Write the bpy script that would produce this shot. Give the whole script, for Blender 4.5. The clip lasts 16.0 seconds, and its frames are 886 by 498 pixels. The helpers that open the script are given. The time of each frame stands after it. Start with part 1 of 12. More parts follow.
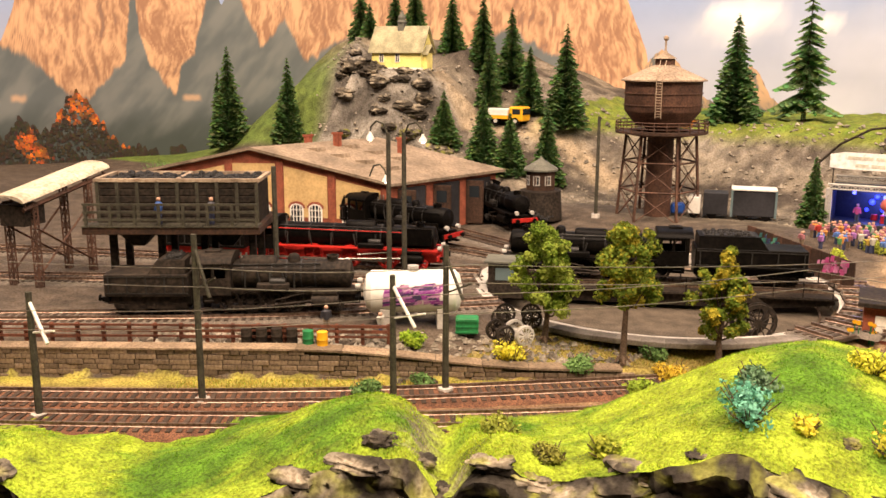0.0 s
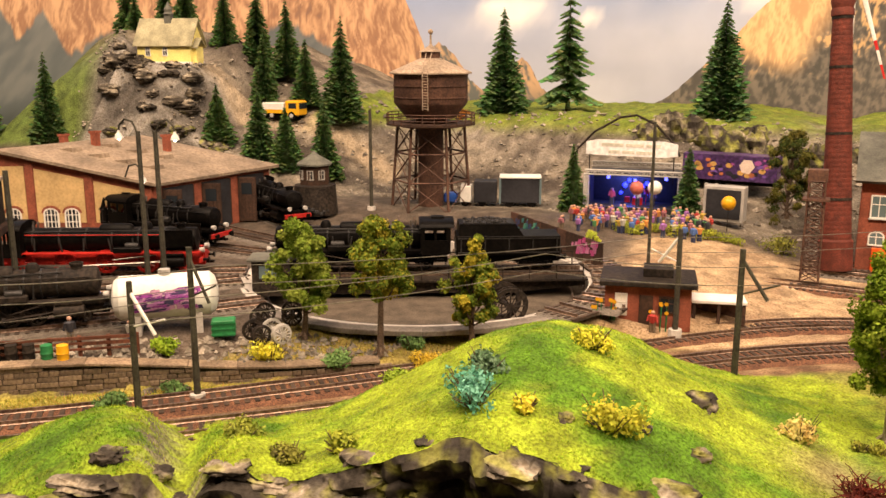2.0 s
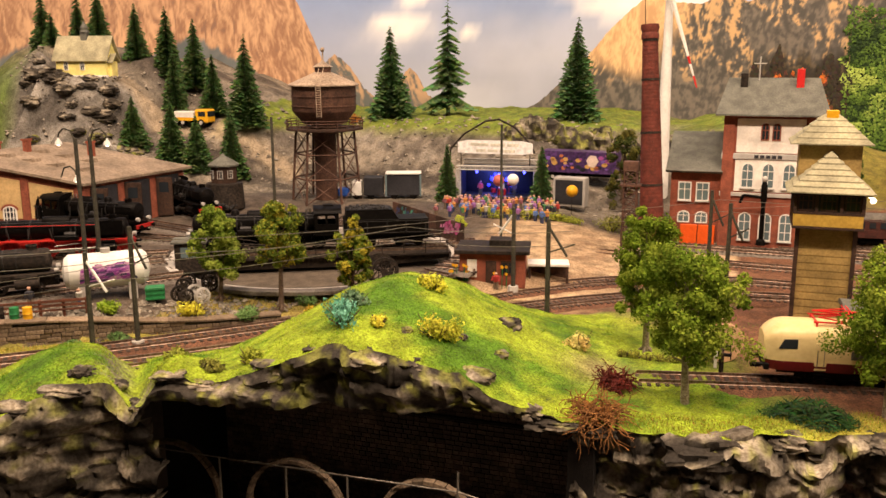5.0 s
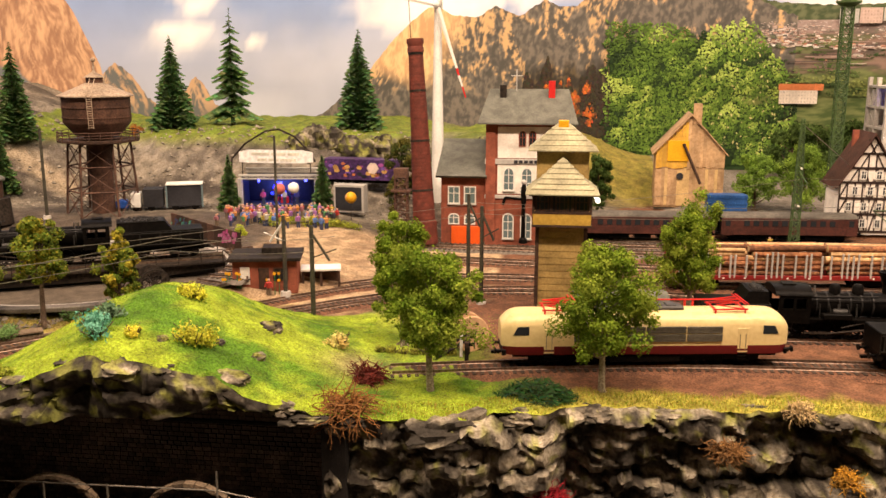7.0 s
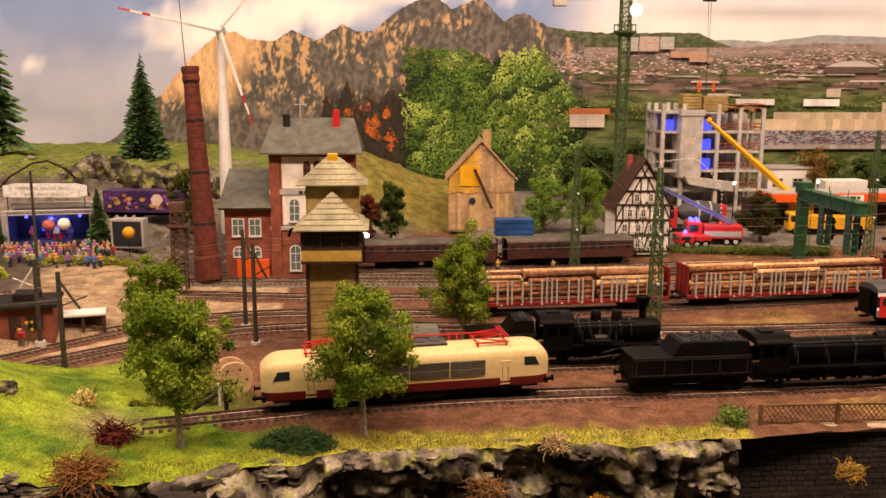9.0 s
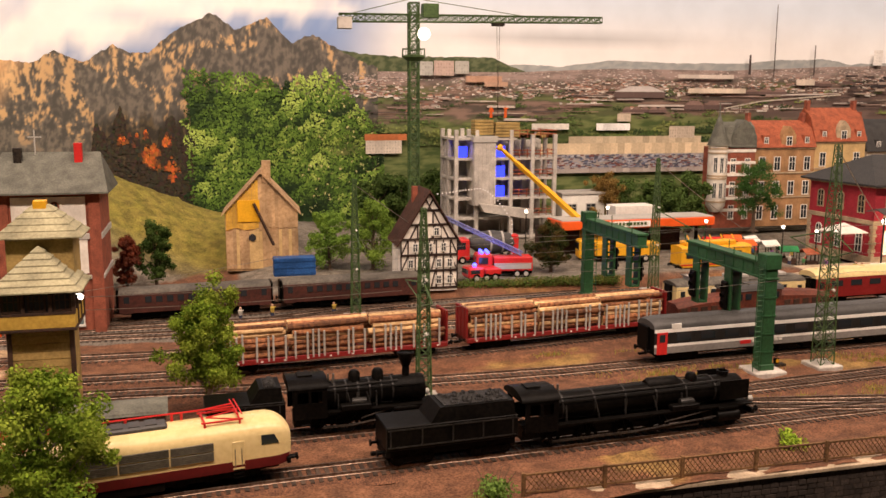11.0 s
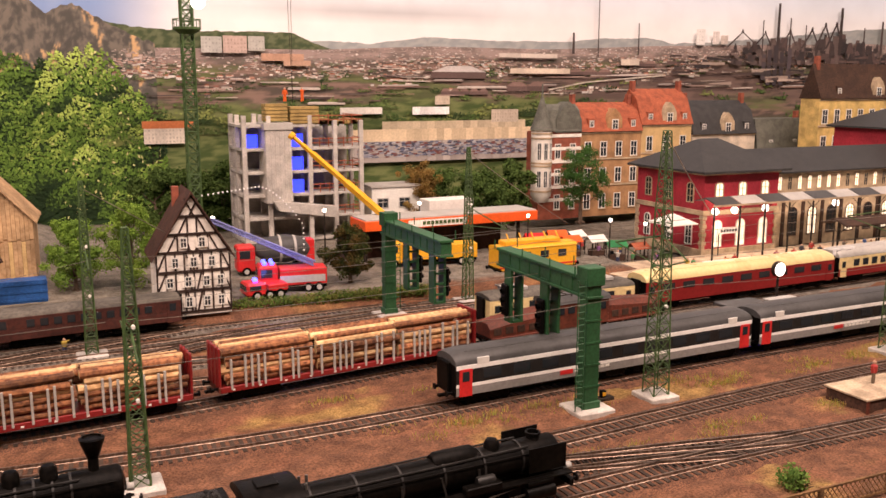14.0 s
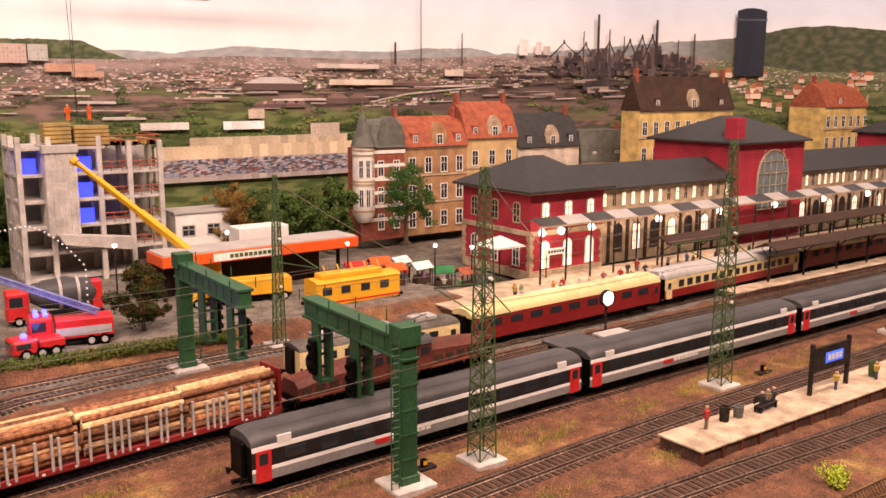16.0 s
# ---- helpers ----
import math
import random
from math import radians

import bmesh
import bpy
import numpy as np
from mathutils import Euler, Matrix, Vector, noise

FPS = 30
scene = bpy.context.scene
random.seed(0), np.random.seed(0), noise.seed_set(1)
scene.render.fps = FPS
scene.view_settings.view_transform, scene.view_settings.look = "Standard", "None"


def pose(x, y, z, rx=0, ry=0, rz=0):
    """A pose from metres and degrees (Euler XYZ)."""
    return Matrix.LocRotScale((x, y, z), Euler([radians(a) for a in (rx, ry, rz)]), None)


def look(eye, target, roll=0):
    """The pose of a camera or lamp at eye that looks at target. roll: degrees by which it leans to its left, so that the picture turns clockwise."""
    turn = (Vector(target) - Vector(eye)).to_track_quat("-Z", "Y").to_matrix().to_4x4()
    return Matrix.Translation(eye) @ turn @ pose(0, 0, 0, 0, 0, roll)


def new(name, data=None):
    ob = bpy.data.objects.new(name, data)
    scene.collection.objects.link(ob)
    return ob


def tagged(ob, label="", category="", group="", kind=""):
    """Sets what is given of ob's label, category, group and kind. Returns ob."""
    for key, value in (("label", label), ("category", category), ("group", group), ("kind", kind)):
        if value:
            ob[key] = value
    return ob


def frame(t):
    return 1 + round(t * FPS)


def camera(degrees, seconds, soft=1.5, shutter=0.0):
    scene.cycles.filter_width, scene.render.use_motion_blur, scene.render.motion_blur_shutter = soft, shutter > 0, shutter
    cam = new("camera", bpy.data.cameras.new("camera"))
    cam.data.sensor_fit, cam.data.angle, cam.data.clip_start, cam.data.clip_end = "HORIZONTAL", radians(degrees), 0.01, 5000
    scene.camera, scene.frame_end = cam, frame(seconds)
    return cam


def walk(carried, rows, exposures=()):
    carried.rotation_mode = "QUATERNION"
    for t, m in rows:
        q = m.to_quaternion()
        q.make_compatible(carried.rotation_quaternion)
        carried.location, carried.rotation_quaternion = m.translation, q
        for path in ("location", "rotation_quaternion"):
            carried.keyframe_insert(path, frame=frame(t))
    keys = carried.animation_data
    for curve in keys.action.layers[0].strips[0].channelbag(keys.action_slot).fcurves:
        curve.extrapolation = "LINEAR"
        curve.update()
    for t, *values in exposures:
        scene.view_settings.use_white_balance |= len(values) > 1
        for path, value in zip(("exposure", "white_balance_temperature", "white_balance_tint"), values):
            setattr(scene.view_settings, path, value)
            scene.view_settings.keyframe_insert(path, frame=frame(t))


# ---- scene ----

# Everything below is written in centimetres of the layout; CM turns them into metres.
CM = 0.01
EXPO = [(0.0, 0.68, 6500, 21), (2.0, 0.42, 6800, 22), (3.0, 0.24, 6800, 22), (5.5, 0.27, 6600, 23), (7.0, 0.36, 6600, 22), (8.5, -0.08, 6900, 31), (10.0, -0.12, 6600, 28), (12.5, -0.1, 5950, 23), (13.5, 0.02, 6000, 28), (16.0, 0.16, 6300, 38)]
cam = camera(52.9, 16.0, soft=1.55)
PATH = [
    (0, (-0.2411, -0.4872, 0.2004), (-1.4293, 1.0679, -0.2116), 0.24),
    (0.5, (-0.2332, -0.4794, 0.2020), (-1.3438, 1.1305, -0.2160), 0.19),
    (1, (-0.2238, -0.4731, 0.2022), (-1.2488, 1.1913, -0.2210), 0.12),
    (1.5, (-0.2140, -0.4680, 0.2021), (-1.1398, 1.2517, -0.2284), 0.05),
    (2, (-0.2107, -0.4661, 0.2021), (-1.0339, 1.3057, -0.2258), 0.01),
    (2.5, (-0.1954, -0.4725, 0.2070), (-0.9526, 1.3295, -0.2168), -0.01),
    (3, (-0.1717, -0.4933, 0.2077), (-0.9360, 1.3078, -0.2071), 0.01),
    (3.2, (-0.1694, -0.5037, 0.2073), (-0.9534, 1.2894, -0.2053), -0.05),
    (5.3, (-0.1098, -0.6276, 0.2181), (-0.6848, 1.2404, -0.2061), -0.13),
    (5.5, (-0.1062, -0.6314, 0.2185), (-0.6314, 1.2510, -0.2070), -0.02),
    (6, (-0.0921, -0.6404, 0.2195), (-0.5061, 1.2695, -0.2061), 0.00),
    (6.5, (-0.0802, -0.6457, 0.2209), (-0.3976, 1.2839, -0.1988), 0.10),
    (7, (-0.0661, -0.6444, 0.2245), (-0.3054, 1.2983, -0.1862), 0.06),
    (7.5, (-0.0512, -0.6435, 0.2268), (-0.2070, 1.3101, -0.1724), 0.06),
    (8, (-0.0407, -0.6382, 0.2285), (-0.0995, 1.3226, -0.1611), 0.14),
    (8.5, (-0.0270, -0.6319, 0.2311), (0.0127, 1.3312, -0.1491), 0.18),
    (9, (-0.0135, -0.6228, 0.2370), (0.1207, 1.3379, -0.1341), 0.24),
    (9.5, (0.0032, -0.6069, 0.2392), (0.2258, 1.3484, -0.1173), 0.19),
    (10, (0.0233, -0.5884, 0.2414), (0.3406, 1.3563, -0.1017), 0.20),
    (10.2, (0.0301, -0.5822, 0.2429), (0.3886, 1.3563, -0.0948), 0.24),
    (12.3, (0.1136, -0.4825, 0.2522), (0.8039, 1.3647, -0.0817), 0.06),
    (12.5, (0.1178, -0.4744, 0.2527), (0.8321, 1.3632, -0.0835), 0.07),
    (13, (0.1303, -0.4525, 0.2484), (0.8979, 1.3628, -0.0915), 0.04),
    (13.5, (0.1524, -0.4261, 0.2444), (0.9572, 1.3711, -0.1059), 0.03),
    (14, (0.1850, -0.3905, 0.2432), (1.0134, 1.3936, -0.1183), 0.09),
    (14.5, (0.2102, -0.3588, 0.2428), (1.0610, 1.4136, -0.1242), 0.43),
    (15, (0.2269, -0.3407, 0.2486), (1.1190, 1.4106, -0.1218), 0.46),
    (15.5, (0.2376, -0.3294, 0.2567), (1.2366, 1.3637, -0.1113), 0.31),
    (16, (0.2517, -0.3216, 0.2632), (1.3930, 1.2812, -0.0954), 0.17),
]
walk(cam, [(t, look(eye, target, roll)) for t, eye, target, roll in PATH], EXPO)

# ---------------------------------------------------------------- light
world = bpy.data.worlds.new("world")
scene.world = world
world.use_nodes = True
world.node_tree.nodes["Background"].inputs[0].default_value = (1.0, 0.82, 0.62, 1)
world.node_tree.nodes["Background"].inputs[1].default_value = 0.015


def ceiling_lamp(x, y, z, sx, sy, watts, tx, ty):
    d = bpy.data.lights.new("lamp", "AREA")
    d.shape, d.size, d.size_y, d.energy = "RECTANGLE", sx * CM, sy * CM, watts
    d.color = (1.0, 0.80, 0.56)
    ob = new("ceiling_lamp_light", d)
    ob.matrix_world = look((x * CM, y * CM, z * CM), (tx * CM, ty * CM, 0))
    return ob


for lx in (-110, -20, 70, 160):
    ceiling_lamp(lx, 0, 168, 60, 14, 10.0, lx, 75)
    ceiling_lamp(lx, -75, 168, 60, 14, 18.0, lx, 45)

# ---------------------------------------------------------------- helpers
RNG = random.Random(7)


class Mesh:
    """Vertices and faces, in centimetres, gathered shape by shape."""

    def __init__(self):
        self.v, self.f, self.c, self.m = [], [], [], []
        self.col = None
        self.mi = 0

    def add(self, verts, faces):
        n = len(self.v)
        self.v.extend(verts)
        self.f.extend([tuple(n + i for i in f) for f in faces])
        if self.col is not None:
            self.c.extend([self.col] * len(verts))
        self.m.extend([self.mi] * len(faces))
        return self

    def box(self, x0, x1, y0, y1, z0, z1, b=0.0, m=None):
        if b <= 0:
            vs = [(x, y, z) for z in (z0, z1) for y in (y0, y1) for x in (x0, x1)]
            fs = [(0, 2, 3, 1), (4, 5, 7, 6), (0, 1, 5, 4), (2, 6, 7, 3), (0, 4, 6, 2), (1, 3, 7, 5)]
        else:
            vs, idx = [], {}
            X, Y, Z = (x0, x1), (y0, y1), (z0, z1)
            for i in (0, 1):
                for j in (0, 1):
                    for k in (0, 1):
                        s = [1 if q == 0 else -1 for q in (i, j, k)]
                        for a in range(3):
                            p = [X[i] + s[0] * b, Y[j] + s[1] * b, Z[k] + s[2] * b]
                            p[a] = (X[i], Y[j], Z[k])[a]
                            idx[i, j, k, a] = len(vs)
                            vs.append(tuple(p))
            fs = []
            for a in range(3):
                o = [q for q in range(3) if q != a]
                for s in (0, 1):
                    ring = []
                    for u, w in ((0, 0), (1, 0), (1, 1), (0, 1)):
                        key = [0, 0, 0]
                        key[a], key[o[0]], key[o[1]] = s, u, w
                        ring.append(idx[key[0], key[1], key[2], a])
                    fs.append(tuple(ring))
                for u in (0, 1):
                    for w in (0, 1):
                        e0, e1 = [0, 0, 0], [0, 0, 0]
                        e0[a], e1[a] = 0, 1
                        for e in (e0, e1):
                            e[o[0]], e[o[1]] = u, w
                        fs.append((idx[(*e0, o[0])], idx[(*e1, o[0])], idx[(*e1, o[1])], idx[(*e0, o[1])]))
            for i in (0, 1):
                for j in (0, 1):
                    for k in (0, 1):
                        fs.append((idx[i, j, k, 0], idx[i, j, k, 1], idx[i, j, k, 2]))
        if m is not None:
            vs = [tuple(m @ Vector(p)) for p in vs]
        return self.add(vs, fs)

    def rod(self, p, q, r, r2=None, n=8, caps=True):
        p, q = Vector(p), Vector(q)
        r2 = r if r2 is None else r2
        d = (q - p)
        if d.length < 1e-6:
            return self
        d.normalize()
        a = d.orthogonal().normalized()
        b = d.cross(a)
        vs = []
        for c, rr in ((p, r), (q, r2)):
            for i in range(n):
                t = 2 * math.pi * (i + 0.5) / n
                vs.append(tuple(c + (a * math.cos(t) + b * math.sin(t)) * rr))
        fs = [(i, (i + 1) % n, n + (i + 1) % n, n + i) for i in range(n)]
        if caps:
            fs += [tuple(range(n - 1, -1, -1)), tuple(range(n, 2 * n))]
        return self.add(vs, fs)

    def beam(self, p, q, w, h=None):
        """A square bar from p to q."""
        return self.rod(p, q, w * 0.7071, n=4)

    def lathe(self, cx, cy, prof, n=20, axis="z"):
        """prof: (radius, height) pairs."""
        vs = []
        for r, z in prof:
            for i in range(n):
                t = 2 * math.pi * (i + 0.5) / n
                x, y = r * math.cos(t), r * math.sin(t)
                vs.append((cx + x, cy + y, z) if axis == "z" else (z, cx + x, cy + y) if axis == "x" else (cx + x, z, cy + y))
        fs = []
        for k in range(len(prof) - 1):
            for i in range(n):
                j = (i + 1) % n
                fs.append((k * n + i, k * n + j, (k + 1) * n + j, (k + 1) * n + i))
        fs += [tuple(range(n - 1, -1, -1)), tuple(range((len(prof) - 1) * n, len(prof) * n))]
        return self.add(vs, fs)

    def ball(self, x, y, z, r, n=10, sz=1.0):
        return self.lathe(x, y, [(max(r * math.sin(math.pi * k / n), r * 0.02), z - sz * r * math.cos(math.pi * k / n)) for k in range(n + 1)], n=max(8, n))

    def prism(self, poly, a0, a1, axis="y"):
        """A polygon in the two other axes, drawn out along axis from a0 to a1."""
        n = len(poly)
        put = {"x": lambda u, w, a: (a, u, w), "y": lambda u, w, a: (u, a, w), "z": lambda u, w, a: (u, w, a)}[axis]
        vs = [put(u, w, a) for a in (a0, a1) for u, w in poly]
        fs = [tuple(range(n - 1, -1, -1)), tuple(range(n, 2 * n))]
        fs += [(i, (i + 1) % n, n + (i + 1) % n, n + i) for i in range(n)]
        return self.add(vs, fs)

    def loft(self, rings, caps=True):
        n = len(rings[0])
        vs = [p for r in rings for p in r]
        fs = []
        for k in range(len(rings) - 1):
            for i in range(n):
                j = (i + 1) % n
                fs.append((k * n + i, k * n + j, (k + 1) * n + j, (k + 1) * n + i))
        if caps:
            fs += [tuple(range(n - 1, -1, -1)), tuple(range((len(rings) - 1) * n, len(rings) * n))]
        return self.add(vs, fs)

    def quad(self, a, b, c, d):
        return self.add([a, b, c, d], [(0, 1, 2, 3)])

    def tri(self, a, b, c):
        return self.add([a, b, c], [(0, 1, 2)])

    def moved(self, m):
        self.v = [tuple(m @ Vector(p)) for p in self.v]
        return self

    def data(self, name, mats, smooth=35):
        me = bpy.data.meshes.new(name)
        me.from_pydata([(x * CM, y * CM, z * CM) for x, y, z in self.v], [], self.f)
        for m in mats if isinstance(mats, (list, tuple)) else [mats]:
            me.materials.append(m)
        if any(self.m):
            me.polygons.foreach_set("material_index", self.m)
        if self.c:
            at = me.color_attributes.new("tone", "FLOAT_COLOR", "POINT")
            at.data.foreach_set("color", [w for c in self.c for w in (*c, 1.0)])
        me.update()
        bm = bmesh.new()
        bm.from_mesh(me)
        if len(bm.faces) < 20000:
            bmesh.ops.recalc_face_normals(bm, faces=bm.faces)
            bm.to_mesh(me)
        bm.free()
        if smooth:
            me.polygons.foreach_set("use_smooth", [True] * len(me.polygons))
            me.set_sharp_from_angle(angle=radians(smooth))
        return me


def part(name, ms, material, parent, label="", kind="", smooth=35):
    ob = new(name, ms.data(name, material, smooth))
    ob.parent = parent
    return tagged(ob, label=label, kind=kind)


def thing(name, x, y, z, rz=0, label="", category="", group="", kind=""):
    ob = new(name)
    ob.empty_display_size = 0.01
    ob.matrix_world = pose(x * CM, y * CM, z * CM, 0, 0, rz)
    return tagged(ob, label, category, group, kind)


def solid(name, ms, material, label="", category="", group="", kind="", at=(0, 0, 0), rz=0, smooth=35):
    ob = new(name, ms.data(name, material, smooth))
    ob.matrix_world = pose(at[0] * CM, at[1] * CM, at[2] * CM, 0, 0, rz)
    return tagged(ob, label, category, group, kind)


def spot(x, y, z, rz=0):
    return pose(x * CM, y * CM, z * CM, 0, 0, rz)


# ---------------------------------------------------------------- materials
def mat(name, col, col2=None, scale=400.0, rough=0.7, metal=0.0, bump=0.25, rand=0.0, stain=0.35, tone=False, island=0.0, spec=0.3, emit=0.0, thin=0.0):
    """A painted, printed or natural surface: two colours in a fine grain, broad stains, fine relief."""
    m = bpy.data.materials.new(name)
    m.use_nodes = True
    nt = m.node_tree
    N, L = nt.nodes, nt.links
    bs = N["Principled BSDF"]
    bs.inputs["Roughness"].default_value = rough
    bs.inputs["Metallic"].default_value = metal
    bs.inputs["Specular IOR Level"].default_value = spec
    tc = N.new("ShaderNodeTexCoord")
    fine = N.new("ShaderNodeTexNoise")
    fine.inputs["Scale"].default_value, fine.inputs["Detail"].default_value = scale, 4.0
    broad = N.new("ShaderNodeTexNoise")
    broad.inputs["Scale"].default_value, broad.inputs["Detail"].default_value = scale / 9.0, 3.0
    L.new(tc.outputs["Object"], fine.inputs["Vector"])
    L.new(tc.outputs["Object"], broad.inputs["Vector"])
    mix = N.new("ShaderNodeMix")
    mix.data_type = "RGBA"
    if tone:
        at = N.new("ShaderNodeVertexColor")
        at.layer_name = "tone"
        mul = N.new("ShaderNodeMix")
        mul.data_type, mul.blend_type = "RGBA", "MULTIPLY"
        mul.inputs["Factor"].default_value = 1.0
        k = col2 or (0.55, 0.55, 0.55)
        L.new(at.outputs["Color"], mul.inputs["A"])
        mul.inputs["B"].default_value = (*k, 1)
        L.new(at.outputs["Color"], mix.inputs["A"])
        L.new(mul.outputs["Result"], mix.inputs["B"])
    else:
        col2 = col2 or tuple(c * 0.72 for c in col)
        mix.inputs["A"].default_value = (*col, 1)
        mix.inputs["B"].default_value = (*col2, 1)
    ramp = N.new("ShaderNodeMapRange")
    ramp.inputs["From Min"].default_value, ramp.inputs["From Max"].default_value = 0.38, 0.66
    L.new(fine.outputs["Fac"], ramp.inputs["Value"])
    L.new(ramp.outputs["Result"], mix.inputs["Factor"])
    hsv = N.new("ShaderNodeHueSaturation")
    val = N.new("ShaderNodeMapRange")
    val.inputs["From Min"].default_value, val.inputs["From Max"].default_value = 0.35, 0.65
    val.inputs["To Min"].default_value, val.inputs["To Max"].default_value = 1.0 - stain, 1.0 + stain * 0.4
    L.new(broad.outputs["Fac"], val.inputs["Value"])
    L.new(mix.outputs["Result"], hsv.inputs["Color"])
    last = val.outputs["Result"]
    for amount, node, sock in ((rand, "ShaderNodeObjectInfo", "Random"), (island, "ShaderNodeNewGeometry", "Random Per Island")):
        if amount:
            src = N.new(node)
            mr = N.new("ShaderNodeMapRange")
            mr.inputs["To Min"].default_value, mr.inputs["To Max"].default_value = 1 - amount, 1 + amount
            L.new(src.outputs[sock], mr.inputs["Value"])
            mm = N.new("ShaderNodeMath")
            mm.operation = "MULTIPLY"
            L.new(last, mm.inputs[0])
            L.new(mr.outputs["Result"], mm.inputs[1])
            last = mm.outputs["Value"]
    L.new(last, hsv.inputs["Value"])
    L.new(hsv.outputs["Color"], bs.inputs["Base Color"])
    if thin:
        tl = N.new("ShaderNodeBsdfTranslucent")
        ms = N.new("ShaderNodeMixShader")
        ms.inputs["Fac"].default_value = thin
        L.new(hsv.outputs["Color"], tl.inputs["Color"])
        L.new(bs.outputs["BSDF"], ms.inputs[1])
        L.new(tl.outputs["BSDF"], ms.inputs[2])
        L.new(ms.outputs["Shader"], N["Material Output"].inputs["Surface"])
    if emit:
        L.new(hsv.outputs["Color"], bs.inputs["Emission Color"])
        bs.inputs["Emission Strength"].default_value = emit
    if bump:
        bp = N.new("ShaderNodeBump")
        bp.inputs["Strength"].default_value, bp.inputs["Distance"].default_value = bump, 0.0006
        L.new(fine.outputs["Fac"], bp.inputs["Height"])
        L.new(bp.outputs["Normal"], bs.inputs["Normal"])
    rr = N.new("ShaderNodeMapRange")
    rr.inputs["To Min"].default_value, rr.inputs["To Max"].default_value = max(0.05, rough - 0.12), min(1.0, rough + 0.12)
    L.new(broad.outputs["Fac"], rr.inputs["Value"])
    L.new(rr.outputs["Result"], bs.inputs["Roughness"])
    return m


def glow(name, col, strength):
    m = bpy.data.materials.new(name)
    m.use_nodes = True
    bs = m.node_tree.nodes["Principled BSDF"]
    bs.inputs["Base Color"].default_value = (*col, 1)
    bs.inputs["Emission Color"].default_value = (*col, 1)
    bs.inputs["Emission Strength"].default_value = strength
    return m


def glass(name, col=(0.02, 0.025, 0.03), rough=0.08):
    m = bpy.data.materials.new(name)
    m.use_nodes = True
    bs = m.node_tree.nodes["Principled BSDF"]
    bs.inputs["Base Color"].default_value = (*col, 1)
    bs.inputs["Roughness"].default_value = rough
    bs.inputs["Specular IOR Level"].default_value = 0.6
    return m


GROUND = mat("ground_flock", (1, 1, 1), (0.44, 0.40, 0.32), 620, 0.95, bump=1.0, tone=True, stain=0.38)
ROCK = mat("plaster_rock", (1, 1, 1), (0.5, 0.46, 0.4), 420, 0.85, bump=1.0, tone=True, stain=0.45)
BALLAST = mat("ballast", (0.21, 0.095, 0.05), (0.055, 0.026, 0.017), 1100, 0.95, bump=1.0, stain=0.4)
GREYBALLAST = mat("grey_ballast", (0.2, 0.17, 0.14), (0.08, 0.065, 0.05), 1300, 0.95, bump=1.0)
SLEEPER = mat("sleeper_wood", (0.075, 0.05, 0.036), (0.04, 0.028, 0.02), 900, 0.85, island=0.3)
RAIL = mat("rail_steel", (0.34, 0.25, 0.19), (0.15, 0.09, 0.06), 500, 0.42, metal=0.7, bump=0.1)
BLACK = mat("loco_black", (0.0026, 0.0024, 0.0022), (0.008, 0.0065, 0.0055), 420, 0.44, bump=0.2, spec=0.07)
SOOT = mat("weathered_black", (0.016, 0.013, 0.011), (0.048, 0.036, 0.027), 350, 0.7, bump=0.3, spec=0.15)
LOCORED = mat("loco_red", (0.55, 0.03, 0.02), (0.42, 0.02, 0.015), 500, 0.45, bump=0.1)
CREAM = mat("cream_paint", (0.76, 0.60, 0.29), (0.70, 0.54, 0.25), 300, 0.3, bump=0.03, stain=0.08)
WINERED = mat("wine_red_paint", (0.11, 0.009, 0.01), (0.09, 0.008, 0.009), 300, 0.33, bump=0.03, stain=0.1)
DARKRED = mat("coach_red", (0.24, 0.02, 0.018), (0.2, 0.016, 0.014), 300, 0.35, bump=0.03, stain=0.12)
REDPAINT = mat("red_paint", (0.62, 0.03, 0.025), (0.52, 0.025, 0.02), 400, 0.4, bump=0.05, stain=0.1)
ROOFGREY = mat("roof_grey_paint", (0.075, 0.073, 0.072), (0.06, 0.058, 0.056), 300, 0.5, bump=0.05, stain=0.2)
LIGHTGREY = mat("light_grey_paint", (0.46, 0.44, 0.40), (0.4, 0.38, 0.35), 300, 0.5, bump=0.05, stain=0.15)
WHITE = mat("white_paint", (0.80, 0.78, 0.72), (0.72, 0.7, 0.64), 300, 0.55, bump=0.06, stain=0.12)
COACHGREY = mat("coach_dark_grey", (0.020, 0.0195, 0.019), (0.015, 0.0145, 0.014), 300, 0.4, bump=0.03, stain=0.12)
BROWN = mat("rust_brown_paint", (0.16, 0.042, 0.023), (0.095, 0.027, 0.016), 350, 0.6, bump=0.2)
DARKBROWN = mat("dark_brown_wood", (0.07, 0.036, 0.022), (0.035, 0.02, 0.014), 450, 0.8, bump=0.35)
WINDOW = glass("dark_window")
STEEL = mat("bare_steel", (0.35, 0.33, 0.30), (0.2, 0.17, 0.14), 600, 0.4, metal=0.8)
GREENMAST = mat("mast_green", (0.075, 0.13, 0.04), (0.045, 0.085, 0.028), 500, 0.55, bump=0.15)
GANTRY = mat("gantry_green", (0.028, 0.105, 0.04), (0.02, 0.075, 0.028), 400, 0.5, bump=0.1, stain=0.25)
YELLOW = mat("yellow_paint", (0.80, 0.42, 0.015), (0.72, 0.36, 0.012), 400, 0.42, bump=0.05, stain=0.12)
ORANGE = mat("orange_paint", (0.80, 0.12, 0.015), (0.72, 0.1, 0.012), 400, 0.45, bump=0.05, stain=0.1)
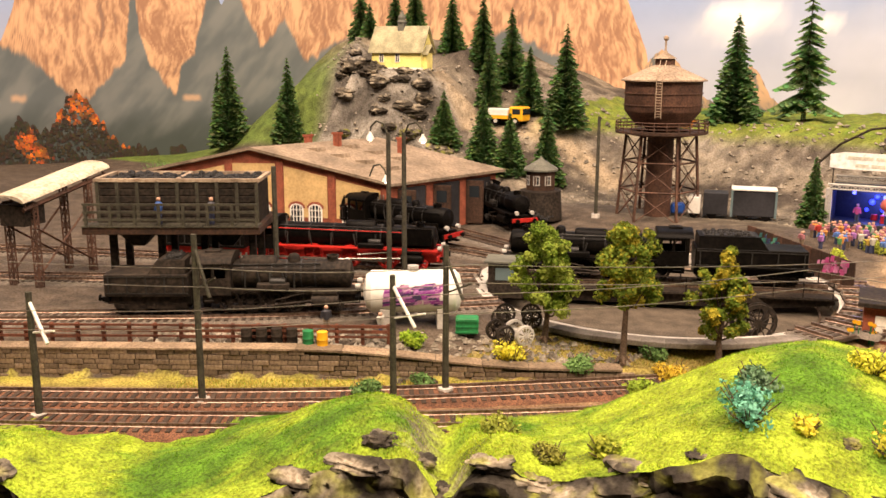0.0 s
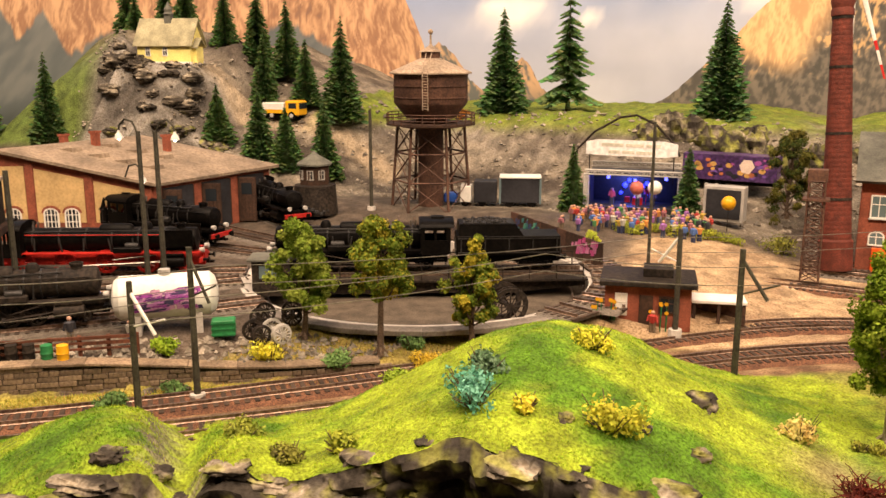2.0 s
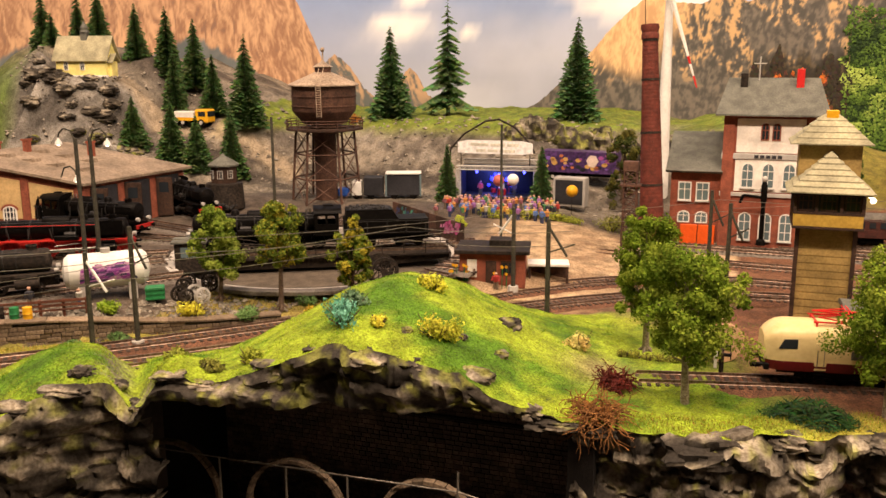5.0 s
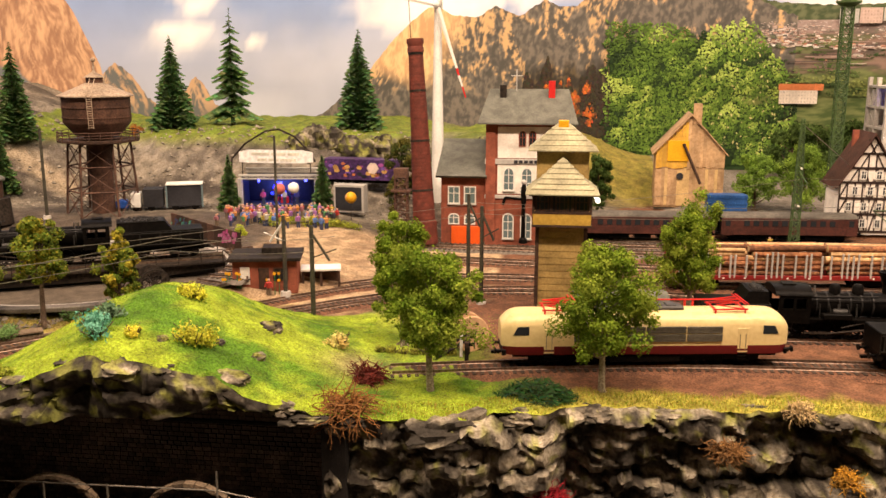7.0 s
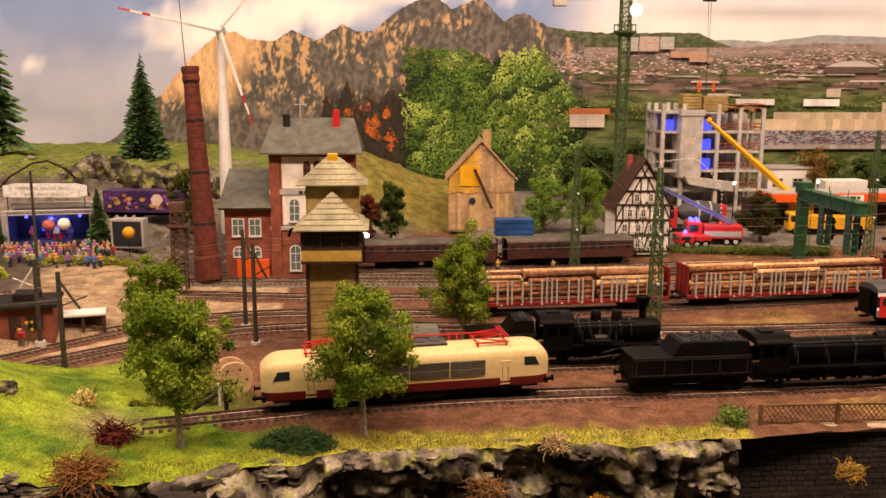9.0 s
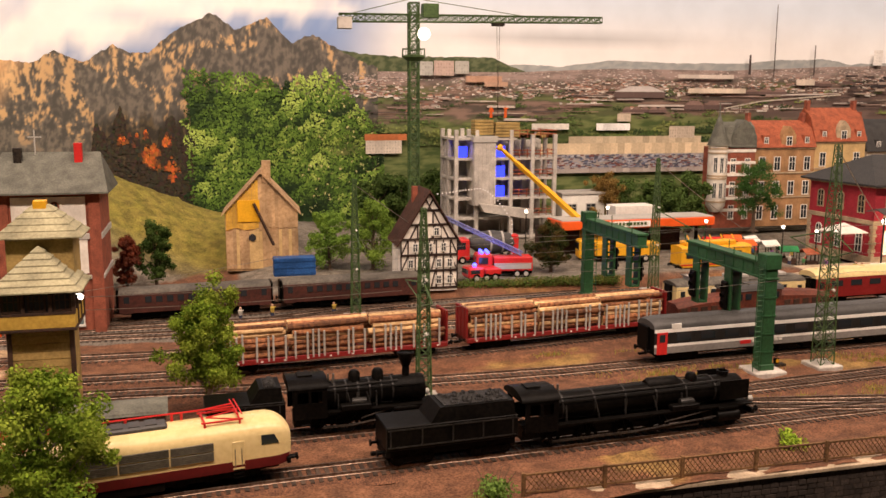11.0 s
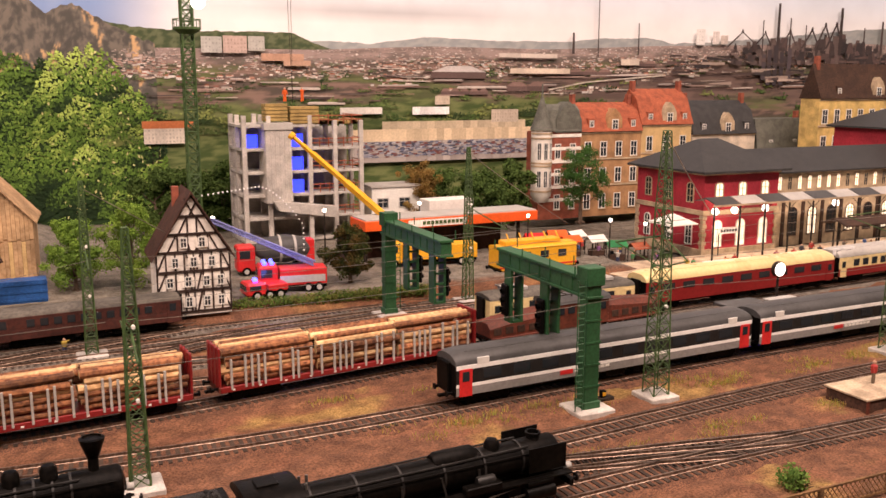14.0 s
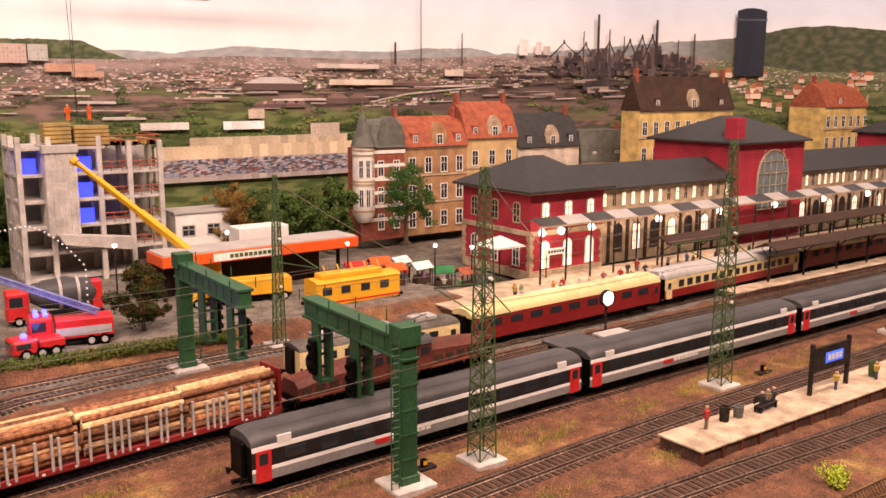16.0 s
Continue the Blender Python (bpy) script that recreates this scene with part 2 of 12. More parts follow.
BRICK = mat("red_brick", (0.34, 0.10, 0.055), (0.22, 0.065, 0.04), 900, 0.85, bump=0.5, stain=0.3)
CHIMBRICK = mat("chimney_brick", (0.17, 0.038, 0.023), (0.09, 0.024, 0.016), 1000, 0.8, bump=0.7, stain=0.35)
OCHRE = mat("ochre_plaster", (0.66, 0.46, 0.21), (0.55, 0.37, 0.16), 400, 0.85, bump=0.3, stain=0.2)
PLASTER = mat("white_plaster", (0.88, 0.83, 0.75), (0.80, 0.74, 0.65), 500, 0.85, bump=0.3, stain=0.2)
YELLOWPL = mat("yellow_plaster", (0.90, 0.80, 0.28), (0.82, 0.7, 0.22), 500, 0.85, bump=0.2, stain=0.15)
ROOFFELT = mat("roof_felt", (0.30, 0.23, 0.165), (0.2, 0.15, 0.105), 300, 0.9, bump=0.4, stain=0.35)
SLATE = mat("slate_roof", (0.15, 0.15, 0.12), (0.1, 0.1, 0.085), 700, 0.75, bump=0.5, stain=0.3)
DARKSLATE = mat("dark_slate", (0.05, 0.048, 0.046), (0.033, 0.032, 0.032), 700, 0.6, bump=0.4, stain=0.3)
TILEROOF = mat("red_tile_roof", (0.42, 0.12, 0.055), (0.27, 0.07, 0.035), 900, 0.8, bump=0.6, stain=0.3)
SHINGLE = mat("pale_shingle", (0.40, 0.37, 0.235), (0.30, 0.275, 0.17), 500, 0.85, bump=0.4, rand=0.12)
BOXWOOD = mat("olive_boards", (0.42, 0.29, 0.10), (0.31, 0.21, 0.07), 500, 0.8, bump=0.35, rand=0.1)
RUST = mat("rusty_iron", (0.13, 0.065, 0.042), (0.065, 0.035, 0.025), 450, 0.75, bump=0.4, stain=0.4)
RUSTLIGHT = mat("rusty_sheet_roof", (0.42, 0.33, 0.24), (0.27, 0.19, 0.13), 350, 0.8, bump=0.3, stain=0.4)
CONCRETE = mat("concrete", (0.55, 0.51, 0.46), (0.43, 0.40, 0.36), 500, 0.9, bump=0.3, stain=0.25)
PAVING = mat("grey_paving", (0.22, 0.195, 0.165), (0.15, 0.13, 0.11), 500, 0.85, bump=0.3, rand=0.2)
WALLSTONE = mat("retaining_stone", (0.27, 0.2, 0.13), (0.15, 0.105, 0.07), 600, 0.9, bump=0.8, rand=0.35, island=0.3)
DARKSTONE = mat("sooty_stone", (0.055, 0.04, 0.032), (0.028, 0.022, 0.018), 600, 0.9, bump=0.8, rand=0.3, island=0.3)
# Colour raised above DARKSTONE to offset the shade under the rock lip.
HOLLOWSTONE = mat("hollow_brick", (0.27, 0.205, 0.16), (0.14, 0.105, 0.085), 600, 0.65, bump=0.8, rand=0.35, island=0.35)
MORTAR = mat("mortar", (0.12, 0.095, 0.07), (0.07, 0.055, 0.04), 800, 0.95, bump=0.5)
DARKMORTAR = mat("dark_mortar", (0.02, 0.016, 0.013), (0.012, 0.01, 0.009), 800, 0.95, bump=0.5)
POLE = mat("weathered_pole", (0.07, 0.065, 0.045), (0.04, 0.036, 0.026), 500, 0.8, bump=0.3)
WIRE = mat("wire", (0.3, 0.27, 0.22), (0.2, 0.18, 0.15), 500, 0.5, metal=0.5, bump=0)
LOGWOOD = mat("log_wood", (0.36, 0.15, 0.06), (0.10, 0.036, 0.018), 300, 0.7, bump=0.6, rand=0.45)
LOGPALE = mat("peeled_log", (0.78, 0.52, 0.26), (0.50, 0.28, 0.12), 260, 0.65, bump=0.4, rand=0.25)
LOGEND = mat("log_end", (0.78, 0.58, 0.32), (0.6, 0.42, 0.2), 600, 0.85, bump=0.2, island=0.15)
TIMBER = mat("dark_timber", (0.045, 0.025, 0.018), (0.028, 0.017, 0.013), 600, 0.8, bump=0.3)
COAL = mat("coal", (0.012, 0.011, 0.011), (0.03, 0.028, 0.026), 1500, 0.6, bump=1.0)
LEAF = mat("leaf_flock", (1, 1, 1), (0.8, 0.82, 0.7), 900, 0.85, tone=True, island=0.22, bump=0.2, stain=0.15, spec=0.1, thin=0.22)
BARK = mat("bark", (0.16, 0.11, 0.075), (0.075, 0.05, 0.035), 700, 0.9, bump=0.8)
BIRCH = mat("pale_bark", (0.42, 0.36, 0.27), (0.2, 0.15, 0.1), 700, 0.9, bump=0.6)
PRINT = mat("printed_backdrop", (1, 1, 1), (0.84, 0.84, 0.84), 260, 0.75, bump=0.0, tone=True, stain=0.06, island=0.2, emit=0.0)
PRINTSKY = mat("printed_sky", (1, 1, 1), (0.93, 0.93, 0.93), 14, 0.7, bump=0.0, tone=True, stain=0.08)
FIGURE = mat("painted_figures", (1, 1, 1), (0.7, 0.7, 0.7), 900, 0.6, tone=True, bump=0.1, stain=0.1)
LAMPGLOW = glow("warm_lamp", (1.0, 0.88, 0.66), 4.0)
WARMWIN = glow("lit_window", (1.0, 0.84, 0.55), 1.0)
BLUEGLOW = glow("blue_light", (0.03, 0.05, 1.0), 2.0)
BLUELED = glow("blue_led", (0.08, 0.10, 1.0), 4.5)
WHITESIGN = mat("banner_white", (0.92, 0.91, 0.88), None, 200, 0.6, bump=0.0, stain=0.05)
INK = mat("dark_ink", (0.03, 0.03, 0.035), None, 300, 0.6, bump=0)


# ---------------------------------------------------------------- land
def sm(a, b, v):
    t = min(1.0, max(0.0, (v - a) / (b - a)))
    return t * t * (3 - 2 * t)


def bell(x, y, cx, cy, sx, sy):
    return math.exp(-((x - cx) / sx) ** 2 - ((y - cy) / sy) ** 2)


def lerp_on(pts, x):
    if x <= pts[0][0]:
        return pts[0][1]
    for (a, b), (c, d) in zip(pts, pts[1:]):
        if x <= c:
            return b + (d - b) * (x - a) / (c - a)
    return pts[-1][1]


EDGE = [(-120, -66), (-66, -31.0), (-60, -30.0), (-54, -24.8), (-51, -21.4), (-48, -18.5), (-38.5, -16.2), (-30, -14.5), (-21, -12.6), (-12.6, -10.8), (-2.9, -7.4), (10.8, -7.0), (15, -7.8), (22, -7.0), (34, -5.6), (60, -5.0), (280, -4.0)]


def edge_y(x):
    return lerp_on(EDGE, x) + (0.8 * noise.noise((x * 0.35, 3.1, 0)) + 0.55 * noise.noise((x * 1.15, 7.7, 0)) + 0.2 * noise.noise((x * 3.1, 5.0, 0))) * (1 - sm(18, 24, x))


def wall_d(x, y):
    """How far north-west of the retaining wall a place lies."""
    return (y + 22.4 - (x + 80) * 0.745) * 0.8


TT = (-54.0, 19.8, 14.3)


def height(x, y):
    d = wall_d(x, y)
    n1 = noise.noise((x * 0.09, y * 0.09, 1.7))
    n2 = noise.noise((x * 0.33, y * 0.33, 5.2))
    n3 = noise.noise((x * 0.9, y * 0.9, 9.2))
    left = 1 - sm(-47, -41, x)
    terrace = 1.7 * (sm(-0.1, 0.25, d) * left + sm(0.5, 7, d) * (1 - left)) * (1 - sm(-38, -22, x))
    terrace -= 1.1 * sm(-65, -51, x) * sm(8.5, 1.0, d) * sm(-0.1, 0.25, d) * left
    z = terrace
    # ground behind the yard climbs gently, then the ridge
    z += 0.9 * sm(36, 48, y) * (1 - sm(-34, -20, x))
    ridge = sm(57, 75, y + 2.5 * n1) * 9.3 * (1 - sm(-16, 8, x)) * sm(-135, -100, x)
    cut = 1 - 0.7 * bell(x, y, -35, 66, 9, 5)
    z += ridge * cut
    z += 7.5 * bell(x, y, 2, 92, 20, 17) * sm(62, 80, y) + 1.7 * sm(50.5, 53.5, y) * sm(8, 16, x) * (1 - sm(85, 95, x)) + 0.9 * sm(41.5, 42.5, y) * sm(82, 84, x) * 0
    face = sm(44.5, 50.0, y + 1.8 * n2 + 1.0 * n3)
    z += face * min(15.5, 22.0 * bell(x, y, -114, 60, 13, 15)) + 22 * bell(x, y, -140, 78, 17, 17)
    z += 9.0 * bell(x, y, -130, 50, 13, 14) * sm(30, 52, y) + 3 * bell(x, y, -114, 31, 12, 7)
    lowz, topz = 5.4 + 0.22 * (-89 - x), 12.4 + 0.36 * (-88 - x)
    v = sm(51, 69, y)
    k = sm(-78, -90, x) * sm(44, 51, y + 1.5 * n2) * sm(-124, -114, x)
    z += max(0.0, lowz + (topz - lowz) * v + 0.5 * n2 - z) * k
    spot_k = sm(1.25, 0.85, math.hypot((x + 111.2) / 7.0, (y - 56.4) / 5.2))
    z += (18.8 - z) * spot_k
    # foreground hills
    front = 1 - sm(-8.8, -4.6, d)
    e = lerp_on(EDGE, x)
    hills = 6.2 * bell(x, y, -34.6, -4.5, 9.4, 12.5) + 1.8 * bell(x, y, -33.5, e, 7.5, 5.0) + 1.5 * bell(x, y, -45.2, e + 1, 1.7, 3.0) + 3.4 * bell(x, y, -52.5, -17.3, 6.0, 5.2) + 1.5 * bell(x, y, -67, -29, 3.0, 3.0)
    cleft = x + 47.5 + 0.8 * (y + 18) + 0.5 * n2
    z += front * hills * (1 - 0.9 * math.exp(-(cleft / 1.5) ** 2))
    z -= 0.5 * sm(-8, -16, y) * sm(-24, -14, x)
    rough = 0.10 + 0.9 * (ridge > 1.5) * sm(60, 66, y) + 0.35 * front
    flat = sm(4, 2, abs(d + 3.2)) if x < -40 else 0
    z += (0.55 * n2 + 0.25 * n3) * rough * (1 - flat) + 0.05 * n3
    # the turntable pit
    r = math.hypot(x - TT[0], y - TT[1])
    if r < TT[2] + 0.6:
        z = min(z, 0.2) if r < TT[2] + 0.1 else z
    return z


def mixc(a, b, t):
    return tuple(p + (q - p) * t for p, q in zip(a, b))


GRASS, GRASS2, STRAW = (0.10, 0.235, 0.013), (0.35, 0.475, 0.03), (0.50, 0.40, 0.11)
GRAVEL, SOIL, SAND, ROCKC, GREYEARTH = (0.24, 0.195, 0.15), (0.15, 0.066, 0.037), (0.48, 0.36, 0.22), (0.34, 0.31, 0.27), (0.17, 0.145, 0.12)


def slab(q, seed):
    """Broken, layered stone: how far each slab stands out, and the cleft round it."""
    d, c = noise.voronoi(q)
    k = noise.noise(c[0] * 5.7 + Vector((seed, 0, 0)))
    return k, min(1.0, (d[1] - d[0]) * 3.2)


def ground_tone(x, y, z, slope):
    d = wall_d(x, y)
    n1 = noise.noise((x * 0.16, y * 0.16, 11.0))
    n2 = noise.noise((x * 0.7, y * 0.7, 4.0))
    k = 0.5 + 0.5 * n2
    n5 = noise.noise((x * 1.9, y * 1.9, 2.0))
    c = mixc(SOIL, (0.27, 0.13, 0.07), 0.6 * k + 0.4 * (0.5 + 0.5 * n5) + 0.3 * n1)                                    # yard ballast
    if y < edge_y(x) + 9 and x > -17:
        strip = 1 - sm(1.6, 3.4, y - edge_y(x) + n2)
        if x < 24:
            c = mixc(c, mixc((0.4, 0.4, 0.035), STRAW, k * 0.6), strip)
    if x < -12:                                                            # left half
        if d > -0.2:
            c = mixc((0.165, 0.13, 0.10), (0.075, 0.058, 0.046), k)
            if 0 < d < 9 and x > -57:
                c = mixc(c, mixc((0.24, 0.2, 0.03), STRAW, k), 0.85 * sm(9, 5, d) * sm(-62, -54, x))
            if x > -42 and 12 < y < 46:
                c = mixc(c, mixc((0.60, 0.44, 0.27), SOIL, min(1.0, max(0.0, 0.22 + 0.45 * n2 + 0.4 * n1))), sm(12, 16, y) * sm(46, 42, y) * sm(-42, -38, x))
        elif d > -8:
            c = mixc((0.36, 0.25, 0.14), SOIL, k)
            c = mixc(c, mixc((0.36, 0.36, 0.04), STRAW, k), sm(-2.6, -1.2, d) * (1 - sm(-56, -50, x)))
    lawn = (1 - sm(-7.5, -5.5, d + 0.8 * n2)) * (1 - sm(-13, -5, x + 3 * n1 + (y + 5) * 0.6))
    if lawn > 0:
        g = mixc(GRASS, GRASS2, sm(-0.35, 0.3, n1 + 0.4 * n2 + 0.3 * n5 + 0.03 * z))
        # Random dark green patches, stronger on slopes where shade is put into the colour.
        g = mixc(g, (0.045, 0.075, 0.02), 0.7 * sm(0.25, 0.6, n5 + 0.5 * n2 + 0.25 * slope - 0.25))
        g = mixc(g, mixc((0.10, 0.085, 0.065), (0.34, 0.30, 0.24), k), sm(1.3, 2.2, slope + 0.4 * n5))
        g = mixc(g, SAND, 0.7 * bell(x, y, -20.5, -3.5, 2.2, 2.6))
        c = mixc(c, g, lawn)
    if y > 44 and z > 1.0:                                                 # hillsides
        band = noise.fractal(Vector((x * 0.05, y * 0.22, 7.0)), 0.9, 2.1, 4)
        e = mixc((0.30, 0.26, 0.205), (0.085, 0.07, 0.058), sm(-0.4, 0.5, band + 0.5 * n2))
        c = mixc(c, e, sm(44, 50, y) * (1 - sm(0, 14, x)))
        c = mixc(c, mixc(ROCKC, (0.12, 0.1, 0.085), sm(-0.1, 0.5, n2)), sm(0.7, 1.5, slope) * (1 - sm(-4, 6, x)))
        # Slabs with clefts shaded in the colour; height() models no such relief.
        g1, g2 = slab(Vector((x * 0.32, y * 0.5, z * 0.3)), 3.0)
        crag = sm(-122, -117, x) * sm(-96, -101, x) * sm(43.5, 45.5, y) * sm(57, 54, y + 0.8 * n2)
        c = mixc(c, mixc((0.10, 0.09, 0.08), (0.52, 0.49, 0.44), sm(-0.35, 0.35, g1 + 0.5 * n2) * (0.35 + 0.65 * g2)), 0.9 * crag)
        top = sm(9.3, 11.4, z + 1.2 * n1) * (1 - sm(0.75, 1.3, slope))
        if x > -92:
            c = mixc(c, mixc((0.12, 0.24, 0.02), (0.3, 0.3, 0.05), k), top * (1 - sm(14, 20, x)))
        if x < -104 and crag < 0.5:
            c = mixc(c, mixc((0.10, 0.2, 0.025), (0.2, 0.27, 0.05), k), 0.9 * sm(-116, -121, x + 0.3 * (y - 45)) * sm(26, 17, z))
        road = abs(y - (59.8 + 1.6 * math.sin((x + 96) * 0.16) + 0.05 * (x + 96)))
        if -125 < x < -78:
            c = mixc(c, (0.45, 0.36, 0.25), 0.8 * sm(2.3, 1.2, road))
        if -12 < x < 22 and y > 66:
            c = mixc(c, mixc((0.23, 0.22, 0.03), (0.32, 0.25, 0.06), k), sm(66, 76, y))
    if x > 10 and y > 52.5:
        c = mixc(c, mixc((0.2, 0.18, 0.15), (0.28, 0.25, 0.21), k), sm(52.5, 54, y))
    if x > 24 and y < 53:                                                  # tufts of dry grass in the yard
        c = mixc(c, mixc((0.34, 0.26, 0.07), STRAW, k), 0.8 * sm(0.18, 0.5, n1 + 0.25 * n2) * (1 - sm(24, 34, y) * 0.6))
        c = mixc(c, (0.30, 0.105, 0.055), 0.4 * sm(-0.1, 0.5, n1))
    return c


def sheet_x():
    xs, x = [], -218.0
    while x < 276:
        xs.append(x)
        x += 0.62 if -95 <= x <= 30 else 0.95 if 30 < x < 125 else 3.0
    return xs


def make_ground():
    ms = Mesh()
    xs = sheet_x()
    rows = 210
    for x in xs:
        e = edge_y(x)
        for j in range(rows):
            u = j / (rows - 1)
            y = e + (132 - e) * (0.62 * u + 0.38 * u ** 3)
            z = height(x, y)
            ms.v.append((x, y, z))
    for i, x in enumerate(xs):
        for j in range(rows):
            k = i * rows + j
            p = ms.v[k]
            a, b = ms.v[max(0, i - 1) * rows + j], ms.v[min(len(xs) - 1, i + 1) * rows + j]
            c, d = ms.v[i * rows + max(0, j - 1)], ms.v[i * rows + min(rows - 1, j + 1)]
            slope = math.hypot((b[2] - a[2]) / max(0.1, b[0] - a[0]), (d[2] - c[2]) / max(0.05, d[1] - c[1]))
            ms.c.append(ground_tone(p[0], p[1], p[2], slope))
    for i in range(len(xs) - 1):
        for j in range(rows - 1):
            k = i * rows + j
            ms.f.append((k, k + rows, k + rows + 1, k + 1))
    ms.m = [0] * len(ms.f)
    return solid("ground", ms, GROUND, "modelled ground of brown ballast, green flock and grey scree", "ground", kind="structure", smooth=180)


make_ground()


def rock_tone(p, bias=0.0):
    n = noise.fractal(Vector(p) * 0.6, 0.8, 2.0, 5)
    m = noise.noise(Vector(p) * 1.3 + Vector((7, 1, 2)))
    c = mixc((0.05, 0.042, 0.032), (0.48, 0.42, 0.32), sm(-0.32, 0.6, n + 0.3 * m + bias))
    return mixc(c, (0.30, 0.32, 0.05), 0.8 * sm(0.08, 0.4, m + 0.25 * n + 0.05 * min(p[2], 1.0)) * sm(-14.0, 0.0, p[2]) * sm(8.0, 5.0, p[2]))


def make_cliff(name, x0, x1, depth, back, label, out=1.0, level=None, bias=0.0, wide=1.0, proud=0.0):
    """A rock face under the ground's front edge; back: how far its foot runs in under the edge."""
    ms = Mesh()
    nu, nv = int((x1 - x0) / 0.24), int(depth * 4.2)
    for i in range(nu + 1):
        x = x0 + (x1 - x0) * i / nu
        e = edge_y(x)
        top = height(x, e)
        if level is not None:
            depth = max(0.9, top - level - 0.25 * noise.noise((x * 0.5, 1.0, 1.0)))
        for j in range(nv + 1):
            v = j / nv
            z = top - depth * v
            y = e + back * v
            w = min(1.0, v * depth / 0.55)
            bend = Vector((noise.noise((x * 0.5, z * 0.5, 3.0)), 0, noise.noise((x * 0.5, z * 0.5, 9.0)))) * 0.45
            a1, b1 = slab(Vector((x * 0.15 * wide + 0.05 * z, 0.3, z * 0.26)) + bend * 0.35, 2.0)
            a2, b2 = slab(Vector((x * 0.36 * wide + 0.1 * z, 4.0, z * 0.62)) + bend, 5.0)
            f = noise.fractal(Vector((x * 0.9, y, z * 1.1)), 0.9, 2.1, 4)
            off = (2.2 * a1 + 0.8 * min(1.0, b1 * 0.6) + 1.1 * a2 + 0.6 * min(1.0, b2 * 0.7) + 0.42 * f - 1.0 + proud) * w * out
            p = (x + 0.25 * noise.noise((x * 0.7, z * 0.7, 8.8)) * w, y - off - 0.2 * w, z + 0.3 * noise.noise((x * 0.9, z * 0.9, 2.8)) * w)
            ms.v.append(p)
            # Clefts go darker in the tone: black wash and painted shade together.
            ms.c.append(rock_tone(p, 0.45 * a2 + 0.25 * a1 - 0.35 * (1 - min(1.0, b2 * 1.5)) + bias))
    for i in range(nu):
        for j in range(nv):
            k = i * (nv + 1) + j
            ms.f.append((k, k + 1, k + nv + 2, k + nv + 1))
    ms.m = [0] * len(ms.f)
    return solid(name, ms, ROCK, label, "rock face", kind="structure", smooth=42)


make_cliff("cliff", -20.8, 22.6, 17.0, 1.5, "grey cast rock face with moss, clefts darkened by wash and painted shade", bias=0.16, proud=0.5)
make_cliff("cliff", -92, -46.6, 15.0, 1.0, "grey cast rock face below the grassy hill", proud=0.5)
# Negative bias darkens the lip's rock colour in place of shade on its front.
make_cliff("rock_overhang", -47.2, -19.8, 3.4, 0.9, "rock lip hanging over the hollow, toned darker as painted shade", 0.6, 0.9, -0.22, 0.75, 2.0)


# ---------------------------------------------------------------- tracks
def smooth_path(pts, n=3):
    P = [Vector((p[0], p[1])) for p in pts]
    for _ in range(n):
        Q = [P[0]]
        for a, b in zip(P, P[1:]):
            Q += [a * 0.75 + b * 0.25, a * 0.25 + b * 0.75]
        P = Q + [P[-1]]
    return P


def resample(P, step):
    out, left = [], 0.0
    for a, b in zip(P, P[1:]):
        L = (b - a).length
        if L < 1e-6:
            continue
        d = (b - a) / L
        s = left
        while s < L:
            out.append((a + d * s, d))
            s += step
        left = s - L
    return out


RAILTOP = 0.46


def track(pts, z=0.0, bed=BALLAST, label="railway track with brown rails and dark sleepers on ballast", name="railway_track", wide=2.3, bedded=True):
    root = thing(name, 0, 0, z, 0, label, "track", "railway tracks", "structure")
    P = resample(smooth_path(pts), 0.6)
    if bedded:
        ms = Mesh()
        rings = []
        for p, d in P:
            n = Vector((-d.y, d.x))
            rings.append([(p.x + n.x * o, p.y + n.y * o, h) for o, h in ((-wide, -0.12), (-wide * 0.72, 0.16), (wide * 0.72, 0.16), (wide, -0.12))])
        ms.loft(rings)
        part("ballast_bed", ms, bed, root)
    ms = Mesh()
    for p, d in P:
        m = Matrix(((d.x, -d.y, 0, p.x), (d.y, d.x, 0, p.y), (0, 0, 1, 0), (0, 0, 0, 1)))
        ms.box(-0.14, 0.14, -1.5, 1.5, 0.08, 0.23, m=m)
    part("sleepers", ms, SLEEPER, root, kind="stuff")
    for o in (-0.85, 0.85):
        ms = Mesh()
        rings = []
        for p, d in P:
            n = Vector((-d.y, d.x))
            rings.append([(p.x + n.x * (o + a), p.y + n.y * (o + a), h) for a, h in ((-0.1, 0.22), (-0.045, 0.27), (-0.06, RAILTOP), (0.06, RAILTOP), (0.045, 0.27), (0.1, 0.22))])
        ms.loft(rings)
        part("rail", ms, RAIL, root)
    return root


track([(-18, -3.0), (-10, -1.1), (0, 0.8), (9, 1.6), (18, 1.9), (31, 2.4), (46, 3.2), (60, 3.5), (74, 3.2), (92, 2.0), (200, 0)])
track([(-6, 7.9), (15, 8.9), (49, 10.2), (62, 11.2), (80, 12.3), (110, 12.6), (230, 12.6)])
track([(230, 21.4), (110, 20.8), (76, 20.6), (61, 20.1), (46, 19.2), (32, 18.7), (14, 19.8), (-4, 22.4), (-16, 21), (-24, 16.5), (-32, 9.5), (-40, 1.0), (-51, -10), (-64, -20.3), (-78, -30), (-110, -52)])
track([(230, 33.2), (90, 33.4), (66, 31.9), (48, 29.9), (30, 27.5), (16, 26.0), (0, 26.2), (-12, 27.4), (-22, 25), (-30, 19), (-40, 8), (-48, -0.5), (-60, -12.5), (-75, -24), (-110, -49)])
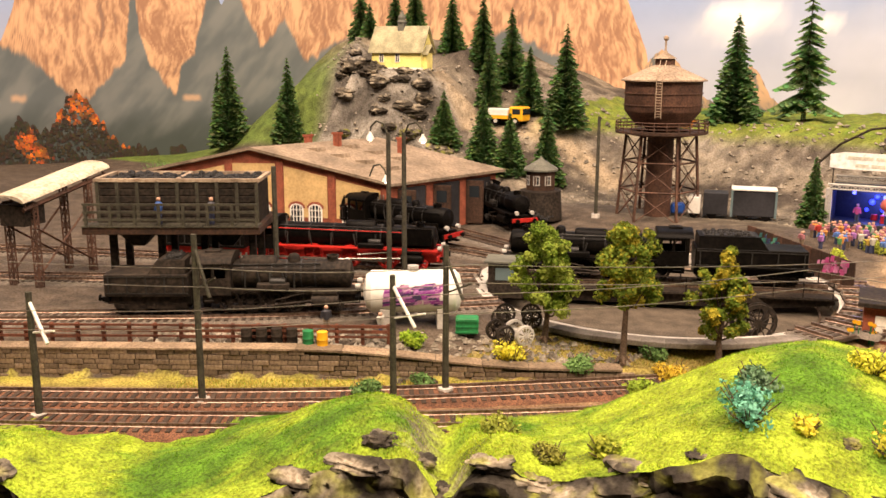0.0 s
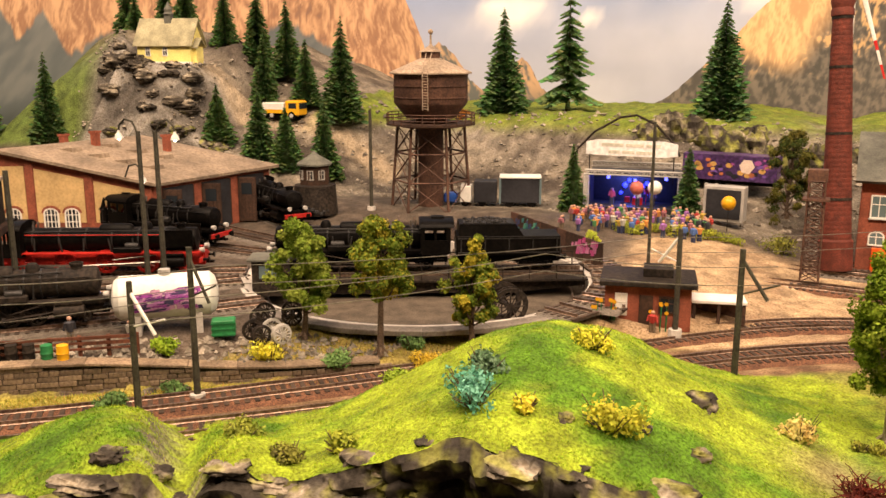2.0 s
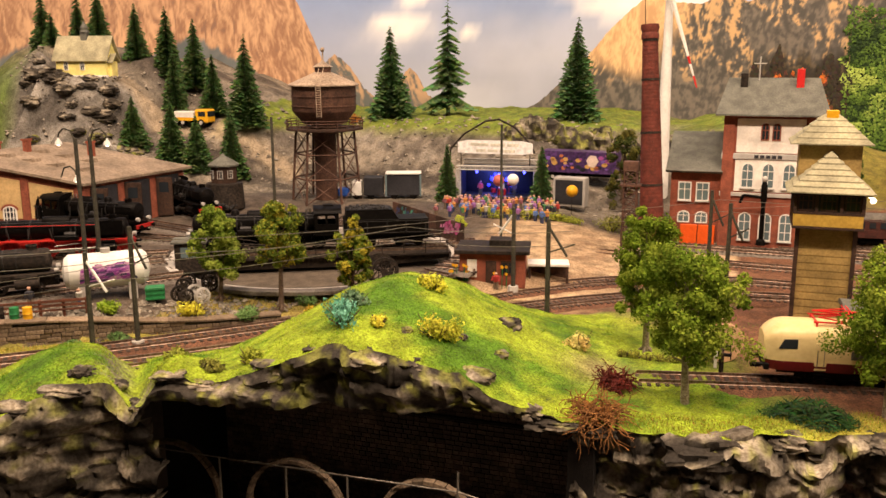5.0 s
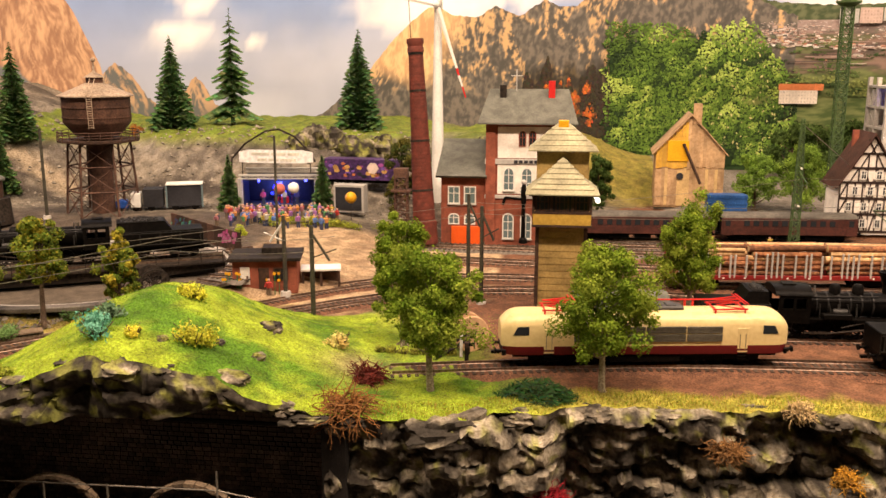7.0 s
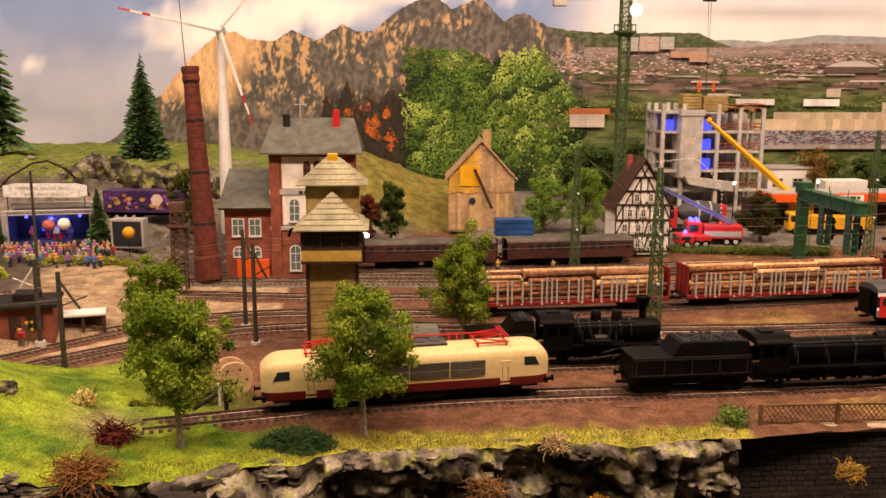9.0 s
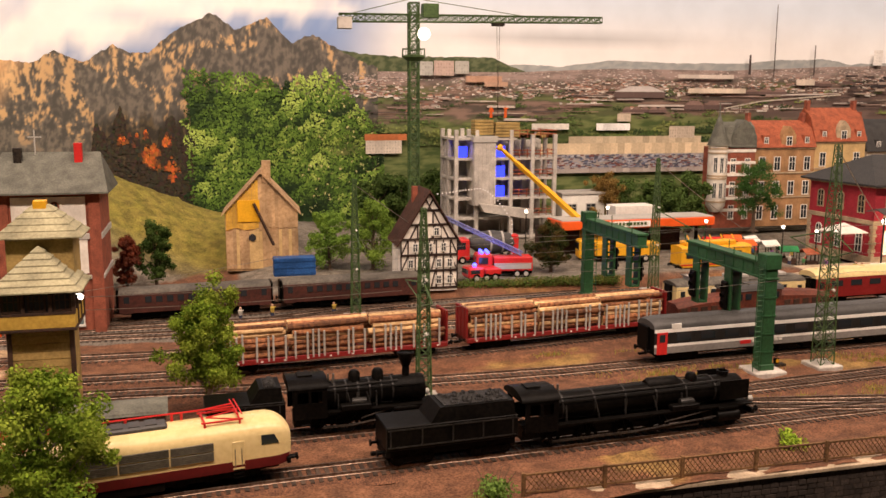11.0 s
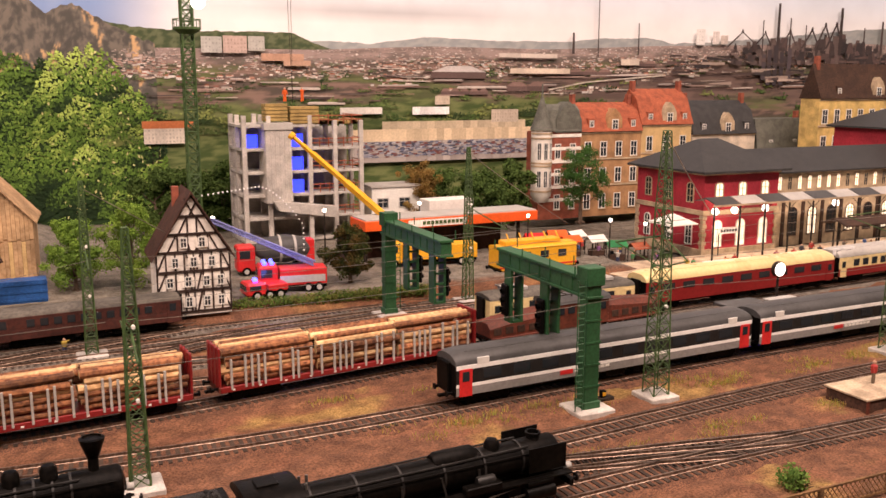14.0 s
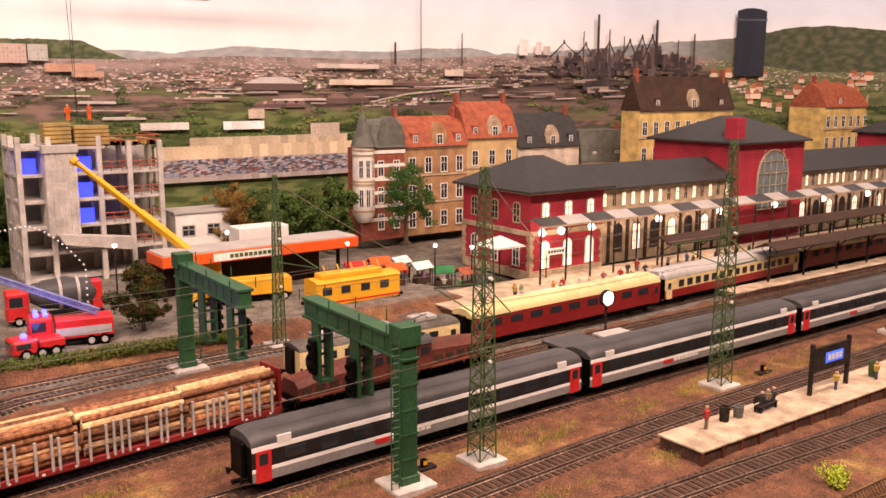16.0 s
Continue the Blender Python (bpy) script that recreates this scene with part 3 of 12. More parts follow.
track([(230, 27.8), (100, 28.0), (76, 29.6), (58, 31.4), (34, 32.8), (10, 33.0), (-12, 34), (-26, 36.5), (-38, 34)])
track([(230, 39.9), (140, 39.9), (110, 38.6), (82, 37.0), (60, 36.4), (40, 37.6), (20, 40.0), (-10, 41.8), (-30, 42.5), (-44, 40)], bed=GREYBALLAST)
track([(84, 47), (60, 49), (44, 47.2), (26, 45), (0, 44.8), (-30, 46.5), (-44, 46)], bed=GREYBALLAST)
track([(62, 52.5), (44, 51.5), (30, 50.6), (-4, 48.4), (-13, 48.2)], bed=GREYBALLAST)
track([(56, 56.6), (112, 57.2)], z=0.3, bed=GREYBALLAST)
track([(44, 7.4), (54, 6.0), (66, 3.6)], bedded=False)
track([(40, 8.6), (52, 5.6), (60, 3.6)], bedded=False)
track([(26, 41.6), (38, 46.6)], bedded=False)
track([(12, 44.9), (24, 48.6), (32, 50.6)], bedded=False)
# tracks of the engine shed, on the terrace
TZ = 1.72
track([(-104, -33), (-84, -16.5), (-72, -6.6), (-63, 4), (-60.5, 7)], TZ, GREYBALLAST)
track([(-112, -22), (-92, -8), (-78, 1.5), (-69, 8.5), (-66, 11.5)], TZ, GREYBALLAST)
track([(-112, -8), (-96, 0.5), (-80, 8.0), (-70, 13), (-68, 14.2)], TZ, GREYBALLAST)
for ang, far in ((148, 34), (163, 34), (178, 34), (120, 30), (104, 28), (85, 24), (20, 20), (6, 20), (-8, 19), (-22, 18), (34, 18), (60, 18)):
    a = radians(ang)
    track([(TT[0] + math.cos(a) * 14.6, TT[1] + math.sin(a) * 14.6), (TT[0] + math.cos(a) * far, TT[1] + math.sin(a) * far)], TZ, GREYBALLAST)


# ---------------------------------------------------------------- the hall and the printed backdrop
WALLLINE = smooth_path([(-215, -60), (-192, 20), (-150, 72), (-95, 103), (-40, 113), (60, 115), (150, 115), (215, 103), (258, 55), (270, -60)])
WALLSUM = [0.0]
for a, b in zip(WALLLINE, WALLLINE[1:]):
    WALLSUM.append(WALLSUM[-1] + (b - a).length)


def on_wall(s, z, off=0.0):
    """A place on the backdrop, s along it and off in front of it."""
    s = min(max(s, 0.0), WALLSUM[-1] - 0.01)
    k = next(i for i in range(len(WALLSUM) - 1) if WALLSUM[i + 1] > s)
    a, b = WALLLINE[k], WALLLINE[k + 1]
    d = (b - a).normalized()
    p = a + d * (s - WALLSUM[k])
    return (p.x + d.y * off, p.y - d.x * off, z)


def sky_tone(s, z):
    blue = mixc((0.44, 0.47, 0.58), (0.22, 0.34, 0.62), sm(14, 42, z))
    n = noise.fractal(Vector((s * 0.035, z * 0.06, 2.0)), 1.0, 2.0, 4)
    blue = mixc(blue, (0.66, 0.68, 0.76), 0.4 * sm(-0.05, 0.55, n))
    pale = mixc((0.88, 0.87, 0.86), (0.66, 0.76, 0.88), sm(34, 46, z))
    c = mixc(blue, pale, sm(335, 352, s))
    for cs, cz, rs, rz in ((228, 27.5, 6.0, 3.2), (241.5, 26.6, 2.2, 1.2), (231, 34, 5, 2.5), (276, 33, 16, 5.5), (290, 37, 18, 4.5), (300, 42, 24, 5.5), (322, 43, 20, 4.5)):
        c = mixc(c, (0.97, 0.96, 0.94), sm(1.25, 0.35, math.hypot((s - cs) / rs, (z - cz) / rz) + 0.5 * noise.noise((s * 0.28, z * 0.4, 1.0))))
    c = mixc(c, (0.33, 0.34, 0.36), 0.6 * bell(s + 2.2 * (z - 37), z, 385, 37.0, 24, 1.1))
    return c


def make_backdrop():
    root = thing("backdrop", 0, 0, 0, 0, "printed photographic backdrop of mountains, trees and a town", "backdrop", kind="structure")
    ms = Mesh()
    ns, nz = 420, 60
    L = WALLSUM[-1] - 0.02
    for i in range(ns + 1):
        s = L * i / ns
        for j in range(nz + 1):
            z = -30 + 130.0 * j / nz
            ms.v.append(on_wall(s, z))
            ms.c.append(sky_tone(s, z))
    ms.f = [(i * (nz + 1) + j, (i + 1) * (nz + 1) + j, (i + 1) * (nz + 1) + j + 1, i * (nz + 1) + j + 1) for i in range(ns) for j in range(nz)]
    ms.m = [0] * len(ms.f)
    part("sky_print", ms, PRINTSKY, root, "pale blue printed sky with clouds", smooth=180)

    def range_print(name, s0, s1, low, crest, tone, off, label, step=0.45, nz=64):
        ms = Mesh()
        n = int((s1 - s0) / step)
        for i in range(n + 1):
            s = s0 + (s1 - s0) * i / n
            t = max(low + 0.05, crest(s))
            for j in range(nz + 1):
                z = low + (t - low) * j / nz
                ms.v.append(on_wall(s, z, off))
                ms.c.append(tone(s, z, t))
        ms.f = [(i * (nz + 1) + j, (i + 1) * (nz + 1) + j, (i + 1) * (nz + 1) + j + 1, i * (nz + 1) + j + 1) for i in range(n) for j in range(nz)]
        ms.m = [0] * len(ms.f)
        return part(name, ms, PRINTSKY, root, label, smooth=180)

    def jag(s, k=1.0):
        return k * (2.2 * noise.fractal(Vector((s * 0.16, 0.3, 0.7)), 0.9, 2.1, 5))

    def streaks(s, z, slant=0.05):
        """Fine upright furrows in bare rock, -1 to 1."""
        q = s + slant * z + 1.6 * noise.noise((s * 0.25, z * 0.22, 4.0))
        return 0.6 * noise.noise((q * 0.8, z * 0.16, 3.0)) + 0.55 * noise.noise((q * 1.9, z * 0.42, 8.0)) + 0.4 * noise.noise((q * 4.5, z * 1.1, 1.0))

    # foot of the sunlit walls along the western range
    LOBES = [(60, 15), (80, 25), (90, 17), (96, 23), (102, 20), (104.5, 17), (107.2, 13.8), (110.6, 13.2), (114, 17), (117.3, 20), (118.6, 30), (119.3, 38), (120.0, 25), (121.6, 19), (125.7, 13.6), (127, 19), (129.4, 21.5), (130.3, 25), (132.6, 33), (135, 44), (138, 31), (140.5, 25), (141.5, 22.5), (146, 27), (150, 20), (160, 26), (172, 18), (187, 26), (190.5, 24), (197.8, 20.4), (202, 15), (230, 15)]

    def tone_a(s, z, t):
        k = streaks(s, z)
        big = noise.noise((s * 0.12, z * 0.1, 6.0))
        rock = mixc((0.34, 0.18, 0.105), (0.68, 0.415, 0.235), sm(-0.42, 0.42, k + 0.35 * big))
        rock = mixc(rock, (0.25, 0.15, 0.11), 0.75 * sm(0.30, 0.62, -k + 0.2 * big))
        fall = noise.fractal(Vector((s * 0.2 - z * 0.16, z * 0.08 + s * 0.05, 1.0)), 1, 2, 4)
        low = mixc((0.115, 0.135, 0.14), (0.185, 0.20, 0.195), sm(-0.4, 0.5, fall))
        low = mixc(low, (0.06, 0.075, 0.07), sm(13, 5, z + 2 * fall))
        edge = lerp_on(LOBES, s) + 1.1 * noise.noise((s * 0.7, z * 0.2, 2.0)) + 0.5 * noise.noise((s * 2.4, 0.5, 2.0))
        c = mixc(low, rock, sm(edge - 0.5, edge + 0.5, z))
        scree = sm(0.8, 0.2, abs(z - 13.3 - 0.3 * noise.noise((s, 0, 0)))) * (sm(1.6, 0.8, abs(s - 99)) + sm(2.0, 1.0, abs(s - 128.6)))
        return mixc(c, (0.62, 0.40, 0.25), 0.8 * scree)

    CREST_A = [(60, 40), (88, 30), (97, 23), (99.5, 29), (103, 42), (120, 46), (132, 38), (134.6, 30.5), (138, 36), (150, 48), (200, 46), (207.5, 33), (212, 22), (214, 10)]
    range_print("mountain_print", 60, 214, -5, lambda s: lerp_on(CREST_A, s) + jag(s, 0.4), tone_a, 0.10, "sunlit orange cliffs over blue-grey slopes", 0.24, 130)

    def tone_s(s, z, t):
        k = streaks(s, z, 0.25)
        c = mixc((0.14, 0.145, 0.14), (0.56, 0.36, 0.21), sm(-0.1, 0.35, k + (0.1 if s > 224 else -0.12) + 0.25 * sm(4, 0, t - z)))
        return mixc(c, (0.11, 0.125, 0.12), 0.6 * sm(16, 11, z))

    range_print("mountain_print", 199, 238, 4, lambda s: 12 + 9.8 * math.exp(-((s - 215) / 6.0) ** 2) + 7.2 * math.exp(-((s - 229.6) / 3.2) ** 2) + jag(s, 0.5) + 0.6 * noise.noise((s * 1.4, 1, 1)), tone_s, 0.16, "grey and orange peaks in haze", 0.24, 80)

    CREST_B = [(248, 10), (255, 13), (264, 21.4), (269, 27.2), (275.3, 32.6), (278, 32.6), (280.5, 31.2), (285, 31.0), (288.4, 33.2), (293.2, 30.9), (298, 34.4), (301, 33.0), (304, 33.3), (308.3, 36.8), (314.8, 40.4), (319, 37.2), (324.6, 39.8), (329, 35.2), (333, 37.0), (337, 34.6), (345, 31)]

    def tone_b(s, z, t):
        k = streaks(s, z, 0.0)
        ridge = 1 - 2.2 * abs(noise.noise((s * 0.17 + 0.09 * z, z * 0.10 - s * 0.03, 3.0)))
        fine = noise.fractal(Vector((s * 1.2, z * 0.9, 1.3)), 0.8, 2.1, 4)
        sun = sm(0.58, 0.8, 0.6 * ridge + 0.6 * k + 0.45 * fine + 0.15 * sm(7, 0, t - z))
        base = mixc((0.085, 0.08, 0.07), (0.19, 0.165, 0.135), sm(-0.5, 0.5, k + fine))
        c = mixc(base, (0.66, 0.42, 0.20), 0.92 * sun * sm(15, 20, z))
        c = mixc(c, mixc((0.60, 0.36, 0.18), (0.86, 0.56, 0.28), sm(-0.3, 0.3, k)), sm(285, 279, s + 0.6 * (30 - z)) * sm(18, 22, z + 0.4 * (s - 268)))
        wood = sm(292, 297, s) * sm(23.5, 19.5, z + 2.4 * noise.noise((s * 0.5, 0, 0)) + 1.6 * noise.noise((s * 1.7, 0, 0)))
        return mixc(c, mixc((0.035, 0.03, 0.022), (0.10, 0.075, 0.04), sm(-0.2, 0.5, fine)), wood)

    range_print("mountain_print", 248, 345, 2, lambda s: lerp_on(CREST_B, s) + jag(s, 0.22) + 0.35 * noise.noise((s * 1.1, 3, 3)), tone_b, 0.13, "dark rocky range with sunlit faces", 0.24, 130)

    # wooded hills on the skyline: a near dark one, then hazy ones
    NEAR = [(330, 34.4), (337, 34.3), (341.6, 33.5), (350, 33.0), (361, 33.2), (367.8, 33.2), (371.9, 31.5), (376, 30.2), (380, 29)]
    FAR = [(334, 31), (374, 31.9), (383, 31.7), (394, 33.1), (406, 32.7), (423, 32.8), (433, 33.7), (444, 33.9), (450, 32.9), (470, 34.2), (496, 36.6), (508, 37.2), (516, 38.4), (529, 40.5), (538, 40.6), (547, 39.6), (600, 38)]

    def hill(s):
        return lerp_on(FAR, s) + 0.3 * noise.noise((s * 0.3, 2, 2)) + 0.18 * noise.noise((s * 1.3, 2, 2))

    def tone_far(s, z, t):
        n = noise.fractal(Vector((s * 0.5, z * 1.1, 3.0)), 0.9, 2.1, 4)
        near = mixc((0.045, 0.06, 0.03), (0.11, 0.115, 0.065), sm(-0.4, 0.5, n))
        return mixc(mixc((0.30, 0.325, 0.325), (0.40, 0.41, 0.40), sm(-0.4, 0.4, n)), near, sm(490, 522, s + 3 * n))

    range_print("far_hills_print", 334, 600, 6, hill, tone_far, 0.08, "low wooded hills on the skyline", 0.5, 60)
    range_print("near_hill_print", 330, 380, 20, lambda s: lerp_on(NEAR, s) + 0.25 * noise.noise((s * 0.9, 2, 2)), lambda s, z, t: mixc((0.05, 0.075, 0.03), (0.13, 0.15, 0.075), sm(-0.4, 0.5, noise.fractal(Vector((s * 0.8, z * 1.4, 5.0)), 0.9, 2.1, 4))), 0.095, "dark wooded hill behind the printed town", 0.3, 40)

    # autumn trees at the far left and under the dark range
    ms = Mesh()
    k = 0
    for n, s0, s1, zlo, ztop, fires in ((3600, 88, 122, -4, 14.5, ((99.6, 6.0, 1.7), (101.2, 3.2, 1.8), (108.6, 11.6, 2.0), (112.6, 10.4, 1.8), (114.2, 7.6, 1.3), (116.2, 5.4, 1.2), (105.0, 10.4, 1.2))), (300, 124.5, 127, 2, 7, ((125.8, 6.3, 0.8),)), (2600, 293, 311, 6, 23.5, ((301.4, 19.6, 1.7), (303.6, 14.6, 1.6), (306.4, 17.4, 1.0), (299.0, 17.6, 0.9), (307.2, 12.4, 1.4)))):
        for _ in range(n):
            k += 1
            s = RNG.uniform(s0, s1)
            dome = (0.72 + 0.4 * noise.noise((s * 0.35, 2.0, 0)) + 0.2 * noise.noise((s * 1.2, 5.0, 0))) if s0 > 200 else (0.42 + 0.55 * bell(s, 0, 108.5, 0, 4.6, 1) + 0.3 * bell(s, 0, 99, 0, 3, 1) + 0.12 * noise.noise((s * 1.2, 5.0, 0)))
            z = zlo + (ztop - zlo) * (1 - RNG.random() ** 1.6) * dome
            d = min(math.hypot(s - a, (z - b) * 0.8) / c for a, b, c in fires) + 0.7 * noise.noise((s * 0.8, z * 0.6, 1.0)) + 0.4 * noise.noise((s * 2.2, z * 1.6, 1.0))
            hot = sm(1.1, 0.5, d)
            ms.col = tuple(v * RNG.uniform(0.7, 1.25) for v in mixc((0.04, 0.032, 0.02), (0.72, 0.17, 0.025), hot * RNG.uniform(0.5, 1.0)))
            r = RNG.uniform(0.14, 0.42)
            f = 0.2 + 0.00003 * k
            ms.quad(on_wall(s - r, z - r * 0.6, f), on_wall(s + r * 0.8, z - r * 0.5, f), on_wall(s + r * 0.2, z + r * 1.3, f), on_wall(s - r * 0.6, z + r * 0.9, f))
    part("autumn_trees_print", ms, PRINT, root, "printed red and dark autumn trees", "stuff", smooth=0)

    # large leafy trees: a dark one behind, two bright ones before it
    ms = Mesh()
    crowns = []
    for cs, cz, rs, rz, g, n in ((318, 24, 8, 6.5, 0.52, 26), (315, 13, 6, 6, 1.0, 18), (335, 18, 7, 10, 1.08, 34), (325, 14, 6, 7, 0.8, 20), (340, 10, 4, 6, 0.7, 10), (324, 8, 14, 4, 0.55, 16)):
        for _ in range(n):
            a, q = RNG.uniform(0, 6.28), RNG.random() ** 0.5
            crowns.append((cs + rs * q * math.cos(a), cz + rz * q * math.sin(a), RNG.uniform(1.0, 2.6), g * RNG.uniform(0.75, 1.2)))
    for k in range(17000):
        s, z = RNG.uniform(307.5, 346), RNG.uniform(3, 31.5)
        lim = 29.8 + 1.6 * noise.noise((s * 0.3, 0, 0)) + 1.2 * noise.noise((s * 1.1, 0, 0)) - 2.5 * bell(s, 0, 326.5, 0, 3.0, 1) - 7.0 * sm(336, 343, s) - 5 * sm(342, 346, s)
        if z > lim or s < 309.6 + 1.4 * noise.noise((3, z * 0.6, 0)):
            continue
        best, lit = 9.0, 0.3
        for cs, cz, cr, g in crowns:
            q = math.hypot(s - cs, (z - cz) * 1.1) / cr
            if q < best:
                best, lit = q, g * (0.62 + 0.5 * (z - cz) / cr - 0.2 * (s - cs) / cr) - 0.30 * q
        gap = 0.6 * noise.noise((s * 0.33, z * 0.33, 2.0)) + 0.7 * noise.fractal(Vector((s * 0.8, z * 0.8, 5.0)), 1, 2, 3)
        t = 0.2 + 0.85 * lit - 0.4 * gap + 0.5 * noise.noise((s * 0.17, z * 0.2, 9.0)) + RNG.uniform(-0.22, 0.22)
        ms.col = mixc(mixc((0.014, 0.038, 0.010), (0.13, 0.25, 0.03), sm(-0.25, 0.55, t)), (0.46, 0.62, 0.12), sm(0.5, 1.15, t))
        if RNG.random() < 0.03 * sm(326, 334, s):
            ms.col = (0.62, 0.60, 0.24)
        r, a = RNG.uniform(0.14, 0.36), RNG.uniform(0, math.pi)
        ms.quad(*[on_wall(s + r * w * math.cos(a + q), z + r * w * math.sin(a + q), 0.18 + 0.00003 * k) for q, w in ((0, 1.2), (1.57, 0.55), (3.14, 1.0), (4.71, 0.55))])
    part("leaves_print", ms, PRINT, root, "printed bright green foliage", "stuff", smooth=0)
    ms = Mesh()
    for i in range(20):
        s0 = 310.5 + i * 1.66
        ms.col = (0.02, 0.05, 0.012)
        zt = 26.6 + RNG.uniform(-1, 1) - 7 * sm(334, 343, s0)
        ms.quad(on_wall(s0, 2, 0.17), on_wall(s0 + 1.67, 2, 0.17), on_wall(s0 + 1.67, zt, 0.17), on_wall(s0, zt, 0.17))
    part("foliage_print", ms, PRINT, root, "darker printed foliage behind the leaves", "stuff", smooth=0)

    # the town: haze under the skyline, roofs, railway yards in long bands, then gardens and trees
    SKYLINE = [(334, 30.2), (372, 30.4), (394, 31.4), (420, 31.3), (445, 32.4), (470, 33.0), (500, 33.6), (516, 32), (530, 30), (600, 30)]

    def town_tone(s, z, t):
        q = lerp_on(SKYLINE, s) - z
        n = noise.fractal(Vector((s * 0.22, z * 1.0, 3.0)), 0.9, 2.1, 5)
        m = noise.noise((s * 0.05, z * 0.45, 7.0))
        band = noise.noise((s * 0.02, z * 1.9, 1.0))
        far = mixc((0.37, 0.28, 0.25), (0.21, 0.165, 0.145), sm(-0.3, 0.4, n))
        mid = mixc((0.25, 0.165, 0.13), (0.095, 0.075, 0.06), sm(-0.35, 0.35, n + 0.7 * band))
        green = mixc((0.055, 0.09, 0.022), (0.17, 0.20, 0.07), sm(-0.4, 0.4, n))
        c = mixc(far, mid, sm(1.2, 3.2, q))
        c = mixc(c, green, sm(0.05, 0.3, m + 0.1 * n) * sm(2, 4, q) * 0.8)
        c = mixc(c, green, sm(8.0, 10.5, q + 1.2 * n) * sm(440, 424, s))
        works = sm(418, 430, s) * sm(512, 500, s) * sm(3.5, 6, q) * sm(13, 10.5, q)
        c = mixc(c, mixc((0.085, 0.06, 0.055), (0.19, 0.125, 0.105), sm(-0.3, 0.4, n + band)), 0.8 * works)
        c = mixc(c, green, sm(503, 511, s + 2 * n) * 0.85)
        return mixc(c, green, sm(15, 17, q))

    range_print("town_ground_print", 334, 600, -2, lambda s: lerp_on(SKYLINE, s), town_tone, 0.11, "hazy printed land of yards and gardens", 0.5, 130)
    ms = Mesh()
    count = 0

    def put(poly, col):
        nonlocal count
        count += 1
        ms.col = col
        off = 0.14 + 0.00002 * count
        ms.quad(*[on_wall(a, b, off) for a, b in poly])

    def shade(c, a=0.8, b=1.2):
        k = RNG.uniform(a, b)
        return tuple(v * k for v in c)

    # far haze of pale specks and small roofs
    for _ in range(3600):
        s = RNG.uniform(338, 560)
        q = RNG.random() ** 1.4 * 5.0
        if noise.noise((s * 0.06, q * 0.6, 4.0)) < -0.25:
            continue
        z = lerp_on(SKYLINE, s) - 0.15 - q
        w, h = RNG.uniform(0.2, 0.75) * (0.6 + 0.14 * q), RNG.uniform(0.1, 0.26) * (0.6 + 0.14 * q)
        c = shade(RNG.choice(((0.62, 0.53, 0.48), (0.50, 0.36, 0.30), (0.40, 0.26, 0.21), (0.72, 0.66, 0.60), (0.22, 0.17, 0.15), (0.17, 0.17, 0.12))))
        put(((s, z), (s + w, z), (s + w, z + h), (s, z + h)), mixc(c, (0.50, 0.42, 0.39), 0.55 * sm(3, 0, q)))
    # gabled houses with lit walls and red-brown roofs
    for _ in range(2600):
        s = RNG.uniform(338, 520)
        q = RNG.uniform(1.2, 5.5) if RNG.random() < 0.75 else RNG.uniform(5.5, 9.0)
        if noise.noise((s * 0.07, q * 0.4, 14.0)) < (-0.05 if q < 5.5 else 0.2):
            continue
        z = lerp_on(SKYLINE, s) - q
        k = 0.36 + 0.085 * q
        w, h = k * RNG.uniform(0.6, 1.5), k * RNG.uniform(0.25, 0.5)
        wall = shade(RNG.choice(((0.66, 0.58, 0.50), (0.52, 0.44, 0.37), (0.42, 0.33, 0.27), (0.74, 0.70, 0.64))))
        roof = shade(RNG.choice(((0.36, 0.15, 0.09), (0.26, 0.13, 0.10), (0.16, 0.12, 0.11), (0.42, 0.21, 0.14))))
        haze = 0.6 * sm(4.5, 0.5, q)
        wall, roof = mixc(wall, (0.56, 0.47, 0.43), haze), mixc(roof, (0.42, 0.32, 0.28), haze)
        put(((s, z), (s + w, z), (s + w, z + h), (s, z + h)), wall)
        n = int(w / 0.3)
        if q > 2:
            for i in range(n):
                a = s + (i + 0.3) * w / n
                put(((a, z + h * 0.3), (a + 0.1, z + h * 0.3), (a + 0.1, z + h * 0.7), (a, z + h * 0.7)), tuple(v * 0.3 for v in wall))
        i = w * RNG.uniform(0.02, 0.2)
        put(((s - 0.05, z + h), (s + w + 0.05, z + h), (s + w - i, z + h * RNG.uniform(1.5, 2.0)), (s + i, z + h * 1.7)), roof)
    # clumps of trees
    for _ in range(420):
        s = RNG.uniform(338, 560)
        q = RNG.uniform(1.5, 16)
        if q > 6 and 440 < s < 500 and RNG.random() < 0.8:
            continue
        z = lerp_on(SKYLINE, s) - q
        k = 0.25 + 0.065 * q
        base = mixc(RNG.choice(((0.055, 0.10, 0.022), (0.10, 0.15, 0.04), (0.035, 0.065, 0.018), (0.19, 0.23, 0.06))), (0.30, 0.29, 0.25), 0.55 * sm(6, 1, q))
        for _ in range(int(10 + 2.2 * q)):
            a, b, r = s + RNG.gauss(0, 1.1) * k, z + abs(RNG.gauss(0, 0.5)) * k, k * RNG.uniform(0.16, 0.34)
            e = RNG.uniform(0, 3)
            put([(a + r * m * math.cos(e + g), b + r * m * 0.8 * math.sin(e + g)) for g, m in ((0, 1.2), (1.4, 0.7), (3.1, 1.1), (4.6, 0.8))], shade(base, 0.5, 1.5))
    # long halls, sidings and lines of wagons
    for _ in range(120):
        s, q = RNG.uniform(342, 500), RNG.uniform(3.2, 9.5)
        z = lerp_on(SKYLINE, s) - q
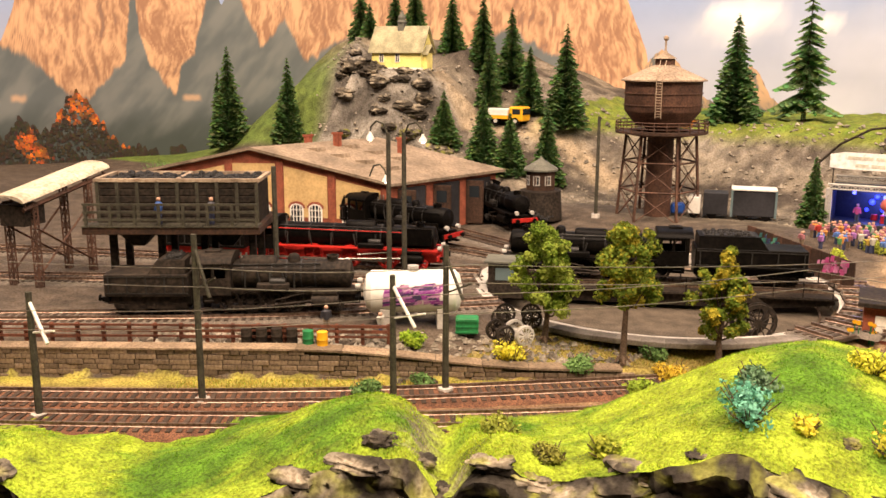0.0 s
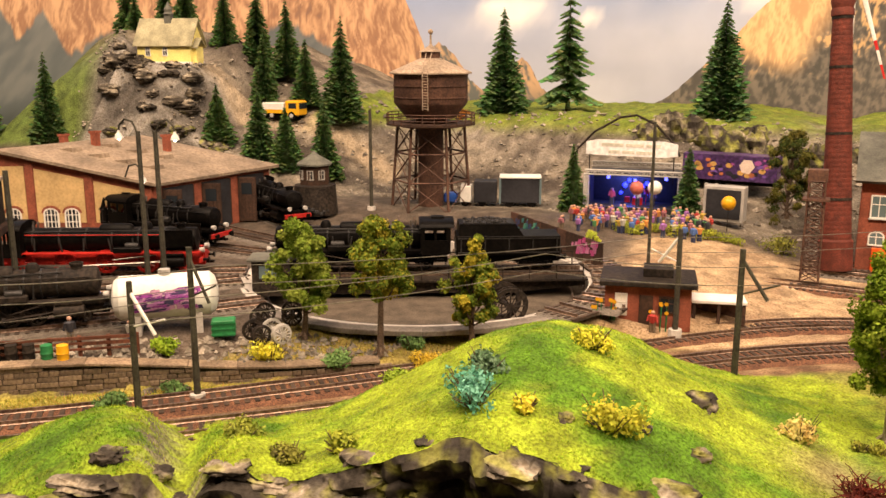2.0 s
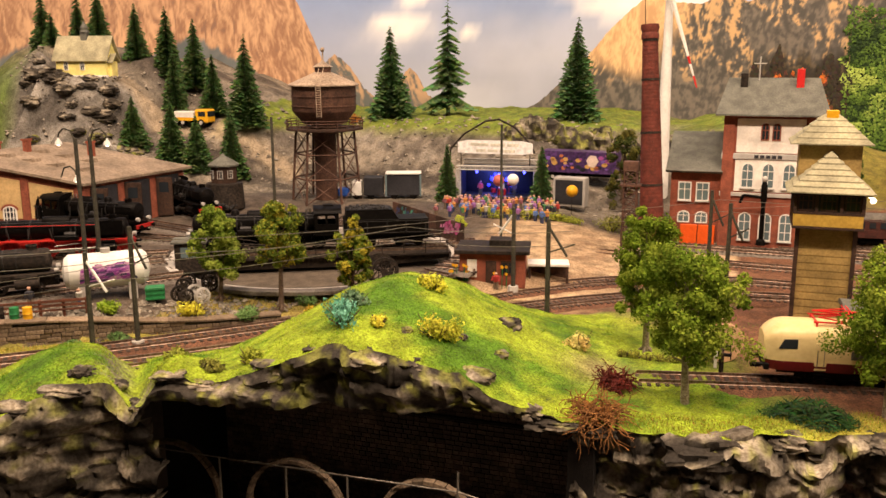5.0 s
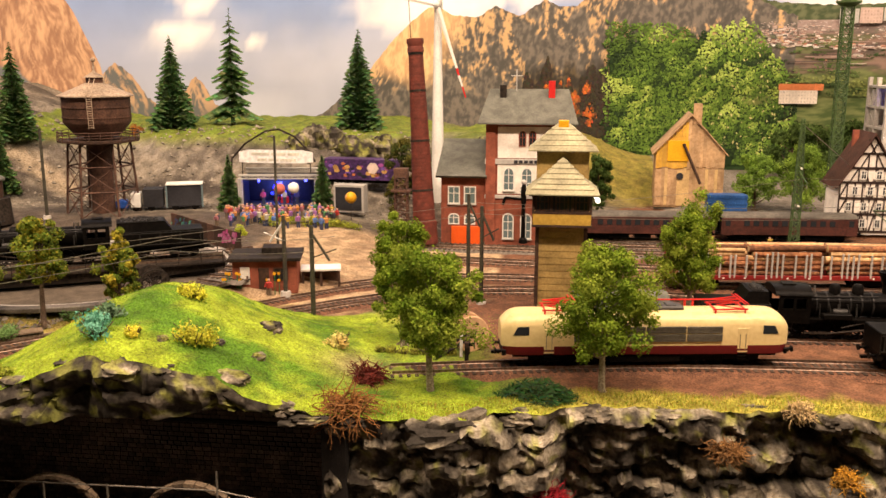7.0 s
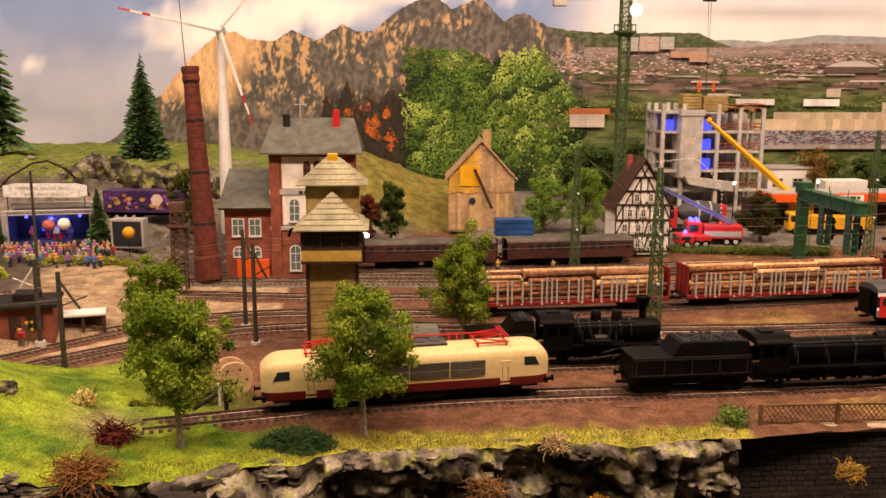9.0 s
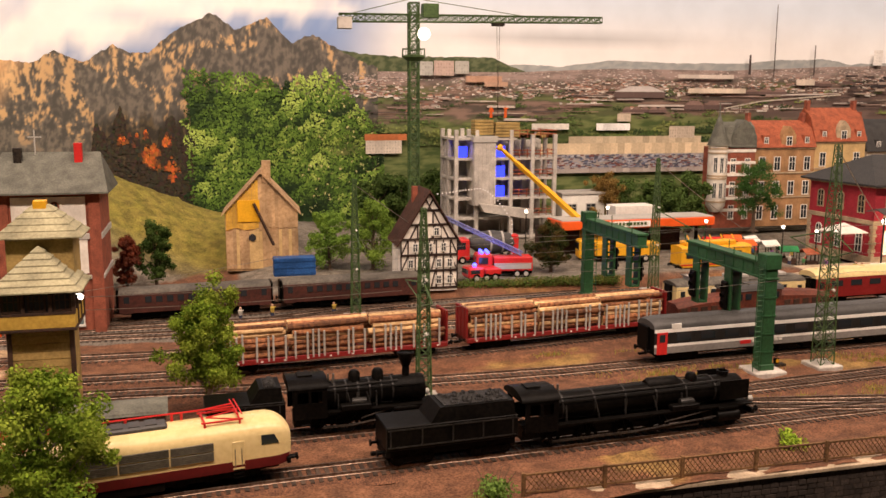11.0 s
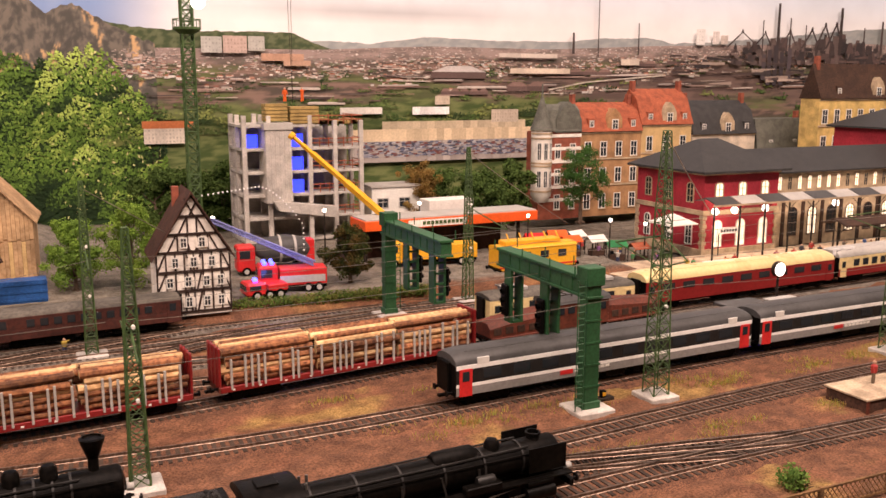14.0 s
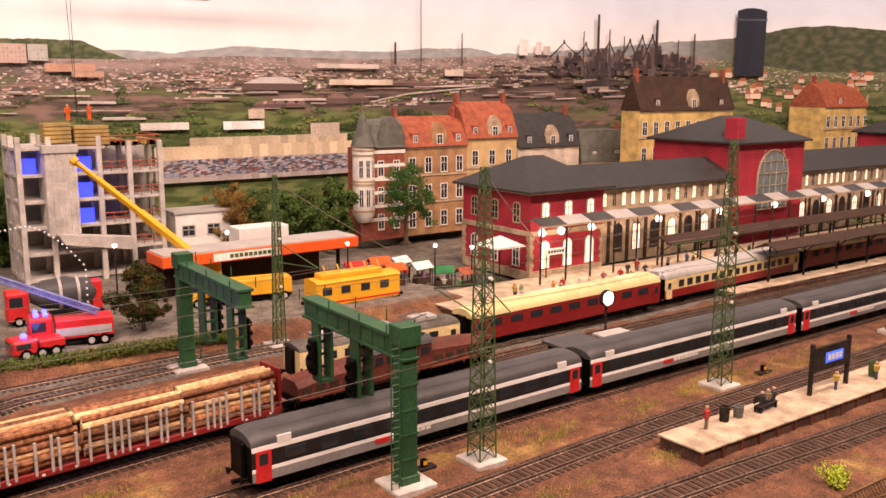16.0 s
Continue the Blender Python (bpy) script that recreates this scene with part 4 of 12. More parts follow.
        w, h = RNG.uniform(2, 11), RNG.uniform(0.07, 0.24) * (0.6 + 0.07 * q)
        c = RNG.choice(((0.10, 0.07, 0.06), (0.15, 0.10, 0.085), (0.24, 0.15, 0.12), (0.34, 0.24, 0.20), (0.08, 0.06, 0.055), (0.50, 0.43, 0.37)))
        n = max(2, int(w / 1.5))
        tilt = RNG.uniform(-0.012, 0.012) + 0.02 * sm(410, 440, s)
        for i in range(n):
            a, b = s + w * i / n, s + w * (i + 1) / n
            put(((a, z + tilt * (a - s)), (b, z + tilt * (b - s)), (b, z + tilt * (b - s) + h), (a, z + tilt * (a - s) + h)), shade(c, 0.85, 1.15))
        if h > 0.22 and RNG.random() < 0.4:
            put(((s, z + h), (s + w, z + h + tilt * w), (s + w - 0.3, z + h + 0.2 + tilt * w), (s + 0.3, z + h + 0.2)), shade((0.62, 0.55, 0.50), 0.7, 1.1))
    # saw-toothed sheds and a pale pipe bridge
    for s0, z0, n, w, h in ((394, 25.6, 1, 11.5, 2.0), (396, 22.6, 5, 2.0, 1.0), (410, 23.2, 2, 4.6, 1.6), (424, 26.4, 3, 3.4, 1.0), (436, 28.2, 3, 3.0, 1.0)):
        for i in range(n):
            a = s0 + i * w
            put(((a, z0), (a + w, z0), (a + w, z0 + h * 0.6), (a, z0 + h * 0.6)), shade((0.13, 0.085, 0.075)))
            put(((a, z0 + h * 0.6), (a + w, z0 + h * 0.6), (a + w * 0.72, z0 + h * 1.15), (a + w * 0.3, z0 + h * 1.15)), shade((0.62, 0.57, 0.54) if n == 1 else (0.25, 0.16, 0.135)))
    for i in range(24):
        a = 419.5 + i * 1.16
        za, zb = lerp_on([(419, 23.4), (428, 25.0), (447.5, 26.5)], a), lerp_on([(419, 23.4), (428, 25.0), (447.5, 26.5)], a + 1.16)
        put(((a, za - 0.16), (a + 1.16, zb - 0.16), (a + 1.16, zb + 0.12), (a, za + 0.12)), shade((0.52, 0.46, 0.38), 0.9, 1.1))
        if i % 3 == 0:
            put(((a, za - 1.5), (a + 0.25, za - 1.5), (a + 0.25, za), (a, za)), (0.16, 0.12, 0.10))
    # red-tiled houses between the trees before the gasholder
    for _ in range(46):
        s, z = RNG.uniform(505, 545), RNG.uniform(20, 29.5)
        w, h = RNG.uniform(1.2, 2.6), RNG.uniform(0.7, 1.2)
        put(((s, z), (s + w, z), (s + w, z + h), (s, z + h)), shade((0.66, 0.52, 0.38)))
        put(((s - 0.1, z + h), (s + w + 0.1, z + h), (s + w * 0.8, z + h * 1.9), (s + w * 0.2, z + h * 1.9)), shade((0.44, 0.16, 0.08)))
    part("town_print", ms, PRINT, root, "printed town of brown roofs and works halls", "stuff", smooth=0)

    # larger marks of the town
    def patch(name, col, s0, s1, z0, z1, off=1.02, label="", top=0.0):
        q = Mesh()
        q.col = col
        n = max(2, int((s1 - s0) / 1.5))
        for i in range(n):
            a, b = s0 + (s1 - s0) * i / n, s0 + (s1 - s0) * (i + 1) / n
            ta, tb = (top * 4 * u * (1 - u) for u in (i / n, (i + 1) / n))
            q.col = shade(col, 0.93, 1.07)
            q.quad(on_wall(a, z0, off), on_wall(b, z0, off), on_wall(b, z1 + tb, off), on_wall(a, z1 + ta, off))
        if z1 - z0 > 1.4 and s1 - s0 < 14 and col[0] > 0.4:
            q.col = tuple(c * 0.82 for c in col)
            for i in range(int((s1 - s0) / 0.55)):
                for j in range(int((z1 - z0) / 0.6)):
                    a, b = s0 + 0.2 + 0.55 * i, z0 + 0.2 + 0.6 * j
                    q.quad(on_wall(a, b, off + 0.004), on_wall(a + 0.24, b, off + 0.004), on_wall(a + 0.24, b + 0.3, off + 0.004), on_wall(a, b + 0.3, off + 0.004))
        return part(name, q, PRINT, root, label, smooth=0)

    for s0, s1, z0, z1, c in ((352.2, 355.6, 29.6, 32.2, (0.50, 0.49, 0.45)), (355.8, 359.8, 29.6, 32.4, (0.56, 0.42, 0.36)), (360, 362.8, 30.0, 32.4, (0.50, 0.48, 0.43)), (362.2, 369.6, 28.4, 29.6, (0.52, 0.31, 0.21)), (366, 370.8, 27.6, 28.5, (0.52, 0.33, 0.23)), (342.4, 349.4, 14.8, 17.3, (0.70, 0.62, 0.52)), (390, 397.5, 19.0, 20.4, (0.84, 0.83, 0.80)), (376, 384, 19.2, 20.4, (0.66, 0.62, 0.56)), (394.6, 397.6, 20.8, 22.4, (0.66, 0.55, 0.42)), (410.5, 424, 26.6, 27.6, (0.66, 0.56, 0.44)), (408, 421, 29.6, 30.4, (0.62, 0.54, 0.47)), (436, 440.4, 28.4, 29.6, (0.66, 0.56, 0.46)), (406.5, 412.4, 17.4, 19.8, (0.55, 0.46, 0.36)), (458.4, 460, 33, 35.6, (0.72, 0.66, 0.62)), (460.4, 462.2, 33, 34.8, (0.62, 0.54, 0.48))):
        patch("building_print", c, s0, s1, z0, z1)
    patch("roof_print", (0.62, 0.20, 0.07), 342.2, 350.4, 17.3, 18.5, 1.03, "orange printed roof")
    patch("cooling_tower_print", (0.85, 0.82, 0.78), 454.2, 456.4, 32.8, 36.0, 1.03)
    patch("wall_print", (0.70, 0.55, 0.36), 378, 418, 14.2, 16.4, label="pale printed retaining wall")
    patch("bank_print", (0.58, 0.47, 0.32), 384, 414, 16.4, 17.8, 1.015, "dry printed bank")
    ms = Mesh()
    for i in range(620):
        ms.col = RNG.choice(((0.13, 0.14, 0.2), (0.3, 0.3, 0.36), (0.2, 0.08, 0.07), (0.08, 0.08, 0.11), (0.42, 0.42, 0.45)))
        s, z = RNG.uniform(379, 415), RNG.uniform(11.2, 13.9)
        ms.quad(on_wall(s, z, 1.06 + 0.0001 * i), on_wall(s + 0.9, z + 0.05, 1.06 + 0.0001 * i), on_wall(s + 0.75, z + 0.3, 1.06 + 0.0001 * i), on_wall(s + 0.1, z + 0.28, 1.06 + 0.0001 * i))
    part("parked_cars_print", ms, PRINT, root, "printed rows of parked cars", "stuff", smooth=0)
    patch("car_park_print", (0.40, 0.35, 0.32), 378, 416, 10.4, 14.2, 1.03)
    # dark steelworks with tall stacks, furnaces and sloping hoists
    ms = Mesh()
    k = 0

    def iron(a, b, w0, w1, col=(0.055, 0.040, 0.038)):
        nonlocal k
        k += 1
        ms.col = shade(col, 0.7, 1.3)
        f = 1.05 + 0.0003 * k
        (sa, za), (sb, zb) = a, b
        if abs(sb - sa) > abs(zb - za) * 1.5:
            ms.quad(on_wall(sa, za - w0, f), on_wall(sb, zb - w1, f), on_wall(sb, zb + w1, f), on_wall(sa, za + w0, f))
        else:
            ms.quad(on_wall(sa - w0, za, f), on_wall(sa + w0, za, f), on_wall(sb + w1, zb, f), on_wall(sb - w1, zb, f))

    for i in range(170):
        s = RNG.uniform(463, 503)
        h = RNG.uniform(0.4, 2.8) * (0.5 + bell(s, 0, 490, 0, 9, 1) + 0.7 * bell(s, 0, 473, 0, 5, 1))
        z = 29.6 + RNG.uniform(-1, 2.6)
        iron((s, z), (s, z + h), RNG.uniform(0.2, 1.1), RNG.uniform(0.1, 0.9), RNG.choice(((0.055, 0.04, 0.038), (0.09, 0.06, 0.055), (0.04, 0.032, 0.032), (0.13, 0.095, 0.085))))
    for s, z0, t, w in ((474.9, 29, 41.8, 0.42), (491.0, 31, 41.2, 0.45), (478.0, 30, 38.8, 0.22), (471.0, 31, 38.2, 0.18), (482, 31, 37.4, 0.2), (497, 31, 37, 0.2), (501.4, 31, 38.4, 0.3), (440, 30.5, 36.8, 0.16), (430.4, 30, 45, 0.12), (424.6, 30.5, 34.6, 0.3)):
        iron((s, z0), (s, t), w, w * 0.7)
    for s, z0, z1 in ((473.0, 24.5, 32), (474.6, 24.5, 33), (476.2, 24.5, 31.6), (478.2, 25, 32.4), (471.6, 25.6, 31)):
        iron((s, z0), (s, z1), 0.55, 0.5, (0.07, 0.055, 0.06))
    for a, p, b, h in ((462.0, 465.8, 469.4, 35.6), (468.6, 471.6, 473.2, 35.4), (475.4, 478.0, 479.6, 36.0), (481.2, 483.6, 485.4, 36.4), (484.6, 487.0, 488.8, 37.4), (487.4, 489.8, 491.6, 37.6)):
        iron((a, 32.4), (p, h), 0.28, 0.2)
        iron((p, h), (b, 33.0), 0.2, 0.24)
        iron((p, h - 0.1), (p, h + 0.6), 0.35, 0.15)
    for i in range(60):
        s, z = RNG.uniform(446, 503), RNG.uniform(24.6, 30.5)
        w = RNG.uniform(1.2, 6)
        iron((s, z), (s + w, z + RNG.uniform(-0.25, 0.35)), RNG.uniform(0.06, 0.4), RNG.uniform(0.06, 0.4), RNG.choice(((0.07, 0.05, 0.046), (0.12, 0.08, 0.07), (0.05, 0.04, 0.04), (0.36, 0.28, 0.23))))
    part("steelworks_print", ms, PRINT, root, "printed dark steelworks with stacks", "stuff", smooth=0)
    patch("gasholder_print", (0.022, 0.026, 0.040), 512.4, 519.8, 29, 43.8, 1.12, "printed dark blue gasholder tower", 0.7)
    patch("gasholder_rim_print", (0.07, 0.08, 0.11), 512.2, 520.0, 41.6, 42.0, 1.14)
    return root


make_backdrop()


def make_hall():
    """The room round the layout."""
    wallm = mat("hall_wall", (0.26, 0.22, 0.18), (0.23, 0.19, 0.16), 60, 0.9, bump=0.05)
    floorm = mat("hall_floor", (0.13, 0.11, 0.09), (0.1, 0.085, 0.07), 60, 0.6)
    for n, b in (("wall_south", (-300, 340, -262, -256, -95, 175)), ("wall_west", (-306, -300, -262, 190, -95, 175)), ("wall_east", (340, 346, -262, 190, -95, 175)), ("wall_north", (-300, 340, 184, 190, -95, 175))):
        ms = Mesh()
        ms.box(*b)
        solid(n, ms, wallm, "plain painted hall wall", "wall", kind="structure")
    ms = Mesh()
    ms.box(-306, 346, -262, 190, -101, -95)
    solid("floor", ms, floorm, "dark plain hall floor", "floor", kind="structure")
    ms = Mesh()
    ms.box(-306, 346, -262, 190, 175, 181)
    solid("ceiling", ms, wallm, "plain pale hall ceiling", "ceiling", kind="structure")


make_hall()


# ---------------------------------------------------------------- rolling stock (length along x, z = 0 at the rail head)
def wheel_mesh(r, spokes=0):
    ms = Mesh()
    ring = [(r * 0.8, -0.14), (r, -0.12), (r, 0.05), (r * 1.08, 0.07), (r * 1.08, 0.13), (r * 0.8, 0.14)]
    ms.lathe(0, 0, ring + (ring[:1] if spokes else []), n=18, axis="y")
    if spokes:
        ms.f, ms.m = ms.f[:-2], ms.m[:-2]
        for i in range(spokes):
            a = math.pi * 2 * i / spokes
            ms.rod((0.05 * math.cos(a), -0.16, 0.05 * math.sin(a)), (r * 0.85 * math.cos(a), -0.16, r * 0.85 * math.sin(a)), 0.05, n=4)
        ms.lathe(0, 0, [(r * 0.22, -0.22), (r * 0.22, 0.1)], n=10, axis="y")
    else:
        ms.lathe(0, 0, [(r * 0.3, -0.2), (r * 0.3, 0.1)], n=8, axis="y")
    return ms


def wheels(root, xs, r, material, name="wheel", half=0.78, spokes=0):
    data = wheel_mesh(r, spokes).data(name, material)
    for x in xs:
        for s in (-1, 1):
            ob = new(name, data)
            ob.parent = root
            ob.matrix_basis = spot(x, s * half, r, 0 if s < 0 else 180)


def buffers(root, xs, material=BLACK, z=1.15):
    for x, s in xs:
        ms = Mesh()
        ms.box(x - s * 0.25, x, -1.5, 1.5, z - 0.22, z + 0.2, 0.03)
        part("buffer_beam", ms, material, root)
        for y in (-1.0, 1.0):
            ms = Mesh()
            ms.rod((x, y, z), (x + s * 0.45, y, z), 0.11, n=8)
            ms.rod((x + s * 0.45, y, z), (x + s * 0.55, y, z), 0.24, n=12)
            part("buffer", ms, BLACK, root)
        ms = Mesh()
        ms.box(min(x, x + s * 0.7), max(x, x + s * 0.7), -0.16, 0.16, z - 0.5, z - 0.3)
        part("coupling", ms, BLACK, root)


def coach_ring(x, w, z0, z1, round_top, n=5):
    """Cross-section of a coach body with a curved roof."""
    pts = [(x, -w, z0), (x, -w * 1.02, z0 + (z1 - z0) * 0.5), (x, -w, z1)]
    for i in range(1, n * 2):
        a = math.pi * i / (n * 2)
        pts.append((x, -w * math.cos(a), z1 + round_top * math.sin(a) ** 0.8))
    pts += [(x, w, z1), (x, w * 1.02, z0 + (z1 - z0) * 0.5), (x, w, z0)]
    return pts


def bogie(root, x, r=0.52, wb=1.45, material=BLACK):
    ms = Mesh()
    for s in (-1, 1):
        ms.prism([(x - wb - 0.5, 0.45), (x - wb + 0.3, 0.3), (x + wb - 0.3, 0.3), (x + wb + 0.5, 0.45), (x + wb + 0.4, 0.85), (x + 0.5, 0.7), (x - 0.5, 0.7), (x - wb - 0.4, 0.85)], s * 1.0 - 0.07, s * 1.0 + 0.07, "y")
        for q in (-wb, wb):
            ms.box(x + q - 0.2, x + q + 0.2, s * 1.0 - 0.14, s * 1.0 + 0.14, 0.38, 0.72, 0.03)
    ms.box(x - 0.3, x + 0.3, -1.05, 1.05, 0.35, 0.95)
    part("bogie_frame", ms, material, root)
    wheels(root, (x - wb, x + wb), r, material)


GRILLE = mat("grille_grey", (0.15, 0.135, 0.10), (0.10, 0.09, 0.07), 400, 0.5, bump=0.05)
STEELBLACK = mat("sooty_steel", (0.03, 0.028, 0.026), (0.014, 0.013, 0.012), 600, 0.45, bump=0.1, spec=0.3)


def express_loco(x, y, z, rz, label, L=22.0, upper=CREAM, lower=WINERED, panto=True):
    """A streamlined six-axle electric engine."""
    root = thing("electric_locomotive", x, y, z, rz, label, "locomotive", "trains")
    h = L / 2 - 0.5

    def ends(t):
        return 1 - 0.30 * max(0.0, (abs(t) - 0.88) / 0.12) ** 2.6

    xs = [-1, -0.993, -0.98, -0.96, -0.93, -0.89, -0.84, -0.4, 0, 0.4, 0.84, 0.89, 0.93, 0.96, 0.98, 0.993, 1]

    def body(z0, z1, top, grow, drop):
        rings = []
        for t in xs:
            k = ends(t)
            d = max(0.0, (abs(t) - 0.84) / 0.16)
            xe = t * h + math.copysign(drop, t) * d * d
            rings.append(coach_ring(xe, 1.62 * k + grow, z0, z1 - top * 0.42 * d ** 4, top * (1 - 0.5 * d ** 2.6)))
        return Mesh().loft(rings)

    part("body", body(1.62, 3.15, 0.95, 0, -0.12), upper, root, "cream painted body")
    part("skirt", body(1.0, 1.63, 0.02, 0.025, 0.0), lower, root, "wine red lower band")
    ms = Mesh()
    ms.box(-h * 0.93, h * 0.93, -1.3, 1.3, 0.75, 1.02)
    for s in (-1, 1):
        ms.box(-2.6, 2.6, s * 1.2 - 0.3, s * 1.2 + 0.3, 0.35, 0.9, 0.05)
    part("underframe", ms, BLACK, root)
    for s in (-1, 1):
        for x0, x1 in ((-5.3, -3.1), (-3.0, -0.1), (0.0, 2.9), (3.0, 5.6)):
            for z0, z1 in ((1.95, 2.5), (2.58, 3.1)):
                ms = Mesh()
                ms.box(x0 * L / 22, x1 * L / 22, s * 1.66 - 0.05, s * 1.66 + 0.05, z0, z1, 0.015)
                for i in range(5):
                    zz = z0 + (i + 0.5) * (z1 - z0) / 5
                    ms.box(x0 * L / 22 + 0.08, x1 * L / 22 - 0.08, s * 1.70 - 0.04, s * 1.70 + 0.04, zz - 0.025, zz + 0.025)
                part("louvre", ms, GRILLE, root, "grey ventilation grille")
        for t in (-1, 1):
            ms = Mesh()
            ms.prism([(t * h * 0.82, 2.5), (t * h * 0.82, 3.15), (t * h * 0.90, 3.12), (t * h * 0.93, 2.5)], s * 1.57 - 0.1, s * 1.57 + 0.1, "y")
            part("cab_side_window", ms, WINDOW, root, "dark cab window")
            for q in (0.66, 0.70):
                ms = Mesh()
                ms.rod((t * h * q, s * 1.69, 1.3), (t * h * q, s * 1.69, 2.5), 0.025, n=5)
                part("grab_rail", ms, STEEL, root)
            ms = Mesh()
            ms.box(t * h * 0.68 - 0.38, t * h * 0.68 + 0.38, s * 1.64 - 0.03, s * 1.64 + 0.03, 1.1, 2.95, 0.02)
            part("cab_door", ms, upper, root)
            ms = Mesh()
            for i in range(3):
                ms.box(t * h * 0.68 - 0.32, t * h * 0.68 + 0.32, s * 1.6 - 0.12, s * 1.6 + 0.12, 0.55 + i * 0.25, 0.6 + i * 0.25)
            part("steps", ms, BLACK, root)
    for t in (-1, 1):
        for yy in (-0.62, 0.62):
            ms = Mesh()
            c = t * (h - 0.75)
            ms.add([(c + t * 0.32, yy - 0.5, 2.45), (c + t * 0.32, yy + 0.5, 2.45), (c - t * 0.22, yy + 0.45, 3.02), (c - t * 0.22, yy - 0.45, 3.02),
                    (c - t * 0.2, yy - 0.5, 2.45), (c - t * 0.2, yy + 0.5, 2.45), (c - t * 0.5, yy + 0.45, 3.0), (c - t * 0.5, yy - 0.45, 3.0)],
                   [(0, 1, 2, 3), (4, 7, 6, 5), (0, 4, 5, 1), (1, 5, 6, 2), (2, 6, 7, 3), (3, 7, 4, 0)])
            part("windscreen", ms, WINDOW, root)
            ms = Mesh()
            ms.rod((t * (h - 0.2), yy * 1.4, 1.6), (t * (h + 0.03), yy * 1.4, 1.6), 0.17, n=12)
            part("headlight", ms, WHITE, root)
    ms = Mesh()
    ms.box(-3.6, 3.0, -0.62, 0.62, 3.95, 4.35, 0.12)
    for i in range(6):
        ms.box(-3.3 + i * 1.0, -2.6 + i * 1.0, -0.5, 0.5, 4.35, 4.42)
    part("roof_hood", ms, ROOFGREY, root, "grey roof ventilation hood")
    for i, xx in enumerate((-3.9, -1.7, 0.6, 3.4, 4.0)):
        ms = Mesh()
        ms.rod((xx, 0.75, 3.8), (xx, 0.75, 4.5), 0.09, n=8)
        part("insulator", ms, REDPAINT, root)
    if panto:
        ms = Mesh()
        ms.rod((-7.4, 0.75, 4.5), (7.4, 0.75, 4.5), 0.06, n=6)
        part("roof_line", ms, REDPAINT, root, "red high-voltage roof line")
        for c in (-6.3, 6.3):
            ms = Mesh()
            for a in (-1.1, 1.1):
                ms.rod((c + a, -1.0, 4.2), (c + a, 1.0, 4.2), 0.06, n=6)
            for b in (-1.0, 1.0):
                ms.rod((c - 1.3, b, 4.2), (c + 1.3, b, 4.2), 0.06, n=6)
                ms.rod((c + 1.1, b, 4.2), (c - 1.0, b * 0.8, 4.5), 0.05, n=6)
                ms.rod((c - 1.0, b * 0.8, 4.5), (c + 0.9, b * 0.7, 4.72), 0.045, n=6)
                for a in (-1.1, 1.1):
                    ms.rod((c + a, b, 3.75), (c + a, b, 4.2), 0.07, n=6)
            ms.rod((c + 0.9, -1.5, 4.72), (c + 0.9, 1.5, 4.72), 0.05, n=6)
            ms.rod((c + 1.15, -1.5, 4.72), (c + 1.15, 1.5, 4.72), 0.05, n=6)
            part("pantograph", ms, REDPAINT, root, "folded red pantograph")
    for c in (-5.6, 5.6):
        ms = Mesh()
        for s in (-1, 1):
            ms.box(c - 3.0, c + 3.0, s * 1.05 - 0.08, s * 1.05 + 0.08, 0.4, 0.85, 0.03)
            for q in (-2.0, 0, 2.0):
                ms.box(c + q - 0.3, c + q + 0.3, s * 1.1 - 0.1, s * 1.1 + 0.1, 0.35, 0.75, 0.04)
        part("bogie_frame", ms, BLACK, root)
        wheels(root, (c - 2.0, c, c + 2.0), 0.62, BLACK)
    buffers(root, ((-h - 0.05, -1), (h + 0.05, 1)))
    return root


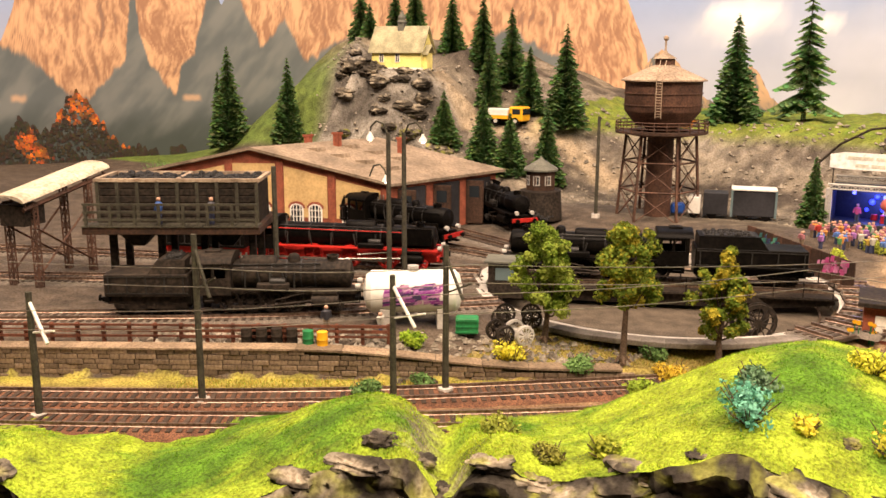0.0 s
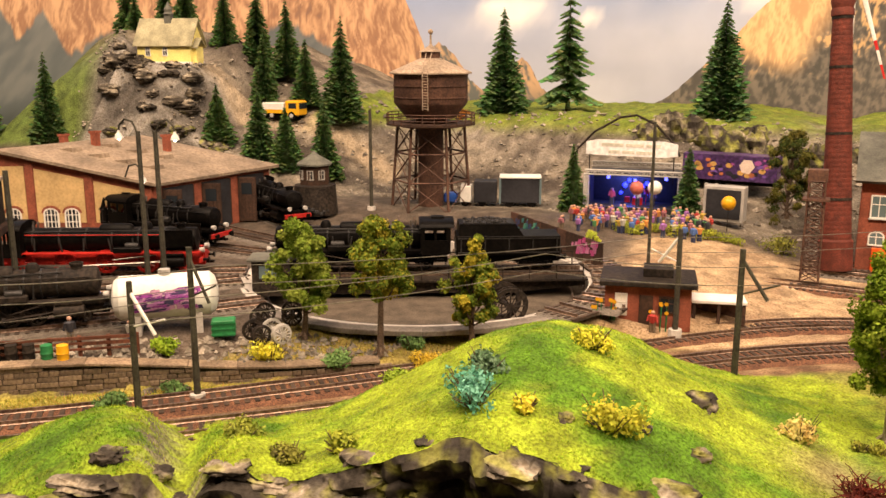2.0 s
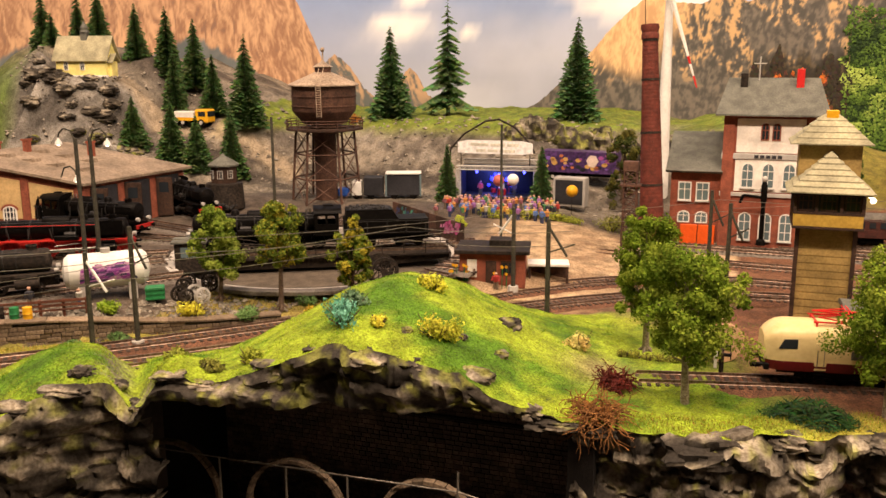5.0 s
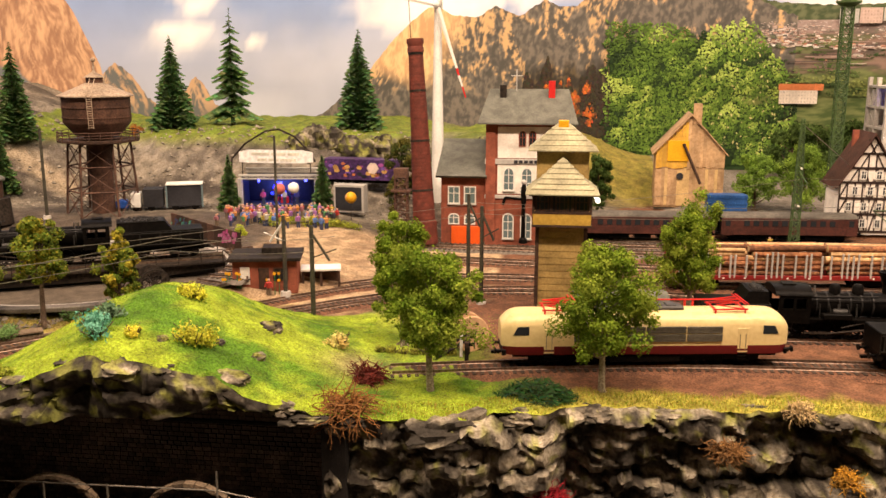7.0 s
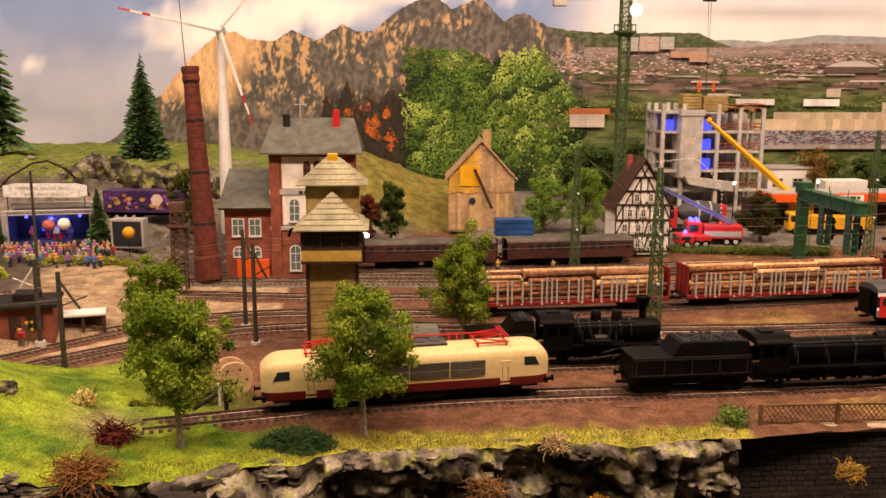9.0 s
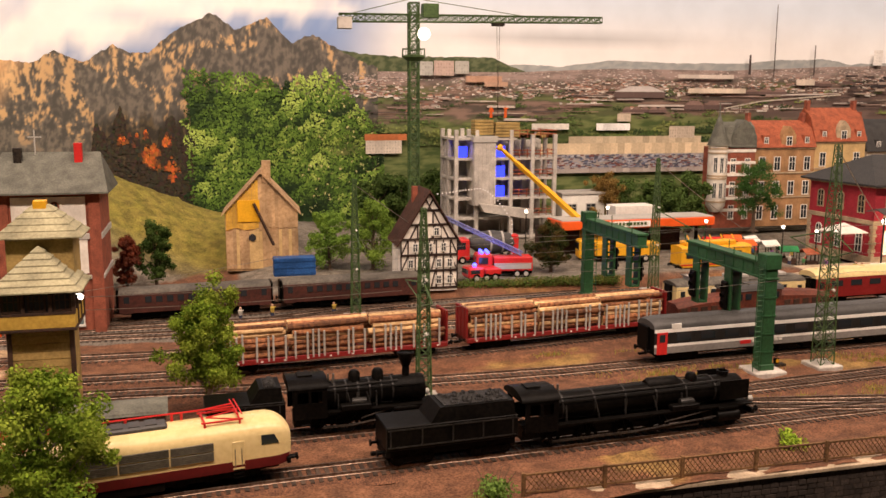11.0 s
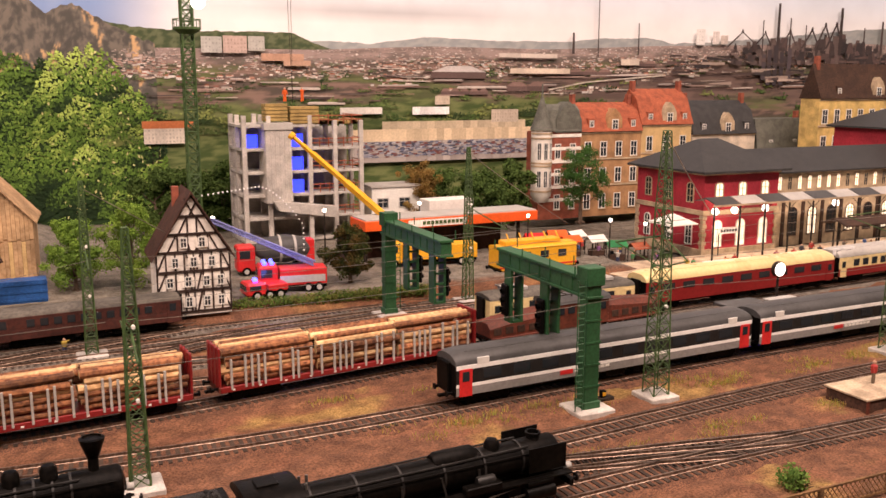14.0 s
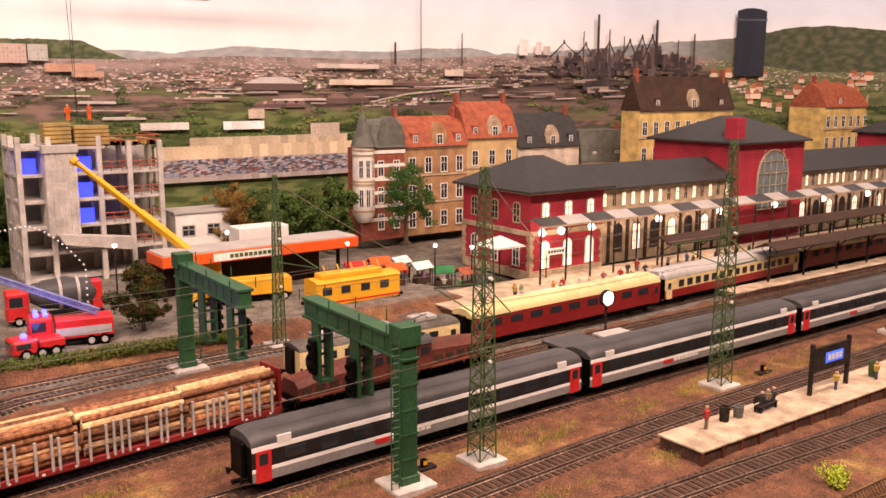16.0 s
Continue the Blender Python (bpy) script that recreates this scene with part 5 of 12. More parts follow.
def steam_loco(x, y, z, rz, label, L=16.5, drivers=5, dr=0.8, body=BLACK, under=BLACK, tender=9.0, boxy=False, tall=0.0, deflect=False, balloon=False):
    """A steam engine with its tender behind (towards -x)."""
    root = thing("steam_locomotive", x, y, z, rz, label, "locomotive", "trains")
    f = (L + tender) / 2
    cab0 = f - L
    bz, br = 2.75, 1.0
    ms = Mesh()
    ms.lathe(0, bz, [(br, cab0 + 2.2), (br, cab0 + 4), (br * 0.95, f - 4.2), (br * 0.95, f - 1.4)], n=24, axis="x")
    part("boiler", ms, body, root)
    for k in range(6):
        xx = cab0 + 3.2 + k * (L - 6.6) / 5
        ms = Mesh()
        ms.lathe(0, bz, [(br * 1.02, xx - 0.06), (br * 1.02, xx + 0.06)], n=24, axis="x")
        part("boiler_band", ms, STEELBLACK, root)
    for s in (-1, 1):
        for k in range(5):
            ms = Mesh()
            xx = cab0 + 3.4 + k * (L - 7.4) / 5
            ms.rod((xx, s * 0.98, bz + 0.25), (xx + 0.25 * (k % 2), s * 1.12, 1.9), 0.07, n=6)
            part("pipe", ms, STEELBLACK, root)
        ms = Mesh()
        ms.rod((f - 3.0, s * 0.75, bz + 0.85), (cab0 + 2.5, s * 0.75, bz + 0.75), 0.06, n=6)
        part("hand_rail", ms, STEELBLACK, root)
        ms = Mesh()
        ms.lathe(s * 1.15, 2.35, [(0.26, f - 6.6), (0.3, f - 6.5), (0.3, f - 5.6), (0.26, f - 5.5)], n=12, axis="x")
        part("air_pump", ms, STEELBLACK, root)
    ms = Mesh()
    ms.lathe(0, bz, [(br, f - 3.4), (br, f - 1.0), (br * 0.9, f - 0.85), (br * 0.35, f - 0.7), (0.1, f - 0.62)], n=24, axis="x")
    ms.rod((f - 0.72, -0.5, bz), (f - 0.72, 0.5, bz), 0.05, n=6)
    part("smokebox", ms, BLACK if body is BLACK else body, root)
    ms = Mesh()
    cx = f - 2.2
    if balloon:
        ms.lathe(cx, 0, [(0.28, bz + 0.8), (0.28, bz + 1.7), (0.34, bz + 1.75), (0.62, bz + 2.55), (0.66, bz + 2.75), (0.5, bz + 2.8), (0.48, bz + 2.7)], n=18)
    else:
        ms.lathe(cx, 0, [(0.5, bz + 0.75), (0.4, bz + 0.95), (0.4, bz + 1.2), (0.46, bz + 1.23), (0.46, bz + 1.34), (0.36, bz + 1.34), (0.36, bz + 1.1)], n=18)
    part("chimney", ms, body, root)
    for k, xx in enumerate((f - 5.0, f - 7.4) if not balloon else (f - 4.4, f - 6.2)):
        ms = Mesh()
        if k == 1 and not balloon:
            ms.loft([[(t, 0.62 * w * math.cos(math.pi * i / 8), bz + 0.62 + (0.72 * w) * math.sin(math.pi * i / 8)) for i in range(9)] for t, w in ((xx - 1.5, 0.8), (xx - 1.3, 1.0), (xx + 1.0, 1.0), (xx + 1.2, 0.8))])
            part("sand_box", ms, body, root)
            continue
        ms.lathe(xx, 0, [(0.52, bz + 0.7), (0.46, bz + 0.95), (0.44, bz + 1.2 + 0.25 * balloon), (0.3, bz + 1.42 + 0.25 * balloon), (0.08, bz + 1.48 + 0.25 * balloon)], n=18)
        part("dome", ms, body, root)
    ms = Mesh()
    for xx in (cab0 + 2.9, cab0 + 3.3):
        ms.rod((xx, 0.3, bz + 0.8), (xx, 0.3, bz + 1.45), 0.08, n=8)
    ms.rod((cab0 + 3.1, -0.3, bz + 0.8), (cab0 + 3.1, -0.3, bz + 1.3), 0.06, n=8)
    part("whistle", ms, STEEL, root)
    # cab
    ms = Mesh()
    c0, c1 = cab0, cab0 + 2.5
    for s in (-1, 1):
        yy = s * 1.62
        for a, b, z0, z1 in ((c0, c1, 1.5, 2.7), (c0, c0 + 0.35, 2.7, 3.55), (c1 - 0.35, c1, 2.7, 3.55), (c0, c1, 3.55, 3.85), (c0 + 1.15, c0 + 1.35, 2.7, 3.55)):
            ms.box(a, b, yy - 0.05, yy + 0.05, z0, z1)
    ms.box(c1 - 0.08, c1, -1.6, 1.6, 1.5, 3.85)
    part("cab", ms, body, root)
    ms = Mesh()
    n = 12
    ms.loft([[(xx, 1.75 * math.cos(math.pi * i / n), 3.78 + 0.62 * math.sin(math.pi * i / n)) for i in range(n + 1)] + [(xx, -1.6, 3.74), (xx, 1.6, 3.74)] for xx in (c0 - 0.3, c1 + 0.1)])
    ms.box(c0 + 0.5, c0 + 1.6, -0.5, 0.5, 4.38, 4.5, 0.03)
    part("cab_roof", ms, body, root)
    # running board, frame, cylinders, rods
    ms = Mesh()
    for s in (-1, 1):
        ms.box(cab0 + 2.4, f - 0.4, s * 1.3 - 0.3, s * 1.3 + 0.3, 1.78, 1.86)
        ms.rod((cab0 + 2.6, s * 1.02, bz + 0.55), (f - 1.2, s * 0.98, bz + 0.5), 0.04, n=5)
    part("running_board", ms, under if under is LOCORED else body, root)
    ms = Mesh()
    ms.box(cab0 + 0.2, f - 0.2, -0.55, 0.55, 0.6, 1.7)
    ms.box(cab0 + 0.2, f - 0.3, -0.7, 0.7, 1.3, 1.6)
    part("frame", ms, under, root)
    for s in (-1, 1):
        ms = Mesh()
        ms.rod((f - 3.6, s * 1.42, 1.05), (f - 1.7, s * 1.42, 1.05), 0.42, n=14)
        ms.rod((f - 3.5, s * 1.42, 1.65), (f - 1.8, s * 1.42, 1.65), 0.24, n=12)
        part("cylinder", ms, body, root)
        first = cab0 + 2.2
        last = f - 5.0
        ms = Mesh()
        ms.box(first, last, s * 1.3 - 0.05, s * 1.3 + 0.05, dr - 0.28, dr - 0.12)
        ms.beam((first + (last - first) * 0.5, s * 1.4, dr - 0.2), (f - 3.4, s * 1.4, 1.05), 0.12)
        ms.beam((first + (last - first) * 0.75, s * 1.45, dr + 0.3), (f - 4.0, s * 1.45, 1.65), 0.09)
        part("side_rod", ms, STEEL if body is BLACK and under is LOCORED else SOOT, root)
        ms = Mesh()
        ms.box(f - 7.5, f - 5.2, s * 1.35 - 0.32, s * 1.35 + 0.32, 1.86, 2.3, 0.06)
        part("air_tank", ms, body, root)
        if deflect:
            ms = Mesh()
            ms.box(f - 3.4, f - 0.9, s * 1.5 - 0.04, s * 1.5 + 0.04, 2.3, 3.75)
            part("smoke_deflector", ms, body, root)
        for q in (0.0, 0.9):
            ms = Mesh()
            ms.box(cab0 + 0.9 - 0.3, cab0 + 0.9 + 0.3, s * 1.6 - 0.12, s * 1.6 + 0.12, 0.5 + q * 0.6, 0.56 + q * 0.6)
            part("cab_step", ms, under, root)
    xs = [cab0 + 2.2 + i * (L - 7.2) / max(1, drivers - 1) for i in range(drivers)]
    wheels(root, xs, dr, under, "driving_wheel", spokes=10)
    wheels(root, (f - 1.9,) if not balloon else (f - 3.1, f - 1.5), 0.48, under, "leading_wheel", spokes=8)
    for yy in (-0.9, 0.9):
        ms = Mesh()
        ms.lathe(yy, 1.95, [(0.2, f - 0.5), (0.24, f - 0.15), (0.2, f - 0.12)], n=12, axis="x")
        part("lamp", ms, LIGHTGREY, root)
    buffers(root, ((f - 0.25, 1),), LOCORED if under is LOCORED else BLACK)
    # tender
    t1, t0 = cab0 - 0.5, cab0 - tender
    ms = Mesh()
    ms.box(t0 + 0.3, t1, -1.55, 1.55, 1.35, 3.0 + tall, 0.06)
    part("tender_tank", ms, body, root)
    for s in (-1, 1):
        for zz in (1.55, 2.75 + tall):
            ms = Mesh()
            ms.box(t0 + 0.4, t1 - 0.1, s * 1.57 - 0.03, s * 1.57 + 0.03, zz, zz + 0.09)
            part("tender_strip", ms, STEELBLACK, root)
        for q in range(5):
            ms = Mesh()
            xx = t0 + 0.6 + q * (t1 - t0 - 1.0) / 4
            ms.box(xx - 0.05, xx + 0.05, s * 1.57 - 0.03, s * 1.57 + 0.03, 1.6, 2.8 + tall)
            part("tender_strip", ms, STEELBLACK, root)
        ms = Mesh()
        ms.rod((t0 + 0.35, s * 1.5, 1.4), (t0 + 0.35, s * 1.5, 2.9), 0.05, n=5)
        part("grab_rail", ms, STEELBLACK, root)
    ms = Mesh()
    ms.loft([[(t0 + 0.3 + (3.1 if not boxy else 2.6), -1.5, 3.0 + tall), (t1 - 0.2, -1.5, 3.0 + tall), (t1 - 0.2, 1.5, 3.0 + tall), (t0 + 0.3 + 3.1, 1.5, 3.0 + tall)],
             [(t0 + 0.3 + 3.8, -1.35, 4.0), (t1 - 0.25, -1.35, 4.0), (t1 - 0.25, 1.35, 4.0), (t0 + 4.1, 1.35, 4.0)]])
    part("coal_bunker", ms, body, root)
    ms = Mesh()
    ms.box(t0 + 4.4, t1 - 0.6, -1.15, 1.15, 3.9, 4.06)
    for _ in range(60):
        q = RNG.uniform(0.1, 0.22)
        ms.ball(RNG.uniform(t0 + 4.6, t1 - 0.8), RNG.uniform(-1, 1), 4.06 + RNG.uniform(-0.05, 0.1), q, 4)
    part("coal", ms, COAL, root, "black coal heap")
    ms = Mesh()
    ms.box(t0 + 0.3, t1, -1.0, 1.0, 0.7, 1.4)
    part("tender_frame", ms, under, root)
    for c in (t0 + 2.3, t1 - 1.8):
        bogie(root, c, 0.5, 1.0, under)
    buffers(root, ((t0 + 0.3, -1),), LOCORED if under is LOCORED else BLACK)
    return root


def coach(x, y, z, rz, label, L=30.0, bands=None, roof=ROOFGREY, winz=(2.35, 3.15), nwin=11, door=REDPAINT, ends=BLACK, name="passenger_coach", winlit=None, high=3.35, bulge=1.05, doors=True, roofw=1.58):
    """bands: (z0, z1, material) down the sides."""
    root = thing(name, x, y, z, rz, label, "railway coach", "trains")
    h = L / 2 - 0.4
    for z0, z1, m in bands:
        ms = Mesh()
        ms.box(-h, h, -1.6, 1.6, z0, z1 - 0.003, 0.012)
        part("side_band", ms, m, root)
    ms = Mesh()
    rings = []
    for t in (-h - 0.02, -h + 0.35, -h + 0.8, 0, h - 0.8, h - 0.35, h + 0.02):
        k = 1 - 0.25 * max(0, (abs(t) - h + 0.8) / 0.82) ** 2
        n = 12
        rings.append([(t, roofw * math.cos(math.pi * i / n), high + bulge * k * math.sin(math.pi * i / n) ** 0.85) for i in range(n + 1)] + [(t, -1.45, high - 0.02), (t, 1.45, high - 0.02)])
    ms.loft(rings)
    for s in (-0.8, 0.8):
        ms.box(-h + 1, h - 1, s - 0.02, s + 0.02, high + bulge * 0.86, high + bulge * 0.9)
    part("roof", ms, roof, root)
    for t in (-1, 1):
        ms = Mesh()
        ms.box(min(t * h, t * (h + 0.32)), max(t * h, t * (h + 0.32)), -0.75, 0.75, 1.1, 3.5, 0.08)
        part("gangway", ms, BLACK, root, "black rubber gangway")
        ms = Mesh()
        ms.box(t * h - 0.02, t * h + 0.02, -1.58, 1.58, 1.0, high)
        part("end_wall", ms, ends, root)
        for s in (-1, 1):
            if doors:
                ms = Mesh()
                xc = t * (h - 0.8)
                ms.box(xc - 0.55, xc + 0.55, s * 1.615 - 0.03, s * 1.615 + 0.03, 0.92, 3.05, 0.02)
                part("door", ms, door, root)
                ms = Mesh()
                ms.box(xc - 0.3, xc + 0.3, s * 1.64 - 0.03, s * 1.64 + 0.03, 2.1, 2.85, 0.02)
                part("door_window", ms, WINDOW, root)
    span = (L - 7.0)
    for s in (-1, 1):
        for i in range(nwin):
            xc = -span / 2 + span * i / (nwin - 1)
            wv = span / nwin * 0.66 / 2
            ms = Mesh()
            ms.box(xc - wv, xc + wv, s * 1.61 - 0.03, s * 1.61 + 0.03, winz[0], winz[1], 0.02)
            part("window", ms, WINDOW if not winlit or (i * 7 + (s > 0)) % 3 else winlit, root)
    ms = Mesh()
    ms.box(-h * 0.95, h * 0.95, -1.35, 1.35, 0.8, 1.05)
    for a, b in ((-4, -1.5), (-0.8, 1.2), (2.0, 5.0)):
        ms.box(a, b, -1.25, 1.25, 0.35, 0.85, 0.05)
    part("underframe", ms, BLACK, root)
    for c in (-h + 3.2, h - 3.2):
        bogie(root, c)
    buffers(root, ((-h - 0.02, -1), (h + 0.02, 1)))
    return root


def log_wagon(x, y, z, rz, label, L=23.8):
    root = thing("log_wagon", x, y, z, rz, label, "railway wagon", "trains")
    h = L / 2 - 0.4
    ms = Mesh()
    for s in (-1, 1):
        ms.box(-h, h, s * 1.45 - 0.1, s * 1.45 + 0.1, 0.9, 1.35, 0.03)
    ms.box(-h, h, -1.4, 1.4, 1.2, 1.32)
    part("deck", ms, DARKRED, root, "dark red wagon deck")
    for t in (-1, 1):
        ms = Mesh()
        ms.box(t * h - 0.1, t * h + 0.1, -1.45, 1.45, 1.3, 4.4, 0.04)
        for k in (-0.9, 0, 0.9):
            ms.box(t * h - 0.16, t * h + 0.16, k - 0.08, k + 0.08, 1.3, 4.4)
        part("end_wall", ms, DARKRED, root, "dark red end wall")
    for k in range(3):
        for q in (0.05, 0.2, 0.27, 0.34, 0.41, 0.58, 0.72, 0.78, 0.93):
            xc = -h + 0.5 + (k + q) * (2 * h - 0.8) / 3
            for s in (-1, 1):
                ms = Mesh()
                ms.box(xc - 0.085, xc + 0.085, s * 1.5 - 0.09, s * 1.5 + 0.09, 1.1, 3.55 + RNG.uniform(-0.25, 0.2), 0.02)
                part("stake", ms, LIGHTGREY, root, "grey steel stake")
    for k in range(11):
        xc = -h + 1.0 + k * (2 * h - 2) / 10
        for s in (-1, 1):
            ms = Mesh()
            ms.box(xc - 0.1, xc + 0.1, s * 1.56 - 0.02, s * 1.56 + 0.02, 1.02, 1.16)
            part("lashing_mark", ms, WHITE, root)
    for k in range(3):
        a = -h + 0.4 + k * (2 * h - 0.6) / 3
        b = a + (2 * h - 0.6) / 3 - 0.25
        for row in range(6):
            for j in range(5):
                r = RNG.uniform(0.22, 0.34)
                yy = -1.14 + 0.57 * j + RNG.uniform(-0.08, 0.08)
                zz = 1.6 + row * 0.47 + RNG.uniform(-0.05, 0.05) + (0.12 if j in (1, 2, 3) and row > 3 else 0)
                if row < 5 and j in (1, 2, 3):
                    continue
                ms = Mesh()
                a0, b0 = a + RNG.uniform(-0.3, 0.3), b + RNG.uniform(-0.4, 0.3)
                ms.rod((a0, yy, zz), (b0, yy + RNG.uniform(-0.1, 0.1), zz + RNG.uniform(-0.1, 0.1)), r, r * RNG.uniform(0.8, 1.0), n=9, caps=False)
                ms.mi = 1
                n0 = len(ms.v)
                ms.f += [tuple(range(n0 - 10, n0 - 19, -1)), tuple(range(n0 - 9, n0))]
                ms.m += [1, 1]
                part("log", ms, [LOGPALE if RNG.random() < 0.36 else LOGWOOD, LOGEND], root)
    for c in (-h + 3.0, h - 3.0):
        bogie(root, c)
    buffers(root, ((-h - 0.1, -1), (h + 0.1, 1)), BROWN)
    return root


def crocodile(x, y, z, rz, label):
    root = thing("electric_locomotive", x, y, z, rz, label, "locomotive", "trains")
    for t in (-1, 1):
        ms = Mesh()
        rings = []
        for xx, top in ((3.4, 3.2), (6, 3.05), (8.5, 2.85), (10.3, 2.6)):
            rings.append([(t * xx, -1.35, 1.3), (t * xx, -1.35, top - 0.45), (t * xx, -0.8, top), (t * xx, 0.8, top), (t * xx, 1.35, top - 0.45), (t * xx, 1.35, 1.3)])
        ms.loft(rings)
        part("bonnet", ms, BROWN, root, "long brown sloping bonnet")
        ms = Mesh()
        ms.box(min(t * 3.3, t * 10.5), max(t * 3.3, t * 10.5), -1.5, 1.5, 1.1, 1.3, 0.03)
        part("footplate", ms, BROWN, root)
        for s in (-1, 1):
            for k in range(5):
                ms = Mesh()
                xc = t * (4.3 + k * 1.3)
                ms.box(xc - 0.42, xc + 0.42, s * 1.36 - 0.04, s * 1.36 + 0.04, 1.55, 2.2, 0.02)
                part("louvre", ms, DARKBROWN, root)
        wheels(root, [t * v for v in (4.2, 6.2, 8.2)], 0.72, BLACK, spokes=10)
        wheels(root, [t * 9.7], 0.45, BLACK)
    ms = Mesh()
    ms.box(-3.3, 3.3, -1.58, 1.58, 1.2, 3.6, 0.05)
    part("cab", ms, BROWN, root)
    ms = Mesh()
    ms.loft([coach_ring(xx, 1.62, 3.55, 3.62, 0.55) for xx in (-3.5, 3.5)])
    part("roof", ms, ROOFGREY, root)
    for s in (-1, 1):
        for xc in (-2.5, -1.3, 1.3, 2.5):
            ms = Mesh()
            ms.box(xc - 0.4, xc + 0.4, s * 1.6 - 0.03, s * 1.6 + 0.03, 2.6, 3.3, 0.02)
            part("window", ms, WINDOW, root)
    ms = Mesh()
    for c in (-1.8, 1.8):
        for b in (-0.9, 0.9):
            ms.rod((c - 1.2, b, 4.3), (c + 1.2, b, 4.3), 0.05, n=5)
        ms.rod((c, -1.4, 4.5), (c, 1.4, 4.5), 0.05, n=5)
        for a in (-1, 1):
            ms.rod((c + a, -0.9, 4.1), (c + a, -0.9, 4.35), 0.06, n=5)
            ms.rod((c + a, 0.9, 4.1), (c + a, 0.9, 4.35), 0.06, n=5)
    part("pantograph", ms, SOOT, root)
    buffers(root, ((-10.5, -1), (10.5, 1)))
    return root


def box_van(x, y, z, rz, label, L=9.0, body=DARKBROWN, roof=SLATE, top=3.0):
    root = thing("goods_van", x, y, z, rz, label, "railway wagon", "trains")
    h = L / 2 - 0.4
    ms = Mesh()
    ms.box(-h, h, -1.45, 1.45, 1.1, top, 0.03)
    part("body", ms, body, root)
    ms = Mesh()
    ms.loft([coach_ring(xx, 1.58, top - 0.02, top + 0.02, 0.45) for xx in (-h - 0.15, h + 0.15)])
    part("roof", ms, roof, root)
    for s in (-1, 1):
        ms = Mesh()
        ms.box(-0.9, 0.9, s * 1.48 - 0.05, s * 1.48 + 0.05, 1.2, top - 0.15, 0.02)
        part("sliding_door", ms, body, root)
    ms = Mesh()
    ms.box(-h * 0.9, h * 0.9, -1.0, 1.0, 0.7, 1.1)
    part("underframe", ms, BLACK, root)
    wheels(root, (-h + 1.4, h - 1.4), 0.52, BLACK)
    buffers(root, ((-h - 0.05, -1), (h + 0.05, 1)))
    return root


RT = RAILTOP
express_loco(0.3, 1.0, RT, 8.4, "cream and wine red electric express locomotive with red pantographs")
steam_loco(31.4, 2.5, RT, 3.2, "heavy black steam locomotive with large tender in the yard", L=19.2, tender=10.2, drivers=5, dr=0.8, deflect=True)
steam_loco(13.9, 8.9, RT, 2.2, "small black steam locomotive with balloon chimney", L=11.0, tender=6.4, drivers=3, dr=0.85, balloon=True)
box_van(-0.8, 8.2, RT, 2.5, "dark goods van with greenish grey roof", L=8.2)
COACHLOW = mat("coach_light_grey", (0.27, 0.26, 0.245), (0.22, 0.21, 0.2), 300, 0.45, bump=0.03, stain=0.12)
OLDBROWN = mat("old_coach_brown", (0.085, 0.026, 0.018), (0.05, 0.017, 0.013), 350, 0.6, bump=0.2)
DULLROOF = mat("dusty_roof_felt", (0.15, 0.135, 0.11), (0.09, 0.08, 0.068), 350, 0.8, bump=0.2, stain=0.4)
STRIPE = mat("stripe_white", (0.90, 0.89, 0.85), (0.86, 0.85, 0.8), 300, 0.4, bump=0.02, stain=0.05)
SW = [(1.0, 1.64, COACHLOW), (1.64, 1.90, STRIPE), (1.90, 3.0, COACHGREY), (3.0, 3.34, STRIPE)]
for xc, yc, turn in ((60.9, 20.1, 2.2), (91.7, 20.75, 0.6), (122.5, 20.95, 0.3), (153.3, 21.1, 0.3)):
    c = coach(xc, yc, RT, turn, "dark grey passenger coach with white stripe and red doors", L=30.6, bands=SW, nwin=10, winz=(2.12, 2.85), bulge=0.92)
    for s in (-1, 1):
        ms = Mesh()
        ms.box(-5.6, -4.4, s * 1.62 - 0.02, s * 1.62 + 0.02, 1.32, 1.68)
        part("logo_panel", ms, REDPAINT, c, "small red panel")
        ms = Mesh()
        for k in range(7):
            ms.box(-4.2 + k * 0.5, -3.8 + k * 0.5, s * 1.62 - 0.02, s * 1.62 + 0.02, 1.38, 1.6)
        part("lettering", ms, WHITE, c)
        for t in (-1, 1):
            ms = Mesh()
            ms.box(t * 12.6 - 0.5, t * 12.6 + 0.5, s * 1.45 - 0.02, s * 1.62, 3.3, 3.8)
            part("roof_panel", ms, WHITE, c)
log_wagon(16.6, 26.2, RT, 5.5, "rust-red flat wagon stacked with cut logs")
log_wagon(41.6, 29.0, RT, 6.4, "rust-red flat wagon stacked with cut logs")
crocodile(65.2, 31.8, RT, 5.0, "brown articulated electric locomotive with long bonnets")
railcar = coach(66.4, 36.5, RT, 0.6, "cream and wine red electric railcar with grey roof gear", L=18.0, bands=[(1.0, 1.95, WINERED), (1.95, 3.3, CREAM)], roof=DULLROOF, nwin=7, door=CREAM, ends=CREAM, winz=(2.3, 3.0), name="electric_railcar", bulge=0.6)
for xx in (-5.2, 0.0, 5.2):
    ms = Mesh()
    ms.box(xx - 1.3, xx + 1.3, -0.8, 0.8, 3.9, 4.3, 0.06)
    part("roof_gear", ms, LIGHTGREY, railcar)
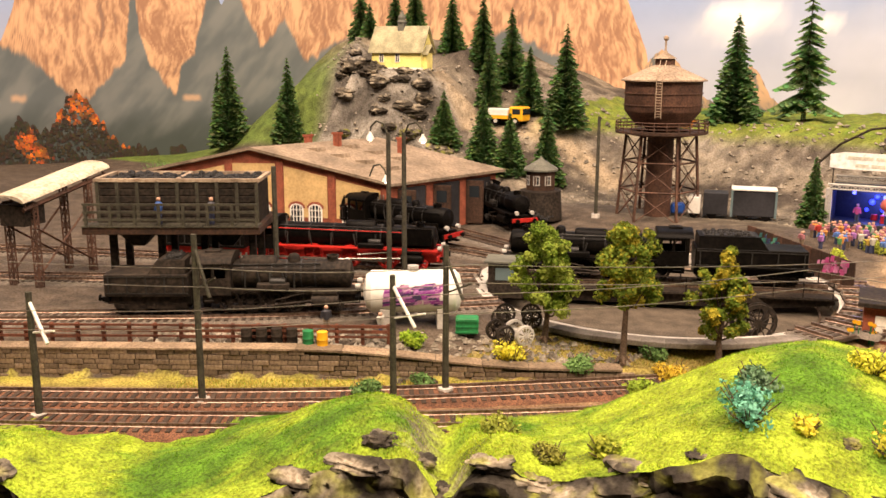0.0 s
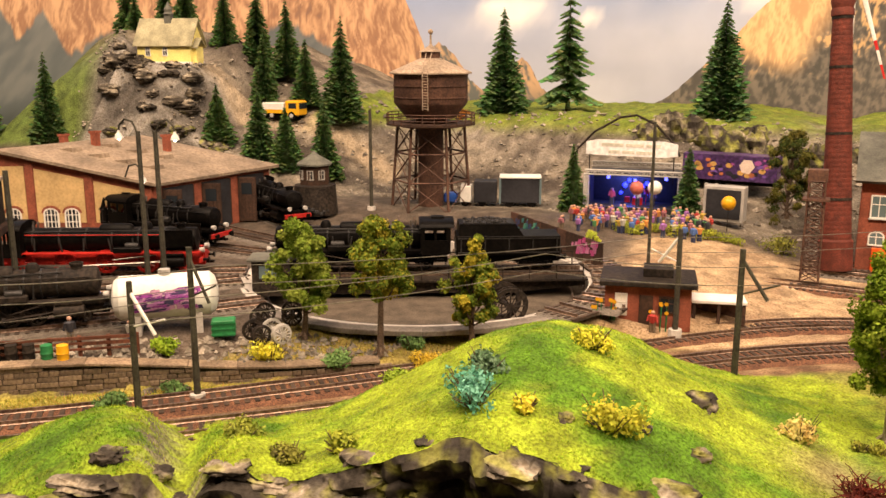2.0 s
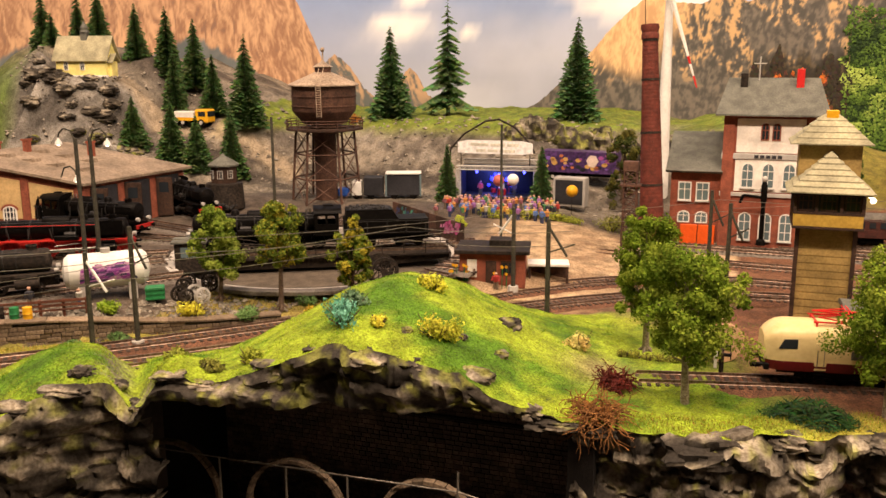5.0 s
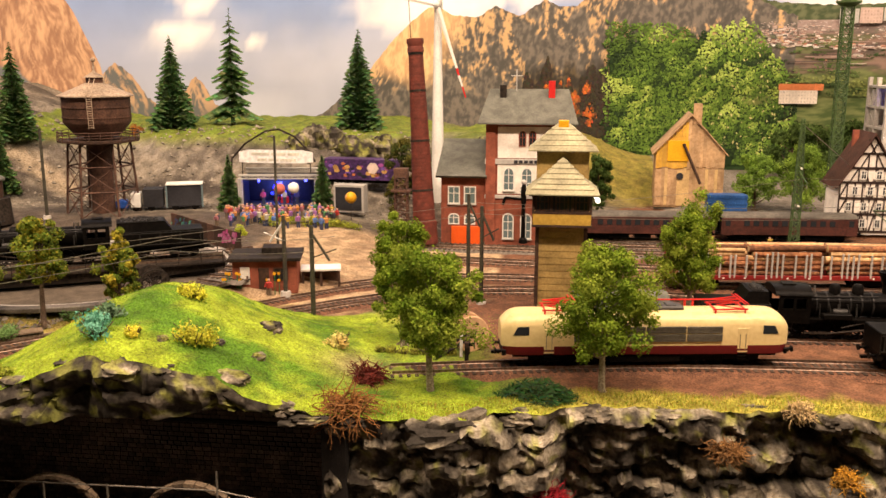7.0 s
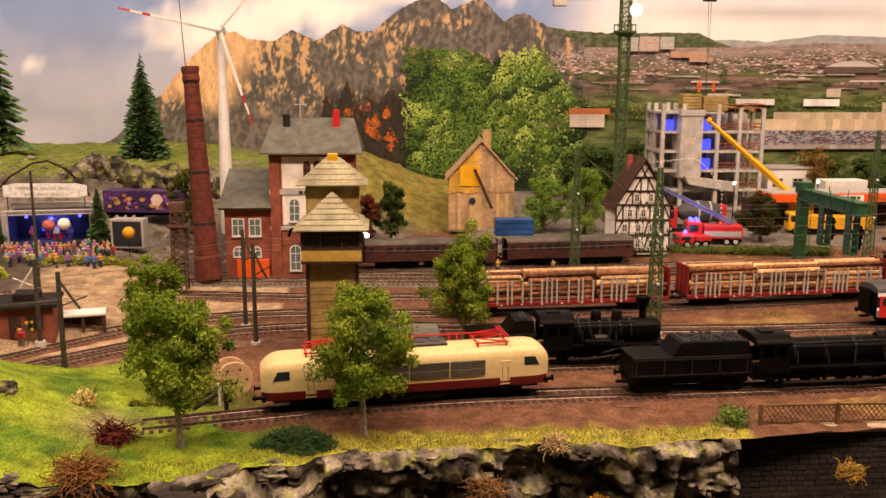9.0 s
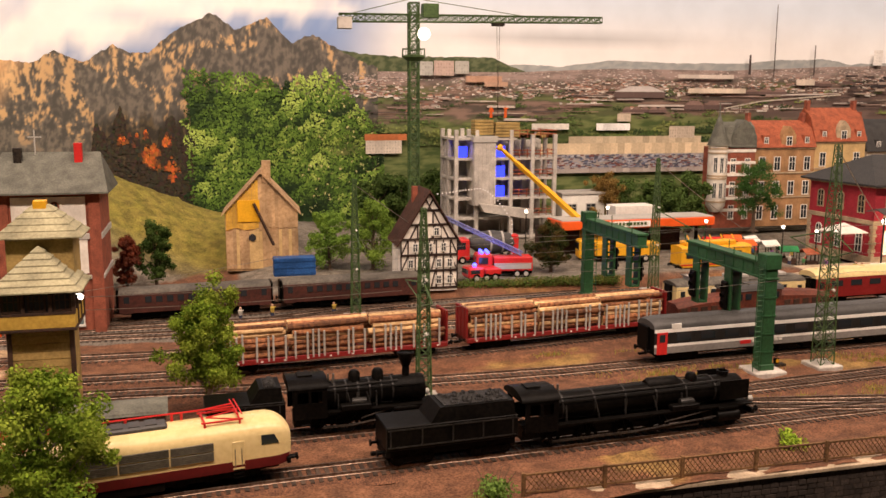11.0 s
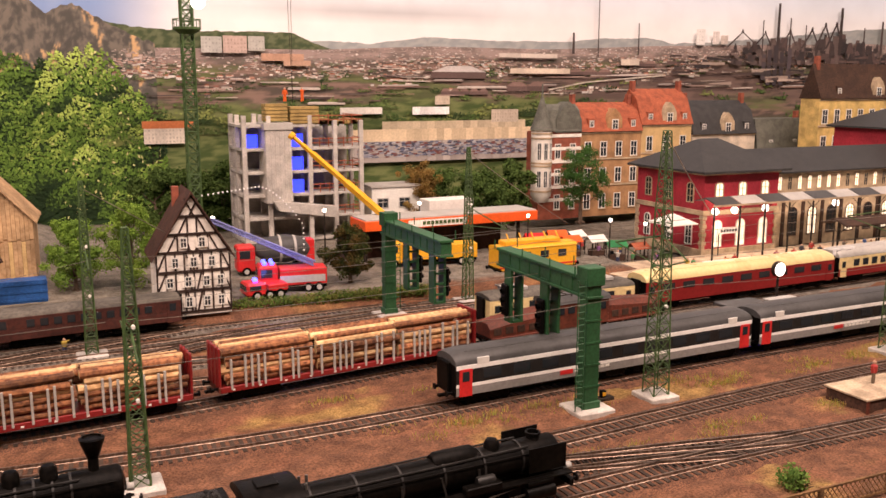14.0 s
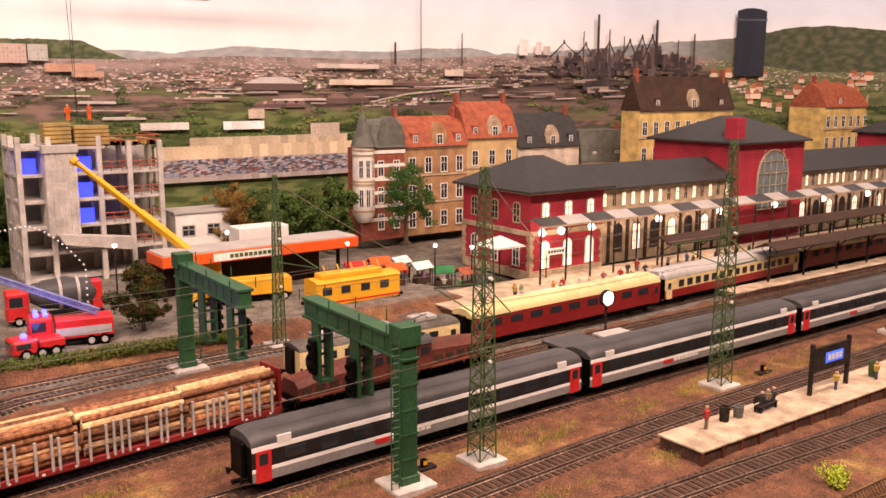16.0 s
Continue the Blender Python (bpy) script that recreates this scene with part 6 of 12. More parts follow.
for xx in (-6.6, 3.2):
    for dx in (0.0, 2.0):
        ms = Mesh()
        ms.rod((xx + dx, -1.0, 4.3), (xx + dx, 1.0, 4.3), 0.07, n=6)
        part("pantograph_bar", ms, STEEL, railcar)
    for dy in (-0.8, 0.8):
        ms = Mesh()
        ms.rod((xx, dy, 4.3), (xx + 2.0, dy, 4.6), 0.06, n=6)
        part("pantograph_arm", ms, STEEL, railcar)
coach(91.0, 37.4, RT, 2.2, "dark red express coach with cream roof", L=29.5, bands=[(1.0, 3.3, DARKRED)], roof=CREAM, nwin=9, door=DARKRED, winz=(2.3, 3.0))
coach(121.2, 39.0, RT, 2.6, "cream and dark red dining coach with grey roof", L=30, bands=[(1.0, 1.95, DARKRED), (1.95, 3.3, CREAM)], roof=LIGHTGREY, nwin=15, door=CREAM, winz=(2.15, 3.0))
coach(151.6, 39.9, RT, 0, "dark red express coach with cream roof", L=29.5, bands=[(1.0, 3.3, DARKRED)], roof=CREAM, nwin=9, door=DARKRED)
for xc, yc in ((4.6, 48.9), (22.6, 50.1)):
    coach(xc, yc, RT, 3.8, "old brown compartment coach with grey roof", L=17.4, bands=[(1.0, 1.9, OLDBROWN), (1.9, 3.1, OLDBROWN)], roof=DULLROOF, nwin=10, door=OLDBROWN, winz=(2.1, 2.8), high=3.1, bulge=0.5)


def cable_reel():
    root = thing("cable_reel", -12.9, 3.1, 0.1, 24, "large empty pale wooden cable reel beside the track end", "cable reel")
    for y0, y1 in ((-0.85, -0.6), (0.6, 0.85)):
        ms = Mesh()
        ms.lathe(0, 1.45, [(0.25, y0), (1.38, y0), (1.45, y0 + 0.06), (1.45, y1 - 0.06), (1.38, y1), (0.25, y1)], n=28, axis="y")
        part("flange", ms, REELWOOD, root)
    ms = Mesh()
    ms.lathe(0, 1.45, [(0.78, -0.6), (0.78, 0.6)], n=22, axis="y")
    part("core", ms, REELWOOD, root)
    for k in range(6):
        a = k * math.pi / 3
        ms = Mesh()
        ms.rod((0.95 * math.cos(a), -0.9, 1.45 + 0.95 * math.sin(a)), (0.95 * math.cos(a), -0.84, 1.45 + 0.95 * math.sin(a)), 0.09, n=6)
        part("bolt", ms, SOOT, root)


def buffer_stop():
    root = thing("buffer_stop", -13.1, 0.2, RT, 2, "dark steel buffer stop at the end of the track", "buffer stop")
    for s in (-1, 1):
        ms = Mesh()
        ms.beam((-1.9, s * 0.85, 0.05), (0.3, s * 0.85, 1.5), 0.2)
        part("strut", ms, SOOT, root)
        ms = Mesh()
        ms.beam((0.4, s * 0.85, -0.1), (0.4, s * 0.85, 1.6), 0.22)
        part("post", ms, SOOT, root)
        ms = Mesh()
        ms.rod((0.55, s * 0.95, 1.25), (0.95, s * 0.95, 1.25), 0.12, n=8)
        ms.rod((0.95, s * 0.95, 1.25), (1.02, s * 0.95, 1.25), 0.32, n=12)
        part("buffer", ms, BLACK, root)
    ms = Mesh()
    ms.box(0.28, 0.55, -1.4, 1.4, 1.05, 1.5, 0.03)
    part("beam", ms, DARKBROWN, root)
    ms = Mesh()
    ms.box(-0.1, 0.12, -1.15, -0.95, 0.3, 2.0, 0.03)
    part("marker", ms, WHITE, root, "pale marker board")


REELWOOD = mat("reel_wood", (0.66, 0.42, 0.24), (0.54, 0.33, 0.18), 500, 0.85, bump=0.3, stain=0.2)
cable_reel()
buffer_stop()
# engines of the shed
steam_loco(-74.4, -7.8, TZ + RT, 38.6, "weathered dark brown steam locomotive with coal tender", L=11.8, tender=6.8, drivers=4, dr=0.78, body=SOOT, under=SOOT)
steam_loco(-82.0, 6.2, TZ + RT, 27.0, "black steam locomotive with bright red wheels and frame", L=17.5, tender=8.6, drivers=4, dr=0.95, under=LOCORED, deflect=True)
steam_loco(-54.6, 19.9, TZ + 0.55, 207.6, "long black steam locomotive standing on the turntable", L=15.5, tender=9.6, drivers=5, dr=0.78)
for ox, oy, a in ((-75.4, 20.2, -1.0), (-74.4, 31.6, -32.0)):
    c, s = math.cos(radians(a)), math.sin(radians(a))
    ob = steam_loco(ox - 10.4 * c, oy - 10.4 * s, TZ + RT, a, "black steam locomotive with red buffer beam in the shed gate", L=13.0, tender=8.0, drivers=4, dr=0.8)
    ms = Mesh()
    ms.box(10.3, 10.45, -1.5, 1.5, 0.95, 1.4, 0.03)
    part("front_beam", ms, LOCORED, ob, "bright red front beam")


# ---------------------------------------------------------------- buildings
def window(root, x, z, w, h, m=Matrix(), frame=WHITE, pane=WINDOW, arch=0.0, bars=1, cross=1, deep=0.06, sill=None):
    """A window in the plane y = 0 of m, facing -y: frame, pane and bars, set proud of the wall."""
    fr = Mesh()
    t = min(0.14, w * 0.14)

    def outline(g, k=7):
        pts = [(x - w / 2 + g, z + g), (x + w / 2 - g, z + g)]
        if arch:
            for i in range(k + 1):
                a = math.pi * i / k
                pts.append((x + (w / 2 - g) * math.cos(a), z + h - arch + (arch - g) * math.sin(a)))
        else:
            pts += [(x + w / 2 - g, z + h - g), (x - w / 2 + g, z + h - g)]
        return pts

    o, i_ = outline(0), outline(t)
    n = len(o)
    vs = [(u, -deep, v) for u, v in o] + [(u, -deep, v) for u, v in i_] + [(u, 0.02, v) for u, v in o] + [(u, 0.02, v) for u, v in i_]
    fs = []
    for k in range(n):
        j = (k + 1) % n
        fs += [(k, j, n + j, n + k), (2 * n + k, k, j, 2 * n + j), (n + k, n + j, 3 * n + j, 3 * n + k)]
    fr.add(vs, fs)
    for b in range(bars):
        xx = x - w / 2 + w * (b + 1) / (bars + 1)
        fr.box(xx - t * 0.3, xx + t * 0.3, -deep * 0.9, 0, z + t, z + h - t)
    for b in range(cross):
        zz = z + h * (b + 1) / (cross + 1) + 0.1 * h * (cross == 1)
        fr.box(x - w / 2 + t, x + w / 2 - t, -deep * 0.9, 0, zz - t * 0.3, zz + t * 0.3)
    ob = part("window", fr.moved(m), frame, root)
    pn = Mesh()
    pn.add([(u, -deep * 0.35, v) for u, v in i_], [tuple(range(n))])
    part("pane", pn.moved(m), pane, ob)
    if sill:
        sl = Mesh()
        sl.box(x - w / 2 - 0.08, x + w / 2 + 0.08, -deep - 0.1, 0.02, z - 0.13, z - 0.01, 0.02)
        part("sill", sl.moved(m), sill, ob)
    return ob


def side(x, y, rz):
    return pose(x, y, 0, 0, 0, rz)


def hip_roof(x0, x1, y0, y1, z0, z1, inset, over=0.4, thick=0.18):
    ms = Mesh()
    x0, x1, y0, y1 = x0 - over, x1 + over, y0 - over, y1 + over
    ym = (y0 + y1) / 2
    ms.add([(x0, y0, z0), (x1, y0, z0), (x1, y1, z0), (x0, y1, z0), (x0 + inset, ym, z1), (x1 - inset, ym, z1),
            (x0, y0, z0 - thick), (x1, y0, z0 - thick), (x1, y1, z0 - thick), (x0, y1, z0 - thick)],
           [(0, 1, 5, 4), (1, 2, 5), (2, 3, 4, 5), (3, 0, 4), (6, 7, 1, 0), (7, 8, 2, 1), (8, 9, 3, 2), (9, 6, 0, 3), (9, 8, 7, 6)])
    return ms


def gable_roof(x0, x1, y0, y1, z0, z1, axis="x", over=0.4, thick=0.2):
    """Ridge along axis; z0 at the wall heads, z1 at the ridge."""
    ms = Mesh()
    if axis == "x":
        ym = (y0 + y1) / 2
        dz = (z1 - z0) / (ym - y0) * over
        prof = [(y0 - over, z0 - dz), (ym, z1), (y1 + over, z0 - dz), (y1 + over, z0 - dz + thick), (ym, z1 + thick * 1.3), (y0 - over, z0 - dz + thick)]
        return ms.prism(prof, x0 - over, x1 + over, "x")
    xm = (x0 + x1) / 2
    dz = (z1 - z0) / (xm - x0) * over
    prof = [(x0 - over, z0 - dz), (xm, z1), (x1 + over, z0 - dz), (x1 + over, z0 - dz + thick), (xm, z1 + thick * 1.3), (x0 - over, z0 - dz + thick)]
    return ms.prism(prof, y0 - over, y1 + over, "y")


def gable_body(x0, x1, y0, y1, z0, z1, z2, axis="y"):
    """Walls under a gable roof whose ridge runs along axis."""
    ms = Mesh()
    if axis == "y":
        return ms.prism([(x0, z0), (x1, z0), (x1, z1), ((x0 + x1) / 2, z2), (x0, z1)], y0, y1, "y")
    return ms.prism([(y0, z0), (y1, z0), (y1, z1), ((y0 + y1) / 2, z2), (y0, z1)], x0, x1, "x")


# --- engine shed: facade along its local x, gates on its right end
def engine_shed():
    root = thing("engine_shed", -84.6, 21.4, 1.7, 26, "brick and ochre engine shed with low felt roof", "building")
    W, D = 30.0, 17.0           # facade runs to -W, gates on the face x = 0
    e, pk = 5.7, 9.0
    ms = Mesh()
    ms.prism([(-W, 0), (0, 0), (0, e), (-W / 2, pk), (-W, e)], 0, D, "y")
    part("brick_wall", ms, BRICK, root)
    for i in range(5):
        x0, x1 = -W + 0.8 + i * 5.82, -W + 5.6 + i * 5.82
        q = Mesh()
        za, zb = e - 0.9 + (pk - e) * (1 - abs((x0 + W / 2) / (W / 2))), e - 0.9 + (pk - e) * (1 - abs((x1 + W / 2) / (W / 2)))
        q.prism([(x0, 1.9), (x1, 1.9), (x1, zb), (x0, za)], -0.08, 0.05, "y")
        part("plaster_field", q, OCHRE, root, "ochre plaster panel")
        for xx in (x0 + 1.4, x0 + 3.5):
            window(root, xx, 1.3, 1.5, 2.1, side(0, -0.1, 0), WHITE, WINDOW, arch=0.5, bars=3, cross=2)
            q = Mesh()
            ring = []
            for k in range(9):
                a = math.pi * k / 8
                ring.append((xx + 0.95 * math.cos(a), 2.9 + 0.75 * math.sin(a)))
            for k in range(8, -1, -1):
                a = math.pi * k / 8
                ring.append((xx + 0.75 * math.cos(a), 2.9 + 0.5 * math.sin(a)))
            q.prism(ring, -0.16, 0, "y")
            part("brick_arch", q, BRICK, root)
    for i in range(6):
        q = Mesh()
        xx = -W + 0.35 + i * 5.82
        top = e - 0.3 + (pk - e) * (1 - abs((xx + W / 2) / (W / 2)))
        q.box(xx - 0.35, xx + 0.35, -0.2, 0.05, 0, top, 0.03)
        part("pilaster", q, BRICK, root)
    roof = Mesh()
    ov = 0.7
    for a, b in ((-W - ov, -W / 2), (-W / 2, ov)):
        za = pk + 0.05 if a == -W / 2 else e + 0.05 - ov * (pk - e) / (W / 2)
        zb = pk + 0.05 if b == -W / 2 else e + 0.05 - ov * (pk - e) / (W / 2)
        roof.prism([(a, za), (b, zb), (b, zb + 0.3), (a, za + 0.3)], -ov, D + ov, "y")
    part("roof", roof, ROOFFELT, root, "worn brown roofing felt")
    for i in range(7):
        q = Mesh()
        xx, yy = -12.2 + (i % 4) * 2.8, 5.0 + (i // 4) * 5
        zz = e + (pk - e) * (1 - abs((xx + W / 2) / (W / 2))) + 0.3
        q.prism([(xx - 0.8, zz - 0.2), (xx + 0.8, zz - 0.45), (xx + 0.5, zz + 0.35), (xx - 0.8, zz + 0.25)], yy - 0.6, yy + 0.6, "y")
        part("roof_light", q, ROOFFELT, root)
    for xx, yy, hh in ((-13, 9, 1.9), (-8.5, 13, 2.2), (-19, 12, 1.8)):
        q = Mesh()
        zz = e + (pk - e) * (1 - abs((xx + W / 2) / (W / 2)))
        q.box(xx - 0.3, xx + 0.3, yy - 0.3, yy + 0.3, zz, zz + hh, 0.04)
        q.box(xx - 0.38, xx + 0.38, yy - 0.38, yy + 0.38, zz + hh - 0.25, zz + hh)
        part("smoke_vent", q, BRICK, root)
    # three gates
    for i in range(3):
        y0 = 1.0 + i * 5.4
        # The shed is solid: a black sheet imitates the unlit inside of each gate.
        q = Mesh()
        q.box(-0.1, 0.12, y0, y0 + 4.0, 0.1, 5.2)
        part("gate_black_sheet", q, INK, root, "black sheet standing for the shaded inside of the gateway")
        for s, ang in ((0, 0), (1, 0)):
            if i == 1 and s == 1:
                pass
            q = Mesh()
            q.box(0, 0.16, 0, 1.95, 0.15, 5.1, 0.02)
            for k in range(5):
                q.box(0.16, 0.2, 0.05 + k * 0.39, 0.38 + k * 0.39, 0.2, 5.0)
            turn = pose(0.14, y0, 0, 0, 0, -92) if s == 0 else pose(0.14, y0 + 4.0, 0, 0, 0, 180 - 88)
            leaf = part("gate_leaf", q.moved(turn @ (Matrix() if s == 0 else Matrix.Scale(1, 4))), DARKBROWN, root, "open brown plank gate")
            pn = Mesh()
            pn.box(-0.03, 0.22, 0.4, 1.55, 3.2, 4.5)
            part("pane", pn.moved(turn), WINDOW, leaf)
    skew = Matrix(((1, 0.53, 0, 0), (0, 0.85, 0, 0), (0, 0, 1, 0), (0, 0, 0, 1)))
    for ob in root.children_recursive:
        ob.data.transform(skew)
    return root


engine_shed()


def water_tower(x, y, z):
    root = thing("water_tower", x, y, z, 0, "rusty brown railway water tower on a lattice frame", "water tower")
    ms = Mesh()
    ms.lathe(0, 0, [(2.9, 10.6), (4.15, 12.1), (4.3, 12.35), (4.3, 15.6), (4.4, 15.7)], n=32)
    for zz in (12.9, 14.2, 15.5):
        ms.lathe(0, 0, [(4.42, zz), (4.42, zz + 0.12)], n=32)
    part("tank", ms, RUST, root, "brown riveted tank")
    ms = Mesh()
    ms.lathe(0, 0, [(4.85, 15.6), (4.85, 15.75), (1.3, 17.3), (1.25, 17.35)], n=16)
    part("roof", ms, RUSTLIGHT, root, "pale rusty sheet roof")
    ms = Mesh()
    ms.lathe(0, 0, [(1.1, 17.2), (1.1, 18.1)], n=12)
    part("lantern", ms, RUST, root)
    ms = Mesh()
    ms.lathe(0, 0, [(1.4, 18.05), (0.3, 18.7), (0.13, 19.0), (0.11, 20.0), (0.3, 20.2), (0.3, 20.4), (0.1, 20.6)], n=14)
    part("finial", ms, RUSTLIGHT, root)
    ms = Mesh()
    ms.lathe(0, 0, [(5.2, 9.75), (5.2, 10.0), (3.0, 10.0), (3.0, 9.75)], n=28)
    part("gallery", ms, DARKBROWN, root)
    ms = Mesh()
    for i in range(24):
        a = 2 * math.pi * i / 24
        b = 2 * math.pi * (i + 1) / 24
        p, q = (5.15 * math.cos(a), 5.15 * math.sin(a)), (5.15 * math.cos(b), 5.15 * math.sin(b))
        ms.rod((*p, 10), (*p, 11.1), 0.06, n=4)
        for zz in (10.4, 10.75, 11.1):
            ms.rod((*p, zz), (*q, zz), 0.06, n=4)
    part("railing", ms, RUST, root)
    ms = Mesh()
    ms.lathe(0, 0, [(1.5, -0.4), (1.5, 9.8), (2.6, 11.3)], n=20)
    part("riser_pipe", ms, RUST, root)
    legs = []
    for i in range(6):
        a = 2 * math.pi * (i + 0.35) / 6
        ms = Mesh()
        p, q = (4.7 * math.cos(a), 4.7 * math.sin(a), -0.4), (3.9 * math.cos(a), 3.9 * math.sin(a), 9.8)
        ms.beam(p, q, 0.26)
        part("leg", ms, RUST, root)
        legs.append((p, q))
    for k in range(6):
        (p, q), (r, s) = legs[k], legs[(k + 1) % 6]
        ms = Mesh()
        for u0, u1 in ((0.03, 0.36), (0.36, 0.68), (0.68, 0.98)):
            a0, a1 = Vector(p).lerp(Vector(q), u0), Vector(p).lerp(Vector(q), u1)
            b0, b1 = Vector(r).lerp(Vector(s), u0), Vector(r).lerp(Vector(s), u1)
            ms.beam(tuple(a0), tuple(b1), 0.1)
            ms.beam(tuple(b0), tuple(a1), 0.1)
            ms.beam(tuple(a1), tuple(b1), 0.16)
        part("brace", ms, RUST, root)
    ms = Mesh()
    for s in (-0.3, 0.3):
        ms.rod((s, -4.6, 11.6), (s, -4.9, 15.9), 0.05, n=4)
        ms.rod((s, -4.9, 15.9), (s, -1.6, 17.9), 0.05, n=4)
    for k in range(14):
        ms.rod((-0.3, -4.62 - k * 0.02, 11.8 + k * 0.3), (0.3, -4.62 - k * 0.02, 11.8 + k * 0.3), 0.04, n=4)
    part("ladder", ms.moved(pose(0, 0, 0, 0, 0, 18)), RUSTLIGHT, root)
    return root


water_tower(-66.6, 48.0, 2.4)


def small_tank():
    root = thing("water_tank_house", -77.4, 39.6, 2.5, 30, "small octagonal tank house on a dark coal stage", "hut")
    ms = Mesh()
    ms.lathe(0, 0, [(2.6, -0.3), (2.4, 3.0), (1.9, 3.1)], n=16)
    part("base", ms, SOOT, root)
    ms = Mesh()
    ms.lathe(0, 0, [(1.75, 3.0), (1.75, 5.4)], n=8)
    part("wall", ms, DARKBROWN, root)
    ms = Mesh()
    ms.lathe(0, 0, [(2.1, 5.3), (2.1, 5.5), (0.3, 6.6), (0.1, 6.9)], n=8)
    part("roof", ms, SLATE, root)
    for a in (-60, -15, 30):
        window(root, 0, 3.7, 0.75, 1.1, pose(0, 0, 0, 0, 0, a) @ pose(0, -1.66, 0), LIGHTGREY)
    ms = Mesh()
    for k in range(240):
        a, r = RNG.uniform(0, 6.28), RNG.uniform(1.5, 5.5)
        ms.ball(r * math.cos(a) - 2, r * math.sin(a) * 0.8, max(0, 1.7 - r * 0.3) + RNG.uniform(0, 0.3), RNG.uniform(0.2, 0.45), 4)
    solid("coal_heap", ms, COAL, "heap of black coal beside the tank house", "coal", kind="stuff", at=(-78.5, 38.6, 2.4))


small_tank()


def chapel():
    root = thing("chapel", -111.4, 55.2, 19.0, 15, "small yellow chapel with grey-green roof and turret", "chapel")
    ms = gable_body(-4.0, 4.0, -1.9, 2.3, -0.6, 2.9, 5.6, "x")
    part("wall", ms, YELLOWPL, root, "pale yellow plaster walls")
    part("roof", gable_roof(-4.0, 4.0, -1.9, 2.3, 2.9, 5.9, "x", 0.45), SHINGLE, root, "olive grey shingle roof")
    ms = Mesh()
    ms.box(-4.06, 4.06, -1.96, 2.36, -0.6, 0.15)
    part("plinth", ms, PLASTER, root)
    for xx in (-2.4, 0.2):
        window(root, xx, 0.9, 0.75, 1.3, side(0, -1.92, 0), WHITE, WINDOW, arch=0.35)
    ms = Mesh()
    ms.box(3.2, 4.6, -1.2, 0.9, -0.6, 2.2, 0.04)
    part("porch", ms, YELLOWPL, root)
    ms = gable_roof(3.3, 4.7, -1.3, 1.0, 2.2, 3.2, "x", 0.25)
    part("porch_roof", ms, SHINGLE, root)
    ms = Mesh()
    ms.box(-0.5, 0.5, -0.3, 0.7, 5.4, 6.7, 0.03)
    ms.lathe(0, 0.2, [(0.75, 6.7), (0.55, 7.0), (0.62, 7.4), (0.3, 7.9), (0.08, 8.4)], n=10)
    part("turret", ms, SLATE, root, "grey onion-capped turret")


chapel()


PARAPET = mat("yellow_boards", (0.62, 0.40, 0.07), (0.5, 0.31, 0.05), 400, 0.75, bump=0.3, stain=0.2)


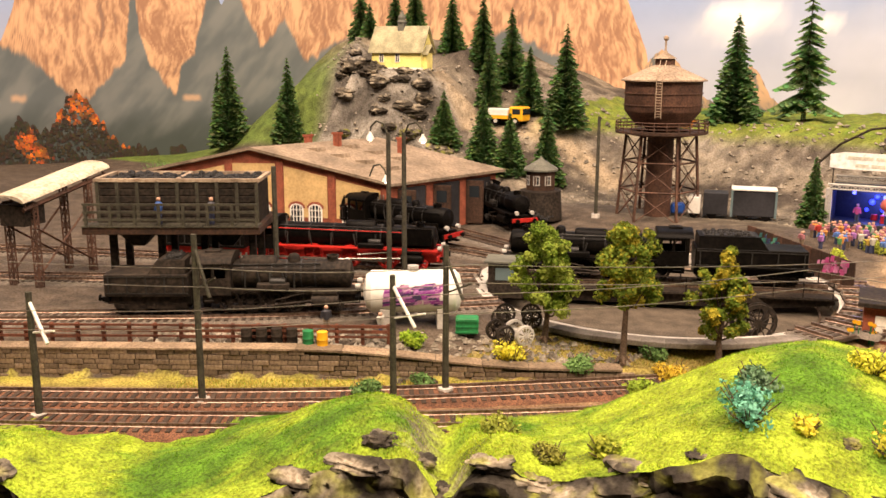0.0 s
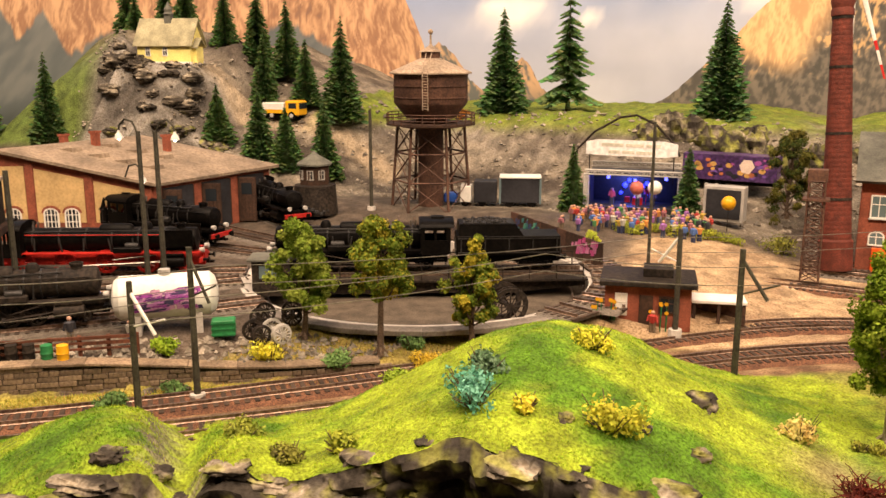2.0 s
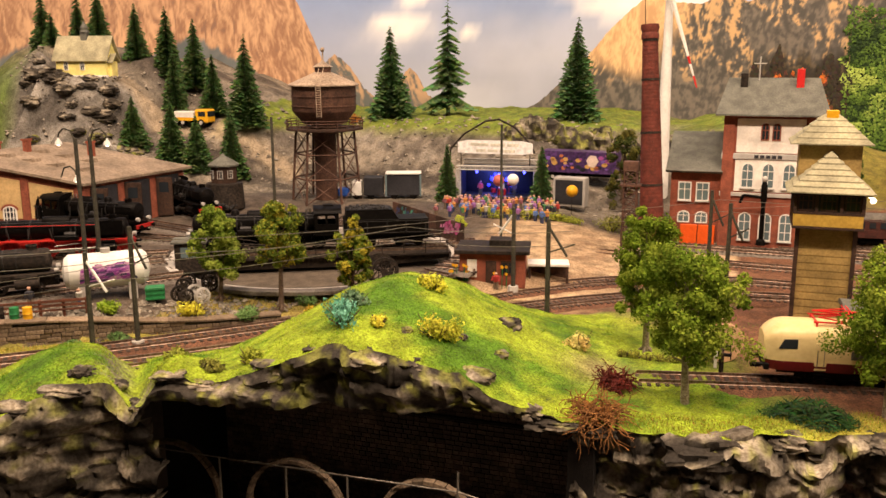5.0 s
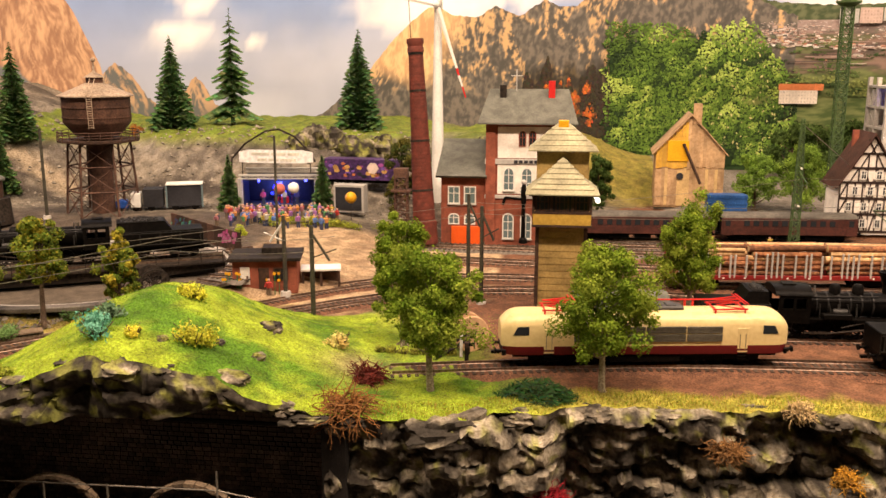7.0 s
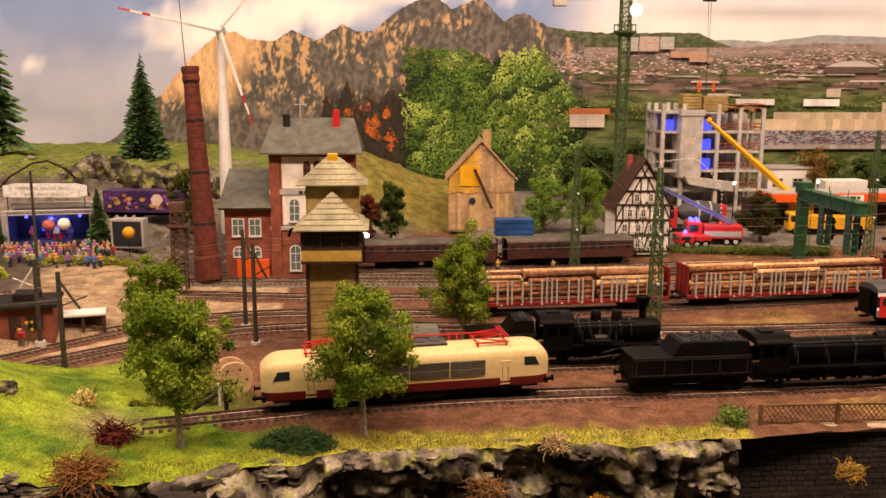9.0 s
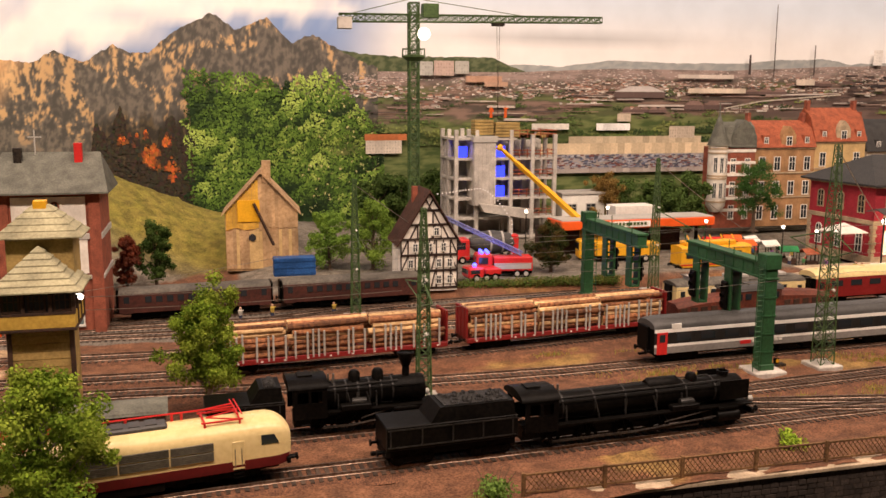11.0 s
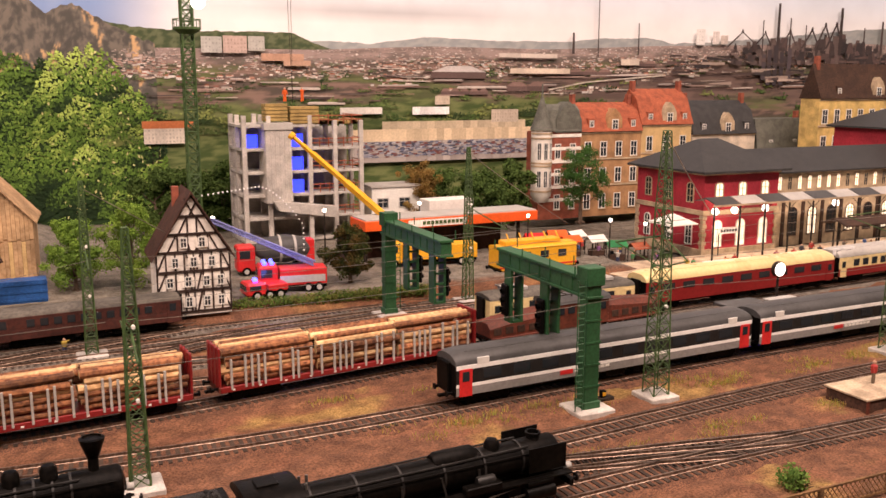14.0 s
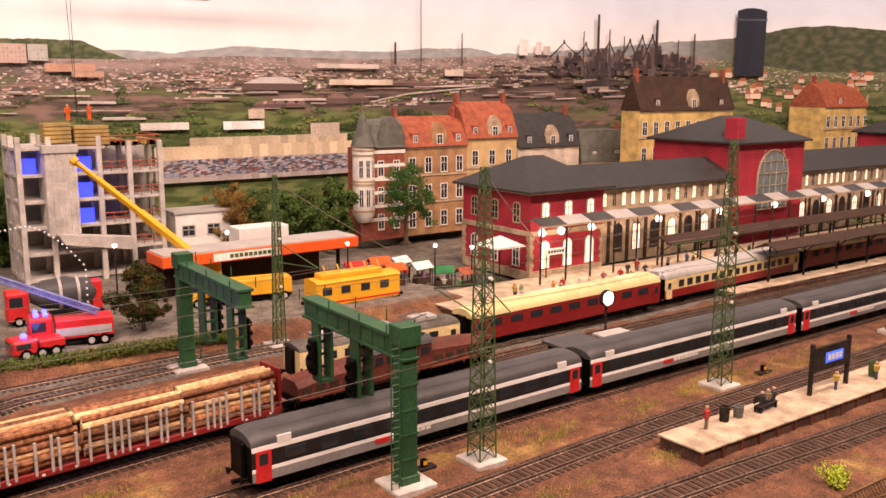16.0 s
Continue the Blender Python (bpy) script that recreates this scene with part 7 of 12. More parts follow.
def signal_box():
    root = thing("signal_box", -5.7, 14.6, -0.1, 0, "tall olive timber signal box with pale shingle roofs", "signal box")
    ms = Mesh()
    ms.box(-2.05, 2.05, -1.7, 2.2, 0, 8.6, 0.04)
    part("shaft", ms, BOXWOOD, root)
    for k in range(14):
        ms = Mesh()
        ms.box(-2.1, 2.1, -1.76, -1.7, 0.3 + k * 0.6, 0.84 + k * 0.6)
        part("board", ms, BOXWOOD, root)
    ms = Mesh()
    for s in (-1, 1):
        ms.box(s * 2.1 - 0.16, s * 2.1 + 0.16, -1.85, -1.53, 0, 8.6)
    part("corner_post", ms, DARKBROWN, root)
    ms = Mesh()
    ms.box(-2.6, 2.6, -2.7, 2.5, 8.55, 8.75, 0.03)
    part("cabin_floor", ms, DARKBROWN, root)
    ms = Mesh()
    ms.box(-2.5, 2.5, -2.6, 2.4, 8.75, 9.8, 0.03)
    part("cabin_panel", ms, PARAPET, root, "ochre boarded parapet")
    ms = Mesh()
    ms.box(-2.3, 2.3, -2.4, 2.2, 9.8, 11.4)
    part("cabin_glazing", ms, WINDOW, root)
    ms = Mesh()
    for xx in (-2.45, -0.9, 0.9, 2.45):
        ms.box(xx - 0.12, xx + 0.12, -2.6, -2.36, 9.8, 11.5)
    for yy in (-1.0, 0.6, 2.2):
        for s in (-1, 1):
            ms.box(s * 2.45 - 0.14, s * 2.45 + 0.14, yy - 0.12, yy + 0.12, 8.75, 11.5)
    ms.box(-2.55, 2.55, -2.62, -2.4, 9.72, 9.9)
    part("cabin_posts", ms, DARKBROWN, root)
    for xx in (-1.7, 0.0, 1.7):
        window(root, xx, 9.95, 1.2, 1.35, side(0, -2.42, 0), DARKBROWN, WINDOW, bars=2, cross=1)
    ms = Mesh()
    for i in range(4):
        ms.box(-2.9 + 0.05, 2.9, -3.05, 2.0, 11.3, 11.42)
    part("eave_board", ms, DARKBROWN, root)
    # lower roof in overlapping courses
    for k in range(7):
        u0, u1 = k / 7, (k + 1) / 7 + 0.03
        a, b = 3.1 * (1 - u0) , 3.1 * (1 - u1)
        ms = Mesh()
        z0, z1 = 11.42 + 2.9 * u0, 11.42 + 2.9 * u1
        yc = -0.4
        fr = lambda r, z: [(-r, yc - r * 0.9, z), (r, yc - r * 0.9, z), (r, yc + r * 0.9, z), (-r, yc + r * 0.9, z)]
        ms.loft([fr(a + 0.06, z0), fr(a + 0.06, z0 + 0.1), fr(max(0.03, b), z1)])
        part("shingle_course", ms, SHINGLE, root)
    ms = Mesh()
    ms.box(-2.3, 2.3, 0.2, 3.6, 11.2, 14.9, 0.03)
    part("upper_storey", ms, BOXWOOD, root)
    for k in range(5):
        u0, u1 = k / 5, (k + 1) / 5 + 0.03
        r0, r1 = 1 - u0 * 0.80, 1 - u1 * 0.80
        ms = Mesh()
        z0, z1 = 14.9 + 2.2 * u0, 14.9 + 2.2 * u1
        fr = lambda r, z: [(-3.05 * r, 1.9 - 2.4 * r, z), (3.05 * r, 1.9 - 2.4 * r, z), (3.05 * r, 1.9 + 2.4 * r, z), (-3.05 * r, 1.9 + 2.4 * r, z)]
        ms.loft([fr(r0, z0), fr(r0, z0 + 0.1), fr(r1, z1)])
        part("shingle_course", ms, SHINGLE, root)
    ms = Mesh()
    ms.box(-0.45, 0.45, 1.2, 2.1, 15.6, 17.5, 0.03)
    part("roof_vent", ms, YELLOW, root, "yellow roof vent")
    ms = Mesh()
    ms.rod((2.7, -2.6, 11.2), (3.0, -2.8, 11.2), 0.05, n=5)
    ms.ball(3.0, -2.8, 11.0, 0.22, 8)
    part("lamp", ms, LAMPGLOW, root)


signal_box()


def yard_station():
    root = thing("station_building", -9.7, 44.4, 0.0, 0, "brick and white plaster railway house with grey hipped roof", "building")
    ms = Mesh()
    ms.box(-5.0, 5.0, 0, 9.0, -0.3, 15.3)
    part("tower_wall", ms, BRICK, root)
    for z0, z1 in ((6.6, 10.2), (11.0, 14.8)):
        ms = Mesh()
        ms.box(-3.6, 3.6, -0.08, 0.05, z0, z1, 0.02)
        part("plaster_field", ms, PLASTER, root, "white plaster field")
    ms = Mesh()
    ms.box(-5.15, 5.15, -0.18, 9.1, 10.25, 10.9, 0.04)
    ms.box(-5.15, 5.15, -0.18, 9.1, 6.0, 6.45, 0.04)
    part("string_course", ms, LIGHTGREY, root)
    ms = Mesh()
    for i in range(5):
        ms.box(-1.6 + i * 0.62, -1.15 + i * 0.62, -0.24, -0.15, 10.4, 10.75)
    part("name_lettering", ms, INK, root)
    for s in (-1, 1):
        ms = Mesh()
        ms.box(s * 4.45 - 0.6, s * 4.45 + 0.6, -0.2, 0.05, -0.3, 15.2, 0.04)
        part("pilaster", ms, BRICK, root)
    for xx in (-2.2, 0.0, 2.2):
        for z0, h, a in ((1.0, 3.2, 0.6), (7.0, 2.9, 0.8)):
            window(root, xx, z0, 1.4, h, side(0, -0.1, 0), WHITE, glass_blue, arch=a, bars=1, cross=2, sill=LIGHTGREY)
    for xx in (-0.6, 0.6):
        window(root, xx, 12.4, 0.9, 1.9, side(0, -0.1, 0), BRICK, WINDOW, arch=0.4)
    part("roof", hip_roof(-5.0, 5.0, 0, 9.0, 15.3, 19.2, 1.1, 1.0), SLATE, root, "grey-green slate roof")
    for xx, hh, m in ((-3.2, 1.4, SOOT), (2.8, 1.9, REDPAINT)):
        ms = Mesh()
        ms.box(xx - 0.4, xx + 0.4, 3.0, 3.8, 17.3, 18.3 + hh, 0.04)
        part("chimney", ms, m, root)
    ms = Mesh()
    ms.rod((-1.6, 4.2, 18.8), (-1.6, 4.2, 21.6), 0.08, n=6)
    ms.rod((-2.3, 4.2, 20.8), (-0.9, 4.2, 20.8), 0.06, n=6)
    part("weather_vane", ms, LIGHTGREY, root)
    # low wing
    ms = Mesh()
    ms.box(-10.6, -5.0, 0.4, 8.0, -0.3, 8.7)
    part("wing_wall", ms, BRICK, root)
    ms = Mesh()
    ms.prism([(-0.3, 8.5), (8.6, 12.3), (8.6, 12.6), (-0.5, 8.75)], -11.2, -4.9, "x")
    part("wing_roof", ms, SLATE, root)
    for xx in (-9.0, -7.0):
        window(root, xx, 5.2, 1.5, 2.2, side(0, 0.32, 0), WHITE, glass_blue, sill=LIGHTGREY)
        window(root, xx, 2.6, 1.4, 1.4, side(0, 0.32, 0), WHITE, glass_blue, arch=0.5)
    for x0 in (-9.3, -7.3):
        ms = Mesh()
        ms.box(x0, x0 + 1.9, 0.12, 0.34, -0.1, 2.4, 0.04)
        for k in range(1, 4):
            ms.box(x0 + 0.475 * k - 0.03, x0 + 0.475 * k + 0.03, 0.07, 0.13, 0.05, 2.3)
        part("door", ms, ORANGE, root, "orange boarded door leaf")


glass_blue = glass("pale_window", (0.12, 0.17, 0.18), 0.1)
yard_station()


def brick_chimney():
    root = thing("factory_chimney", -22.0, 42.5, 1.0, 0, "tall round red brick factory chimney", "chimney")
    m = pose(0, 0, 0, -4.5, -3.4, 0)
    ms = Mesh()
    prof = [(1.55, -0.5), (1.55, 2.2), (1.37, 2.4)]
    for k in range(46):
        r = 1.36 - 0.5 * (k * 0.44) / 20.2
        prof += [(r, 2.42 + k * 0.44), (r + 0.014, 2.47 + k * 0.44), (r + 0.01, 2.75 + k * 0.44)]
    ms.lathe(0, 0, prof + [(0.86, 22.66), (1.0, 22.7), (1.0, 23.2), (0.9, 23.4), (1.05, 23.9), (1.0, 24.3), (0.6, 24.3), (0.6, 22)], n=28)
    part("shaft", ms.moved(m), CHIMBRICK, root)
    for zz in (22.4, 18, 12, 6):
        ms = Mesh()
        r = 1.42 - 0.5 * (zz - 2.4) / 20.2
        ms.lathe(0, 0, [(r, zz), (r, zz + 0.25)], n=24)
        part("iron_band", ms.moved(m), SOOT, root)
    ms = Mesh()
    ms.rod((-0.5, 0, 23), (-0.55, 0, 32), 0.05, n=5)
    part("lightning_rod", ms.moved(m), SOOT, root)


brick_chimney()


def wind_turbine():
    root = thing("wind_turbine", -23.2, 64.0, 6.0, 0, "white wind turbine with red-banded blades", "wind turbine")
    ms = Mesh()
    ms.lathe(0, 0, [(1.0, -4), (0.95, 0), (0.48, 24)], n=20)
    part("tower", ms, WHITE, root)
    ms = Mesh()
    ms.box(-0.5, 0.5, -1.0, 1.6, 23.7, 24.9, 0.15)
    part("nacelle", ms, WHITE, root)
    ms = Mesh()
    ms.lathe(0, 24.3, [(0.1, -1.7), (0.4, -1.5), (0.5, -1.0)], n=14, axis="y")
    part("hub", ms, WHITE, root)
    for ang in (-72, 48, 168):
        a = radians(ang)
        d, n = Vector((math.cos(a), 0, math.sin(a))), Vector((-math.sin(a), 0, math.cos(a)))
        c = Vector((0, -1.3, 24.3))

        def stretch(u0, u1, m, name):
            ms = Mesh()
            rings = []
            for k in range(5):
                u = u0 + (u1 - u0) * k / 4
                w = 0.42 * (1 - 0.72 * u)
                p = c + d * (13.4 * u)
                rings.append([tuple(p + n * w * 0.9), tuple(p + Vector((0, 0.1 * (1 - u), 0))), tuple(p - n * w * 0.7), tuple(p - Vector((0, 0.12 * (1 - u), 0)))])
            ms.loft(rings)
            return part(name, ms, m, root)

        stretch(0.03, 0.68, WHITE, "blade")
        stretch(0.68, 0.76, REDPAINT, "blade_band")
        stretch(0.76, 0.88, WHITE, "blade")
        stretch(0.88, 1.0, REDPAINT, "blade_band")


wind_turbine()


def barn():
    root = thing("wooden_barn", 13.4, 70.0, 1.6, -4, "tall weathered ochre timber barn with patched gable", "barn")
    body = mat("barn_boards", (0.56, 0.37, 0.20), (0.42, 0.26, 0.13), 300, 0.85, bump=0.4, rand=0.12)
    gold = mat("golden_panel", (0.72, 0.42, 0.06), (0.6, 0.33, 0.05), 300, 0.7, bump=0.2, rand=0.1)
    ms = gable_body(-4.9, 4.9, 0, 7.5, -0.3, 8.0, 13.2, "y")
    part("wall", ms, body, root)
    for i in range(22):
        x = -4.8 + i * 0.445
        top = 8.0 + (4.9 - abs(x + 0.2)) * 1.02
        split = 5.6 + RNG.uniform(-0.2, 0.2)
        for z0, z1 in ((0, split), (split + 0.05, top)):
            ms = Mesh()
            ms.box(x, x + 0.42, -0.12 - RNG.uniform(0, 0.08), 0, z0, z1 - RNG.uniform(0, 0.25))
            part("plank", ms, (gold if i < 10 and z1 > 6 else body) if z0 else (OCHRE if RNG.random() < 0.25 else body), root)
    ms = Mesh()
    ms.box(-3.2, -0.2, -0.3, 0, 6.6, 9.6, 0.02)
    part("patch", ms, YELLOW, root, "yellow painted boarding")
    part("roof", gable_roof(-4.9, 4.9, 0, 7.5, 8.0, 13.3, "y", 0.5), body, root)
    ms = Mesh()
    ms.lathe(-1.3, 4.4, [(0.5, -0.35), (0.5, -0.2)], n=16, axis="y")
    part("round_window", ms, INK, root)
    ms = Mesh()
    ms.beam((-1.0, -0.5, 9.2), (1.6, -1.2, 3.4), 0.3)
    part("leaning_beam", ms, DARKBROWN, root)
    ms = Mesh()
    ms.box(0.2, 1.4, -0.25, 0.8, 12.0, 15.0, 0.03)
    part("chimney", ms, body, root)


barn()


def half_timbered():
    root = thing("half_timbered_house", 32.8, 51.6, 1.6, -1, "white half-timbered gabled house with brown tile roof", "house")
    ms = gable_body(-3.6, 3.6, 0, 6.0, -0.4, 6.2, 12.0, "y")
    part("wall", ms, PLASTER, root, "white plaster walls")
    part("roof", gable_roof(-3.6, 3.6, 0, 6.0, 6.2, 12.1, "y", 0.5), mat("brown_tiles", (0.10, 0.045, 0.03), (0.05, 0.024, 0.018), 900, 0.85, bump=0.7), root, "dark brown tiled roof")
    beams = Mesh()

    def half(z):
        return 3.6 if z < 6.2 else 3.6 * (12.0 - z) / 5.8

    def beam(p, q, w=0.16):
        m = Mesh()
        (x0, z0), (x1, z1) = p, q
        d = Vector((x1 - x0, 0, z1 - z0)).normalized()
        n = Vector((-d.z, 0, d.x)) * w / 2
        a, b = Vector((x0, 0, z0)), Vector((x1, 0, z1))
        f = [a + n, b + n, b - n, a - n]
        m.add([(v.x, -0.1, v.z) for v in f] + [(v.x, 0.02, v.z) for v in f], [(0, 1, 2, 3), (0, 4, 5, 1), (1, 5, 6, 2), (2, 6, 7, 3), (3, 7, 4, 0)])
        part("timber", m, TIMBER, root)

    floors = (0.0, 2.2, 4.2, 6.2, 8.0, 9.8)
    for z in floors:
        beam((-half(z), z), (half(z), z), 0.28)
    for a, b in zip(floors, floors[1:] + (11.6,)):
        h = half(b)
        n = max(1, int(h * 2 / 0.9))
        for i in range(n + 1):
            x = -h + 2 * h * i / n
            if b <= 6.2 or abs(x) < h:
                beam((x, a), (x, b))
        for s in (-1, 1):
            beam((s * h, a), (s * (h - 0.9), b), 0.17)
            beam((s * 0.25, a), (s * 0.75, b), 0.17) if b < 8.5 else None
    for s in (-1, 1):
        beam((s * 3.6, 6.2), (0, 12.0), 0.3)
    for z, xs in ((0.5, (-2.4, -0.6, 1.2, 2.6)), (2.6, (-2.4, -0.6, 1.2, 2.6)), (4.6, (-1.8, 0, 1.8)), (6.6, (-0.9, 0.9))):
        for k, x in enumerate(xs):
            w = window(root, x, z, 0.72, 1.1, side(0, -0.1, 0), WHITE, WINDOW, bars=1, cross=1)
            if (k + int(z)) % 2:
                for s in (-1, 1):
                    q = Mesh()
                    q.box(x + s * 0.5 - 0.1, x + s * 0.5 + 0.1, -0.16, -0.1, z, z + 1.0)
                    part("shutter", q, PLASTER if k % 2 else BROWN, root)
    for x, y in ((-0.9, 4.6),):
        ms = Mesh()
        ms.box(x - 0.35, x + 0.35, y - 0.35, y + 0.35, 9.6, 12.4, 0.03)
        part("chimney", ms, BRICK, root)


half_timbered()


def construction_site():
    root = thing("building_shell", 54.3, 86.0, 1.7, 0, "grey concrete building shell under construction", "building")
    for k in range(6):
        z = 0.2 + k * 3.3
        ms = Mesh()
        x1 = 9.2 if k < 5 else 2.0
        ms.box(-8.6, x1, 0.3, 9.5, z, z + 0.4, 0.03)
        part("floor_slab", ms, CONCRETE, root)
    for xx in (-8.3, -4.8, 1.2, 5.0, 9.0):
        for yy in (0.5, 5.0, 9.2):
            ms = Mesh()
            ms.box(xx - 0.32, xx + 0.32, yy - 0.32, yy + 0.32, 0, 17.6 if xx > 3 else 18.4, 0.04)
            part("column", ms, CONCRETE, root)
    ms = Mesh()
    ms.box(-5.6, -1.8, -0.8, 3.4, 6.0, 17.3, 0.05)
    part("stair_core", ms, CONCRETE, root)
    ms = Mesh()
    ms.box(-5.8, -1.6, -1.0, 3.5, 16.4, 17.4, 0.04)
    part("core_cap", ms, LIGHTGREY, root)
    for i in range(6):
        ms = Mesh()
        ms.box(-5.5 + i * 0.66, -5.2 + i * 0.66, -0.9, -0.78, 6.2, 16.3)
        part("core_rib", ms, CONCRETE, root)
    ms = Mesh()
    ms.prism([(-4.8, 6.4), (4.4, 5.2), (4.4, 3.6), (-4.0, 5.0)], -1.6, 0.3, "y")
    part("canopy", ms, CONCRETE, root, "slanting concrete canopy")
    ms = Mesh()
    ms.box(0.5, 1.1, -1.2, -0.6, 0, 4.2)
    part("canopy_post", ms, CONCRETE, root)
    for x0, x1, z0 in ((-5.2, -2.0, 17.6), (-1.6, 2.6, 17.2)):
        for r in range(5):
            ms = Mesh()
            ms.box(x0, x1, 0.2, 2.6, z0 + r * 0.5, z0 + r * 0.5 + 0.42, 0.04)
            part("timber_pack", ms, BOXWOOD, root, "stacked tan boards")
    for x, z in ((-1.4, 7.3), (-1.4, 10.6), (-1.4, 13.9), (-8.0, 13.9)):
        ms = Mesh()
        ms.box(x, x + 1.8, 1.2, 1.5, z, z + 1.8)
        part("work_light", ms, BLUEGLOW, root, "blue glowing site light")
    for k in range(1, 6):
        z = 0.6 + k * 3.3
        ms = Mesh()
        for zz in (0.6, 1.2):
            ms.rod((1.4, 0.25, z + zz), (9.0, 0.25, z + zz), 0.07, n=5)
            ms.rod((9.2, 0.3, z + zz), (9.2, 9.2, z + zz), 0.07, n=5)
        for xx in (2.6, 4.0, 6.3, 7.6):
            ms.rod((xx, 0.25, z), (xx, 0.25, z + 1.4), 0.07, n=5)
        part("guard_rail", ms, TILEROOF, root, "reddish guard rail")
    ms = Mesh()
    for k in range(14):
        x = 2 + RNG.uniform(0, 6.5)
        ms.box(x, x + RNG.uniform(0.5, 1.6), 1, 4 + RNG.uniform(0, 3), 17.0, 17.3 + RNG.uniform(0, 0.6))
    part("formwork", ms, BOXWOOD, root)
    ms = Mesh()
    ms.box(-8.5, 9.0, 7.0, 7.3, 0, 16.5)
    part("rear_wall", ms, CONCRETE, root)
    # white site office beside it
    r2 = thing("site_office", 69.5, 88.0, 1.7, 0, "white flat-roofed site office", "building")
    ms = Mesh()
    ms.box(-4.0, 4.0, 0, 5, 0, 7.2, 0.05)
    part("wall", ms, WHITE, r2)
    for x in (-2.2, 1.4):
        window(r2, x, 4.0, 1.9, 1.6, side(0, -0.02, 0), LIGHTGREY)
    ms = Mesh()
    ms.box(-4.2, 4.2, -0.2, 5.2, 7.2, 7.5)
    part("roof", ms, LIGHTGREY, r2)


construction_site()


def lattice(ms, p, q, w0, w1, bays, bar=0.1, thin=0.07):
    """A square lattice mast from p to q."""
    p, q = Vector(p), Vector(q)
    d = (q - p).normalized()
    a = d.cross(Vector((0, 1, 0))) if abs(d.y) < 0.9 else d.cross(Vector((1, 0, 0)))
    a.normalize()
    b = d.cross(a)
    prev = None
    for k in range(bays + 1):
        c = p.lerp(q, k / bays)
        w = (w0 + (w1 - w0) * k / bays) / 2
        cur = [c + a * w * s + b * w * t for s, t in ((-1, -1), (1, -1), (1, 1), (-1, 1))]
        if prev:
            for i in range(4):
                j = (i + 1) % 4
                ms.beam(tuple(prev[i]), tuple(cur[i]), bar)
                ms.beam(tuple(prev[i]), tuple(cur[j]), thin)
                ms.beam(tuple(prev[j]), tuple(cur[i]), thin)
                ms.beam(tuple(cur[i]), tuple(cur[j]), thin)
        prev = cur
    return ms


def tower_crane():
    root = thing("tower_crane", 39.2, 88.0, 1.7, 0, "green lattice tower crane with lit floodlight", "crane")
    ms = lattice(Mesh(), (0, 0, 0), (0, 0, 38.5), 1.5, 1.5, 26, 0.18, 0.11)
    part("mast", ms, GREENMAST, root)
    ms = lattice(Mesh(), (-12.0, 0, 35.9), (32.5, 0, 36.6), 1.2, 0.9, 32, 0.16, 0.1)
    part("jib", ms, GREENMAST, root)
    ms = Mesh()
    ms.lathe(0, 0, [(1.0, 29.4), (1.9, 30.0), (1.9, 30.3), (1.0, 30.4)], n=12)
    for k in range(10):
        a = k * 0.628
        ms.rod((1.85 * math.cos(a), 1.85 * math.sin(a), 30.3), (1.85 * math.cos(a), 1.85 * math.sin(a), 31.4), 0.06, n=4)
        ms.rod((1.85 * math.cos(a), 1.85 * math.sin(a), 31.3), (1.85 * math.cos(a + 0.628), 1.85 * math.sin(a + 0.628), 31.3), 0.06, n=4)
    part("platform", ms, GREENMAST, root)
    ms = Mesh()
    ms.box(-12.2, -10.0, -0.8, 0.8, 34.2, 36.0, 0.08)
    part("counterweight", ms, CONCRETE, root)
    ms = Mesh()
    ms.box(1.4, 4.0, -0.9, 0.9, 36.2, 38.4, 0.08)
    part("machine_house", ms, GREENMAST, root)
    ms = Mesh()
    ms.ball(1.4, -1.3, 33.6, 1.0, 12)
    part("floodlight", ms, LAMPGLOW, root, "bright white floodlight")
    ms = Mesh()
    for x in (14.0, 14.5):
        ms.rod((x, 0, 35.8), (14.3, -0.3, 20.0), 0.035, n=4)
    ms.box(13.2, 15.2, -0.5, 0.5, 35.2, 35.8)
    part("hoist_rope", ms, SOOT, root)
    ms = Mesh()
    ms.rod((-10, 0, 36.6), (0, 0, 39.2), 0.06, n=4)
    ms.rod((0, 0, 39.2), (18, 0, 37.0), 0.06, n=4)
    part("stay", ms, GREENMAST, root)


tower_crane()


def lattice_mast(x, y, z, h, w=1.6, arm=None, label="green lattice overhead line mast on a concrete foot"):
    root = thing("catenary_mast", x, y, z, 0, label, "mast", "overhead line masts")
    ms = Mesh()
    ms.box(-1.35, 1.35, -1.35, 1.35, -0.2, 0.35, 0.08)
    part("foot", ms, CONCRETE, root, "pale concrete foot")
    ms = lattice(Mesh(), (0, 0, 0.3), (0, 0, h * 0.72), w, w * 0.62, 13, 0.11, 0.055)
    ms = lattice(ms, (0, 0, h * 0.72), (0, 0, h), w * 0.62, w * 0.3, 8, 0.09, 0.045)
    part("lattice", ms, GREENMAST, root)
    if arm:
        ms = Mesh()
        for dy in arm:
            ms.beam((0, 0, h * 0.62), (0, dy, h * 0.55), 0.1)
            ms.beam((0, 0, h * 0.5), (0, dy, h * 0.55), 0.08)
        part("bracket", ms, GREENMAST, root)
    for zz in (0.45, 0.8):
        ms = Mesh()
        ms.rod((0.1, -w * 0.35, h * zz * 0.8), (0.1, -w * 0.35 - 0.3, h * zz * 0.8), 0.12, n=8)
        part("insulator", ms, WHITE, root)
    return root


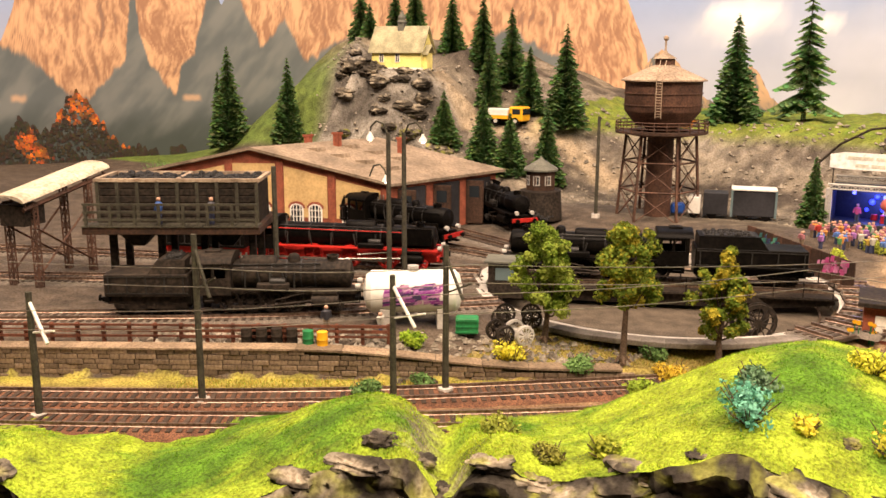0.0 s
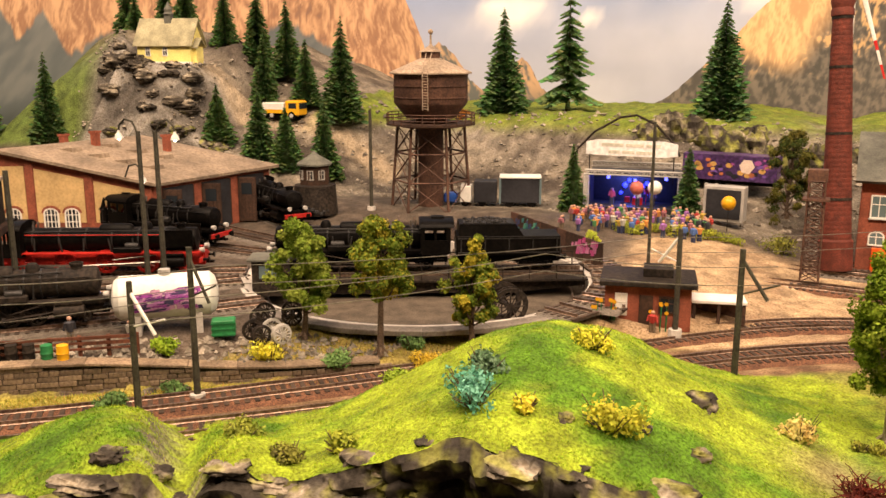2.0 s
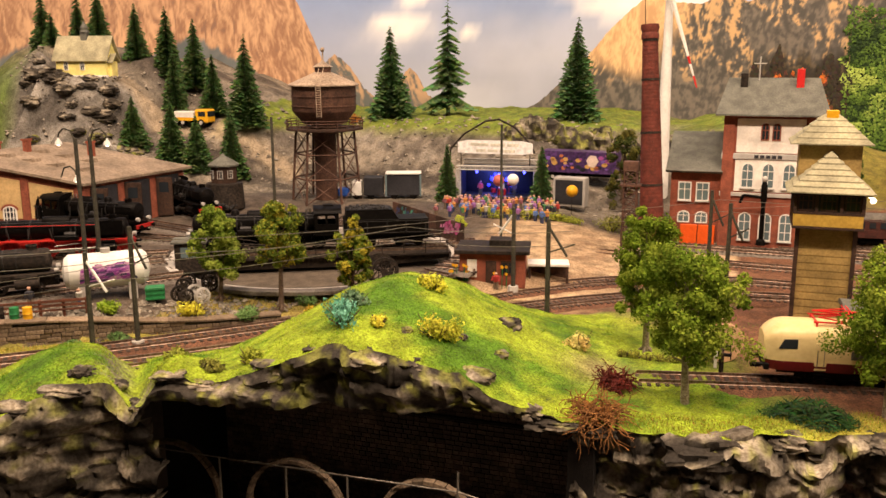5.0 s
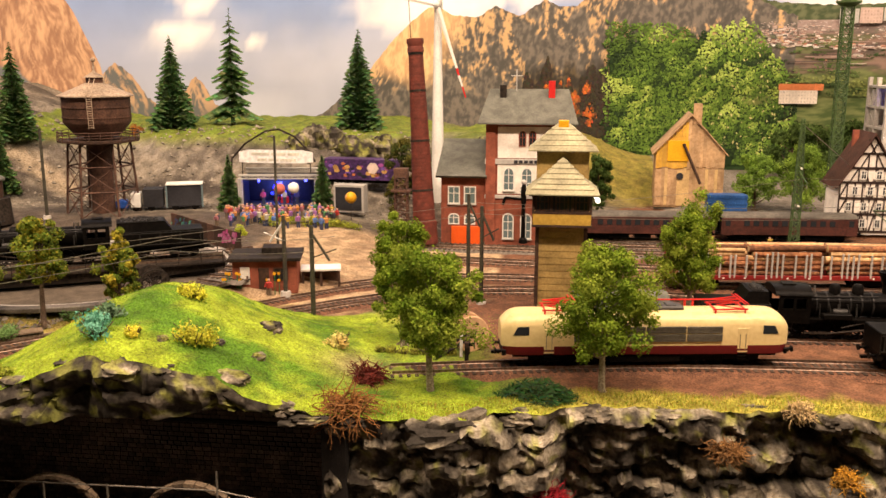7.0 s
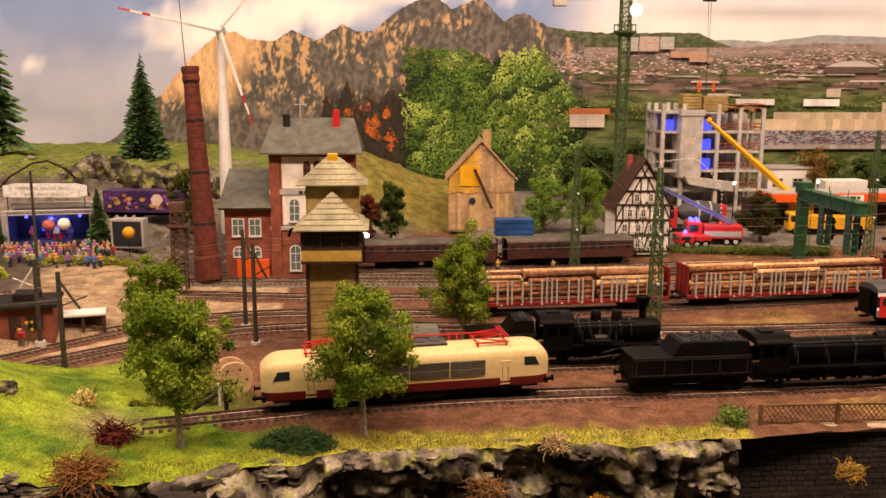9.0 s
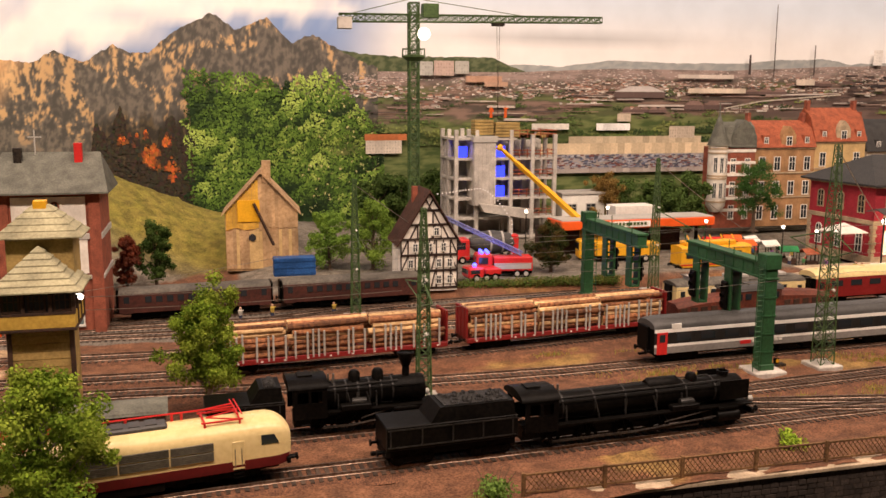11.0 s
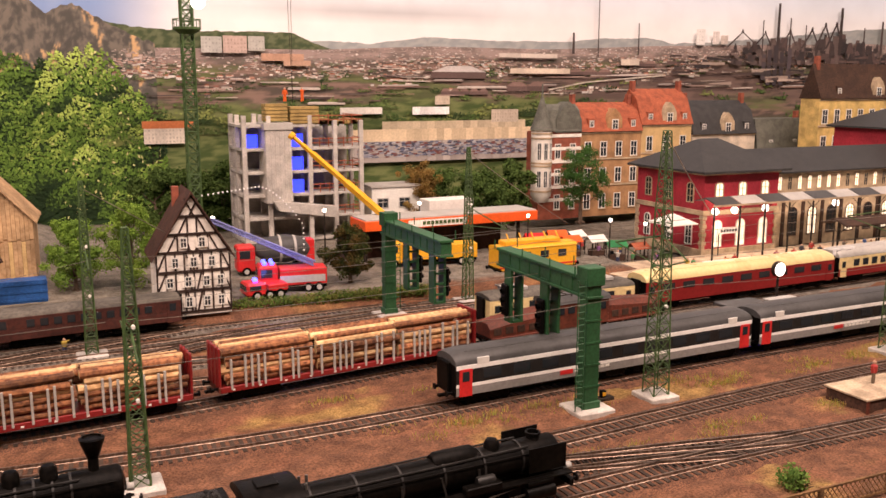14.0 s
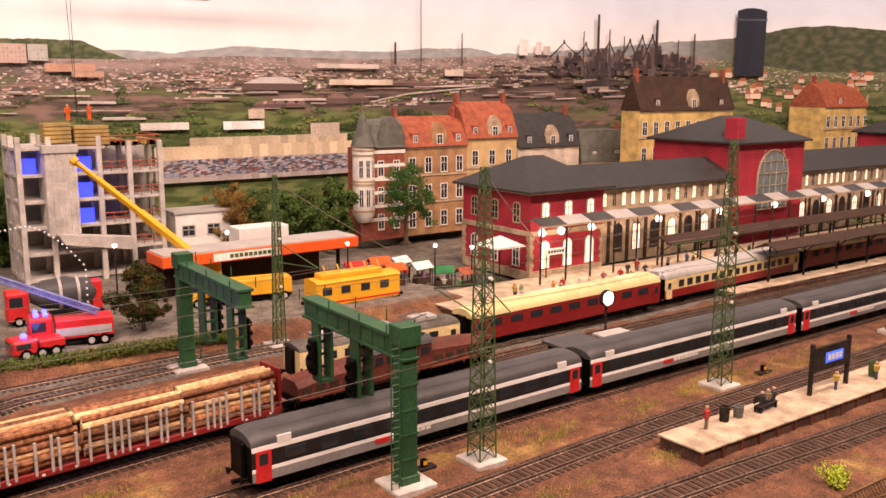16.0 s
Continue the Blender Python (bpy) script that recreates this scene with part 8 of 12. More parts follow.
lattice_mast(23.2, 14.9, 0, 16.2, 1.1, (-3, 7))
lattice_mast(22.4, 45.0, 0, 16.0, 1.0, (-4,))
lattice_mast(62.2, 15.0, 0, 21.0, 1.45, (6, -3))
lattice_mast(89.6, 15.6, 0, 21.8, 1.45, (6, -3))
lattice_mast(62.8, 49.6, 0, 17.6, 1.0, (-9,))
lattice_mast(120.0, 15.8, 0, 21.0, 1.45, (6,))


def signal_gantry(x, y, rz, post_y, far_y, label, z0=0.0):
    """A cantilevered signal bridge: a post at y = 0, its beam along +y."""
    L = far_y
    root = thing("signal_gantry", x, y, z0, rz, label, "signal gantry", "signal gantries")
    ms = Mesh()
    ms.box(-1.6, 1.6, -1.5, 1.5, -0.2, 0.35, 0.08)
    part("foot", ms, CONCRETE, root, "pale concrete foot")
    ms = Mesh()
    ms.box(-0.62, 0.62, -0.55, 0.55, 0.3, 11.0, 0.06)
    ms.box(-0.75, 0.75, -0.68, 0.68, 0.3, 0.9, 0.05)
    for k in range(6):
        ms.box(-0.67, 0.67, -0.6, 0.6, 2.0 + k * 1.7, 2.15 + k * 1.7)
    part("post", ms, GANTRY, root)
    ms = Mesh()
    ms.box(-0.55, 0.55, -0.6, L, 9.0, 10.2, 0.05)
    ms.box(-0.7, 0.7, -0.7, L + 0.1, 10.2, 10.45, 0.03)
    ms.box(-0.7, 0.7, -0.7, L + 0.1, 8.85, 9.05, 0.03)
    for k in range(int(L / 1.6)):
        ms.box(-0.62, 0.62, k * 1.6, k * 1.6 + 0.12, 8.95, 10.25)
    part("beam", ms, GANTRY, root)
    ms = Mesh()
    ms.box(-0.8, 0.8, -0.75, 0.75, 9.8, 11.2, 0.06)
    part("head", ms, GANTRY, root)
    for yy in (L * 0.42, L * 0.86):
        ms = Mesh()
        for s in (-0.5, 0.5):
            ms.box(s - 0.12, s + 0.12, yy - 0.6, yy + 0.6, 4.3, 9.2, 0.02)
        ms.box(-0.6, 0.6, yy - 0.6, yy + 0.6, 4.2, 4.4)
        for k in range(4):
            ms.box(-0.55, 0.55, yy + 0.45, yy + 0.6, 5.0 + k, 5.2 + k)
        part("signal_cage", ms, GANTRY, root)
        ms = Mesh()
        ms.box(-1.05, -0.7, yy - 0.5, yy + 0.5, 4.8, 7.6, 0.12)
        for zz in (5.4, 6.2, 7.0):
            ms.rod((-1.05, yy - 0.05, zz), (-1.3, yy - 0.05, zz), 0.24, n=10, caps=False)
        part("signal_head", ms, BLACK, root, "black signal head")
    ms = Mesh()
    for s in (-0.3, 0.3):
        ms.rod((s - 1.3, -0.8, 0.4), (s - 1.3, -0.8, 10.4), 0.05, n=4)
    for k in range(20):
        ms.rod((-1.6, -0.8, 0.8 + k * 0.48), (-1.0, -0.8, 0.8 + k * 0.48), 0.04, n=4)
    part("ladder", ms, GANTRY, root)
    for yy in (0.5, L * 0.3, L * 0.62, L - 0.4):
        for s in (-1, 1):
            ms = Mesh()
            ms.rod((s * 1.1, yy, 10.4), (s * 1.1, yy, 11.2), 0.06, n=4)
            part("rail_post", ms, GANTRY, root)
    return root


signal_gantry(55.6, 14.8, 0, 0, 13.4, "green steel signal gantry over the passenger line")
signal_gantry(52.4, 47.6, 180, 0, 14.4, "green steel signal gantry beside the hedge")


# ---------------------------------------------------------------- the engine yard
def coal_bunker():
    root = thing("coal_bunker", -80.0, -7.7, 1.7, 38.5, "dark elevated coal bunker with railed timber deck", "coal bunker")
    ms = Mesh()
    ms.box(-6.6, 6.2, -3.4, 3.0, 6.0, 6.55, 0.04)
    part("deck", ms, DARKBROWN, root)
    for k in range(22):
        ms = Mesh()
        ms.box(-6.6 + k * 0.58, -6.08 + k * 0.58, -3.5, -1.9, 6.55, 6.65)
        part("deck_plank", ms, POLE, root)
    ms = Mesh()
    for x0, x1 in ((-5.8, -0.1), (0.1, 5.8)):
        for y0, y1, xa, xb in ((-1.9, -1.7, x0, x1), (2.6, 2.8, x0, x1)):
            ms.box(xa, xb, y0, y1, 6.5, 9.7)
        for xx in (x0, x1 - 0.2):
            ms.box(xx, xx + 0.2, -1.9, 2.8, 6.5, 9.7)
    part("bin", ms, SOOT, root)
    ms = Mesh()
    for yy in (-1.9, 2.7):
        ms.box(-6.0, 6.0, yy - 0.15, yy + 0.15, 9.65, 9.9)
    for xx in (-5.9, 0, 5.9):
        ms.box(xx - 0.15, xx + 0.15, -2.0, 2.8, 9.65, 9.9)
    part("rim", ms, RUSTLIGHT, root, "pale weathered rim beams")
    for k in range(9):
        ms = Mesh()
        x = -5.8 + k * 1.45
        ms.box(x - 0.12, x + 0.12, -2.05, -1.88, 6.5, 9.7)
        part("bin_post", ms, POLE, root)
    for k in range(6):
        for x0, x1 in ((-5.7, -0.15), (0.15, 5.7)):
            ms = Mesh()
            ms.box(x0, x1, -1.96, -1.88, 6.6 + k * 0.52, 7.04 + k * 0.52, 0.02)
            part("bin_board", ms, SOOT, root)
    ms = Mesh()
    for _ in range(420):
        x = RNG.uniform(-5.5, 5.5)
        ms.ball(x, RNG.uniform(-1.5, 2.4), 9.3 + RNG.uniform(-0.3, 0.45), RNG.uniform(0.18, 0.34), 4)
    part("coal", ms, COAL, root, "black coal filling the bins", kind="stuff")
    for k in range(8):
        ms = Mesh()
        x = -6.3 + k * 1.75
        ms.box(x - 0.1, x + 0.1, -3.35, -3.15, 6.5, 8.2)
        part("rail_post", ms, POLE, root)
    for z in (7.0, 7.55, 8.1):
        ms = Mesh()
        ms.box(-6.5, 6.1, -3.32, -3.18, z, z + 0.16)
        part("rail_board", ms, POLE, root)
    for x in (-5.2, -1.6, 1.6, 5.2):
        for y in (-1.0, 2.4):
            ms = Mesh()
            ms.box(x - 0.25, x + 0.25, y - 0.25, y + 0.25, -0.3, 6.1, 0.03)
            part("leg", ms, SOOT, root)
    for x in (-3.5, 3.2):
        ms = Mesh()
        ms.loft([[(x - 1.6, -1.5, 6.1), (x + 1.6, -1.5, 6.1), (x + 1.6, 2.2, 6.1), (x - 1.6, 2.2, 6.1)], [(x - 0.4, -0.4, 4.6), (x + 0.4, -0.4, 4.6), (x + 0.4, 0.4, 4.6), (x - 0.4, 0.4, 4.6)]])
        part("hopper", ms, SOOT, root)
    for x, c in ((-1.2, (0.04, 0.1, 0.3)), (2.6, (0.05, 0.05, 0.06))):
        f = figure_mesh(c)
        solid("figurine", f, FIGURE, "small painted worker figurine on the bunker deck", "figurine", "figurines", at=tuple((root.matrix_world @ Vector((x * CM, -2.6 * CM, 6.65 * CM))) / CM))


def figure_mesh(coat, legs=(0.05, 0.06, 0.12), skin=(0.6, 0.35, 0.24), h=2.0, pose_k=0):
    """A model figurine as one plain shape."""
    ms = Mesh()
    ms.col = legs
    ms.rod((-0.13, 0, 0), (-0.1, 0, h * 0.47), 0.12, 0.14, n=6)
    ms.rod((0.13, 0, 0), (0.1, 0, h * 0.47), 0.12, 0.14, n=6)
    ms.col = coat
    ms.lathe(0, 0, [(0.2, h * 0.44), (0.26, h * 0.6), (0.28, h * 0.78), (0.1, h * 0.85)], n=8)
    for s in (-1, 1):
        ms.rod((s * 0.27, 0, h * 0.78), (s * 0.36, -0.1 - 0.1 * pose_k, h * (0.5 + 0.3 * pose_k)), 0.08, n=5)
    ms.col = skin
    ms.ball(0, 0, h * 0.92, 0.16, 6)
    return ms


coal_bunker()


def coal_conveyor():
    root = thing("coal_hoist", -96.0, -9.6, 1.7, 20, "rusty coal hoist with pale sheet roof on lattice legs", "coal hoist")
    for x in (-1.3, 1.3):
        for y in (-3.4, 3.2):
            ms = lattice(Mesh(), (x, y, -0.3), (x, y, 7.0 + 0.17 * (y + 3.4)), 0.45, 0.45, 7, 0.11, 0.07)
            part("leg", ms, RUST, root)
    ms = Mesh()
    for s in (-1.4, 1.4):
        ms.beam((s, -4.6, 6.6), (s, 5.6, 8.3), 0.3)
        ms.beam((s, -3.4, 1.0), (s, 3.2, 6.0), 0.15)
        ms.beam((s, 3.2, 1.0), (s, -3.4, 5.0), 0.15)
    part("girder", ms, RUST, root)
    ms = Mesh()
    rings = []
    n = 10
    for y, z in ((-4.9, 7.2), (5.8, 8.9)):
        rings.append([(1.75 * math.cos(math.pi * i / n), y, z + 0.6 * math.sin(math.pi * i / n)) for i in range(n + 1)] + [(-1.65, y, z - 0.02), (0, y, z + 0.5), (1.65, y, z - 0.02)])
    ms.loft(rings)
    part("roof", ms, mat("pale_sheet_roof", (0.62, 0.55, 0.42), (0.42, 0.34, 0.24), 350, 0.7, bump=0.2), root, "curved pale sheet roof")
    ms = Mesh()
    ms.box(-1.2, 1.2, -4.4, -2.0, 5.2, 6.9, 0.04)
    part("skip", ms, SOOT, root)
    for y in (-4.4, 0.4, 5.2):
        for s in (-1.45, 1.45):
            ms = Mesh()
            z = 6.7 + 0.165 * (y + 4.6)
            ms.rod((s, y, z), (s, y, z + 0.75), 0.1, n=5)
            part("roof_post", ms, RUST, root)


coal_conveyor()


def turntable():
    root = thing("turntable", TT[0], TT[1], 0, 0, "locomotive turntable in a round paved pit", "turntable")
    ms = Mesh()
    R = TT[2]
    ms.lathe(0, 0, [(R - 0.1, 0.1), (R - 0.1, 1.62), (R + 0.9, 1.78), (R + 0.9, 1.4), (R + 0.2, 1.3), (R + 0.2, 0.1)], n=72)
    ms.f = ms.f[:-2]
    ms.m = ms.m[:-2]
    part("pit_wall", ms, CONCRETE, root, "pale concrete pit rim")
    ms = Mesh()
    ms.lathe(0, 0, [(R - 0.1, 0.22), (0.1, 0.24)], n=48)
    part("pit_floor", ms, MORTAR, root)
    ms = Mesh()
    for i in range(72):
        a, b = 2 * math.pi * i / 72, 2 * math.pi * (i + 1) / 72
        ms.rod(((R - 1.4) * math.cos(a), (R - 1.4) * math.sin(a), 0.45), ((R - 1.4) * math.cos(b), (R - 1.4) * math.sin(b), 0.45), 0.08, n=4)
    part("ring_rail", ms, RAIL, root)
    m = pose(0, 0, 0, 0, 0, 27.6)
    ms = Mesh()
    for s in (-1, 1):
        ms.prism([(-13.8, 1.72), (13.8, 1.72), (13.8, 1.2), (8, 0.65), (-8, 0.65), (-13.8, 1.2)], s * 1.9 - 0.12, s * 1.9 + 0.12, "y")
    ms.box(-13.9, 13.9, -2.6, 2.6, 1.7, 1.86)
    part("bridge", ms.moved(m), SOOT, root, "dark girder bridge")
    for s in (-0.85, 0.85):
        ms = Mesh()
        ms.box(-13.9, 13.9, s - 0.06, s + 0.06, 1.86, 2.2)
        part("rail", ms.moved(m), RAIL, root)
    for s in (-1, 1):
        ms = Mesh()
        for z in (2.5, 3.1):
            ms.rod((-13.5, s * 2.5, z), (13.5, s * 2.5, z), 0.06, n=5)
        for k in range(13):
            ms.rod((-13.5 + k * 2.25, s * 2.5, 1.8), (-13.5 + k * 2.25, s * 2.5, 3.1), 0.06, n=5)
        part("railing", ms.moved(m), SOOT, root)
    ms = Mesh()
    ms.box(-13.6, -10.8, -4.6, -2.4, 1.2, 4.1, 0.05)
    cab = part("cabin", ms.moved(m), SOOT, root, "small dark control cabin")
    ms = Mesh()
    ms.box(-13.0, -11.4, -4.64, -4.58, 2.7, 3.7)
    part("window", ms.moved(m), glass_blue, cab)
    ms = Mesh()
    ms.box(-13.9, -10.5, -4.9, -2.1, 4.1, 4.3, 0.04)
    part("cabin_roof", ms.moved(m), SLATE, cab)


turntable()


def wheelset(x, y, z, rz, r=1.35, material=SOOT):
    root = thing("wheelset", x, y, z, rz, "loose spoked locomotive wheelset on the ground", "wheelset", "wheelsets")
    for s in (-1, 1):
        ms = wheel_mesh(r, 12)
        part("wheel", ms.moved(pose(0, s * 0.8, r, 0, 0, 0 if s < 0 else 180)), material, root)
    ms = Mesh()
    ms.rod((0, -0.9, r), (0, 0.9, r), 0.14, n=8)
    part("axle", ms, material, root)


wheelset(-43.2, 11.9, 1.15, 40)
wheelset(-57.6, 2.2, 1.75, 20, 0.68)
wheelset(-56.0, 3.4, 1.75, 35, 0.68)
wheelset(-54.6, -0.4, 1.75, 60, 0.66, LIGHTGREY)
wheelset(-55.6, -1.2, 1.75, 60, 0.66)


def tank_wagon():
    root = thing("storage_tank", -63.0, -1.3, 1.7, 40, "white storage tank with purple graffiti on a cradle", "tank")
    ms = Mesh()
    ms.lathe(0, 2.4, [(0.4, -3.5), (1.2, -3.3), (1.5, -2.95), (1.52, 2.95), (1.2, 3.3), (0.4, 3.5)], n=28, axis="x")
    part("vessel", ms, WHITE, root)
    ms = Mesh()
    for k in range(70):
        u = RNG.uniform(-1.9, 2.1)
        a = radians(RNG.uniform(-25, 25))
        w, h = RNG.uniform(0.15, 0.55), RNG.uniform(0.1, 0.4)
        ms.col = RNG.choice(((0.30, 0.05, 0.30), (0.10, 0.03, 0.14), (0.5, 0.2, 0.5), (0.05, 0.04, 0.10), (0.55, 0.3, 0.45)))
        pts = []
        for du, dz in ((-w, -h), (w, -h * 0.6), (w * 0.8, h), (-w * 0.7, h * 0.8)):
            b = a + dz / 1.66
            pts.append((u + du, -1.56 * math.cos(b), 2.4 + 1.56 * math.sin(b)))
        ms.quad(*pts)
    part("graffiti", ms, FIGURE, root, "purple and black spray paint", kind="stuff", smooth=0)
    for x in (-2.0, 2.0):
        ms = Mesh()
        ms.box(x - 0.35, x + 0.35, -1.2, 1.2, -0.2, 1.35, 0.05)
        part("cradle", ms, CONCRETE, root)
    ms = Mesh()
    ms.lathe(0, 0, [(0.4, 3.9), (0.4, 4.25)], n=12)
    part("manhole", ms, LIGHTGREY, root)


tank_wagon()


def crate(x, y, z, sx, sy, sz, m, label, name="crate", rz=0):
    root = thing(name, x, y, z, rz, label, name.replace("_", " "), "yard clutter")
    ms = Mesh()
    ms.box(-sx, sx, -sy, sy, 0, sz, 0.05)
    part("body", ms, m, root)
    ms = Mesh()
    for k in range(3):
        ms.box(-sx - 0.04, sx + 0.04, -sy - 0.05, sy + 0.05, sz * (0.1 + 0.35 * k), sz * (0.2 + 0.35 * k))
    part("rib", ms, m, root)


def oil_drum(x, y, z, m, label):
    ms = Mesh()
    ms.lathe(0, 0, [(0.36, 0), (0.38, 0.05), (0.36, 0.1), (0.36, 0.55), (0.39, 0.6), (0.36, 0.65), (0.36, 1.1), (0.3, 1.12)], n=14)
    solid("oil_drum", ms, m, label, "drum", "yard clutter", at=(x, y, z))


GREENPAINT = mat("green_paint", (0.02, 0.22, 0.07), (0.016, 0.16, 0.05), 400, 0.5)
crate(-58.6, -0.8, 1.75, 0.75, 0.55, 1.1, GREENPAINT, "bright green steel skip beside the tank", "skip", 35)
oil_drum(-64.0, -9.4, 1.75, YELLOW, "yellow oil drum behind the wooden fence")
oil_drum(-64.9, -9.8, 1.75, GREENPAINT, "green oil drum behind the wooden fence")
for k in range(7):
    oil_drum(-68.5 + 0.8 * (k % 4), -11.9 + 0.6 * (k % 4) + 0.8 * (k // 4), 1.75, SOOT, "rusty dark oil drum in a row")


def retaining_wall():
    """The stone wall below the engine yard: courses of cut stones."""
    root = thing("retaining_wall", -80, -22.4, -0.2, 36.7, "retaining wall of weathered brown cut stone", "wall", kind="structure")

    def top(x):
        return 2.05 - 1.2 * sm(19, 36, x)

    ms = Mesh()
    xs = [-16, 19, 22, 25, 28, 31, 34, 37, 40]
    ms.prism([(-16, 0), (40, 0)] + [(x, top(x)) for x in xs[::-1]], 0.06, 1.0, "y")
    part("core", ms, MORTAR, root)
    meshes = []
    for v in range(6):
        q = Mesh()
        w = (0.75, 0.9, 1.05, 1.2, 1.35, 0.6)[v]
        q.box(0, w - 0.05, -0.12 - 0.03 * (v % 3), 0.1, 0, 0.325, 0.035)
        meshes.append((w, q.data("stone", WALLSTONE)))
    count, rest = 0, Mesh()
    for row in range(6):
        x = -16 + RNG.uniform(0, 0.5)
        while x < 40:
            w, me = RNG.choice(meshes)
            if 0.3 + row * 0.345 > top(x + w):
                x += w
                continue
            if count < 300 and -6 < x < 36:
                ob = new("stone", me)
                ob.parent = root
                ob.matrix_basis = spot(x, RNG.uniform(-0.03, 0.03), 0.03 + row * 0.345)
                count += 1
            else:
                rest.box(x, x + w - 0.05, -0.13, 0.1, 0.03 + row * 0.345, 0.355 + row * 0.345)
            x += w
    part("stones", rest, WALLSTONE, root, kind="stuff")
    for x0, x1 in zip(xs, xs[1:]):
        ms = Mesh()
        ms.prism([(x0, top(x0) + 0.03), (x1 - 0.04, top(x1) + 0.03), (x1 - 0.04, top(x1) + 0.16), (x0, top(x0) + 0.16)], -0.25, 1.0, "y")
        part("coping", ms, WALLSTONE, root)


def wood_fence():
    root = thing("wooden_fence", -83.2, -22.6, 1.75, 36.9, "low brown wooden rail fence along the wall", "fence")
    rail = mat("fence_brown", (0.16, 0.055, 0.03), (0.09, 0.035, 0.02), 500, 0.8)
    for k in range(17):
        ms = Mesh()
        x = k * 1.72
        ms.box(x - 0.12, x + 0.12, 0, 0.22, -0.3, 1.3, 0.02)
        part("post", ms, rail, root)
    for z in (0.35, 0.75, 1.1):
        for k in range(8):
            ms = Mesh()
            ms.box(k * 3.44 - 0.05, k * 3.44 + 3.4, -0.1, 0.0, z + RNG.uniform(-0.04, 0.04), z + 0.17)
            part("rail", ms, rail, root)


wood_fence()


def hut():
    root = thing("crossing_keeper_hut", -34.4, 18.7, 0.75, 12, "low brown hut with flat dark roof and sunflowers", "hut")
    ms = Mesh()
    ms.box(-3.1, 3.1, -2.0, 2.2, -0.4, 2.9, 0.04)
    part("body", ms, BRICK, root)
    ms = Mesh()
    ms.box(-3.5, 3.5, -2.5, 2.6, 2.9, 3.25, 0.05)
    part("roof", ms, SOOT, root)
    ms = Mesh()
    ms.box(-0.4, 1.8, -0.6, 1.4, 3.25, 3.9, 0.05)
    part("roof_box", ms, SOOT, root)
    window(root, -1.9, 0.6, 0.9, 1.7, side(0, -2.02, 0), WHITE, PLASTER)
    window(root, 1.5, 0.9, 1.4, 1.3, side(0, -2.02, 0), DARKBROWN, WINDOW)
    ms = Mesh()
    ms.box(-0.6, 0.4, -2.08, -1.98, 0, 2.2, 0.02)
    part("door", ms, DARKBROWN, root)
    r2 = thing("shelter", -29.6, 21.2, 0.6, 14, "low lean-to shelter with whitish roof", "shelter")
    ms = Mesh()
    ms.box(-2.0, 2.0, -1.1, 1.2, 1.35, 1.6, 0.04)
    part("roof", ms, WHITE, r2)
    ms = Mesh()
    ms.box(-1.9, 1.9, 0.8, 1.1, -0.3, 1.35)
    part("rear_wall", ms, RUST, r2)
    for x in (-1.8, 0, 1.8):
        ms = Mesh()
        ms.box(x - 0.12, x + 0.12, -1.0, -0.76, -0.3, 1.35)
        part("post", ms, DARKBROWN, r2)


hut()


# ---------------------------------------------------------------- the open-air stage
def truss(ms, p, q, w=0.5, bays=14):
    return lattice(ms, p, q, w, w, bays, 0.09, 0.055)


BANNERINK = mat("pale_ochre_ink", (0.84, 0.80, 0.66), None, 300, 0.6, bump=0)


